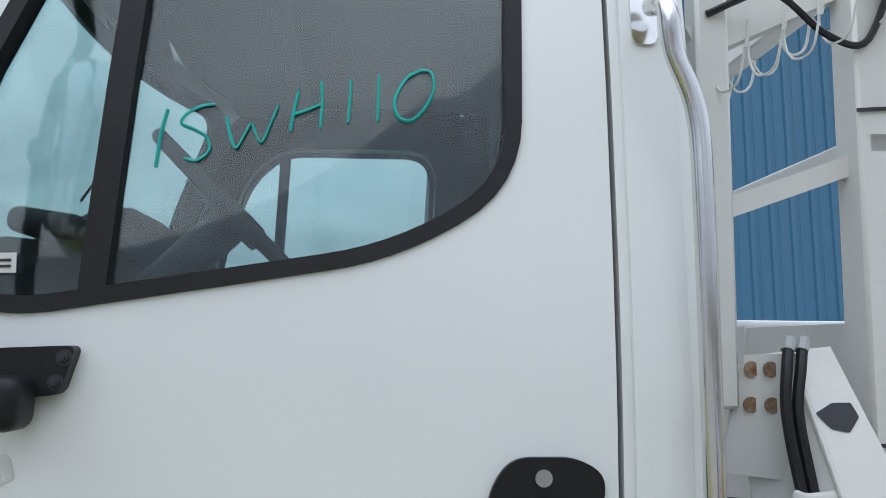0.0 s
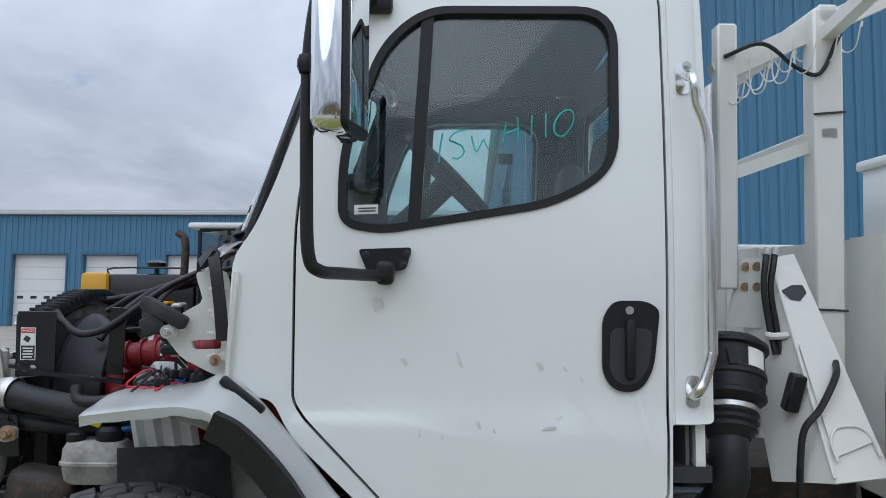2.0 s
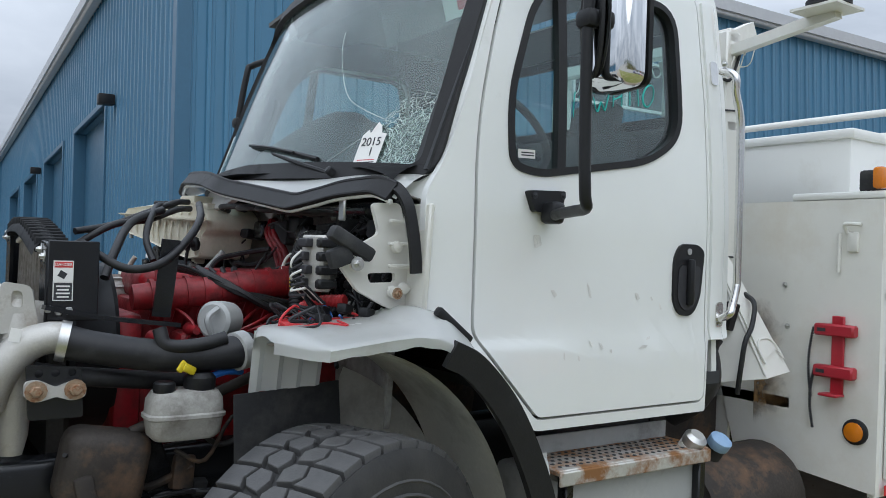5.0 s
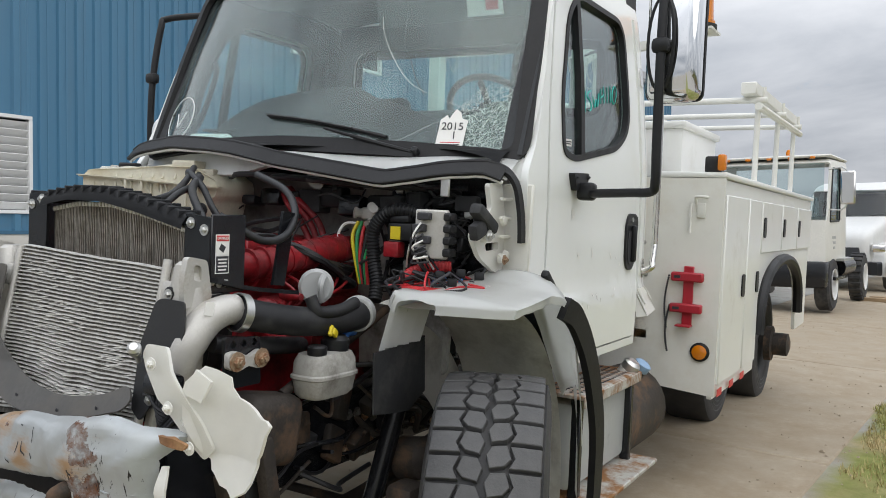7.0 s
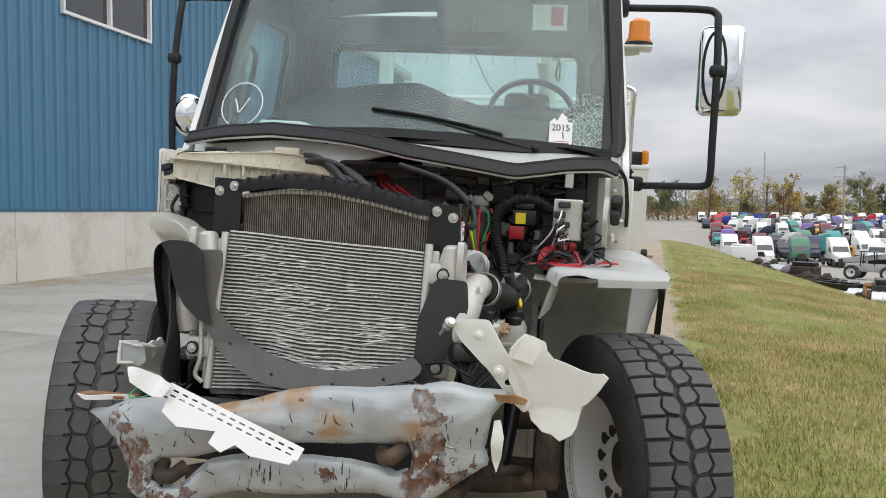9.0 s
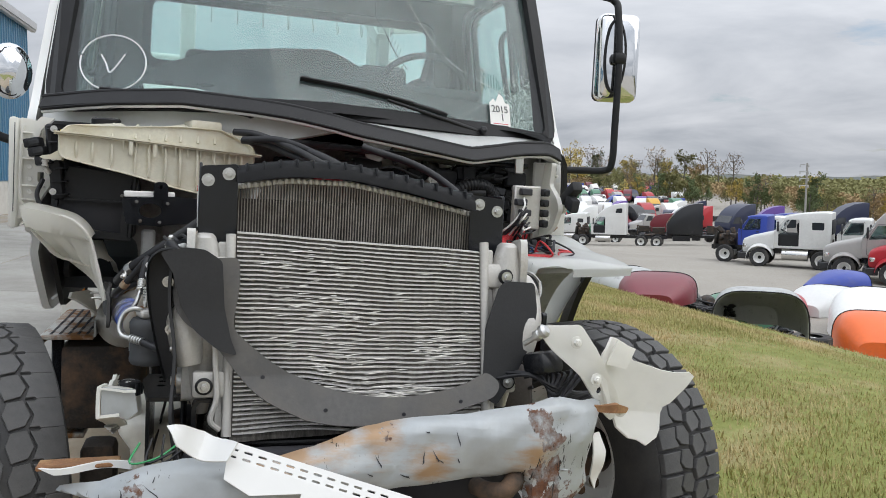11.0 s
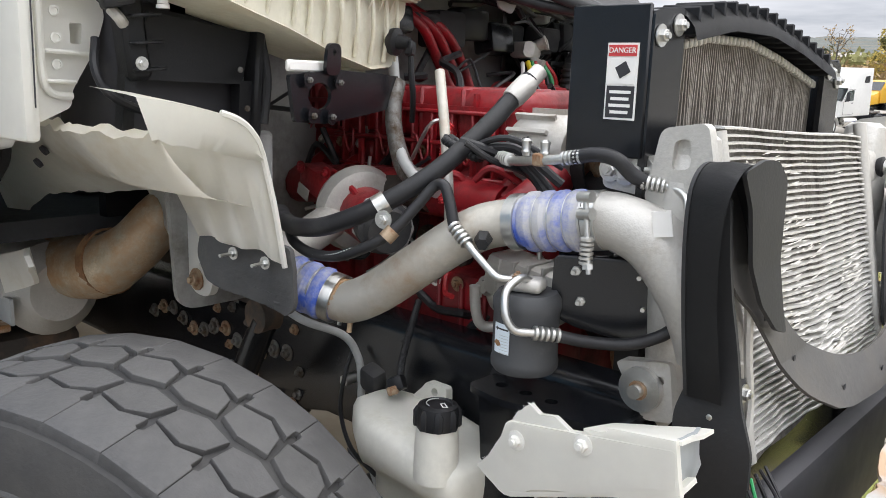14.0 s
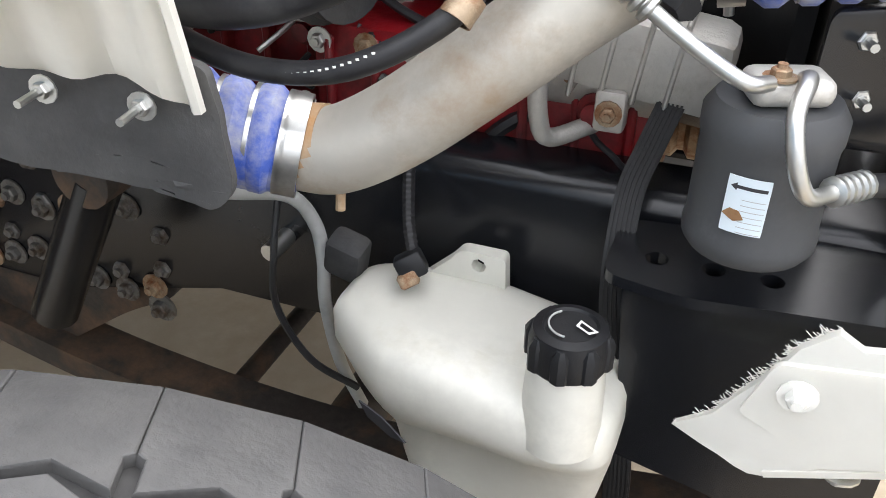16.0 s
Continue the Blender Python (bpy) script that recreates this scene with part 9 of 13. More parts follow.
ab = tp("air_intake_box", slab([(0.713, 1.648), (0.93, 1.672), (0.975, 1.557), (0.734, 1.553)], YZ(-1.20, -1), 0.012), PLASTIC, "open black air-intake box")
part("intake_frame", slab([(0.715, 1.553), (0.985, 1.560), (1.0, 1.43), (0.72, 1.41)], YZ(-1.195, -1), 0.03, [[(0.75, 1.547), (0.965, 1.552), (0.975, 1.46), (0.755, 1.435)]]), PLASTIC, ab)
# near-black block fills the intake opening as its shade
part("intake_shell", box((0.26, 0.26, 0.29), (-1.05, 0.85, 1.55), bevel=0.02), INK_SHADE, ab)
part("intake_post", box((0.05, 0.02, 0.26), (-1.215, 0.712, 1.55), (4, 0, 0), bevel=0.006, seg=1), PLASTIC, ab)
part("intake_strut", tube([(-1.225, 0.700, 1.64), (-1.235, 0.692, 1.56), (-1.24, 0.705, 1.47)], 0.009, 8, 5), MATTE, ab)
for y, z in ((0.75, 1.575), (0.735, 1.50)):
    part("clip", lathe([(0.006, 0), (0.006, 0.003)], aim((-1.226, y, z), (-3, y, z)), 10), DULLBOLT, ab)
rows = []
for a in np.linspace(0, 1, 9):
    y = 0.985 - 0.12 * a
    rows.append([Vector((-1.225 - 0.035 * math.sin(math.pi * min(1, 0.25 + a)), y, z)) for z in (1.69 - 0.02 * a, 1.74, 1.80, 1.818)] + [Vector((-1.20, y, 1.832)), Vector((-1.08, y, 1.835))])
db_ = rings(bmesh.new(), rows, False, False)
bmesh.ops.solidify(db_, geom=list(db_.faces), thickness=0.006)
part("intake_duct", db_, PLASTIC, ab, "moulded black intake duct")
stk = part("intake_sticker", box((0.003, 0.017, 0.066), (-1.272, 0.944, 1.766), (3, 0, 14), bevel=0.001, seg=1), PAPER, ab, "white sticker with a yellow head")
part("sticker_head", box((0.002, 0.016, 0.014), (-1.2745, 0.9465, 1.791), (3, 0, 14)), YELLOW, stk)
for k in range(6):
    part("sticker_bar", box((0.002, 0.012 - 0.003 * (k % 2), 0.002), (-1.2745, 0.944, 1.778 - 0.007 * k), (3, 0, 14)), INK_SHADE, stk)
part("intake_rail", box((0.05, 0.045, 0.27), (-1.215, 0.975, 1.685), (-6, 0, 0), bevel=0.008, seg=1), PLASTIC, ab)
for k in range(6):
    part("rail_fin", box((0.035, 0.055, 0.006), (-1.245, 0.972 - 0.004 * k, 1.80 - 0.046 * k), (-6, 0, 0), bevel=0.002, seg=1), PLASTIC, ab)
for z in (1.80, 1.70, 1.58):
    part("bolt", bolt((-1.265, 0.975, z), (-1, 0, 0), 0.007), STEEL, ab)
for k, (y, z, a) in enumerate(((1.042, 1.748, -18), (1.028, 1.718, -14), (1.006, 1.688, -16))):
    rl_ = part("relay", box((0.05, 0.052, 0.032), (-1.245, y, z), (-12, 0, a), bevel=0.005, seg=2), PLASTIC, ab)
    part("relay_cap", box((0.006, 0.036, 0.018), (-1.272, y - 0.004, z + 0.002), (-12, 0, a), bevel=0.003, seg=1), MATTE, rl_)
part("relay_stay", tube([(-1.23, 1.01, 1.67), (-1.24, 1.0, 1.655), (-1.235, 0.99, 1.645)], 0.010, 8, 4), ALU, ab)
part("intake_cable", tube([(-1.19, 1.02, 1.62), (-1.215, 1.035, 1.57), (-1.225, 1.02, 1.53), (-1.23, 0.98, 1.505), (-1.23, 0.93, 1.49)], 0.008, 8, 6), HOSE, ab)
cp_ = tp("cab_corner", slab(arc_corner([(1.024, 1.826), (1.105, 1.84), (1.115, 1.47), (1.05, 1.50), (1.047, 1.529), (1.00, 1.605), (0.982, 1.661), (0.987, 1.682), (1.018, 1.70), (1.03, 1.76)], 0.010), YZ(-1.15, 1), 0.05, [arc_corner([(1.024, 1.646), (1.046, 1.646), (1.046, 1.610), (1.026, 1.610)], 0.003)]), FRP, "white moulded cab corner with rivets and ribs")
for i in range(5):
    z = 1.754 - 0.045 * i
    part("rivet", lathe([(0.0095, 0), (0.0095, 0.003), (0.006, 0.004), (0.006, 0.001)], aim((-1.1515, 1.072, z), (-3, 1.072, z)), 14), OLDWHITE, cp_)
for z, y0 in ((1.785, 1.035), (1.692, 1.01), (1.595, 1.02), (1.545, 1.045)):
    part("corner_rib", box((0.022, 1.095 - y0, 0.007), (-1.160, 0.5 * (1.095 + y0), z), (2, 0, 0), bevel=0.003, seg=1), FRP, cp_)
part("corner_fold", tube([(-1.155, 1.095, 1.81), (-1.158, 1.10, 1.70), (-1.158, 1.10, 1.56), (-1.156, 1.085, 1.525), (-1.155, 1.05, 1.52)], 0.007, 8, 5), FRP, cp_)
part("corner_hinge", slab(arc_corner([(1.03, 1.845), (0.985, 1.84), (1.0, 1.825), (1.028, 1.80), (1.045, 1.74), (1.06, 1.75), (1.05, 1.82)], 0.006), YZ(-1.185, 1), 0.02), FRP, cp_)
part("outer_skin", box((0.22, 0.03, 0.40), (-1.06, 1.125, 1.64), bevel=0.012), FRP, cp_)
part("skin_seam", tube([(-1.172, 1.118, 1.82), (-1.174, 1.119, 1.66), (-1.173, 1.121, 1.50)], 0.0015, 5, 5), INK_SHADE, cp_)

# ---- driver's side of the bay ----
cb2 = tp("cowl_bracket", sheet(arc_corner([(-1.13, 1.795), (-1.03, 1.80), (-0.985, 1.62), (-0.985, 1.44), (-1.08, 1.475), (-1.17, 1.52), (-1.235, 1.60), (-1.20, 1.645), (-1.10, 1.70)], 0.02), [arc_corner([(-1.14, 1.575), (-1.04, 1.58), (-1.04, 1.548), (-1.13, 1.545)], 0.012)], lambda u, v: (u, -1.0 - 0.05 * (u + 1.1), v), 0.02, 0.06), FRP, "white moulded hood-hinge bracket with a slot")
for x, z, y in ((-1.19, 1.60, -1.02), (-1.05, 1.66, -1.03), (-1.02, 1.53, -1.03), (-1.06, 1.52, -1.03)):
    part("boss", lathe([(0.02, 0), (0.016, 0.014), (0.008, 0.016)], aim((x, y + 0.01, z), (x, -2, z)), 14), FRP, cb2)
part("bolt", bolt((-1.05, -1.035, 1.515), (0, -1, 0), 0.011), RUSTBOLT, cb2)
part("bracket_edge", box((0.02, 0.16, 0.36), (-0.985, -1.03, 1.62), (0, 3, 0), bevel=0.006, seg=1), FRP, cb2)
for i in range(4):
    part("bracket_rib", box((0.10, 0.012, 0.012), (-1.03, -1.025, 1.74 - 0.07 * i), bevel=0.003, seg=1), FRP, cb2)
part("hinge_arm", box((0.16, 0.05, 0.045), (-1.215, -1.03, 1.665), (0, 28, 0), bevel=0.012), MATTE, cb2)
part("hinge_foot", box((0.08, 0.04, 0.06), (-1.25, -1.025, 1.625), (0, -20, 0), bevel=0.012), MATTE, cb2)
part("bolt", bolt((-1.20, -1.045, 1.605), (0, -1, 0), 0.013), STEEL, cb2)
fb2 = tp("control_module", box((0.035, 0.125, 0.18), (-1.23, -0.825, 1.60), (0, 0, 8), bevel=0.006, seg=1), ALU, "finned aluminium control module")
for i in range(4):
    part("module_plug", box((0.03, 0.05, 0.028), (-1.262, -0.81 + 0.02 * (i % 2), 1.665 - 0.043 * i), (0, 0, 8), bevel=0.004, seg=1), INK_SHADE, fb2)
for i in range(4):
    part("module_plug", box((0.07, 0.03, 0.03), (-1.23, -0.90, 1.665 - 0.043 * i), (0, 0, 8), bevel=0.006, seg=1), PLASTIC, fb2)
for i in range(8):
    part("module_wire", tube([(-1.27, -0.80 - 0.006 * i, 1.64 - 0.02 * i), (-1.30, -0.79 + 0.01 * math.sin(i), 1.60 - 0.015 * i), (-1.27, -0.75 - 0.01 * i, 1.53), (-1.2, -0.70 - 0.02 * i, 1.47)], 0.004, 6, 5), INK_SHADE if i % 3 else PAPER, fb2)
rl = tp("relay_box", box((0.07, 0.11, 0.07), (-1.12, -0.63, 1.60), bevel=0.01), PLASTIC, "black relay and fuse box")
part("relay_label", box((0.004, 0.045, 0.05), (-1.157, -0.615, 1.595)), YELLOW, rl)
part("relay_cover", box((0.08, 0.09, 0.03), (-1.12, -0.63, 1.65), bevel=0.01), PLASTIC, rl)
part("relay_module", box((0.05, 0.07, 0.06), (-1.14, -0.60, 1.53), bevel=0.006), RED, rl)
bv = tp("brake_valve", box((0.07, 0.08, 0.05), (-1.04, -0.42, 1.665), bevel=0.012), ALU, "cast air-brake valve with coloured lines")
for i in range(5):
    a = 2.2 * i
    part("valve_port", lathe([(0.014, 0), (0.014, 0.03), (0.018, 0.032), (0.018, 0.04)], aim((-1.06, -0.42 + 0.03 * math.cos(a), 1.66 + 0.025 * math.sin(a)), (-1.3, -0.42 + 0.2 * math.cos(a), 1.66 + 0.15 * math.sin(a))), 10), ALU, bv)
for i, mt_ in enumerate((YELLOW, GREENW, REDLOOM, HOSE, GREENW, REDLOOM)):
    part("air_line", tube([(-1.08, -0.38 - 0.018 * i, 1.63), (-1.11, -0.375 - 0.024 * i, 1.57), (-1.12, -0.40 - 0.012 * i, 1.48), (-1.11, -0.42 - 0.008 * i, 1.38)], 0.0075, 8, 6), mt_, bv)
part("ring_cable", tube([(-1.06, -0.38, 1.62), (-1.10, -0.33, 1.62), (-1.12, -0.31, 1.57), (-1.11, -0.33, 1.52), (-1.10, -0.36, 1.50)], 0.006, 8, 6), PAPER, bv)
tp("corrugated_loom", tube([(-1.08, -0.74, 1.64), (-1.13, -0.67, 1.68), (-1.15, -0.58, 1.675), (-1.15, -0.51, 1.61), (-1.15, -0.51, 1.50), (-1.17, -0.545, 1.40), (-1.20, -0.56, 1.33)], 0.024, 12, 6, ribs=0.004, pitch=0.014), PLASTIC, "fat corrugated black wiring loom")
tp("red_loom", tube([(-1.14, -0.86, 1.48), (-1.18, -0.80, 1.475), (-1.22, -0.74, 1.455), (-1.27, -0.73, 1.41), (-1.31, -0.78, 1.395)], 0.020, 12, 6, ribs=0.002, pitch=0.012), REDLOOM, "red corrugated battery cables")
for i in range(5):
    tp("red_cable", tube([(-1.27, -0.735, 1.41), (-1.31, -0.76 - 0.02 * i, 1.40), (-1.33 - 0.01 * i, -0.80 - 0.02 * i, 1.405), (-1.31, -0.86 - 0.015 * i, 1.405)], 0.009, 8, 5), REDLOOM)
for i in range(22):
    x, y = -1.12 - random.uniform(0, 0.2), -0.72 - random.uniform(0, 0.30)
    tp("wire", tube([(x, y, 1.41 + random.uniform(0, 0.06)), (x - random.uniform(-0.06, 0.08), y + random.uniform(-0.08, 0.08), 1.43 + random.uniform(-0.02, 0.06)), (x - random.uniform(-0.08, 0.1), y + random.uniform(-0.12, 0.12), 1.42), (x - random.uniform(-0.05, 0.14), y + random.uniform(-0.1, 0.1), 1.40)], random.choice((0.003, 0.004, 0.006)), 6, 6), random.choice((INK_SHADE, INK_SHADE, HOSE, REDLOOM, HOSE, PLASTIC, INK_SHADE, BLUEW)))
for x, y, z in ((-1.22, -0.86, 1.45), (-1.17, -0.92, 1.46), (-1.25, -0.93, 1.43), (-1.12, -0.97, 1.45)):
    tp("wire_plug", box((0.05, 0.035, 0.03), (x, y, z), (0, 10, 30), bevel=0.006), PLASTIC)
wk = tp("wiper_linkage", rod((-1.08, -0.88, 1.775), (-1.10, -0.20, 1.785), 0.012, 8), FRAMEBLACK, "black wiper linkage under the cowl")
part("linkage_arm", tube([(-1.10, -0.20, 1.785), (-1.08, -0.1, 1.80), (-1.08, 0.15, 1.83)], 0.012, 8, 4), FRAMEBLACK, wk)
part("linkage_plate", slab(arc_corner([(-0.28, 1.84), (-0.14, 1.86), (-0.16, 1.77), (-0.22, 1.755)], 0.012), YZ(-1.13, -1), 0.006), GREYPAINT, wk)
part("linkage_plate", box((0.01, 0.04, 0.09), (-1.14, -0.82, 1.785), bevel=0.004, seg=1), STEEL, wk)
for i in range(16):
    y = -0.85 + 0.11 * i
    tp("firewall_clutter", box((random.uniform(0.04, 0.10), random.uniform(0.05, 0.13), random.uniform(0.04, 0.10)), (-0.98 - random.uniform(0, 0.05), y, 1.73 - random.uniform(0, 0.04)), (0, random.uniform(-10, 10), random.uniform(-10, 10)), bevel=0.012), random.choice((PLASTIC, FRAMEBLACK, MATTE)))
for i in range(3):
    tp("red_pipe", tube([(-1.0, 0.10 - 0.02 * i, 1.76), (-1.04, 0.04 - 0.04 * i, 1.70), (-1.03, -0.03 - 0.05 * i, 1.62), (-1.04, -0.10 - 0.04 * i, 1.52), (-1.1, -0.15 - 0.03 * i, 1.44)], 0.014, 10, 6), RED)
for i in range(3):
    tp("black_hose", tube([(-1.12, 0.30 - 0.2 * i, 1.80), (-1.20, 0.15 - 0.2 * i, 1.81 - 0.01 * i), (-1.15, -0.15 - 0.15 * i, 1.80 - 0.01 * i), (-1.08, -0.40 - 0.15 * i, 1.77)], 0.012, 8, 6), HOSE)
tp("heat_hose", tube([(-1.45, 0.14, 1.78), (-1.60, 0.02, 1.72), (-1.70, -0.16, 1.60), (-1.74, -0.22, 1.52)], 0.016, 10, 6), HOSE)
tp("fan_strut", strip([(-1.60, -0.42, 1.40), (-1.59, -0.43, 1.52), (-1.58, -0.44, 1.66)], 0.06, 0.012, (0, 1, 0)), FRAMEBLACK)
tp("fan_strut", strip([(-1.97, -0.48, 1.44), (-1.80, -0.47, 1.405), (-1.55, -0.45, 1.375)], 0.05, 0.014, (0, 0, 1)), FRAMEBLACK)
tp("upper_radiator_hose", tube([(-1.85, -0.38, 1.64), (-1.80, -0.42, 1.60), (-1.72, -0.46, 1.56), (-1.62, -0.47, 1.58), (-1.52, -0.42, 1.66), (-1.44, -0.30, 1.74), (-1.38, -0.1, 1.80)], 0.014, 10, 7), HOSE)
# power-steering reservoir with yellow dipstick
rows = []
for z, wx, wy in ((1.035, 0.095, 0.05), (1.05, 0.11, 0.062), (1.10, 0.118, 0.07), (1.105, 0.125, 0.075), (1.115, 0.125, 0.075), (1.12, 0.118, 0.07), (1.16, 0.115, 0.068), (1.185, 0.10, 0.058), (1.19, 0.06, 0.04)):
    rows.append([Vector((-1.575 + wx * math.copysign(abs(math.cos(a)) ** 0.5, math.cos(a)), -0.625 + wy * math.copysign(abs(math.sin(a)) ** 0.5, math.sin(a)), z)) for a in np.linspace(0, 2 * math.pi, 29)[:-1]])
rs = tp("fluid_reservoir", rings(bmesh.new(), rows), FLUID, "grimy grey fluid reservoir with black caps")
part("reservoir_cap", lathe([(0.032, 1.185), (0.034, 1.19), (0.034, 1.212), (0.028, 1.218)], Matrix.Translation((-1.645, -0.645, 0)), 16), PLASTIC, rs)
part("reservoir_cap", lathe([(0.046, 1.185), (0.05, 1.195), (0.05, 1.225), (0.036, 1.24)], Matrix.Translation((-1.53, -0.63, 0)), 20), PLASTIC, rs)
part("dipstick_handle", box((0.05, 0.018, 0.028), (-1.575, -0.66, 1.255), (0, 25, 20), bevel=0.008), YELLOW, rs)
part("dipstick_handle", box((0.02, 0.014, 0.04), (-1.60, -0.665, 1.265), (0, 35, 20), bevel=0.006), YELLOW, rs)
part("blue_line", tube([(-1.49, -0.63, 1.225), (-1.44, -0.62, 1.235), (-1.38, -0.60, 1.23)], 0.012, 8, 5), BLUEW, rs)
fk = tp("front_bracket", slab(arc_corner([(-2.03, 1.28), (-1.88, 1.27), (-1.87, 1.12), (-2.02, 1.12)], 0.012), XZ(-0.59, -1), 0.014, [[(x + 0.012 * math.cos(a), 1.255 + 0.012 * math.sin(a)) for a in np.linspace(0, 6, 8)] for x in (-1.995, -1.95, -1.905)]), FRAMEBLACK, "black bracket with an aluminium bone-shaped link")
part("link", slab(arc_corner([(-2.035, 1.235), (-2.0, 1.24), (-1.95, 1.215), (-1.90, 1.235), (-1.87, 1.225), (-1.87, 1.185), (-1.91, 1.175), (-1.95, 1.19), (-2.0, 1.175), (-2.035, 1.19)], 0.012), XZ(-0.608, -1), 0.022), ALU, fk)
for x in (-2.005, -1.90):
    part("bolt", bolt((x, -0.631, 1.208), (0, -1, 0), 0.018), RUSTBOLT, fk)
tp("steering_box", box((0.26, 0.16, 0.24), (-1.80, -0.55, 0.95), (0, 10, 0), bevel=0.05, seg=3), GRIMY)
tp("steering_column", rod((-1.72, -0.56, 1.05), (-0.95, -0.55, 1.35), 0.018, 10), GRIMY)
tp("drag_link", rod((-1.85, -0.60, 0.66), (-1.30, -0.70, 0.50), 0.02, 10), GRIMY)
tp("pitman_arm", box((0.06, 0.05, 0.30), (-1.84, -0.62, 0.80), (0, -12, 0), bevel=0.015), GRIMY)
for i in range(20):
    s = -1
    x, z = -1.95 + random.uniform(0, 1.0), 0.72 + random.uniform(0, 0.4)
    tp("undercarriage_pipe", tube([(x, s * random.uniform(0.46, 0.62), z), (x + 0.1, s * random.uniform(0.46, 0.64), z - random.uniform(-0.05, 0.1)), (x + 0.25, s * random.uniform(0.46, 0.60), z - random.uniform(-0.08, 0.12)), (x + 0.42, s * random.uniform(0.46, 0.6), z - random.uniform(-0.05, 0.1))], random.choice((0.007, 0.01, 0.014)), 8, 5), random.choice((HOSE, GRIMY, FRAMEBLACK, HOSE)))
for i in range(18):
    s = -1 if i % 3 else 1
    if s > 0 and -1.40 < -1.95 + 0.06 * i < -1.0:
        continue
    tp("bracketry", box((random.uniform(0.04, 0.12), random.uniform(0.03, 0.08), random.uniform(0.05, 0.14)), (-1.95 + 0.06 * i, s * random.uniform(0.46, 0.56), random.uniform(0.74, 1.0)), (random.uniform(-20, 20), random.uniform(-30, 30), 0), bevel=0.01), random.choice((FRAMEBLACK, GRIMY, MATTE)))

# ---- crumpled bumper ----
BOUT = [(0.80, 0.842), (0.697, 0.834), (0.606, 0.766), (0.567, 0.695), (0.565, 0.634), (0.514, 0.599), (0.409, 0.588), (0.314, 0.601), (0.279, 0.63), (0.182, 0.662), (-0.014, 0.663), (-0.193, 0.695), (-0.30, 0.716), (-0.374, 0.703), (-0.421, 0.679), (-0.466, 0.704), (-0.513, 0.743), (-0.64, 0.825), (-0.626, 0.879), (-0.642, 0.987), (-0.70, 1.05), (-0.592, 1.068), (-0.509, 1.088), (-0.428, 1.072), (-0.265, 1.043), (-0.10, 1.028), (0.029, 1.001), (0.158, 0.959), (0.27, 0.937), (0.364, 0.942), (0.478, 0.943), (0.592, 0.921), (0.686, 0.876)]
BHOLE = [(0.48, 0.726), (0.432, 0.761), (0.322, 0.775), (0.236, 0.80), (0.042, 0.838), (-0.163, 0.862), (-0.316, 0.88), (-0.399, 0.898), (-0.419, 0.863), (-0.414, 0.814), (-0.368, 0.794), (-0.308, 0.801), (-0.188, 0.809), (-0.008, 0.796), (0.162, 0.784), (0.272, 0.76), (0.32, 0.713), (0.355, 0.674), (0.428, 0.657), (0.473, 0.677)]


def gap_to(poly, y, z):
    """Distance from a place on the bumper to an outline."""
    p = Vector((y, z))
    best = 9.0
    for i in range(len(poly)):
        a, b = Vector(poly[i - 1]), Vector(poly[i])
        t = max(0.0, min(1.0, (p - a).dot(b - a) / max(1e-9, (b - a).length_squared)))
        best = min(best, (a + (b - a) * t - p).length)
    return best


def within(poly, y, z):
    c = False
    for i in range(len(poly)):
        (y0, z0), (y1, z1) = poly[i - 1], poly[i]
        if (z0 > z) != (z1 > z) and y < (y1 - y0) * (z - z0) / (z1 - z0) + y0:
            c = not c
    return c


def bump(y, z):
    """The face of the buckled bumper: lips rolled back, bars bowed out, creased all over."""
    x = lerp(y, [-0.72, -0.60, -0.43, -0.2, 0.0, 0.2, 0.4, 0.6, 0.72, 0.84], [-2.27, -2.36, -2.41, -2.37, -2.345, -2.365, -2.40, -2.36, -2.28, -2.20])
    x += 0.05 * math.exp(-gap_to(BOUT, y, z) / 0.010) + 0.03 * math.exp(-gap_to(BHOLE, y, z) / 0.007)
    x += 0.012 * noise.noise((y * 5, z * 7, 2)) + 0.016 * abs(noise.noise((y * 9, z * 11, 5))) + 0.008 * abs(noise.noise((y * 22 + z * 14, z * 12, 1)))
    return x - 0.02 * math.exp(-((z - 0.5 * (lerp(y, [-0.5, 0.3], [1.06, 0.94]) + lerp(y, [-0.4, 0.4], [0.89, 0.77]))) / 0.05) ** 2)


bp_ = tp("bumper", sheet(arc_corner(BOUT, 0.012, 2), [arc_corner(BHOLE, 0.012, 2)], lambda u, v: (bump(u, v), u, v), 0.006, 0.014), BUMPER, "crumpled silver steel bumper, scratched and rusty", angle=35)


def flake(y, z, o, material, name, th, off=0.0085):
    part(name, sheet(o, [], lambda u, v: (bump(u, v) - off, u, v), th, 0.012), material, bp_)


rs_ = random.Random(12)
done = 0
while done < 26:
    y, z = rs_.uniform(-0.66, 0.70), rs_.uniform(0.62, 1.07)
    if not within(BOUT, y, z) or within(BHOLE, y, z) or gap_to(BOUT, y, z) < 0.02 or gap_to(BHOLE, y, z) < 0.02:
        continue
    done += 1
    L_, a_ = rs_.uniform(0.012, 0.05), rs_.choice((rs_.uniform(10, 40), rs_.uniform(60, 130), rs_.uniform(50, 80)))
    c, s_ = math.cos(radians(a_)), math.sin(radians(a_))
    w_ = rs_.uniform(0.0012, 0.003)
    flake(y, z, [(y + u * c - v * s_, z + u * s_ + v * c) for u, v in ((0, -w_ / 2), (L_ * 0.6, -w_ * 0.8), (L_, 0), (L_ * 0.5, w_ * 0.4), (L_ * 0.2, w_))], INK_SHADE, "scratch", 0.0012)


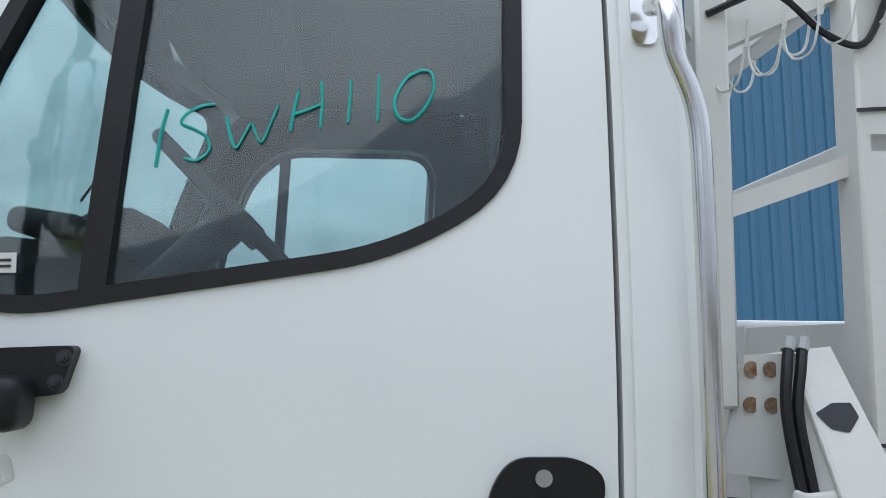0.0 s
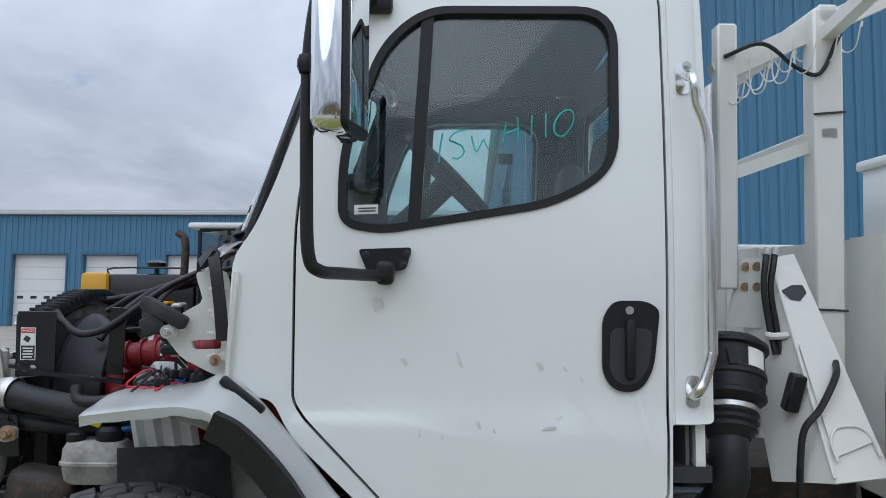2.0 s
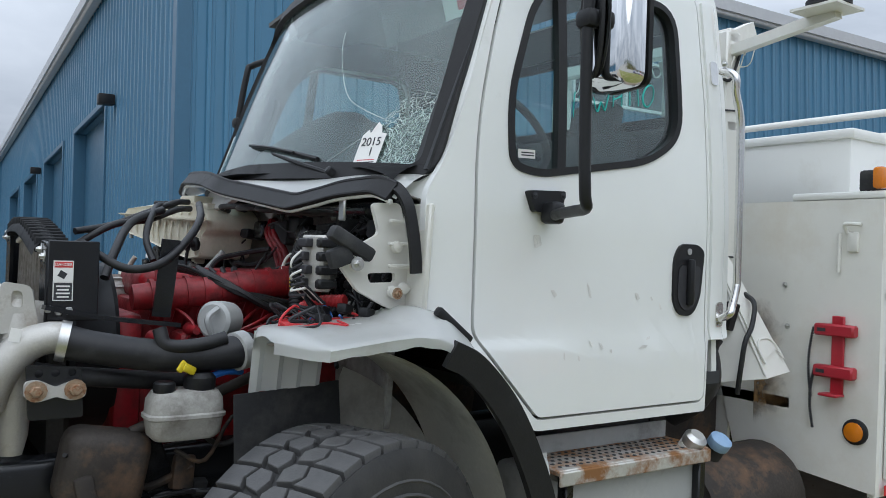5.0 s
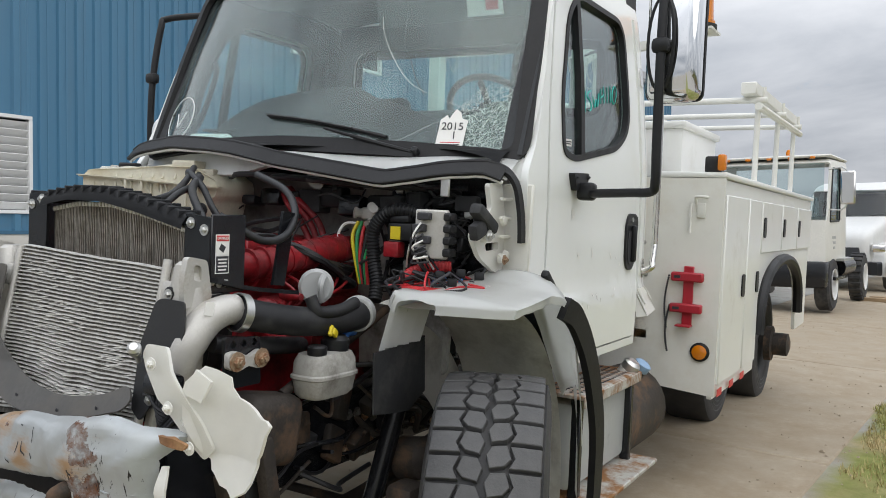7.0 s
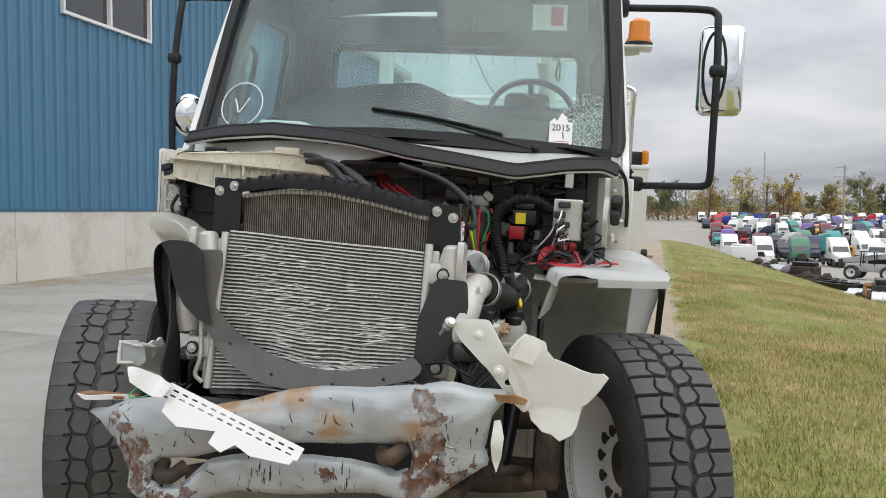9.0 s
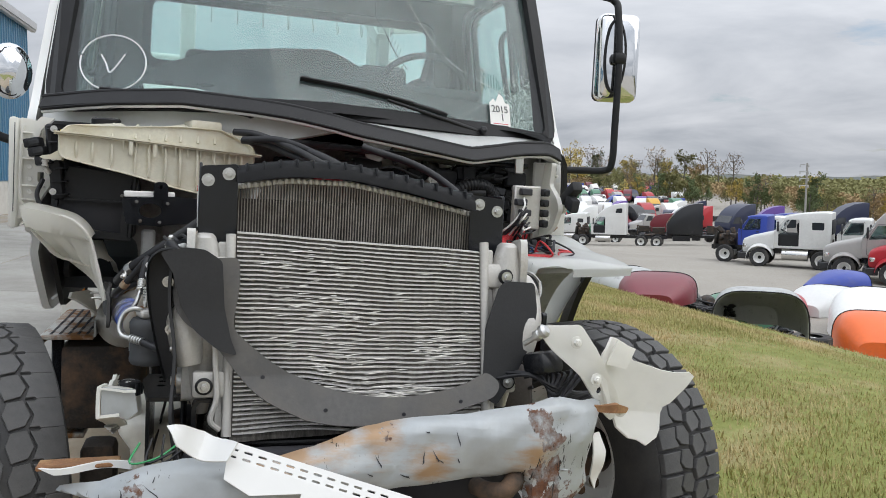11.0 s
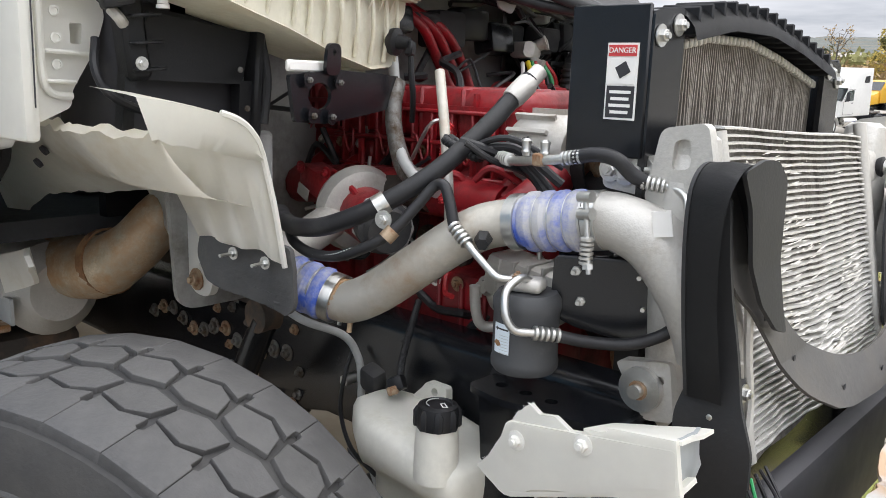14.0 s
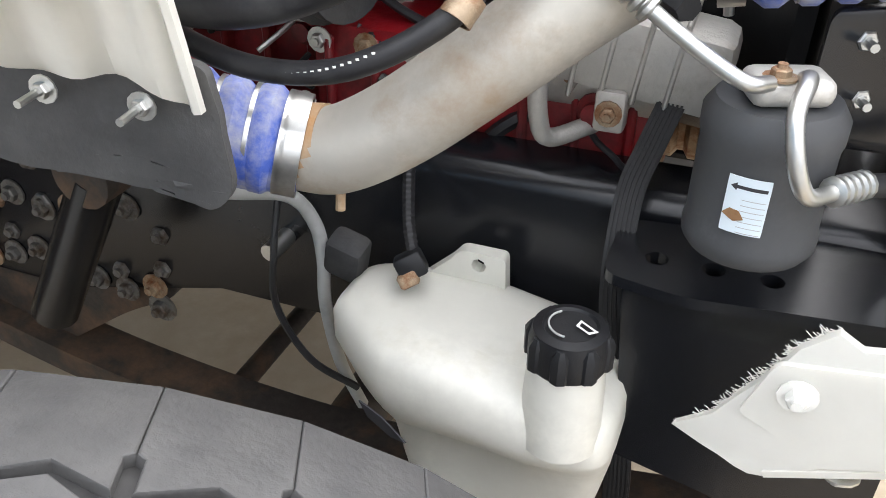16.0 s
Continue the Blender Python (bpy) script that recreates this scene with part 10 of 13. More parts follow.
part("tow_hook", tube([(-2.30, -0.30, 0.83), (-2.36, -0.32, 0.835), (-2.40, -0.35, 0.85), (-2.38, -0.385, 0.875), (-2.33, -0.39, 0.88)], 0.026, 12, 6), GRIMY, bp_)
part("tow_hook", tube([(-2.30, 0.46, 0.72), (-2.36, 0.44, 0.70), (-2.38, 0.40, 0.70), (-2.34, 0.36, 0.73)], 0.024, 12, 6), GRIMY, bp_)
# near-black block behind the bumper opening, standing for the shade inside
part("bumper_back", box((0.05, 0.95, 0.22), (-2.20, 0.02, 0.82), bevel=0.02), INK_SHADE, bp_)
part("mount_end", sheet(arc_corner([(-0.64, 1.052), (-0.72, 1.058), (-0.76, 1.045), (-0.75, 1.03), (-0.66, 1.035)], 0.006), [], lambda u, v: (-2.30 + 0.02 * math.sin(20 * u), u, v), 0.012, 0.03), RUST, bp_)
part("bumper_plate", box((0.10, 0.20, 0.012), (-2.17, 0.75, 0.895), (0, 8, 4), bevel=0.003, seg=1), RUST, bp_)
part("bumper_plate", sheet([(0.84, 0.905), (0.62, 0.915), (0.62, 0.895), (0.80, 0.892)], [], lambda u, v: (-2.23 + 0.02 * math.sin(30 * u), u, v), 0.008, 0.03), OFFWHITE, bp_)
for i in range(4):
    part("hanging_wire", tube([(-2.22, 0.60 - 0.03 * i, 0.96 + 0.01 * i), (-2.26, 0.62 - 0.04 * i, 0.92), (-2.25, 0.55 - 0.03 * i, 0.93 + 0.01 * (i % 3)), (-2.2, 0.48 - 0.02 * i, 0.97)], 0.003, 6, 5), HOSE if i else GREENW, bp_)
# loose perforated white strip lying over the bumper
pst = sheet([(0, 0), (0.50, 0), (0.50, 0.045), (0, 0.045)], [arc_corner([(0.02 + 0.036 * i, 0.006 + 0.018 * j), (0.042 + 0.036 * i, 0.006 + 0.018 * j), (0.042 + 0.036 * i, 0.012 + 0.018 * j), (0.02 + 0.036 * i, 0.012 + 0.018 * j)], 0.002, 1) for i in range(13) for j in range(2)], None, 0.006, 9)
ax_ = Vector((-0.04, -0.463, -0.155)).normalized()
az_ = Vector((-0.75, 0.15, 0.6))
az_ = (az_ - ax_ * az_.dot(ax_)).normalized()
ay_ = az_.cross(ax_)
M1 = Matrix.Translation((-2.425, 0.405, 0.985)) @ Matrix((ax_, ay_, az_)).transposed().to_4x4()

ps = part("loose_strip", pst, OFFWHITE, truck, "torn white strip with slotted holes over the bumper", loc=M1)
part("strip_skirt", sheet([(0.02, 0.0), (0.49, 0.0), (0.485, -0.02), (0.36, -0.05), (0.30, -0.04), (0.27, -0.08), (0.22, -0.07), (0.22, -0.03), (0.10, -0.07), (0.03, -0.05)], [], lambda u, v: (u, v, 0.05 * v), 0.004, 0.06), OFFWHITE, ps)
part("strip_crumple", sheet([(-0.14, 0.02), (-0.05, 0.05), (0.03, 0.03), (0.02, -0.02), (-0.10, -0.02)], [], lambda u, v: (u, v, 0.03 * math.sin(40 * u) + 0.02), 0.005, 0.02), OFFWHITE, ps)
# torn white fender bracket on the driver's side
tw = tp("torn_fender_piece", sheet(arc_corner([(-0.50, 1.245), (-0.515, 1.275), (-0.618, 1.280), (-0.65, 1.23), (-0.697, 1.156), (-0.745, 1.087), (-0.776, 1.018), (-0.742, 0.985), (-0.704, 1.02), (-0.617, 1.131), (-0.53, 1.206)], 0.012), [[(-0.688 + 0.012 * math.cos(a), 1.085 + 0.013 * math.sin(a)) for a in np.linspace(0, 5.6, 9)]], lambda u, v: (-2.268 + 0.25 * abs((u + 0.62) * 0.78 + (v - 1.16) * 0.62) - 0.03 * max(0, -0.6 - u), u, v), 0.010, 0.03), FRP, "torn white fender bracket and shell")
for y, z in ((-0.66, 1.125), (-0.745, 1.03), (-0.59, 1.235)):
    part("bolt", bolt((-2.287, y, z), (-1, 0, 0), 0.011), OLDWHITE, tw)
part("torn_shell", sheet([(-0.685, 1.165), (-0.692, 1.196), (-0.734, 1.241), (-0.76, 1.232), (-0.799, 1.213), (-0.806, 1.185), (-0.829, 1.161), (-0.86, 1.152), (-0.883, 1.144), (-0.915, 1.134), (-0.946, 1.131), (-0.985, 1.137), (-1.002, 1.125), (-0.985, 1.10), (-0.975, 1.083), (-0.943, 1.035), (-0.925, 1.02), (-0.919, 0.996), (-0.912, 0.955), (-0.899, 0.931), (-0.861, 0.909), (-0.835, 0.925), (-0.806, 0.931), (-0.768, 0.964), (-0.76, 0.99), (-0.735, 1.01), (-0.718, 1.042), (-0.69, 1.10)], [], lambda u, v: (-2.255 + 0.07 * math.sin(min(3.1, max(0, 11 * (-0.70 - u)))) * (1 - 0.8 * max(0, (1.0 - v) / 0.1)) - 0.01 + 0.16 * max(0, v - 1.16) + 0.006 * noise.noise((u * 12, v * 12, 0)), u, v), 0.008, 0.025), FRP, tw, angle=60)
part("torn_fold", sheet([(-0.70, 1.165), (-0.735, 1.235), (-0.795, 1.21), (-0.765, 1.15)], [], lambda u, v: (-2.262 + 0.10 * max(0, v - 1.16), u, v), 0.008, 0.03), FRP, tw)
part("torn_foot", sheet([(-0.655, 0.965), (-0.675, 0.97), (-0.69, 0.92), (-0.685, 0.86), (-0.67, 0.80), (-0.655, 0.84), (-0.65, 0.90)], [], lambda u, v: (-2.30 + 0.012 * math.sin(40 * v), u, v), 0.008, 0.02), OLDWHITE, tw)
part("corner_link", lathe([(0.012, 0), (0.020, 0.008), (0.020, 0.02), (0.011, 0.024), (0.016, 0.03), (0.016, 0.045), (0.008, 0.05), (0.008, 0.09)], aim((-2.275, -0.500, 1.272), (-2.21, -0.45, 1.21)), 14), STEEL, tw)
part("link_boss", box((0.10, 0.09, 0.07), (-2.19, -0.53, 1.155), (0, 15, 20), bevel=0.02, seg=2), FRAMEBLACK, tw)

for i in range(10):
    tp("front_cable", tube([(-2.15, -0.40 - 0.03 * i, 1.10 + 0.02 * math.sin(i)), (-2.20, -0.48 - 0.02 * i, 1.12), (-2.22, -0.55, 1.09 - 0.01 * i), (-2.18, -0.64 - 0.01 * i, 1.06)], 0.006, 6, 5), random.choice((HOSE, INK_SHADE, PLASTIC)))

# ---- wiring and small black boxes crowding the firewall behind the fender ----
rg_ = random.Random(77)
bay_ = tp("electronics_plate", box((0.02, 0.46, 0.40), (-0.93, -0.67, 1.63), bevel=0.01, seg=1), FRAMEBLACK, "black mounting plate crowded with plugs and wiring")
for i in range(26):
    y, z = rg_.uniform(-0.90, -0.46), rg_.uniform(1.42, 1.80)
    bx = part("plug", box((rg_.uniform(0.04, 0.08), rg_.uniform(0.025, 0.06), rg_.uniform(0.025, 0.06)), (-0.965 - rg_.uniform(0, 0.05), y, z), (rg_.uniform(-15, 15), rg_.uniform(-15, 15), rg_.uniform(-15, 15)), bevel=0.005, seg=1), rg_.choice((PLASTIC, FRAMEBLACK, PLASTIC, GREYPAINT)), bay_)
for i in range(46):
    y, z = rg_.uniform(-0.88, -0.45), rg_.uniform(1.43, 1.80)
    P = [Vector((-0.98 - rg_.uniform(0, 0.05), y, z))]
    for k in range(3):
        P.append(P[-1] + Vector((rg_.uniform(-0.04, 0.03), rg_.uniform(-0.09, 0.09), rg_.uniform(-0.10, 0.05))))
    part("wire", tube(P, rg_.choice((0.003, 0.004, 0.006, 0.009)), 6, 4), rg_.choice((HOSE, HOSE, HOSE, PLASTIC, HOSE, REDLOOM if i % 9 == 0 else HOSE)), bay_)
for i in range(14):
    y = -0.30 + rg_.uniform(-0.12, 0.75)
    z = rg_.uniform(1.45, 1.78)
    P = [Vector((-1.0 - rg_.uniform(0, 0.1), y, z))]
    for k in range(3):
        P.append(P[-1] + Vector((rg_.uniform(-0.08, 0.05), rg_.uniform(-0.16, 0.16), rg_.uniform(-0.10, 0.06))))
    tp("loose_cable", tube(P, rg_.choice((0.004, 0.006, 0.010)), 6, 5), HOSE)
# ribs, bolts and lines on the engine's passenger side
for i in range(10):
    x = -1.58 + 0.075 * i
    part("port_flange", box((0.05, 0.03, 0.06), (x, 0.245, 1.38), (0, 0, 0), bevel=0.008, seg=1), RED, eng)
    part("bolt", bolt((x + 0.02, 0.262, 1.40), (0, 1, 0), 0.008), STEEL if i % 2 else RUSTBOLT, eng)
    part("block_rib", box((0.012, 0.03, 0.30), (x, 0.238, 1.16), bevel=0.004, seg=1), RED, eng)
for i in range(12):
    P = [Vector((-1.62 + 0.06 * i, 0.28 + rg_.uniform(0, 0.06), 1.44 - rg_.uniform(0, 0.2)))]
    for k in range(3):
        P.append(P[-1] + Vector((rg_.uniform(-0.05, 0.12), rg_.uniform(-0.03, 0.05), rg_.uniform(-0.12, 0.06))))
    part("engine_line", tube(P, rg_.choice((0.005, 0.008, 0.011)), 7, 5), rg_.choice((HOSE, HOSE, STEEL, RED)), eng)

# ---- cab interior ----
rows = []
for y in np.linspace(-0.98, 0.98, 30):
    x0 = ws(y, 1.93)[0] + 0.03
    top = lerp(y, [-0.98, -0.8, -0.45, -0.28, -0.14, -0.07, 0.0, 0.2, 0.45, 0.62, 0.8, 0.98], [2.02, 2.07, 2.10, 2.17, 2.20, 2.25, 2.25, 2.235, 2.20, 2.14, 2.02, 1.97])
    rows.append([Vector(p) for p in ((x0, y, 1.86), (x0 + 0.06, y, 1.93), (x0 + 0.14, y, 1.93 + 0.55 * (top - 1.93)), (-0.78, y, top - 0.01), (-0.68, y, top), (-0.60, y, top - 0.04), (-0.56, y, 1.86), (-0.56, y, 1.72), (-0.54, y, 1.62))])
db = rings(bmesh.new(), rows, False, False)
bmesh.ops.solidify(db, geom=list(db.faces), thickness=0.02)
dash = tp("dashboard", db, DASH, "charcoal moulded dashboard")
part("instrument_hood", box((0.14, 0.44, 0.05), (-0.62, -0.56, 2.10), (0, 8, 0), bevel=0.02, seg=3), DASH, dash)
for i in range(4):
    part("dash_vent", box((0.06, 0.07, 0.012), (-0.93, 0.15 + 0.16 * i, 2.03), bevel=0.004, seg=1), INK_SHADE, dash)
part("dash_paper", box((0.10, 0.30, 0.004), (-1.00, 0.55, 1.985), (0, -30, 8)), PAPER, dash)
for s in (-1, 1):
    tp("door_trim", sheet(arc_corner([(-0.62, 1.20), (0.33, 1.20), (0.33, 1.86), (-0.74, 1.86)], 0.03), [], on_side(-0.085, s), 0.02, 0.2), DASH)
    tp("pillar_trim", strip([(-0.93, s * 1.0, 1.90), (-0.78, s * 0.99, 2.3), (-0.60, s * 0.945, 2.75)], 0.07, 0.09, (0, 1, 0)), DASH)
    tp("pillar_trim", box((0.16, 0.05, 1.0), (0.42, s * 0.98, 2.35), (s * 3, 0, 0)), DASH)
    tp("grab_handle", tube([(-0.80, s * 0.92, 2.05), (-0.76, s * 0.89, 2.10), (-0.68, s * 0.87, 2.35), (-0.66, s * 0.90, 2.42)], 0.014, 10, 5), PLASTIC)
stw = tp("steering_wheel", lathe([(0.225 + 0.016 * math.cos(a), 0.016 * math.sin(a)) for a in np.linspace(0, 2 * math.pi, 11)], pose(-0.30, -0.575, 2.15, 0, 45, 0), 40, cap=False), DASH, "charcoal steering wheel")
part("wheel_hub", lathe([(0.075, -0.03), (0.085, 0.0), (0.06, 0.02)], pose(-0.30, -0.575, 2.15, 0, 45, 0), 20), DASH, stw)
for a in (0, 140, 220):
    b = box((0.03, 0.14, 0.02), (0, 0.135, -0.005), bevel=0.006, seg=1)
    b.transform(pose(-0.30, -0.575, 2.15, 0, 45, 0) @ pose(0, 0, 0, 0, 0, a + 90))
    part("wheel_spoke", b, DASH, stw)
part("column", rod((-0.32, -0.575, 2.13), (-0.62, -0.575, 1.84), 0.045, 14), DASH, stw)
for s, y in ((-1, -0.50), (1, 0.45)):
    st_ = tp("seat", box((0.50, 0.50, 0.16), (-0.05, y, 1.55), (0, -4, 0), bevel=0.05, seg=3), SEAT, "grey fabric cab seat")
    part("seat_back", box((0.15, 0.50, 0.62), (0.24, y, 1.90), (0, 10, 0), bevel=0.06, seg=3), SEAT, st_)
    part("headrest", box((0.10, 0.28, 0.16), (0.31, y, 2.27), (0, 10, 0), bevel=0.04, seg=3), SEAT, st_)
    part("seat_base", box((0.42, 0.40, 0.28), (-0.03, y, 1.34), bevel=0.03), DASH, st_)
tp("centre_console", box((0.40, 0.30, 0.35), (-0.35, 0.0, 1.38), bevel=0.04), DASH)
vis = tp("sun_visor", box((0.02, 0.78, 0.25), (-0.585, -0.465, 2.665), (0, -16, 0), bevel=0.009), LINER, "grey sun visor with a printed label")
part("visor_label", box((0.003, 0.175, 0.125), (-0.606, -0.664, 2.61), (0, -16, 0)), PAPER, vis)
part("visor_label_patch", box((0.003, 0.06, 0.09), (-0.6095, -0.70, 2.615), (0, -16, 0)), REDINK, vis)
tp("overhead_shelf", box((0.30, 1.8, 0.12), (-0.42, 0, 2.82), bevel=0.03), LINER)
tp("seat_belt", strip([(0.38, -0.93, 2.55), (0.36, -0.90, 2.2), (0.30, -0.80, 1.8)], 0.05, 0.004, (0, 1, 0)), INK_SHADE)
# wipers
for y0, y1, z1 in ((-0.66, 0.11, 2.068), (0.30, 0.86, 1.975)):
    a = Vector(ws(y0, 1.905, 0.03))
    b = Vector(ws(y1, z1, 0.03))
    m_ = Vector(ws((y0 * 0.45 + y1 * 0.55), 1.905 + (z1 - 1.905) * 0.62, 0.05))
    wp = tp("wiper", tube([a, a.lerp(m_, 0.5) + Vector((-0.012, 0, 0)), m_], [0.011, 0.008, 0.006], 8, 6), RUBBER, "black windscreen wiper")
    s0, s1 = (0.10, 0.62) if y0 < 0 else (0.12, 0.70)
    pts = [ws(y, 1.93 + (z1 - 1.93) * t + 0.0, 0.012) for y, t in ((y1, 1.0), (y1 + (y0 - y1) * 0.3, 0.80), (y1 + (y0 - y1) * 0.6, 0.52), (y1 + (y0 - y1) * 0.80, 0.30))]
    part("wiper_blade", tube(pts, 0.009, 6, 6), RUBBER, wp)
    part("wiper_bridge", tube([Vector(p) + Vector((-0.015, 0, 0.004)) for p in pts[:3]], 0.006, 6, 5), PLASTIC, wp)
    part("wiper_pivot", lathe([(0.016, 0), (0.016, 0.03), (0.01, 0.035)], aim(a, a + Vector((-1, 0, 0.6))), 12), PLASTIC, wp)
# hanging lot tag with its year
TZ, TY = 2.0, -0.765
# rear-view cable dangling from the header
tp("loose_wire", tube([(-0.62, -0.28, 2.60), (-0.63, -0.27, 2.45), (-0.64, -0.31, 2.38), (-0.66, -0.36, 2.28), (-0.68, -0.42, 2.20)], 0.003, 6, 6), INK_SHADE)
tg = tp("lot_tag", sheet([(TY - 0.052, TZ - 0.075), (TY + 0.052, TZ - 0.07), (TY + 0.052, TZ + 0.045), (TY + 0.03, TZ + 0.065), (TY + 0.02, TZ + 0.05), (TY + 0.0, TZ + 0.09), (TY - 0.02, TZ + 0.075), (TY - 0.03, TZ + 0.05), (TY - 0.052, TZ + 0.045)], [], lambda u, v: ws(u, v, 0.016), 0.0012, 0.05), PAPER, "white paper lot tag stuck to the windscreen")


def words(txt, size, m, material, parent, thick=0.0006):
    """Lettering as a mesh, set up by the pose m."""
    cu = bpy.data.curves.new("lettering", "FONT")
    cu.body, cu.size, cu.align_x, cu.align_y, cu.extrude = txt, size, "CENTER", "CENTER", thick
    tmp = new("lettering", cu)
    me = bpy.data.meshes.new_from_object(tmp.evaluated_get(bpy.context.evaluated_depsgraph_get()))
    bpy.data.objects.remove(tmp)
    me.materials.clear()
    me.materials.append(material)
    ob = new("lettering", me)
    ob.parent, ob.matrix_basis = parent, m
    return ob


for lab, side, y, z in LABELS:
    words("DANGER", 0.0125, Matrix(((-side, 0, 0, -1.915), (0, 0, side, y), (0, 1, 0, z), (0, 0, 0, 1))), PAPER, lab)


def on_ws(y, z, off):
    """A pose on the windscreen, with its x axis to the viewer's right and z outwards."""
    p = Vector(ws(y, z, off))
    ax = (Vector(ws(y - 0.05, z, off)) - Vector(ws(y + 0.05, z, off))).normalized()
    ay = (Vector(ws(y, z + 0.05, off)) - Vector(ws(y, z - 0.05, off))).normalized()
    az = ax.cross(ay).normalized()
    return Matrix.Translation(p) @ Matrix((ax, az.cross(ax), az)).transposed().to_4x4()


words("2015", 0.045, on_ws(TY, TZ + 0.018, 0.0185), INK_SHADE, tg)
words("1", 0.045, on_ws(TY - 0.012, TZ - 0.018, 0.0185), INK_SHADE, tg)
for k in range(3):
    part("tag_bar", sheet([(TY - 0.04, TZ - 0.047 - 0.008 * k), (TY + 0.035, TZ - 0.047 - 0.008 * k), (TY + 0.035, TZ - 0.044 - 0.008 * k), (TY - 0.04, TZ - 0.044 - 0.008 * k)], [], lambda u, v: ws(u, v, 0.0178), 0.0006, 0.1), INK_SHADE if k else REDINK, tg)
# crazed corner and running cracks
cz = tp("crazed_corner", sheet(arc_corner([(-1.0, 1.92), (-0.80, 1.915), (-0.74, 1.98), (-0.80, 2.06), (-0.90, 2.13), (-0.99, 2.12)], 0.03), [], lambda u, v: ws(u, v, 0.0015 + 0.003 * abs(noise.noise((u * 30, v * 30, 0)))), 0.001, 0.02), CRAZED, "shattered, crazed patch of windscreen")
CRACK = mat("crack_line", (0.72, 0.78, 0.75), 0.3, var=0.2, scale=50)
rc_ = random.Random(5)
grid = {}
for i in range(24):
    for j in range(26):
        y, z = -1.0 + 0.0125 * i + rc_.uniform(-0.006, 0.006), 1.92 + 0.0115 * j + rc_.uniform(-0.006, 0.006)
        if ((y + 0.93) / 0.19) ** 2 + ((z - 2.05) / 0.15) ** 2 + 0.5 * noise.noise((y * 11, z * 11, 0)) < 1 and z > 1.925 and y > -1.0:
            grid[i, j] = (y, z)
bm, bm2 = bmesh.new(), bmesh.new()
for (i, j), a in grid.items():
    for q in ((i + 1, j), (i, j + 1), (i + 1, j + 1 if (i + j) % 2 else j - 1)):
        if q in grid and rc_.random() < 0.74:
            c = grid[q]
            m_ = (0.5 * (a[0] + c[0]) + rc_.uniform(-0.003, 0.003), 0.5 * (a[1] + c[1]) + rc_.uniform(-0.003, 0.003))
            tube([ws(*a, 0.0045), ws(*m_, 0.0045), ws(*c, 0.0045)], rc_.choice((0.0005, 0.0008, 0.0012)), 3, 1, bm if rc_.random() < 0.8 else bm2)
tagged(part("craze_line", bm, CRACK, cz), kind="stuff")
tagged(part("craze_gap", bm2, INK_SHADE, cz), kind="stuff")
part("crack", tube([ws(u, v, 0.003) for u, v in ((-0.93, 2.05), (-0.80, 2.09), (-0.62, 2.16), (-0.52, 2.22), (-0.42, 2.34), (-0.36, 2.44), (-0.34, 2.50))], 0.0011, 4, 5), CRACK, wsg)
part("crack", tube([ws(u, v, 0.003) for u, v in ((-0.82, 2.06), (-0.70, 2.04), (-0.55, 1.96), (-0.45, 1.94))], 0.0008, 4, 5), CRACK, wsg)
# circled mark in white paint marker
vm = tp("marker_circle", tube([ws(0.82 + 0.125 * math.cos(a), 2.085 + 0.112 * math.sin(a), 0.004) for a in np.linspace(0.3, 6.5, 26)], 0.0032, 6, 2), CHALK, "white circled check mark on the windscreen")
part("marker_stroke", tube([ws(u, v, 0.004) for u, v in ((0.865, 2.115), (0.845, 2.08), (0.83, 2.045), (0.80, 2.08), (0.775, 2.12))], 0.0034, 6, 4), CHALK, vm)
# stock number handwritten on the driver's window
mk = tp("window_marking", box((0.001, 0.001, 0.001), (-0.34, -1.058, 2.19)), TEAL, "teal hand-lettered stock number on the door glass")
STROKES = [
    [(-0.335, 2.245), (-0.343, 2.20), (-0.347, 2.15)],
    [(-0.262, 2.256), (-0.283, 2.252), (-0.306, 2.238), (-0.312, 2.222), (-0.29, 2.212), (-0.272, 2.20), (-0.268, 2.18), (-0.285, 2.163), (-0.305, 2.166)],
    [(-0.243, 2.236), (-0.236, 2.205), (-0.226, 2.185), (-0.213, 2.21), (-0.204, 2.225), (-0.195, 2.205), (-0.186, 2.196), (-0.172, 2.232), (-0.163, 2.258)],
    [(-0.132, 2.283), (-0.138, 2.25), (-0.143, 2.215)],
    [(-0.14, 2.243), (-0.12, 2.25), (-0.096, 2.262)],
    [(-0.096, 2.30), (-0.094, 2.26), (-0.096, 2.222)],
    [(-0.049, 2.305), (-0.05, 2.27), (-0.052, 2.232)],
    [(-0.004, 2.315), (-0.005, 2.275), (-0.005, 2.236)],
    [(0.062, 2.325), (0.04, 2.31), (0.022, 2.275), (0.026, 2.246), (0.048, 2.238), (0.072, 2.262), (0.085, 2.295), (0.08, 2.322), (0.058, 2.326)],
]
for q in STROKES:
    part("marker_stroke", tube([(x, -(side_y(z) - 0.012), z) for x, z in q], 0.0034, 6, 6, flat=0.6), TEAL, mk)
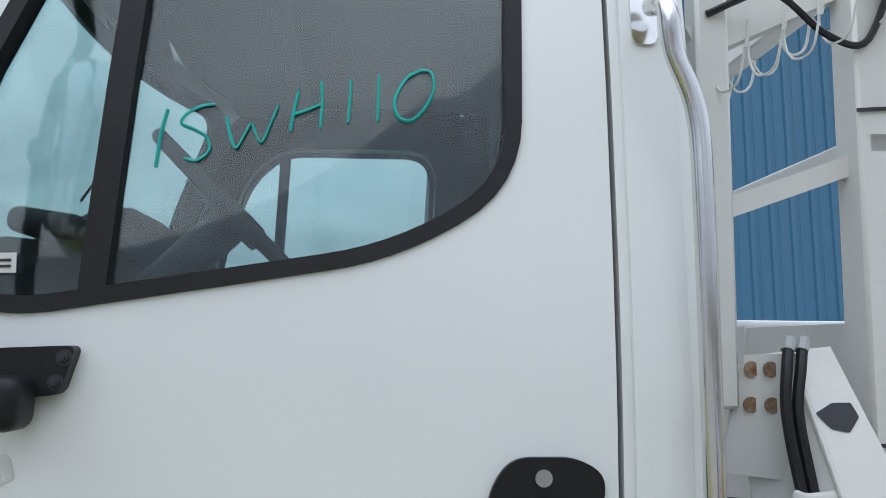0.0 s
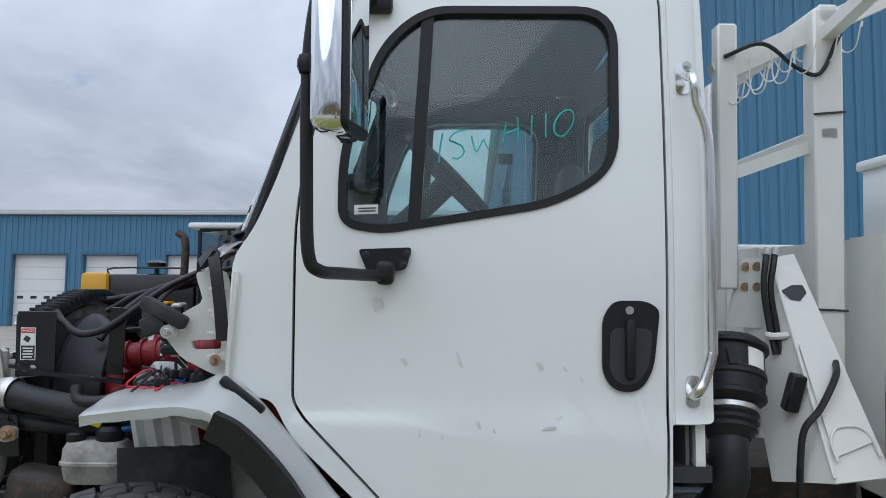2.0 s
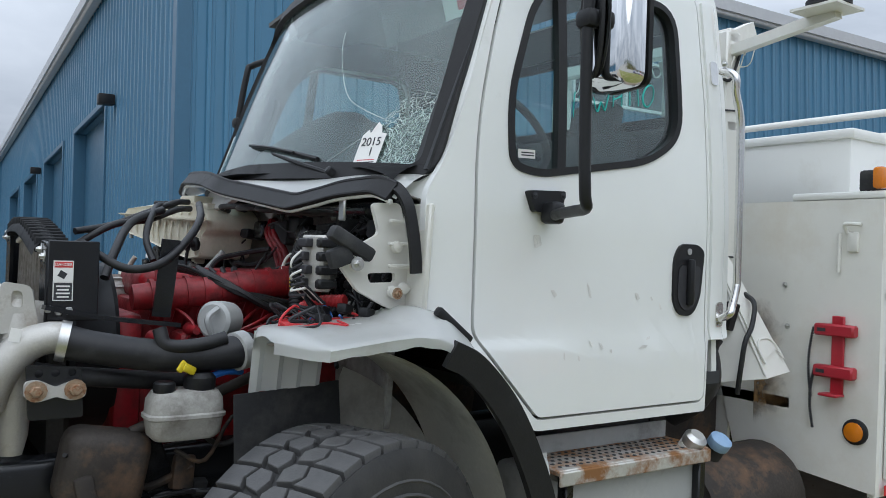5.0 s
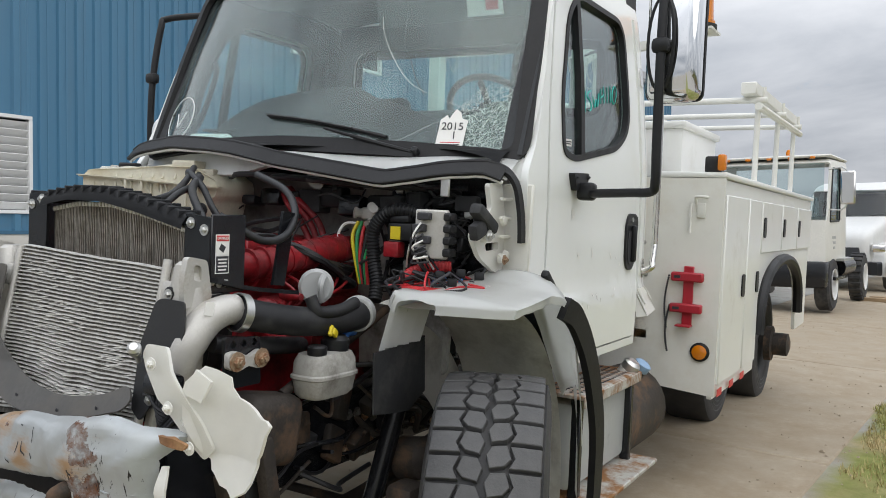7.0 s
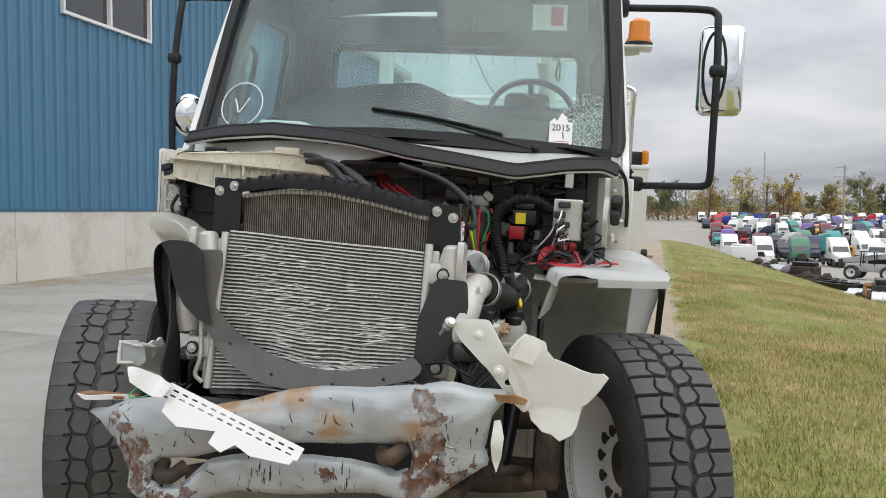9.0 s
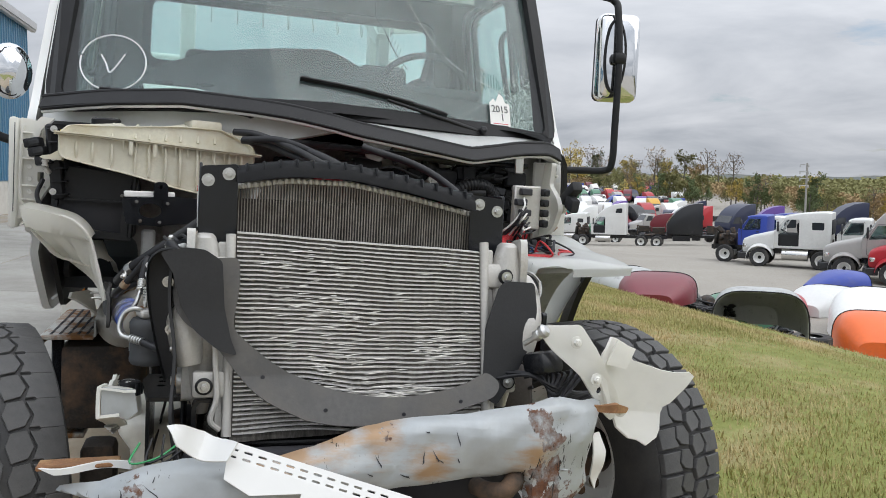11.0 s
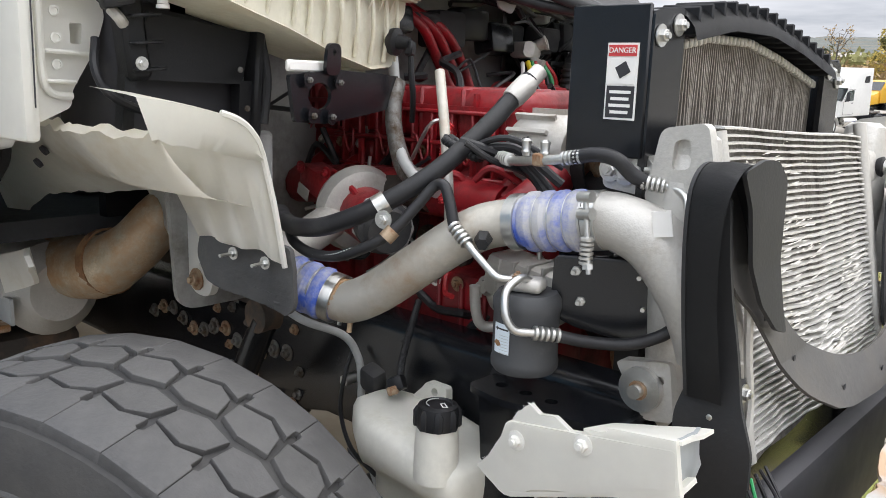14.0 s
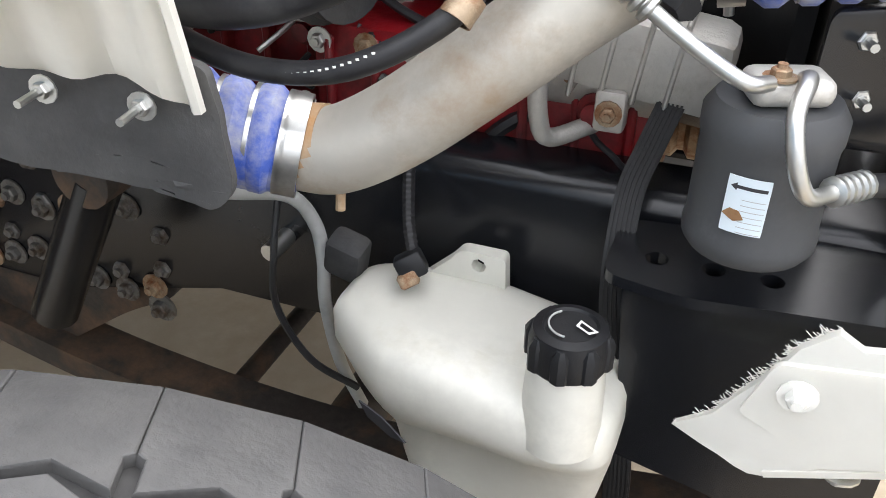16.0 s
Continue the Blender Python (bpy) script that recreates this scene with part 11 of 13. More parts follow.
# small sticker, door marks
part("window_sticker", box((0.075, 0.002, 0.03), (-0.575, -1.072, 1.995), (0, -2, 0)), PAPER, mk)
for k in range(2):
    part("sticker_bar", box((0.055, 0.002, 0.004), (-0.572, -1.0735, 1.999 - 0.009 * k), (0, -2, 0)), INK_SHADE, mk)
SCUFF = mat("grey_scuff", (0.70, 0.69, 0.66), 0.6, var=0.25, scale=40)
for x, z, w_, h_, a_ in ((-0.535, 1.70, 0.045, 0.05, 30), (-0.45, 1.52, 0.02, 0.035, 50), (-0.28, 1.53, 0.012, 0.06, 20), (-0.03, 1.51, 0.02, 0.035, 40), (0.05, 1.50, 0.01, 0.02, 40), (0.10, 1.47, 0.01, 0.03, 30), (-0.40, 1.30, 0.008, 0.03, 10), (-0.22, 1.33, 0.012, 0.03, 30), (-0.33, 1.29, 0.01, 0.02, 20), (0.0, 1.32, 0.05, 0.012, 5), (0.03, 1.35, 0.03, 0.01, 20), (-0.17, 1.31, 0.008, 0.018, 20), (-0.27, 1.34, 0.01, 0.025, 35)):
    o = arc_corner([(-w_ / 2, -h_ * 0.4), (w_ * 0.3, -h_ / 2), (w_ / 2, h_ * 0.2), (-w_ * 0.1, h_ / 2)], min(w_, h_) * 0.2)
    c, s_ = math.cos(radians(a_)), math.sin(radians(a_))
    part("scuff", sheet(o, [], lambda u, v, x=x, z=z, c=c, s_=s_: (x + u * c - v * s_, -(side_y(z + u * s_ + v * c) + 0.0055), z + u * s_ + v * c), 0.0004, 0.05), SCUFF, truck)

# ---- the yard: shared shapes ----
def paint(name, col, rough=0.35):
    return mat(name, col, rough, var=0.08, scale=1.2, bump=0.02, bscale=40, dirt=tuple(0.55 * c + 0.09 for c in col), amount=0.3, dscale=0.9, rand=0.12)


PAINTS = {"white": paint("yard_white", (0.74, 0.74, 0.72)), "red": paint("yard_red", (0.42, 0.02, 0.03)), "blue": paint("yard_blue", (0.03, 0.06, 0.33)),
          "navy": paint("yard_navy", (0.018, 0.024, 0.06)), "green": paint("yard_green", (0.07, 0.20, 0.12)), "purple": paint("yard_purple", (0.13, 0.06, 0.30)),
          "yellow": paint("yard_yellow", (0.65, 0.36, 0.03)), "silver": paint("yard_silver", (0.40, 0.385, 0.37)), "maroon": paint("yard_maroon", (0.17, 0.02, 0.03)),
          "teal": paint("yard_teal", (0.05, 0.28, 0.27)), "orange": paint("yard_orange", (0.72, 0.13, 0.02)), "black": paint("yard_black", (0.02, 0.021, 0.024))}
CURTAIN = mat("grey_curtain", (0.36, 0.35, 0.33), 0.9, var=0.2, scale=4, bump=0.2, bscale=30)
TIMBER = mat("weathered_timber", (0.36, 0.25, 0.14), 0.85, var=0.25, scale=3, bump=0.3, bscale=30, stretch=(1, 8, 8), dirt=(0.2, 0.16, 0.11), amount=0.4)
# near-black: the shade inside cabs is put into the colour
VOID = mat("shaded_cab_interior", (0.022, 0.022, 0.024), 0.8, var=0.3, scale=5, bump=0.3, bscale=20, dirt=(0.09, 0.085, 0.08), amount=0.3)
YARDGLASS = pane("yard_glass", (0.55, 0.66, 0.66), haze=0.05)
YTYRE = mat("yard_tyre", (0.035, 0.035, 0.036), 0.85, var=0.25, scale=9, bump=0.2, bscale=60, dirt=(0.13, 0.12, 0.105), amount=0.4)


def inset(poly, d):
    """A 2D outline (counter-clockwise) drawn in by d."""
    n, out = len(poly), []
    for i, p in enumerate(poly):
        a, b, c = Vector(poly[i - 1]), Vector(p), Vector(poly[(i + 1) % n])
        n1, n2 = Vector((-(b - a).y, (b - a).x)).normalized(), Vector((-(c - b).y, (c - b).x)).normalized()
        m = (n1 + n2)
        m = m / max(0.5, m.length_squared / 2)
        out.append(tuple(b + m * d))
    return out


def shell(profile, half, holes, open_edges=(), r=0.10):
    """A hollow cab: its side profile (x, z), half its width, side openings, and the profile edges left open for glass."""
    bm = bmesh.new()
    steps = [(-half, r), (-half + 0.3 * r, 0.3 * r), (-half + r, 0), (half - r, 0), (half - 0.3 * r, 0.3 * r), (half, r)]
    L = [[bm.verts.new((p[0], y, p[1])) for p in inset(profile, d)] for y, d in steps]
    n = len(profile)
    for a, b in zip(L, L[1:]):
        for i in range(n):
            if i not in open_edges:
                bm.faces.new((a[i], a[(i + 1) % n], b[(i + 1) % n], b[i]))
    side = inset(profile, r)
    for s in (-1, 1):
        loops = [[Vector((p[0], p[1], 0)) for p in lp] for lp in (side, *holes)]
        V = [bm.verts.new((p.x, s * half, p.y)) for lp in loops for p in lp]
        for t in tessellate_polygon(loops):
            bm.faces.new([V[i] for i in t])
    bmesh.ops.remove_doubles(bm, verts=list(bm.verts), dist=0.0005)
    bmesh.ops.recalc_face_normals(bm, faces=bm.faces)
    bmesh.ops.solidify(bm, geom=list(bm.faces), thickness=0.03)
    return bm


def rrect(w, z0, z1, r, seg=4):
    return arc_corner([(-w, z0), (w, z0), (w, z1), (-w, z1)], [0.04, 0.04, r, r], seg)


def loft(stations, cap=True, seg=4):
    """Skins rounded sections along x: (x, half width, bottom, top, corner)."""
    return rings(bmesh.new(), [[Vector((x, p[0], p[1])) for p in rrect(w, a, b, r, seg)] for x, w, a, b, r in stations], True, cap)


WT = lathe([(0.28, -0.13), (0.47, -0.14), (0.515, -0.10), (0.515, 0.10), (0.47, 0.14), (0.28, 0.13)], pose(0, 0, 0, 90), 24, cap=False)
YARDWHEEL = part("tyre", WT, YTYRE, None)
b = lathe([(0.285, -0.12), (0.26, -0.02), (0.15, 0.0), (0.14, 0.09), (0.06, 0.10)], pose(0, 0, 0, 90), 20)
for k in range(8):
    a = math.pi * k / 4
    box((0.05, 0.03, 0.05), (0.20 * math.cos(a), -0.03, 0.20 * math.sin(a)), bm=b)
YARDRIM = part("rim", b, ALU, YARDWHEEL)
bpy.data.objects.remove(YARDRIM)
RIMMESH = bpy.data.meshes["rim.001"] if "rim.001" in bpy.data.meshes else bpy.data.meshes["rim"]
WHEELMESH = YARDWHEEL.data
bpy.data.objects.remove(YARDWHEEL)


def yard_wheel(parent, x, y, s=-1, dark=False):
    w = new("tyre", WHEELMESH)
    w.parent = parent
    w.matrix_basis = pose(x, y, 0.515, 0, 0, 0 if s < 0 else 180)
    rm = new("rim", RIMMESH)
    rm.parent = w
    return w


HIGH = [(-3.80, 1.05), (-0.72, 1.05), (-0.70, 1.98), (-1.22, 2.74), (-1.50, 3.06), (-1.95, 3.42), (-2.6, 3.72), (-3.35, 3.86), (-3.80, 3.86)]
FLAT = [(-3.55, 1.05), (-0.72, 1.05), (-0.70, 1.98), (-1.22, 2.74), (-1.45, 2.84), (-1.9, 2.94), (-2.6, 3.02), (-3.3, 3.05), (-3.55, 3.0)]
DAYCAB = [(-2.30, 1.05), (-0.72, 1.05), (-0.70, 1.98), (-1.22, 2.70), (-1.40, 2.76), (-1.7, 2.80), (-2.2, 2.80), (-2.30, 2.72)]
WINDOW = arc_corner([(-1.95, 1.98), (-0.98, 1.92), (-1.34, 2.58), (-1.95, 2.60)], 0.06, 3)
DOORCUT = arc_corner([(-1.98, 1.2), (-0.95, 1.2), (-0.95, 1.95), (-1.34, 2.62), (-1.98, 2.64)], 0.06, 3)
ROUND = {"high": [(-3.45, 3.0), (-2.85, 3.0), (-2.95, 3.38), (-3.45, 3.42)], "flat": [(-3.2, 2.1), (-2.6, 2.1), (-2.6, 2.5), (-3.2, 2.5)]}


def chassis(t, tail=-7.3, tanks=True, axles=(-5.1, -6.45)):
    b = bmesh.new()
    for s in (-1, 1):
        box((0.9 - tail, 0.08, 0.26), ((0.9 + tail) / 2, s * 0.42, 0.86), bm=b)
    for x in np.linspace(0.6, tail + 0.3, 6):
        box((0.10, 0.84, 0.2), (x, 0, 0.86), bm=b)
    rod((0, -1.0, 0.515), (0, 1.0, 0.515), 0.06, 8, b)
    for x in axles:
        rod((x, -1.0, 0.515), (x, 1.0, 0.515), 0.09, 8, b)
        box((0.3, 0.35, 0.4), (x, 0, 0.55), bevel=0.08, seg=1, bm=b)
    part("chassis", b, FRAMEBLACK, t)
    part("fifth_wheel", box((0.9, 0.9, 0.10), (-5.8, 0, 1.08), (0, 4, 0), bevel=0.03, seg=1), GRIMY, t) if tail < -6 else None
    for s in (-1, 1):
        yard_wheel(t, 0, s * 1.02, s)
        for x in axles:
            yard_wheel(t, x, s * 1.0, s)
        if tanks:
            part("fuel_tank", lathe([(0.0, 0), (0.29, 0.0), (0.30, 0.03), (0.30, 1.27), (0.29, 1.3), (0.0, 1.3)], pose(-1.15, s * 0.95, 0.72, 0, -90, 0), 18, cap=False), DULLCHROME, t)


def hood(t, colour, wide=0.0):
    b = loft([(0.98, 0.52, 0.85, 1.35, 0.15), (0.90, 0.62, 0.75, 1.50, 0.2), (0.55, 0.72, 0.75, 1.66, 0.22), (0.0, 0.82, 0.95, 1.80, 0.22), (-0.72, 0.95, 1.0, 1.98, 0.22)])
    h = part("hood", b, colour, t)
    for s in (-1, 1):
        b = bmesh.new()
        rings(b, [[Vector((0.70 * math.cos(a), s * y, 0.53 + 0.68 * math.sin(a) + dz)) for y, dz in ((0.6, 0.08), (0.95, 0.05), (1.17, -0.02), (1.20, -0.08), (1.17, -0.10), (0.6, -0.04))] for a in np.linspace(-0.12, 2.9, 14)], True, True)
        part("fender", b, colour, h)
        part("headlamp", box((0.16, 0.34, 0.22), (0.80, s * 0.82, 1.12), (0, 0, s * 25), bevel=0.05, seg=2), DULLCHROME, h)
    g = box((0.05, 0.84, 0.55), (0.965, 0, 1.08), (0, -10, 0), bevel=0.03, seg=1)
    for k in range(7):
        box((0.05, 0.78, 0.02), (0.985 - 0.014 * k, 0, 0.88 + 0.07 * k), bm=g)
    part("grille", g, BLACKGRILLE, h)
    b = loft([(1.02, 0.95, 0.42, 0.78, 0.06), (1.18, 0.85, 0.44, 0.76, 0.06)])
    for s in (-1, 1):
        box((0.55, 0.10, 0.34), (0.80, s * 1.08, 0.60), (0, 0, s * 18), bevel=0.04, seg=1, bm=b)
    part("bumper", b, BLACKGRILLE, t)


BLACKGRILLE = PAINTS["black"]


def bay(t):
    """The open engine bay of a truck that has lost its hood."""
    b = box((1.0, 0.7, 0.75), (0.05, 0, 1.25), bevel=0.05, seg=1)
    for k in range(9):
        a = k * 2.4
        box((0.3 + 0.05 * (k % 3), 0.25, 0.22), (0.1 + 0.45 * math.cos(a), 0.5 * math.sin(a), 1.15 + 0.09 * k), (k * 31, k * 17, k * 47), bevel=0.03, seg=1, bm=b)
    for k in range(6):
        tube([(0.6 - 0.2 * k, -0.6, 1.1), (0.4 - 0.1 * k, -0.2 + 0.1 * k, 1.6), (-0.4, 0.5 - 0.2 * k, 1.3)], 0.05, 6, 5, b)
    part("engine", b, GRIMY, t)
    part("radiator", box((0.12, 0.95, 1.0), (0.72, 0, 1.2), (0, -6, 0), bevel=0.02, seg=1), FINDARK, t)


def truck_of(kind, colour, hooded=True, open_door=False, label="", group="trucks parked in the yard", at=None, plain=False, axles=(-5.1, -6.45), stack=False):
    t = thing("parked_truck", label, "truck", at, group)
    pr = {"high": HIGH, "flat": FLAT, "day": DAYCAB}[kind]
    holes = [DOORCUT if open_door else WINDOW] + ([arc_corner(ROUND[kind], 0.08, 3)] if kind in ROUND else [])
    col = PAINTS[colour]
    cab = part("cab", shell(pr, 1.18, holes, (2,)), col, t)
    # dark block fills the cab in place of its shaded inside
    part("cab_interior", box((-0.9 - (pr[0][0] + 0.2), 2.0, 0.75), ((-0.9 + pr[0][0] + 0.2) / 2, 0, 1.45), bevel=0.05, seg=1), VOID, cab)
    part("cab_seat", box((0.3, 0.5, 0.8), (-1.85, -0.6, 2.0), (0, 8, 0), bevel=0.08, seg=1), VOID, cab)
    part("steering_wheel", lathe([(0.23 + 0.02 * math.cos(a), 0.02 * math.sin(a)) for a in np.linspace(0, 2 * math.pi, 7)], pose(-1.2, 0.6, 1.95, 0, -30, 0), 16, cap=False), INK_SHADE, cab)
    part("windscreen", sheet([(-1.05, 0.0), (1.05, 0.0), (0.98, 0.90), (-0.98, 0.90)], [], lambda u, v: (-0.715 - 0.565 * v - 0.08 * u * u, u, 1.99 + 0.825 * v), 0, 0.3), YARDGLASS, cab)
    if not open_door:
        for s in (-1, 1):
            part("door_window", slab(WINDOW, XZ(s * 1.165, -s), 0.006), YARDGLASS, cab)
            b = bmesh.new()
            for p, q in zip(inset(DOORCUT, -0.02), inset(DOORCUT, -0.02)[1:]):
                rod((p[0], s * 1.181, p[1]), (q[0], s * 1.181, q[1]), 0.008, 4, b)
            part("door_seam", b, INK_SHADE, cab)
            part("door_handle", box((0.16, 0.03, 0.05), (-1.80, s * 1.19, 1.85), bevel=0.01, seg=1), INK_SHADE, cab)
    if kind in ROUND:
        for s in (-1, 1):
            part("sleeper_window", slab(arc_corner(ROUND[kind], 0.08, 3), XZ(s * 1.16, -s), 0.006), DARKGLASS, cab)
        # dark block stands for the shade inside the sleeper
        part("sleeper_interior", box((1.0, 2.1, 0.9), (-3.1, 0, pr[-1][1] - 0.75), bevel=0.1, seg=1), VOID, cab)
    if plain:
        part("side_fairing", box((1.9, 2.36, 0.55), (pr[0][0] + 1.0, 0, 0.78), bevel=0.06, seg=1), col, t)
    if hooded:
        hood(t, col)
    else:
        bay(t)
    chassis(t, axles=axles, tanks=not plain)
    if stack:
        for s in (-1, 1):
            part("exhaust_stack", tube([(pr[0][0] - 0.15, s * 0.95, 1.0), (pr[0][0] - 0.15, s * 0.95, 3.4), (pr[0][0] - 0.3, s * 0.95, 3.6)], 0.07, 10, 4), CHROME, t)
    for s in (-1, 1):
        part("wing_mirror", box((0.10, 0.22, 0.55), (-0.95, s * 1.42, 2.25), bevel=0.04, seg=1), PAINTS["black"] if not stack else CHROME, t)
    return t


def stand(u, v, heading, z=0.0, tilt=0.0, roll=0.0):
    p = site(u, v, z)
    return pose(p.x, p.y, p.z, roll, tilt, heading - 4.6)


# ---- trucks standing nearest in the yard ----
near = "trucks standing in the yard"
truck_of("high", "red", open_door=True, label="red high-roof sleeper truck with its door gone, on gravel", group=near, at=stand(*(28.1, -27.1), 49))
truck_of("high", "silver", label="silver-grey high-roof sleeper truck with side fairings", group=near, plain=True, at=stand(*(31.0, -26.9), 49))
truck_of("flat", "white", label="white low-roof sleeper truck with a black rear frame", group=near, open_door=True, axles=(-4.6,), at=stand(*(37.3, -26.4), 49))
truck_of("day", "white", hooded=False, label="white day cab truck with its engine laid bare", group=near, at=stand(*(35.2, -28.7), 49))
truck_of("day", "blue", hooded=False, label="blue day cab truck stripped of its hood", group=near, at=stand(*(40.3, -26.1), 47))
truck_of("day", "white", label="white day cab truck on the gravel", group=near, at=stand(*(44.7, -29.9), 49))
truck_of("flat", "white", label="white mid-roof sleeper truck with its door missing", group=near, open_door=True, at=stand(*(39.0, -45.6), 49))
truck_of("high", "navy", label="dark navy high-roof sleeper truck", group=near, at=stand(*(44.9, -50.3), 49))
truck_of("high", "white", hooded=False, label="white high-roof sleeper truck without its hood", group=near, at=stand(*(30.5, -40.6), 40))
truck_of("day", "white", label="white day cab truck with a long bare chassis", group=near, at=stand(*(23.1, -34.4), 52))
truck_of("flat", "white", hooded=False, open_door=True, label="white sleeper truck with its engine bay open", group=near, at=stand(*(26.1, -46.9), 49))
truck_of("high", "navy", label="dark navy sleeper truck behind white ones", group=near, at=stand(*(35.8, -58.7), 49))
truck_of("flat", "white", label="white sleeper truck facing the lane", group=near, at=stand(*(22.9, -53.7), 95))
truck_of("high", "white", label="white high-roof sleeper truck facing the bank", group=near, at=stand(*(18.7, -48.8), 80))
truck_of("high", "white", label="white high-roof sleeper truck with closed doors", group=near, at=stand(*(89.2, -28.8), 62))
truck_of("flat", "white", label="white mid-roof truck with a long hood", group=near, at=stand(*(78.2, -28.1), 62))
truck_of("high", "white", hooded=False, open_door=True, label="white high-roof truck stripped of its hood", group=near, at=stand(*(67.0, -27.2), 62))
truck_of("flat", "red", label="red sleeper truck at the wood's edge", group=near, at=stand(*(46.4, -93.6), 70))
truck_of("day", "green", label="green day cab truck at the wood's edge", group=near, at=stand(*(40.8, -87.0), 80))

# ---- the row on the lane behind the wreck ----
lane = "trucks parked behind one another on the lane"
truck_of("flat", "white", label="white sleeper truck with chrome mirrors on the lane", group=lane, stack=True, at=stand(21.3, 1.25, 180))
truck_of("day", "green", label="pale green day cab truck on the lane", group=lane, stack=True, at=stand(35.2, 1.35, 180))


def yard_tractor():
    t = thing("yard_tractor", "white flat-fronted yard tractor with a tall glazed cab", "truck", stand(13.4, 1.45, 180), lane)
    pr = [(-1.75, 0.95), (0.28, 0.95), (0.30, 1.75), (0.02, 2.85), (-0.15, 2.92), (-1.65, 2.96), (-1.75, 2.9)]
    win = arc_corner([(-0.95, 1.75), (0.02, 1.72), (-0.20, 2.75), (-0.95, 2.78)], 0.05, 3)
    c = part("cab", shell(pr, 1.12, [win], (2, 6), 0.06), OLDWHITE, t)
    part("rear_wall", box((0.04, 2.1, 0.9), (-1.73, 0, 1.40)), OLDWHITE, c)
    part("windscreen", sheet([(-1.05, 0), (1.05, 0), (1.02, 1), (-1.02, 1)], [], lambda u, v: (0.29 - 0.28 * v, u, 1.76 + 1.09 * v), 0, 0.5), YARDGLASS, c)
    for s in (-1, 1):
        part("door_window", slab(win, XZ(s * 1.105, -s), 0.006), YARDGLASS, c)
        part("window_gasket", tube([(p[0], s * 1.125, p[1]) for p in win + win[:1]], 0.018, 6, 1), RUBBER, c)
        part("wing_mirror", box((0.06, 0.26, 0.62), (0.15, s * 1.45, 2.35), bevel=0.03, seg=1), DULLCHROME, c)
        part("mirror_arm", tube([(0.1, s * 1.1, 2.7), (0.15, s * 1.42, 2.68), (0.15, s * 1.42, 2.0), (0.1, s * 1.1, 1.95)], 0.015, 6, 3), STEEL, c)
        for k in range(3):
            part("writing_bar", box((0.34 - 0.08 * k, 0.006, 0.05), (-0.45, s * 1.122, 1.42 - 0.10 * k)), GREYPAINT, c)
    part("cab_interior", box((1.5, 2.0, 0.55), (-0.8, 0, 1.25), bevel=0.05, seg=1), VOID, c)
    part("roof_trim", box((1.7, 2.26, 0.05), (-0.85, 0, 2.98), bevel=0.02, seg=1), OLDWHITE, c)
    for k in range(5):
        part("marker_lamp", box((0.06, 0.10, 0.05), (-0.02, -0.8 + 0.4 * k, 2.95), bevel=0.015, seg=1), AMBER, c)
    part("front_skirt", box((0.5, 2.24, 0.5), (0.10, 0, 0.72), bevel=0.06, seg=2), FRAMEBLACK, t)
    part("amber_beacon", lathe([(0.07, 0), (0.07, 0.1), (0.05, 0.15), (0, 0.16)], pose(-0.4, 0.3, 3.0), 12), AMBER, t)
    b = bmesh.new()
    for s in (-1, 1):
        box((5.6, 0.08, 0.28), (-2.6, s * 0.42, 0.84), bm=b)
        box((1.0, 0.35, 0.06), (-0.9, s * 1.0, 0.62), bm=b)
    part("chassis", b, FRAMEBLACK, t)
    part("step_plate", box((1.1, 0.4, 0.05), (-1.3, 1.05, 0.98)), STEEL, t)
    for s in (-1, 1):
        yard_wheel(t, -0.4, s * 1.0, s)
        w = yard_wheel(t, -4.0, s * 1.02, s)
        b = bmesh.new()
        for k in range(22):
            a = 2 * math.pi * k / 22
            box((0.05, 0.26, 0.07), (0.52 * math.cos(a), 0, 0.52 * math.sin(a)), (0, -math.degrees(a), 0), bevel=0.008, seg=1, bm=b)
        part("tread", b, YTYRE, w)
    part("air_tank", rod((-1.6, 0.95, 0.8), (-2.9, 0.95, 0.8), 0.2, 16), FRAMEBLACK, t)
    return t


yard_tractor()
for u, v, a in ((24.0, -0.2, 84), (24.9, -0.85, 96), (17.5, 0.1, 92), (18.1, -0.1, 80)):
    b = box((0.75, 0.22, 0.09), (0, 0, 0.045), bevel=0.008, seg=1)
    tagged(part("timber_block", b, TIMBER, None, loc=stand(u, v, a)), "weathered timber chock lying on the lane", "timber block", "timber blocks on the lane")

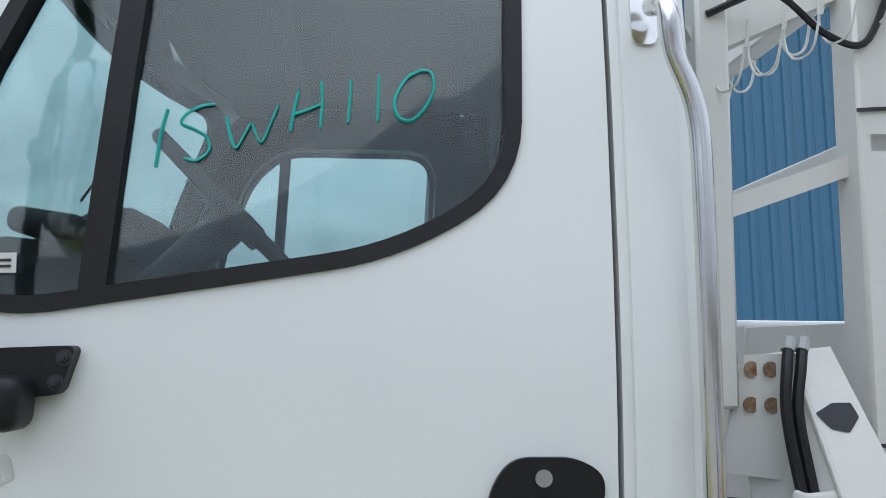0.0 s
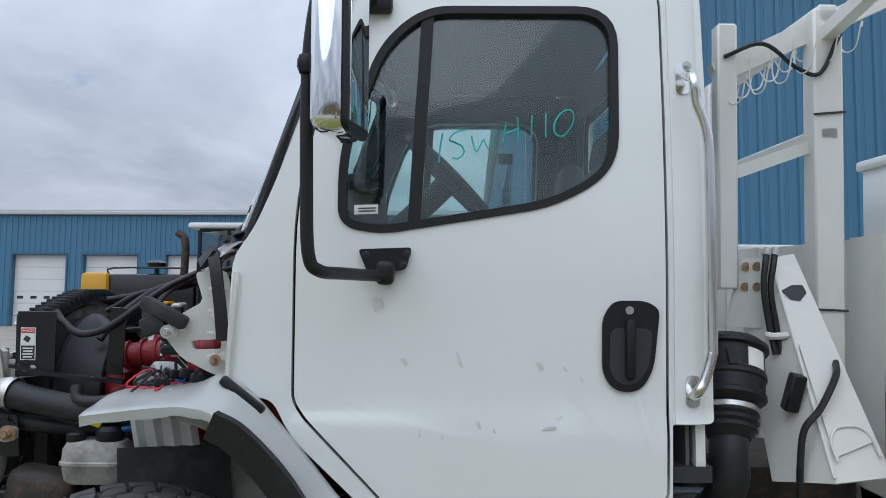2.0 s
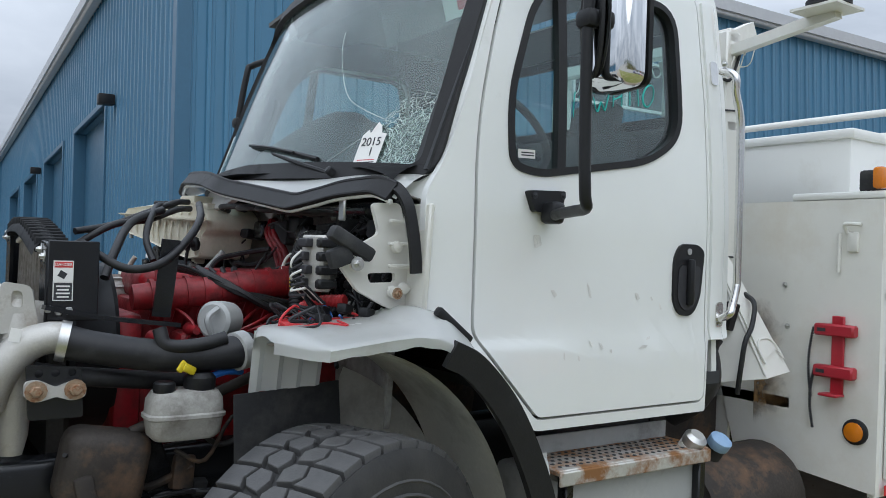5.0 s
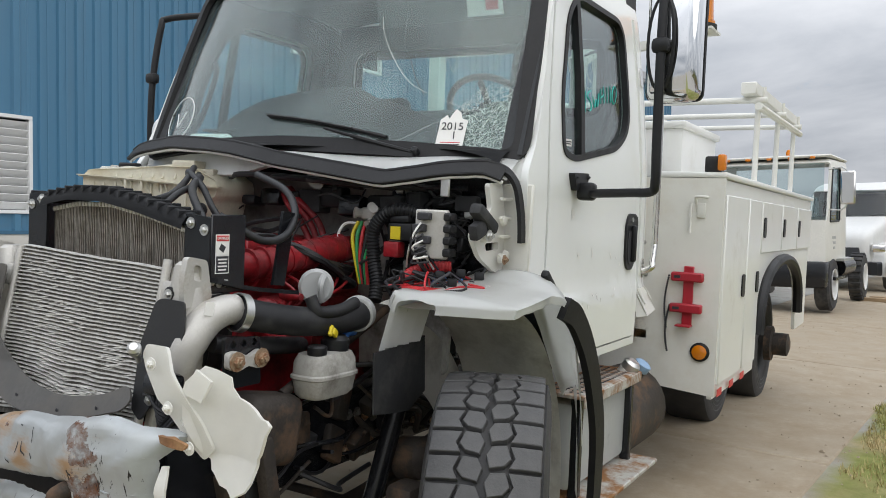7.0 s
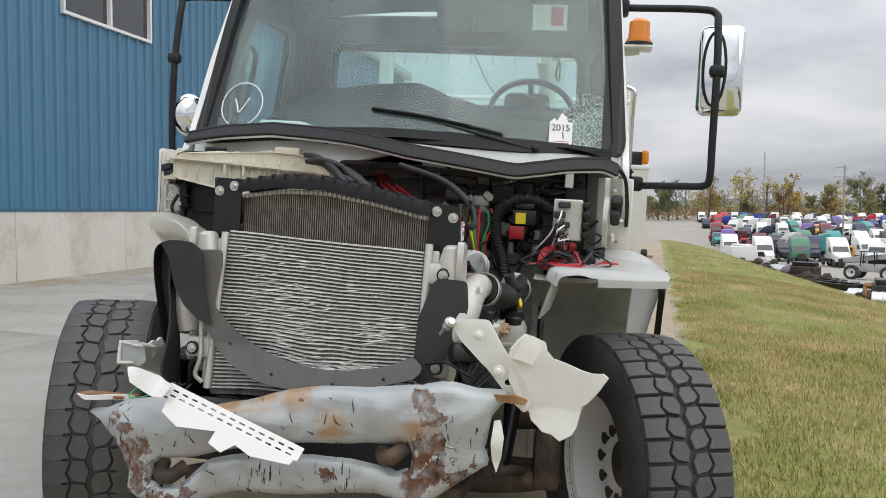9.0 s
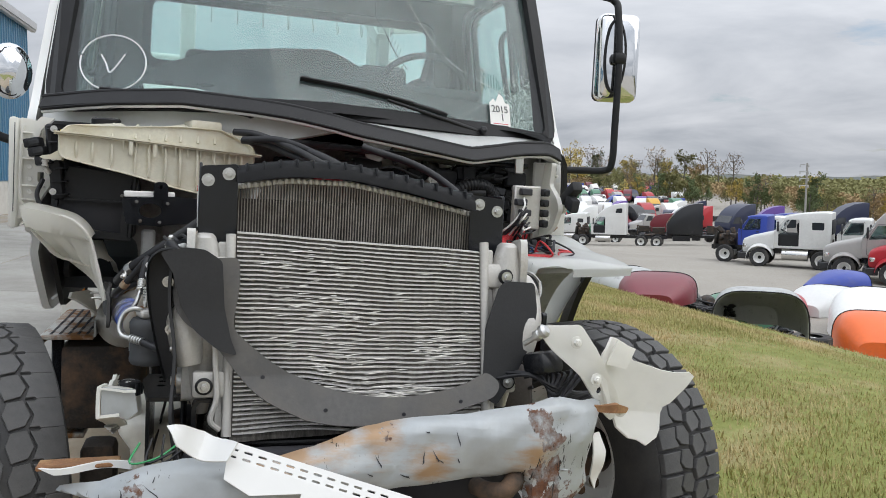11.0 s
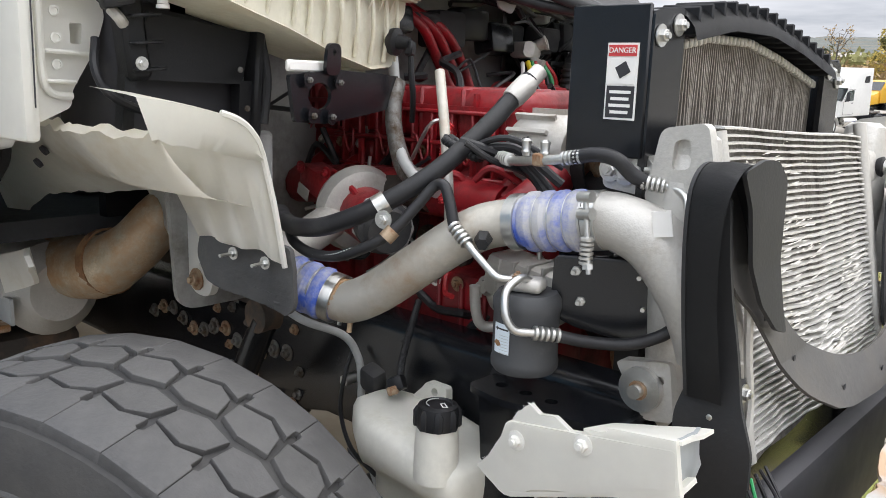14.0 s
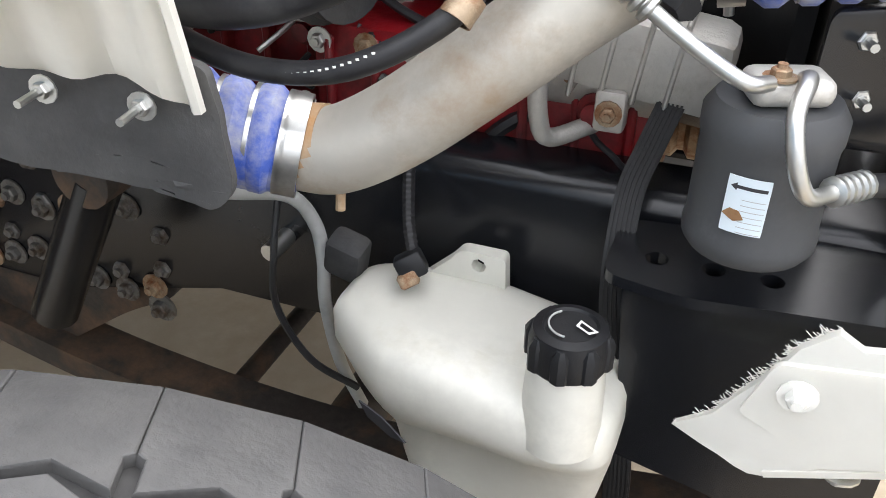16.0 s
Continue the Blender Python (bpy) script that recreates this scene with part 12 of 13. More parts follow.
# ---- loose panels and shells along the foot of the bank ----
def hood_shell(label, colour, L, W, H, at, nose=0.35, roof=False):
    b = bmesh.new()
    loops = []
    for t in np.linspace(0, 1, 12):
        w = W / 2 * (nose + (1 - nose) * math.sin(min(1, t * 1.5) * math.pi / 2))
        h = H * (0.35 + 0.65 * math.sin(min(1, t * 1.25 + 0.08) * math.pi / 2)) * (1 - 0.12 * max(0, t - 0.7))
        loops.append([Vector((L * (0.5 - t), w * math.copysign(abs(math.cos(a)) ** 0.5, math.cos(a)), h * math.sin(a) ** 0.55)) for a in np.linspace(0.001, math.pi - 0.001, 19)])
    rings(b, loops, False, False)
    bm_nose = [b.verts.new(p) for p in loops[0]]
    b.faces.new(bm_nose)
    bmesh.ops.remove_doubles(b, verts=list(b.verts), dist=0.001)
    bmesh.ops.recalc_face_normals(b, faces=b.faces)
    bmesh.ops.solidify(b, geom=list(b.faces), thickness=0.02)
    ob = part("hood_panel", b, PAINTS[colour] if isinstance(colour, str) else colour, None, angle=50, loc=at)
    tagged(ob, label, "hood panel", "loose hood panels below the bank")
    rim_ = bmesh.new()
    tube([p * 1.005 for p in loops[-1]], 0.018, 6, 1, rim_)
    part("edge_seal", rim_, RUBBER, ob)
    return ob


hood_shell("orange fibreglass roof fairing lying on the grass", "orange", 1.7, 2.0, 1.05, stand(*(14.1, -15.1), 150), 0.6)
hood_shell("large white fibreglass hood on its rim", "white", 2.6, 2.3, 1.35, stand(*(16.9, -17.0), 128), 0.5)
hood_shell("white fairing leaning behind the orange one", "white", 1.5, 1.7, 1.0, stand(*(14.9, -17.3), 100), 0.6)
hood_shell("white fairing panel with a dull edge", "white", 1.6, 1.9, 1.15, stand(*(14.9, -18.6), 120), 0.6)
hood_shell("blue curved fairing panel", "blue", 2.6, 2.1, 1.35, stand(*(16.9, -21.3), 55), 0.8)
hood_shell("dark grey hood with an open black back", GREYPAINT, 2.3, 2.2, 1.2, stand(*(14.2, -11.7), -30), 0.5)
hood_shell("dark green hood lying low", "green", 2.0, 2.1, 0.9, stand(*(16.3, -12.3), 140), 0.5)
hood_shell("red hood lying low", "red", 2.3, 2.0, 0.75, stand(*(20.6, -16.5), 160), 0.5)
hood_shell("white hood behind the dark one", "white", 2.2, 2.1, 0.9, stand(*(20.7, -18.1), 120), 0.5)
hood_shell("blue hood behind the white one", "blue", 2.0, 2.0, 1.0, stand(*(24.5, -21.4), 90), 0.5)
hood_shell("faded red panel in the grass", "maroon", 2.0, 2.0, 0.7, stand(*(15.4, -9.5), 150), 0.5)
hood_shell("grey hood low in the grass", GREYPAINT, 2.4, 2.1, 0.75, stand(*(17.5, -9.7), 175), 0.5)
hood_shell("blue hood beside a white one", "blue", 2.4, 2.1, 0.95, stand(*(21.1, -11.4), 175), 0.5)
hood_shell("white hood among loose parts", "white", 1.6, 1.7, 0.9, stand(*(21.6, -10.1), 250), 0.5)
hood_shell("red wrecked hood standing on its edge", "red", 2.4, 2.2, 1.6, stand(*(93.3, -6.5), 100), 0.5)
hood_shell("crumpled red cab side beside the hood", "red", 2.0, 1.6, 2.0, stand(*(95.3, -5.7), 60), 0.8)


def sleeper_shell(label, colour, L, W, H, at, opening=None, curtain=False, stripe=False, strips=False):
    t = thing("sleeper_shell", label, "truck cab", at, "cut-off sleeper cabs below the bank")
    sec = rrect(W / 2, 0, H, 0.28, 5)
    b = bmesh.new()
    rings(b, [[Vector((x, p[0] * k, H / 2 + (p[1] - H / 2) * k)) for p in sec] for x, k in ((0, 0.965), (-0.03, 0.99), (-0.09, 1), (-L + 0.09, 1), (-L + 0.03, 0.985), (-L, 0.96))], True, False)
    for x, holes in ((0, [opening] if opening else []), (-L, [])):
        k = 0.965 if x == 0 else 0.96
        loops = [[Vector((p[0] * k, H / 2 + (p[1] - H / 2) * k, 0)) for p in sec]] + [[Vector((p[0], p[1], 0)) for p in h] for h in holes]
        V = [b.verts.new((x, p.x, p.y)) for lp in loops for p in lp]
        for q in tessellate_polygon(loops):
            b.faces.new([V[i] for i in q])
    bmesh.ops.remove_doubles(b, verts=list(b.verts), dist=0.001)
    bmesh.ops.recalc_face_normals(b, faces=b.faces)
    bmesh.ops.solidify(b, geom=list(b.faces), thickness=0.035)
    body = part("body", b, PAINTS[colour], t)
    part("roof_cap", box((L * 0.8, W * 0.78, 0.05), (-L / 2, 0, H + 0.01), bevel=0.022, seg=2), PAINTS[colour], body)
    if opening:
        part("rubber_seal", tube([(0.012, p[0], p[1]) for p in opening + opening[:1]], 0.03, 8, 1), RUBBER, body)
        part("bunk", box((0.9, W - 0.25, 0.35), (-L * 0.6, 0, 0.45), bevel=0.06, seg=1), CURTAIN, body)
        # near-black sheet stands for the shade at the sleeper's back
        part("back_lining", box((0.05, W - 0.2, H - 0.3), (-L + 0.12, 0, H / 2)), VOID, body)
        lo, hi = min(p[0] for p in opening), max(p[0] for p in opening)
        zt = max(p[1] for p in opening)
        for y0, s in ((lo, 1), (hi, -1)):
            loops = []
            for j in range(9):
                v = j / 8
                loops.append([Vector((-0.10 + 0.03 * math.sin(i * 1.9 + j * 0.4), y0 + s * (0.04 + i * 0.035 * (1 - 0.5 * v)), zt - 0.02 - v * (zt - 0.35))) for i in range(12)])
            c = rings(bmesh.new(), loops, False, False)
            bmesh.ops.solidify(c, geom=list(c.faces), thickness=0.006)
            part("curtain", c, CURTAIN, body)
        for k in range(10):
            part("torn_lining", box((0.3, 0.2, 0.08), (-0.15 - 0.03 * k, lo + 0.12 + (hi - lo - 0.2) * k / 10, 0.30 + 0.05 * (k % 3)), (k * 20, k * 33, k * 50), bevel=0.02, seg=1), VOID, body)
    if stripe:
        part("black_stripe", box((0.006, W * 0.93, 0.07), (0.003, 0, H * 0.40)), INK_SHADE, body)
        for s in (-1, 1):
            part("black_stripe", box((L * 0.88, 0.006, 0.07), (-L / 2, s * (W / 2 + 0.002), H * 0.40)), INK_SHADE, body)
        part("grab_rail", tube([(-0.6, -W / 2 - 0.01, H * 0.82), (-0.6, -W / 2 - 0.05, H * 0.82), (-1.0, -W / 2 - 0.05, H * 0.82), (-1.0, -W / 2 - 0.01, H * 0.82)], 0.014, 8, 2), STEEL, body)
        part("door_seam", tube([(0.006, p[0], p[1]) for p in arc_corner([(-0.55, 0.15), (0.15, 0.15), (0.15, H * 0.72), (-0.55, H * 0.72)], 0.12, 4)], 0.008, 5, 1), GREYPAINT, body)
        for y in (-W / 2 - 0.012,):
            for x in (-0.3, -L + 0.4):
                part("latch", box((0.10, 0.03, 0.16), (x, y, H * 0.28), bevel=0.01, seg=1), STEEL, body)
    if strips:
        for y in (-W * 0.24, W * 0.24):
            part("roof_window", box((0.012, W * 0.36, 0.20), (0.004, y, H * 0.86), bevel=0.004, seg=1), GREYPAINT, body)
        for y in (-0.6, 0, 0.6):
            part("marker_lamp", box((0.08, 0.14, 0.06), (-0.12, y, H + 0.01), bevel=0.02, seg=1), AMBER, body)
    return t


def opening_of(y0, y1, z0, z1):
    return arc_corner([(y0, z0), (y1, z0), (y1, z1), (y0, z1)], 0.14, 4)


sleeper_shell("white sleeper cab cut off, with torn lining in its opening", "white", 1.8, 2.15, 2.15, stand(*(10.3, -17.3), 150), opening_of(-0.70, 0.60, 0.35, 1.5), True)
sleeper_shell("white sleeper box with a black stripe on a pallet", "white", 1.7, 2.6, 1.75, stand(*(7.6, -17.6), 122, 0.16), None, stripe=True)
sleeper_shell("blue sleeper cab cut off, with grey curtains in its opening", "blue", 2.0, 2.4, 2.2, stand(*(4.3, -17.0), 112), opening_of(-0.95, 0.95, 0.3, 1.75), True, strips=True)


def pallet(at):
    t = thing("wooden_pallet", "weathered wooden pallet under a sleeper box", "pallet", at)
    first = None
    for k in range(7):
        m = pose(0, -0.9 + 0.3 * k, 0.14)
        if first is None:
            first = part("board", box((2.2, 0.20, 0.025), bevel=0.004, seg=1), TIMBER, t, loc=m)
        else:
            piece("board", first, t, m)
    for k in range(3):
        part("bearer", box((0.10, 2.1, 0.11), (-0.95 + 0.95 * k, 0, 0.065), bevel=0.006, seg=1), TIMBER, t)


pallet(stand(*(7.2, -17.2), 122))


def tube_frame(at):
    t = thing("tubular_frame", "blue painted tubular steel headache frame in the grass", "steel frame", at)
    blue = paint("blue_frame_paint", (0.015, 0.05, 0.20), 0.4)
    for y in (-0.7, 0.7):
        part("rail", tube([(-1.6, y, 0.15), (-1.45, y, 0.62), (1.3, y, 0.66), (1.5, y, 0.2)], 0.06, 10, 3), blue, t)
    for x in (-1.3, -0.4, 0.5, 1.3):
        part("cross_tube", rod((x, -0.7, 0.62), (x + 0.1, 0.7, 0.64), 0.05, 10), blue, t)
    part("brace", rod((-1.4, -0.7, 0.6), (1.3, 0.7, 0.3), 0.045, 10), blue, t)
    part("upright", rod((0.0, 0.3, 0.5), (0.15, 0.35, 1.75), 0.05, 10), blue, t)
    for y in (-0.75, -0.35):
        part("end_plate", box((0.12, 0.30, 0.85), (1.55, y, 0.55), (0, 0, 15), bevel=0.01, seg=1), blue, t)
    return t


tube_frame(stand(*(10.1, -13.5), 150))

# ---- loose parts along the gravel ----
def junk(kind, at):
    names = {"axle": ("loose_axle", "rusty drive axle with brake drums on the gravel"), "block": ("engine_block", "grimy engine block standing on the ground"),
             "rail": ("chassis_piece", "black cut-off piece of chassis rails"), "tank": ("loose_tank", "dull aluminium fuel tank lying on the gravel"),
             "tyres": ("spare_tyre", "worn truck tyre lying flat"), "seat": ("wiring_heap", "heap of black hoses and wiring in the grass"), "cabpart": ("cab_piece", "bent white body panel lying on the ground")}
    t = thing(names[kind][0], names[kind][1], names[kind][0].replace("_", " "), at, "salvaged parts below the bank")
    if kind == "axle":
        b = rod((0, -1.0, 0.35), (0, 1.0, 0.35), 0.08, 10)
        part("beam", b, GRIMY, t)
        part("differential", lathe([(0.12, -0.25), (0.26, -0.1), (0.26, 0.1), (0.12, 0.3)], pose(0.1, 0.1, 0.35, 0, 70, 0), 14), GRIMY, t)
        for s in (-1, 1):
            part("brake_drum", lathe([(0.21, 0), (0.22, 0.03), (0.22, 0.22), (0.12, 0.24), (0.12, 0.3)], pose(0, s * 0.78, 0.35, -90 * s), 16), GRIMY, t)
    elif kind == "block":
        part("block", box((1.2, 0.6, 0.75), (0, 0, 0.45), bevel=0.04, seg=1), GRIMY, t)
        part("rocker_cover", box((1.1, 0.4, 0.2), (0, 0, 0.92), bevel=0.05, seg=2), FRAMEBLACK, t)
        for k in range(4):
            part("runner", tube([(-0.4 + 0.25 * k, -0.3, 0.75), (-0.4 + 0.25 * k, -0.5, 0.75), (-0.3 + 0.25 * k, -0.5, 0.4)], 0.06, 8, 3), RUST, t)
        part("stand_foot", box((1.3, 0.8, 0.09), (0, 0, 0.045)), TIMBER, t)
    elif kind == "rail":
        for s in (-1, 1):
            part("rail", box((2.4, 0.08, 0.26), (0, s * 0.42, 0.30), bevel=0.01, seg=1), FRAMEBLACK, t)
        for x in (-0.9, 0.1, 0.9):
            part("crossmember", box((0.12, 0.80, 0.2), (x, 0, 0.30), bevel=0.01, seg=1), FRAMEBLACK, t)
        part("spring_pack", box((1.3, 0.09, 0.14), (0, -0.55, 0.15), bevel=0.02, seg=1), RUST, t)
    elif kind == "tank":
        part("shell", lathe([(0, 0), (0.29, 0), (0.3, 0.04), (0.3, 1.3), (0.29, 1.34), (0, 1.34)], pose(-0.65, 0, 0.3, 0, 90, 0), 20, cap=False), DULLCHROME, t)
        for x in (-0.3, 0.3):
            part("strap", lathe([(0.303, -0.03), (0.31, -0.03), (0.31, 0.03), (0.303, 0.03)], pose(x, 0, 0.3, 0, 90, 0), 20, cap=False), STEEL, t)
    elif kind == "tyres":
        w = new("tyre", WHEELMESH)
        w.parent, w.matrix_basis = t, pose(0, 0, 0.14, 90)
        rm = new("rim", RIMMESH)
        rm.parent = w
    elif kind == "seat":
        rg = random.Random(4)
        for k in range(9):
            P = [(rg.uniform(-0.8, 0.8), rg.uniform(-0.6, 0.6), max(0.05, rg.uniform(0.05, 0.35))) for _ in range(5)]
            part("hose", tube(P, rg.uniform(0.03, 0.06), 7, 5), HOSE, t)
        part("box_piece", box((0.5, 0.35, 0.3), (0.2, 0.1, 0.15), (0, 0, 25), bevel=0.03, seg=1), PLASTIC, t)
    else:
        part("panel", sheet([(-0.9, -0.5), (0.9, -0.5), (0.8, 0.5), (-0.7, 0.45)], [], lambda u, v: (u, v, 0.12 + 0.25 * u * u + 0.1 * math.sin(v * 4)), 0.02, 0.2), PAINTS["white"], t)
        part("bracket", box((0.5, 0.1, 0.4), (0.3, 0, 0.2), bevel=0.01, seg=1), GREYPAINT, t)
    return t


rg = random.Random(11)
protos = {}
KINDS = ["axle", "rail", "block", "seat", "seat", "axle", "tyres", "cabpart", "rail", "tank"]
for i in range(104):
    f = i / 103
    u = 52 - 36 * f ** 0.8 + rg.uniform(-1.5, 1.5)
    edge_v = -2 - 11.4 * (10.5 - 0.13 * (min(u, 62) - 4)) / 10.5
    k = rg.choice(KINDS)
    m = stand(u, edge_v - rg.uniform(-1.3, 2.2), rg.uniform(0, 360))
    if k in protos:
        copy_thing(protos[k], m)
    else:
        protos[k] = junk(k, m)
for x, y, k, D in ((9.8, -15.1, 'axle', 0), (8.5, -14.3, 'rail', 0), (7.7, -14.2, 'seat', 0), (7.8, -14.8, 'axle', 0), (7.1, -14.6, 'rail', 0), (9.4, -14.1, 'seat', 0), (7.1, -13.5, 'cabpart', 0), (6.6, -14.1, 'axle', 0), (4.9, -14.1, 'seat', 0), (6.0, -15.3, 'tyres', 0), (10.9, -15.5, 'axle', 0)):
    m = stand(x, y, rg.uniform(0, 360))
    copy_thing(protos[k], m)


def service_truck():
    t = thing("service_truck", "white medium service truck with a tall box body", "truck", stand(*(106.7, -14.4), -58), "trucks standing in the yard")
    part("box_body", box((3.6, 2.2, 2.0), (-3.4, 0, 1.75), bevel=0.06, seg=2), PAINTS["white"], t)
    c = part("cab", shell([(-1.6, 0.8), (0.1, 0.8), (0.1, 1.45), (-0.35, 2.1), (-1.5, 2.2), (-1.6, 2.1)], 1.0, [arc_corner([(-1.3, 1.45), (-0.15, 1.4), (-0.45, 2.0), (-1.3, 2.03)], 0.06, 3)], (2,), 0.08), PAINTS["white"], t)
    part("windscreen", sheet([(-0.9, 0), (0.9, 0), (0.85, 1), (-0.85, 1)], [], lambda u, v: (0.09 - 0.43 * v, u, 1.46 + 0.62 * v), 0, 0.6), DARKGLASS, c)
    part("cab_interior", box((1.4, 1.8, 1.0), (-0.85, 0, 1.4), bevel=0.05, seg=1), VOID, c)
    part("hood", loft([(1.15, 0.7, 0.6, 1.05, 0.12), (0.9, 0.8, 0.55, 1.28, 0.15), (0.1, 0.95, 0.6, 1.45, 0.15)]), PAINTS["white"], t)
    part("bumper", box((0.16, 1.9, 0.28), (1.2, 0, 0.55), bevel=0.03, seg=1), DULLCHROME, t)
    part("chassis", box((6.6, 0.9, 0.2), (-2.2, 0, 0.62)), FRAMEBLACK, t)
    for s in (-1, 1):
        for x in (0.55, -3.9):
            w = yard_wheel(t, x, s * 0.92, s)
            w.matrix_basis = w.matrix_basis @ Matrix.Diagonal((0.8, 0.8, 0.8, 1))
            w.matrix_basis.translation.z = 0.415


service_truck()


def telehandler():
    t = thing("telehandler", "burnt grey and black telescopic handler with big tyres", "telehandler", stand(*(78.4, -20.7), 60), "trucks standing in the yard")
    part("boom", box((6.0, 0.5, 0.5), (-0.4, 0, 2.1), (0, 8, 0), bevel=0.05, seg=1), GREYPAINT, t)
    part("body", box((4.4, 1.5, 0.7), (0, 0, 1.1), bevel=0.1, seg=2), GREYPAINT, t)
    part("engine_cover", box((2.0, 0.7, 0.8), (-0.4, -0.9, 1.5), bevel=0.08, seg=2), FRAMEBLACK, t)
    b = bmesh.new()
    for x in (-0.5, 0.7):
        for y in (0.45, 1.15):
            rod((x, y, 1.3), (x * 0.9, y, 2.6), 0.05, 6, b)
    part("cab_posts", b, FRAMEBLACK, t)
    part("cab_roof", box((1.4, 0.9, 0.08), (0.1, 0.8, 2.62), bevel=0.03, seg=1), FRAMEBLACK, t)
    part("carriage", box((0.15, 1.5, 0.9), (2.7, 0, 1.4), bevel=0.02, seg=1), GRIMY, t)
    for s in (-1, 1):
        for x in (1.5, -1.6):
            w = yard_wheel(t, x, s * 1.0, s)
            w.matrix_basis = pose(x, s * 1.0, 0.67, 0, 0, 0 if s < 0 else 180) @ Matrix.Diagonal((1.3, 1.5, 1.3, 1))


telehandler()
truck_of("day", "yellow", hooded=False, label="yellow stripped cab truck with rusty engine", group=near, at=stand(*(116.4, -24.7), 100))
truck_of("day", "black", hooded=False, label="black dump truck cab with a dark body", group=near, at=stand(*(80.4, -24.2), 65))


# ---- rows of trucks filling the yard: simple bodies, many copies ----
def far_truck(kind, colour, hooded, close, at):
    col = PAINTS[colour]
    pr = {"high": HIGH, "flat": FLAT, "day": DAYCAB}[kind]
    t = thing("parked_truck", f"{colour} {'high-roof sleeper' if kind == 'high' else 'low-roof sleeper' if kind == 'flat' else 'day cab'} truck in a crowded row" + ("" if hooded else ", hood missing"), "truck", at, "rows of trucks filling the yard")
    b = bmesh.new()
    rings(b, [[Vector((p[0], y, p[1])) for p in inset(pr, d)] for y, d in ((-1.18, 0.10), (-1.12, 0), (1.12, 0), (1.18, 0.10))])
    cab = part("cab", b, col, t)
    part("windscreen", slab([(-1.0, 0.06), (1.0, 0.06), (0.93, 0.84), (-0.93, 0.84)], lambda u, v, w: (-0.690 - 0.52 / 0.9 * v + w, u, 1.98 + 0.76 / 0.9 * v + 0.01), 0.015), DARKGLASS, cab)
    if close:
        for s in (-1, 1):
            part("door_window", slab(WINDOW, XZ(s * 1.178, s), 0.012), DARKGLASS, cab)
    if hooded:
        h = part("hood", loft([(0.98, 0.55, 0.75, 1.4, 0.2), (0.6, 0.95, 0.75, 1.6, 0.25), (-0.2, 1.12, 0.95, 1.8, 0.25), (-0.72, 1.0, 1.0, 1.98, 0.25)], seg=2), col, t)
        part("grille", box((0.05, 0.9, 0.5), (0.985, 0, 1.05), (0, -8, 0)), BLACKGRILLE, h)
    else:
        b = box((1.1, 0.8, 0.8), (0.0, 0, 1.2))
        box((0.1, 0.9, 1.0), (0.7, 0, 1.2), bm=b)
        part("engine", b, GRIMY, t)
    b = box((7.6, 0.9, 0.25), (-3.0, 0, 0.86))
    box((1.5, 2.2, 0.5), (-2.0, 0, 0.7), bm=b)
    if not close:
        for x in (0, -5.6):
            box((0.9, 2.2, 0.9), (x, 0, 0.46), bevel=0.2, seg=1, bm=b)
    part("chassis", b, FRAMEBLACK, t)
    for s in (-1, 1) if close else ():
        for x in (0, -5.6):
            w = new("tyre", FARWHEEL)
            w.parent, w.matrix_basis = t, pose(x, s * 0.98, 0.515)
    return t


fw = part("tyre", lathe([(0.25, -0.15), (0.5, -0.15), (0.515, -0.1), (0.515, 0.1), (0.5, 0.15), (0.25, 0.15)], pose(0, 0, 0, 90), 12), YTYRE, None)
FARWHEEL = fw.data
bpy.data.objects.remove(fw)
far_protos = {}
COLS = ["white"] * 9 + ["red"] * 3 + ["blue"] * 3 + ["navy"] * 2 + ["green", "purple", "yellow", "silver", "silver", "maroon", "teal", "black", "black"]
rg = random.Random(23)
u = 100.0
rank = 0
while u < 322:
    v = -5.0 - 0.03 * u
    while v > -0.50 * u - 2:
        v -= rg.uniform(3.2, 5.0)
        if rg.random() < 0.07 or (u < 112 and v > -30):
            continue
        key = (rg.choice(["high", "high", "flat", "day"]), rg.choice(COLS), rg.random() < 0.72, u < 215)
        m = stand(u + rg.uniform(-1.5, 1.5), v, (180 if rank % 3 else 90) + rg.choice([0, 0, 0, 20, -25]) + rg.uniform(-6, 6))
        if key in far_protos:
            copy_thing(far_protos[key], m)
        else:
            far_protos[key] = far_truck(*key, m)
    rank += 1
    u += rg.uniform(9.5, 12.5) + 0.025 * u
for uu, vv, a in ((82, -40, 60), (88, -46, 75), (78, -50, 65), (92, -38, 90), (52, -36, 60), (57, -38, 55), (60, -46, 70), (66, -34, 65), (70, -42, 100), (48, -52, 52), (10, -62, 80), (17, -66, 70), (4, -57, 95), (24, -70, 60)):
    key = rg.choice(list(far_protos))
    copy_thing(far_protos[key], stand(uu, vv, a))

# ---- woods, ridge and far things ----
# autumn leaf colours, lightened so that they carry the haze of distance
LEAFS = {n: mat("leaves_" + n, c, 0.8, var=0.35, scale=0.5, bump=0.0, rand=0.15, spec=0.1) for n, c in
         {"olive": (0.24, 0.235, 0.105), "gold": (0.46, 0.36, 0.11), "rust": (0.33, 0.24, 0.13), "green": (0.13, 0.16, 0.075)}.items()}
BARK = mat("grey_bark", (0.13, 0.115, 0.095), 0.9, var=0.25, scale=4, bump=0.3, bscale=20)


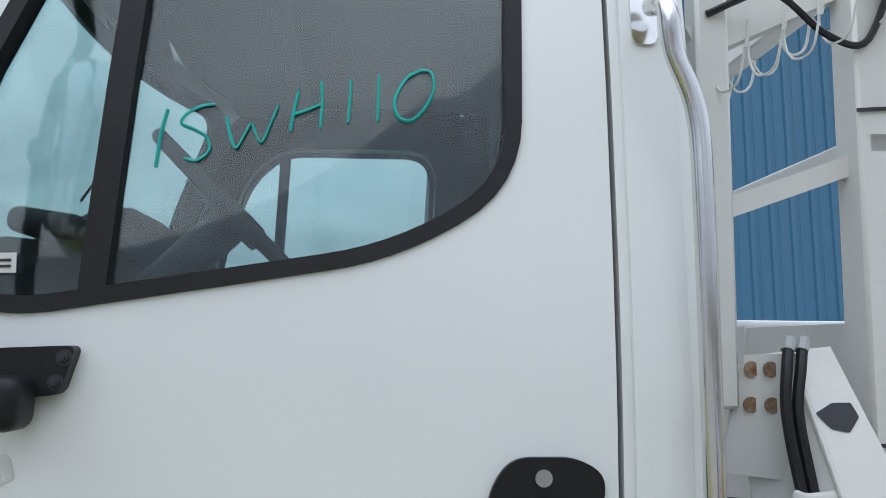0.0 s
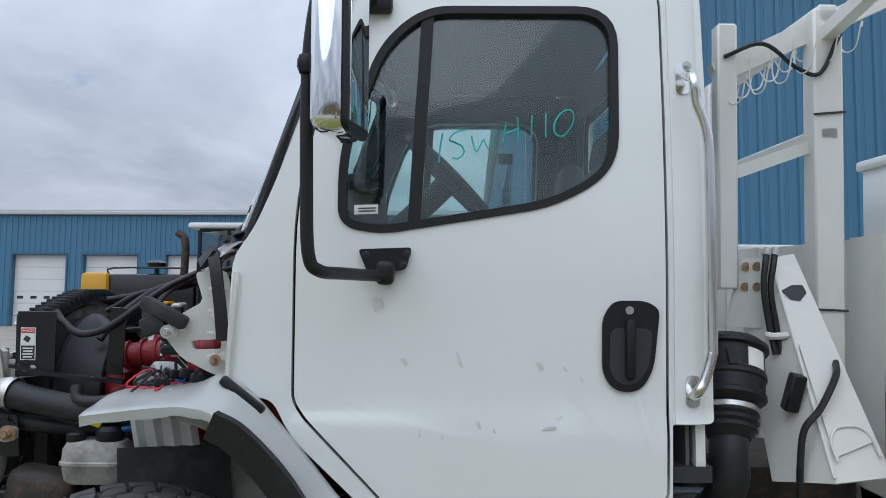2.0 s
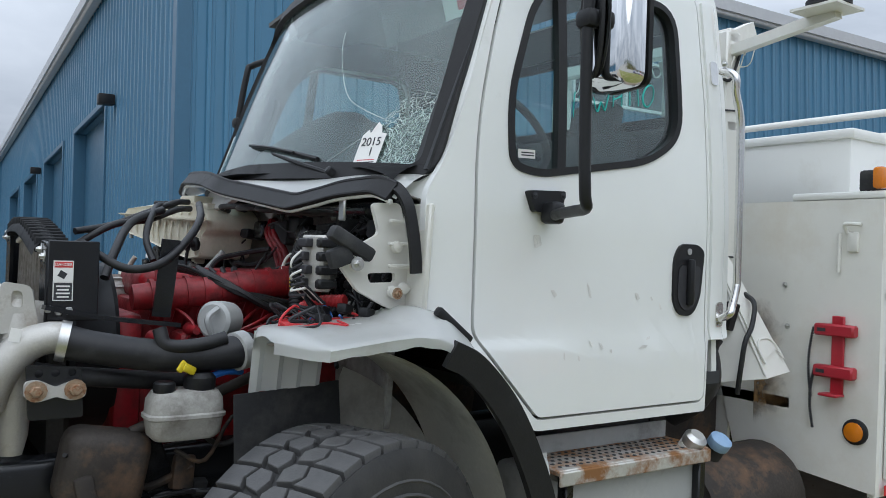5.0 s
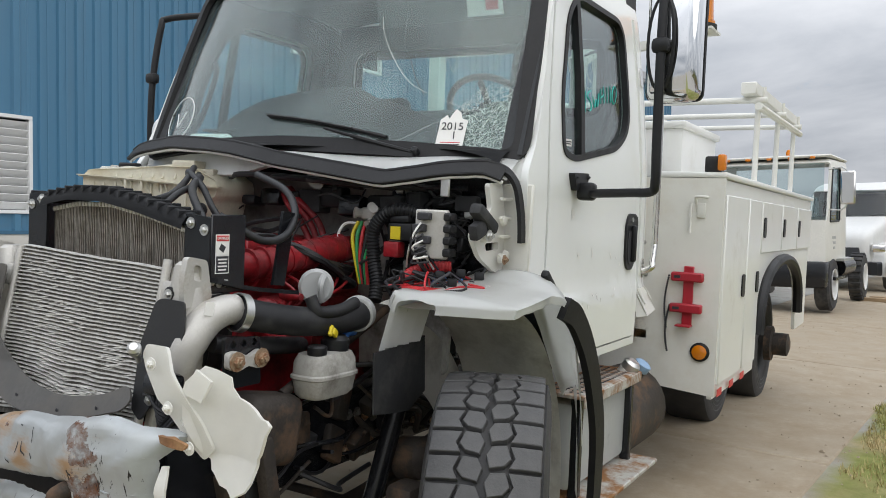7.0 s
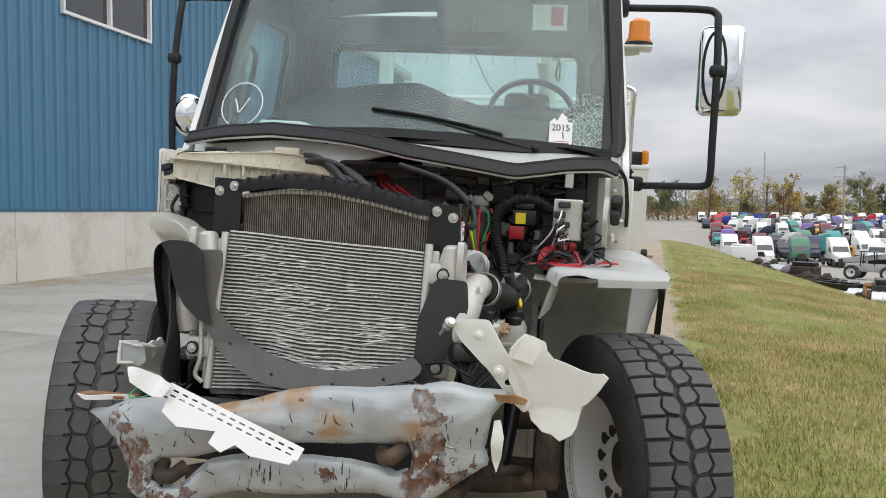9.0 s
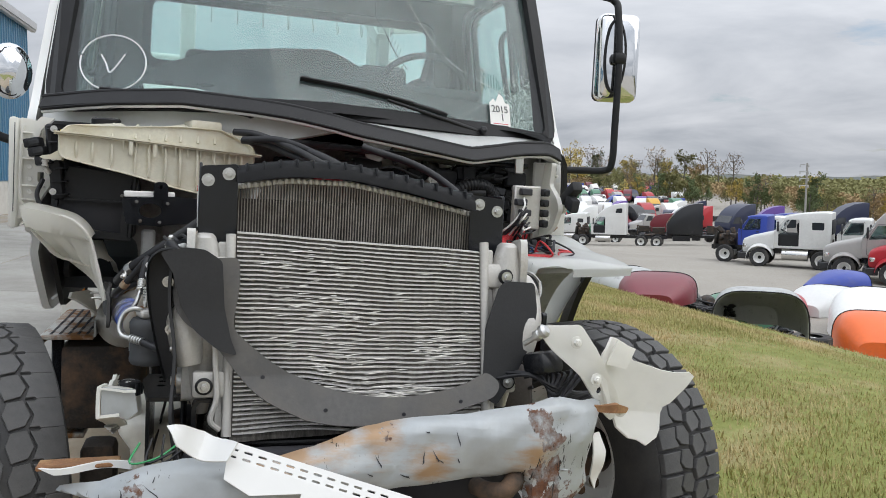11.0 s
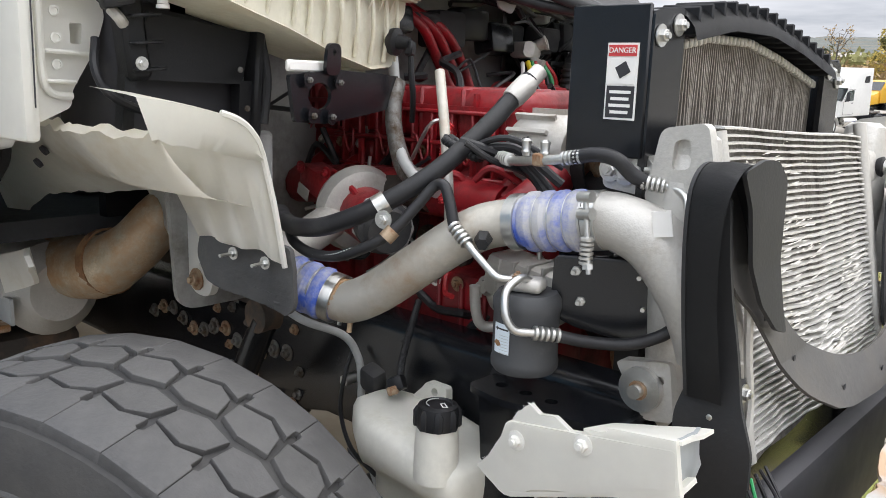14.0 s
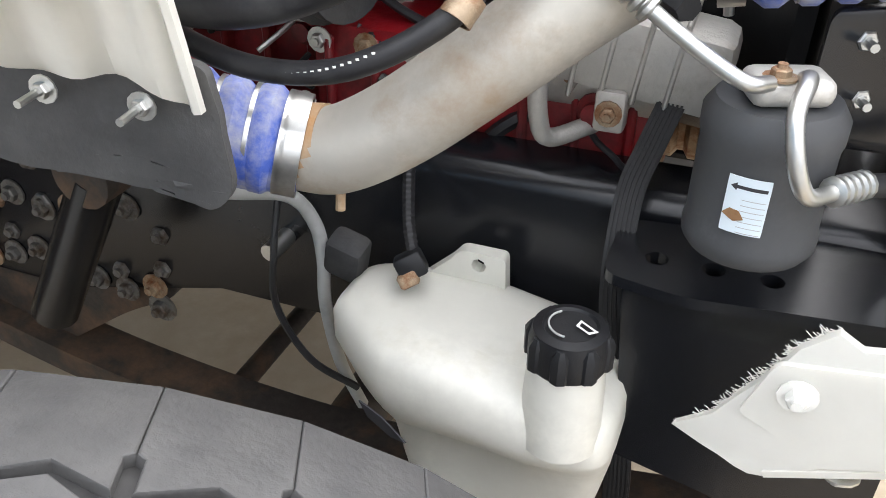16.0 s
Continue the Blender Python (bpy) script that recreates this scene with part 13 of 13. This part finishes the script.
def tree(label, leaf, height, spread, leaves, seed, at, bare=False):
    rg = random.Random(seed)
    t = thing("tree", label, "tree", at, "trees round the yard")
    b = bmesh.new()
    tips = []
    lean = rg.uniform(-0.06, 0.06) * height
    trunk = [(0, 0, -0.3), (lean * 0.4, 0.1, height * 0.3), (lean, 0.0, height * 0.62), (lean * 1.2, -0.1, height * 0.9)]
    tube(trunk, [0.028 * height, 0.020 * height, 0.012 * height, 0.004 * height], 6, 3, b)
    for k in range(11 if not bare else 16):
        f = rg.uniform(0.25, 0.85)
        base = Vector((lean * f, 0, height * f * 0.95))
        a = rg.uniform(0, 2 * math.pi)
        reach = spread * rg.uniform(0.6, 1.0) * (1.1 - 0.6 * f)
        tip = base + Vector((math.cos(a) * reach, math.sin(a) * reach, height * rg.uniform(0.10, 0.28)))
        mid = base.lerp(tip, 0.5) + Vector((0, 0, -0.04 * height))
        tube([base, mid, tip], [0.008 * height, 0.005 * height, 0.002 * height], 4, 3, b)
        tips += [(mid, reach * 0.35), (tip, reach * 0.45), (tip.lerp(mid, 0.4), reach * 0.4)]
        for _ in range(3 if bare else 1):
            q = mid.lerp(tip, rg.uniform(0.2, 0.9))
            e = q + Vector((rg.uniform(-1, 1), rg.uniform(-1, 1), rg.uniform(0.2, 1.2))) * 0.11 * height
            tube([q, q.lerp(e, 0.5), e], [0.004 * height, 0.003 * height, 0.0015 * height], 3, 2, b)
            tips.append((e, reach * 0.25))
    part("trunk", b, BARK, t)
    V, F = [], []
    for _ in range(leaves):
        c, r = rg.choice(tips)
        p = c + Vector((rg.gauss(0, 1), rg.gauss(0, 1), rg.gauss(0, 0.8))) * r * 0.55
        p.z = max(p.z, height * 0.08)
        s = rg.uniform(0.10, 0.26) * (height / 9) ** 0.5
        x = Vector((rg.uniform(-1, 1), rg.uniform(-1, 1), rg.uniform(-1, 1))).normalized() * s
        y = x.orthogonal().normalized() * s * rg.uniform(0.5, 0.9)
        n = len(V)
        V += [p - x, p + y, p + x, p - y]
        F.append((n, n + 1, n + 2, n + 3))
    raw("crown", V, F, LEAFS[leaf], t)
    return t


SPECS = [("olive-green roadside tree with thinning leaves", "olive", 9, 3.6, 1900, False), ("golden autumn tree by the yard", "gold", 10, 3.4, 1500, False), ("rust-brown autumn tree by the yard", "rust", 8, 3.4, 1500, False),
         ("bare grey tree with few brown leaves", "rust", 11, 4.0, 160, True), ("dark green tree by the yard", "green", 9, 3.4, 2100, False), ("yellowing tree with open branches", "gold", 12, 3.8, 650, True)]
TREES = [None] * len(SPECS)
rg = random.Random(31)


def plant(k, u, v, size):
    lab, leaf, h, sp, n, bare = SPECS[k]
    m = stand(u, v, rg.uniform(0, 360)) @ Matrix.Diagonal((size, size, size, 1))
    if TREES[k] is None:
        TREES[k] = tree(lab, leaf, h, sp, n, k + 3, stand(u, v, 0), bare)
    else:
        copy_thing(TREES[k], m)


for i in range(64):
    f = i / 63
    u, v = 338 + 14 * math.sin(i * 1.7) - 20 * f, 45 - 230 * f
    plant(rg.choice([0, 1, 2, 3, 3, 5, 4, 0, 2]), u, v, rg.uniform(1.0, 1.75))
for i in range(90):
    f = i / 89
    u, v = 300 - 265 * f + rg.uniform(-8, 8), -128 + 22 * math.sin(3.1 * f) + rg.uniform(-9, 9)
    plant(rg.choice([0, 0, 1, 2, 4, 0, 2, 3]), u, v, rg.uniform(0.55, 0.95))
for i in range(46):
    f = i / 45
    plant(rg.choice([0, 1, 2, 4, 0, 2]), 108 - 130 * f + rg.uniform(-4, 4), -84 - 18 * f + rg.uniform(-6, 6), rg.uniform(0.34, 0.6))


def woods(name, label, count, path, depth, tall, leaf, size):
    """A far wood as one sheet of leaf clumps along a line."""
    g = np.random.default_rng(len(label))
    f = g.random(count)
    P = np.array(path, float)
    s = np.linspace(0, 1, len(P))
    c = np.stack([np.interp(f, s, P[:, k]) for k in (0, 1)], 1) + g.normal(0, depth, (count, 2))
    top = tall * (0.62 + 0.38 * np.array([noise.noise((a * 0.06, b_ * 0.06, 1.0)) for a, b_ in c]))
    z = top * g.random(count) ** 0.6
    V, F = [], []
    for (a, b_), h in zip(c, z):
        p = site(a, b_, h)
        x = Vector(g.normal(0, 1, 3)).normalized() * size * g.uniform(0.5, 1.2)
        y = x.orthogonal().normalized() * size * g.uniform(0.4, 0.8)
        n = len(V)
        V += [p - x, p + y, p + x, p - y]
        F.append((n, n + 1, n + 2, n + 3))
    return tagged(raw(name, V, F, LEAFS[leaf]), label, "woods", kind="stuff")


woods("undergrowth", "brown autumn undergrowth along the yard's edge", 30000, [(342, 50), (338, -60), (318, -170), (200, -140), (100, -112), (0, -98)], 5, 6.5, "rust", 0.5)
woods("far_woods", "far olive woods beyond the yard", 16000, [(430, 90), (420, -120), (360, -260), (160, -250), (0, -240), (-120, -230)], 16, 8.5, "olive", 1.1)
woods("far_woods", "far yellowing woods in the valley", 14000, [(330, -180), (240, -200), (120, -170), (0, -160), (-90, -150)], 20, 5.5, "olive", 0.75)

RIDGE = mat("far_wooded_ridge", (0.105, 0.12, 0.11), 0.95, var=0.3, scale=0.02, bump=0.6, bscale=0.12, dirt=(0.15, 0.125, 0.085), amount=0.4, dscale=0.015, dist=6)
V, F = [], []
N_R = 220
for j in range(7):
    for i in range(N_R):
        a = math.radians(-150 + 190 * i / (N_R - 1))
        r = 900 + 160 * j
        h = -4 + (j / 6) * (26 + 14 * noise.noise((a * 2.2, 0, 5)) + 7 * noise.noise((a * 9, j, 2)) + 4 * noise.noise((a * 60, j * 3, 2)))
        V.append((r * math.cos(a), r * math.sin(a), h))
for j in range(6):
    for i in range(N_R - 1):
        F.append((j * N_R + i, j * N_R + i + 1, (j + 1) * N_R + i + 1, (j + 1) * N_R + i))
ridge = raw("far_ridge", V, F, RIDGE, smooth=True)
tagged(ridge, "low wooded ridge on the horizon", "ridge", kind="structure")


def power_pole(at, H, label):
    t = thing("power_pole", label, "power pole", at, "poles beyond the yard")
    part("pole", rod((0, 0, -0.5), (0, 0, H), 0.17, 10), mat("pale_pole", (0.33, 0.32, 0.30), 0.8), t)
    for k, z in enumerate((0.97, 0.86, 0.75, 0.64)):
        part("crossarm", box((0.15, 2.6 - 0.3 * (k == 0), 0.16), (0, 0.7, H * z)), GREYPAINT, t)
        for y in (-0.5, 1.9):
            part("insulator", lathe([(0.09, 0), (0.12, 0.1), (0.06, 0.3)], pose(0, y, H * z - 0.4), 8), GREYPAINT, t)


power_pole(stand(*(176.4, -37.9), 0), 16.5, "tall pale power pole with four crossarms")
power_pole(stand(*(266.8, -68.9), 30), 19, "slim lamp mast beyond the yard")
power_pole(stand(*(127.0, -91.3), 20), 11, "timber power pole at the wood's edge")
for a_, D_, H_ in ((0, 0, 0),):
    pass


def mast(at, H):
    t = thing("radio_mast", "thin lattice radio mast on the horizon", "mast", at, "masts on the horizon")
    b = bmesh.new()
    for k in range(3):
        a = 2.1 * k
        rod((0.5 * math.cos(a), 0.5 * math.sin(a), 0), (0.2 * math.cos(a), 0.2 * math.sin(a), H), 0.10, 5, b)
    part("legs", b, GREYPAINT, t)
    for k in range(8):
        part("ring", lathe([(0.5 - 0.035 * k, 0), (0.5 - 0.035 * k, 0.2)], pose(0, 0, H * k / 8), 6), GREYPAINT, t)


mast(stand(*(302.4, -286.6), 0), 22)
mast(stand(*(319.6, -282.5), 0), 16)
mast(stand(*(412.2, -50.8), 0), 30)


def warehouse(at, L, W, H, label):
    t = thing("far_warehouse", label, "warehouse", at, "far warehouses")
    part("walls", box((L, W, H), (0, 0, H / 2)), OFFWHITE, t)
    part("roof", slab([(-W / 2 - 0.4, H), (W / 2 + 0.4, H), (0, H + W * 0.06)], lambda u, v, w: (-L / 2 - 0.4 + w * (L + 0.8), u, v + 0.05), 1.0), ROOFM, t)
    for k in range(int(L / 9)):
        part("loading_door", box((3.2, 0.1, 3.0), (-L / 2 + 5 + 9 * k, W / 2 + 0.03, 1.5)), GREYPAINT, t)
        part("loading_door", box((3.2, 0.1, 3.0), (-L / 2 + 5 + 9 * k, -W / 2 - 0.03, 1.5)), GREYPAINT, t)


warehouse(stand(*(201.5, -294.8), 20), 80, 30, 3.2, "long pale warehouse in the valley")
warehouse(stand(*(181.9, -271.9), 30), 60, 24, 3, "low white warehouse among trees")
warehouse(stand(*(140.8, -261.8), 15), 40, 20, 3.2, "pale warehouse beyond the woods")


def sign(at):
    t = thing("roadside_sign", "far red roadside sign on a post", "sign", at)
    part("post", rod((0, 0, 0), (0, 0, 6), 0.25, 8), GREYPAINT, t)
    part("panel", box((0.4, 5, 3.2), (0, 0, 6.5), bevel=0.05, seg=1), REDPAINT, t)
    part("panel_band", box((0.42, 3.2, 0.7), (0, 0, 6.5)), OFFWHITE, t)


sign(stand(*(206.5, -253.5), -50))


# ---- beside the building ----
def loader():
    t = thing("wheel_loader", "black and yellow wheel loader with a glazed cab", "wheel loader", pose(-5.3, 14.6, 0.48, 0, 0, -3))
    yel = paint("loader_yellow", (0.62, 0.33, 0.02))
    part("counterweight", box((0.6, 1.5, 0.7), (-2.25, 0, 1.75), bevel=0.10, seg=2), yel, t)
    part("engine_cover", box((1.9, 1.3, 0.9), (-1.05, 0, 1.62), bevel=0.07, seg=2), FRAMEBLACK, t)
    part("rear_frame", box((2.6, 1.0, 0.7), (-1.0, 0, 0.95), bevel=0.05, seg=1), yel, t)
    part("front_frame", box((1.6, 0.9, 0.8), (1.6, 0, 1.0), bevel=0.05, seg=1), yel, t)
    part("cover_rail", tube([(-2.0, -0.55, 2.07), (-1.9, -0.55, 2.2), (-0.4, -0.55, 2.2)], 0.02, 6, 3), FRAMEBLACK, t)
    part("exhaust_stack", tube([(-0.45, -0.3, 2.05), (-0.45, -0.3, 2.8), (-0.62, -0.3, 3.0)], 0.085, 12, 5), GRIMY, t)
    part("pre_cleaner", lathe([(0.05, 0), (0.05, 0.15), (0.20, 0.18), (0.22, 0.26), (0.08, 0.33)], pose(-1.1, -0.2, 2.07), 16), FRAMEBLACK, t)
    c = thing("cab", "", "", None)
    c.parent = t
    for k in ("label", "category"):
        if k in c:
            del c[k]
    P = [(0.0, 1.2), (0.0, 3.0), (0.62, 3.05), (1.15, 3.0), (1.45, 1.9), (1.3, 1.2)]
    for s in (-1, 1):
        for (x0, z0), (x1, z1) in zip(P, P[1:]):
            part("cab_post", rod((x0, s * 0.68, z0), (x1, s * 0.68, z1), 0.045, 8), FRAMEBLACK, t)
        part("cab_post", rod((0.62, s * 0.68, 1.2), (0.62, s * 0.68, 3.05), 0.04, 8), FRAMEBLACK, t)
        part("side_window", slab([(0.04, 1.75), (1.40, 1.75), (1.12, 2.95), (0.04, 2.95)], XZ(s * 0.675, -s), 0.008), YARDGLASS, t)
        part("door_panel", slab([(0.0, 1.15), (1.33, 1.15), (1.42, 1.75), (0.0, 1.75)], XZ(s * 0.69, -s), 0.02), FRAMEBLACK, t)
        part("white_mark", box((0.20, 0.006, 0.15), (0.18, s * 0.70, 1.45), bevel=0.002, seg=1), PAPER, t)
    bpy.data.objects.remove(c)
    part("cab_floor", box((1.4, 1.4, 0.3), (0.65, 0, 1.25), bevel=0.04, seg=1), FRAMEBLACK, t)
    part("cab_seat", box((0.45, 0.5, 0.9), (0.35, 0, 1.75), bevel=0.08, seg=2), VOID, t)
    part("cab_roof", box((1.55, 1.65, 0.12), (0.55, 0, 3.10), bevel=0.05, seg=2), PAINTS["white"], t)
    for s in (-1, 1):
        for x in (1.8, -1.1):
            w = yard_wheel(t, x, s * 0.95, s)
            w.matrix_basis = pose(x, s * 0.95, 0.70, 0, 0, 0 if s < 0 else 180) @ Matrix.Diagonal((1.36, 1.7, 1.36, 1))
        part("fender", box((1.3, 0.5, 0.06), (-1.1, s * 0.95, 1.45), bevel=0.02, seg=1), yel, t)
    part("bucket", slab([(2.5, 0.3), (3.4, 0.25), (3.3, 1.2), (2.6, 1.1)], lambda u, v, w: (u, -1.1 + 2.2 * w, v), 1.0), GRIMY, t)
    for s in (-1, 1):
        part("lift_arm", tube([(1.3, s * 0.35, 1.8), (2.2, s * 0.35, 1.5), (2.8, s * 0.35, 0.7)], 0.1, 8, 4), yel, t)


loader()


def bin_of(label, material, at):
    t = thing("wheeled_bin", label, "bin", at, "bins beside the building")
    part("tub", rings(bmesh.new(), [[Vector((p[0] * k, p[1] * k, z)) for p in arc_corner([(-0.3, -0.36), (0.3, -0.36), (0.3, 0.36), (-0.3, 0.36)], 0.07, 3)] for z, k in ((0.06, 0.78), (0.5, 0.9), (0.95, 1.0), (1.0, 1.03))]), material, t)
    part("lid", box((0.66, 0.80, 0.07), (0, 0, 1.04), (4, 0, 0), bevel=0.03, seg=2), material, t)
    part("handle", rod((-0.25, 0.42, 1.0), (0.25, 0.42, 1.0), 0.016, 8), material, t)
    for s in (-1, 1):
        part("bin_wheel", lathe([(0.05, -0.03), (0.10, -0.03), (0.10, 0.03), (0.05, 0.03)], pose(s * 0.24, 0.28, 0.10, 0, 90, 0), 14), YTYRE, t)


bin_of("black wheeled rubbish bin beside the wall", PLASTIC, stand(*(12.2, 7.7), 8))
bin_of("green wheeled rubbish bin beside the wall", PAINTS["green"], stand(*(13.0, 7.5), 4))
c = thing("traffic_cone", "orange traffic cone with a white band", "cone", stand(*(-22.1, 38.6), 0))
part("base", box((0.36, 0.36, 0.03), (0, 0, 0.015), bevel=0.008, seg=1), PAINTS["orange"], c)
part("body", lathe([(0.14, 0.03), (0.09, 0.32), (0.03, 0.70), (0.02, 0.71)], None, 16), PAINTS["orange"], c)
part("reflective_band", lathe([(0.087, 0.36), (0.063, 0.50)], None, 16, cap=False), OFFWHITE, c)
for x in (77, 106):
    pass
for m in (stand(*(-22.2, 38.5), 0, 0), stand(*(-21.5, 38.8), 0, 0)):
    tagged(part("bollard", lathe([(0.10, -0.1), (0.10, 1.0), (0.07, 1.08), (0, 1.1)], None, 14), BLUEW, None, loc=m), "blue steel bollard beside a sectional door", "bollard", "bollards by the doors")
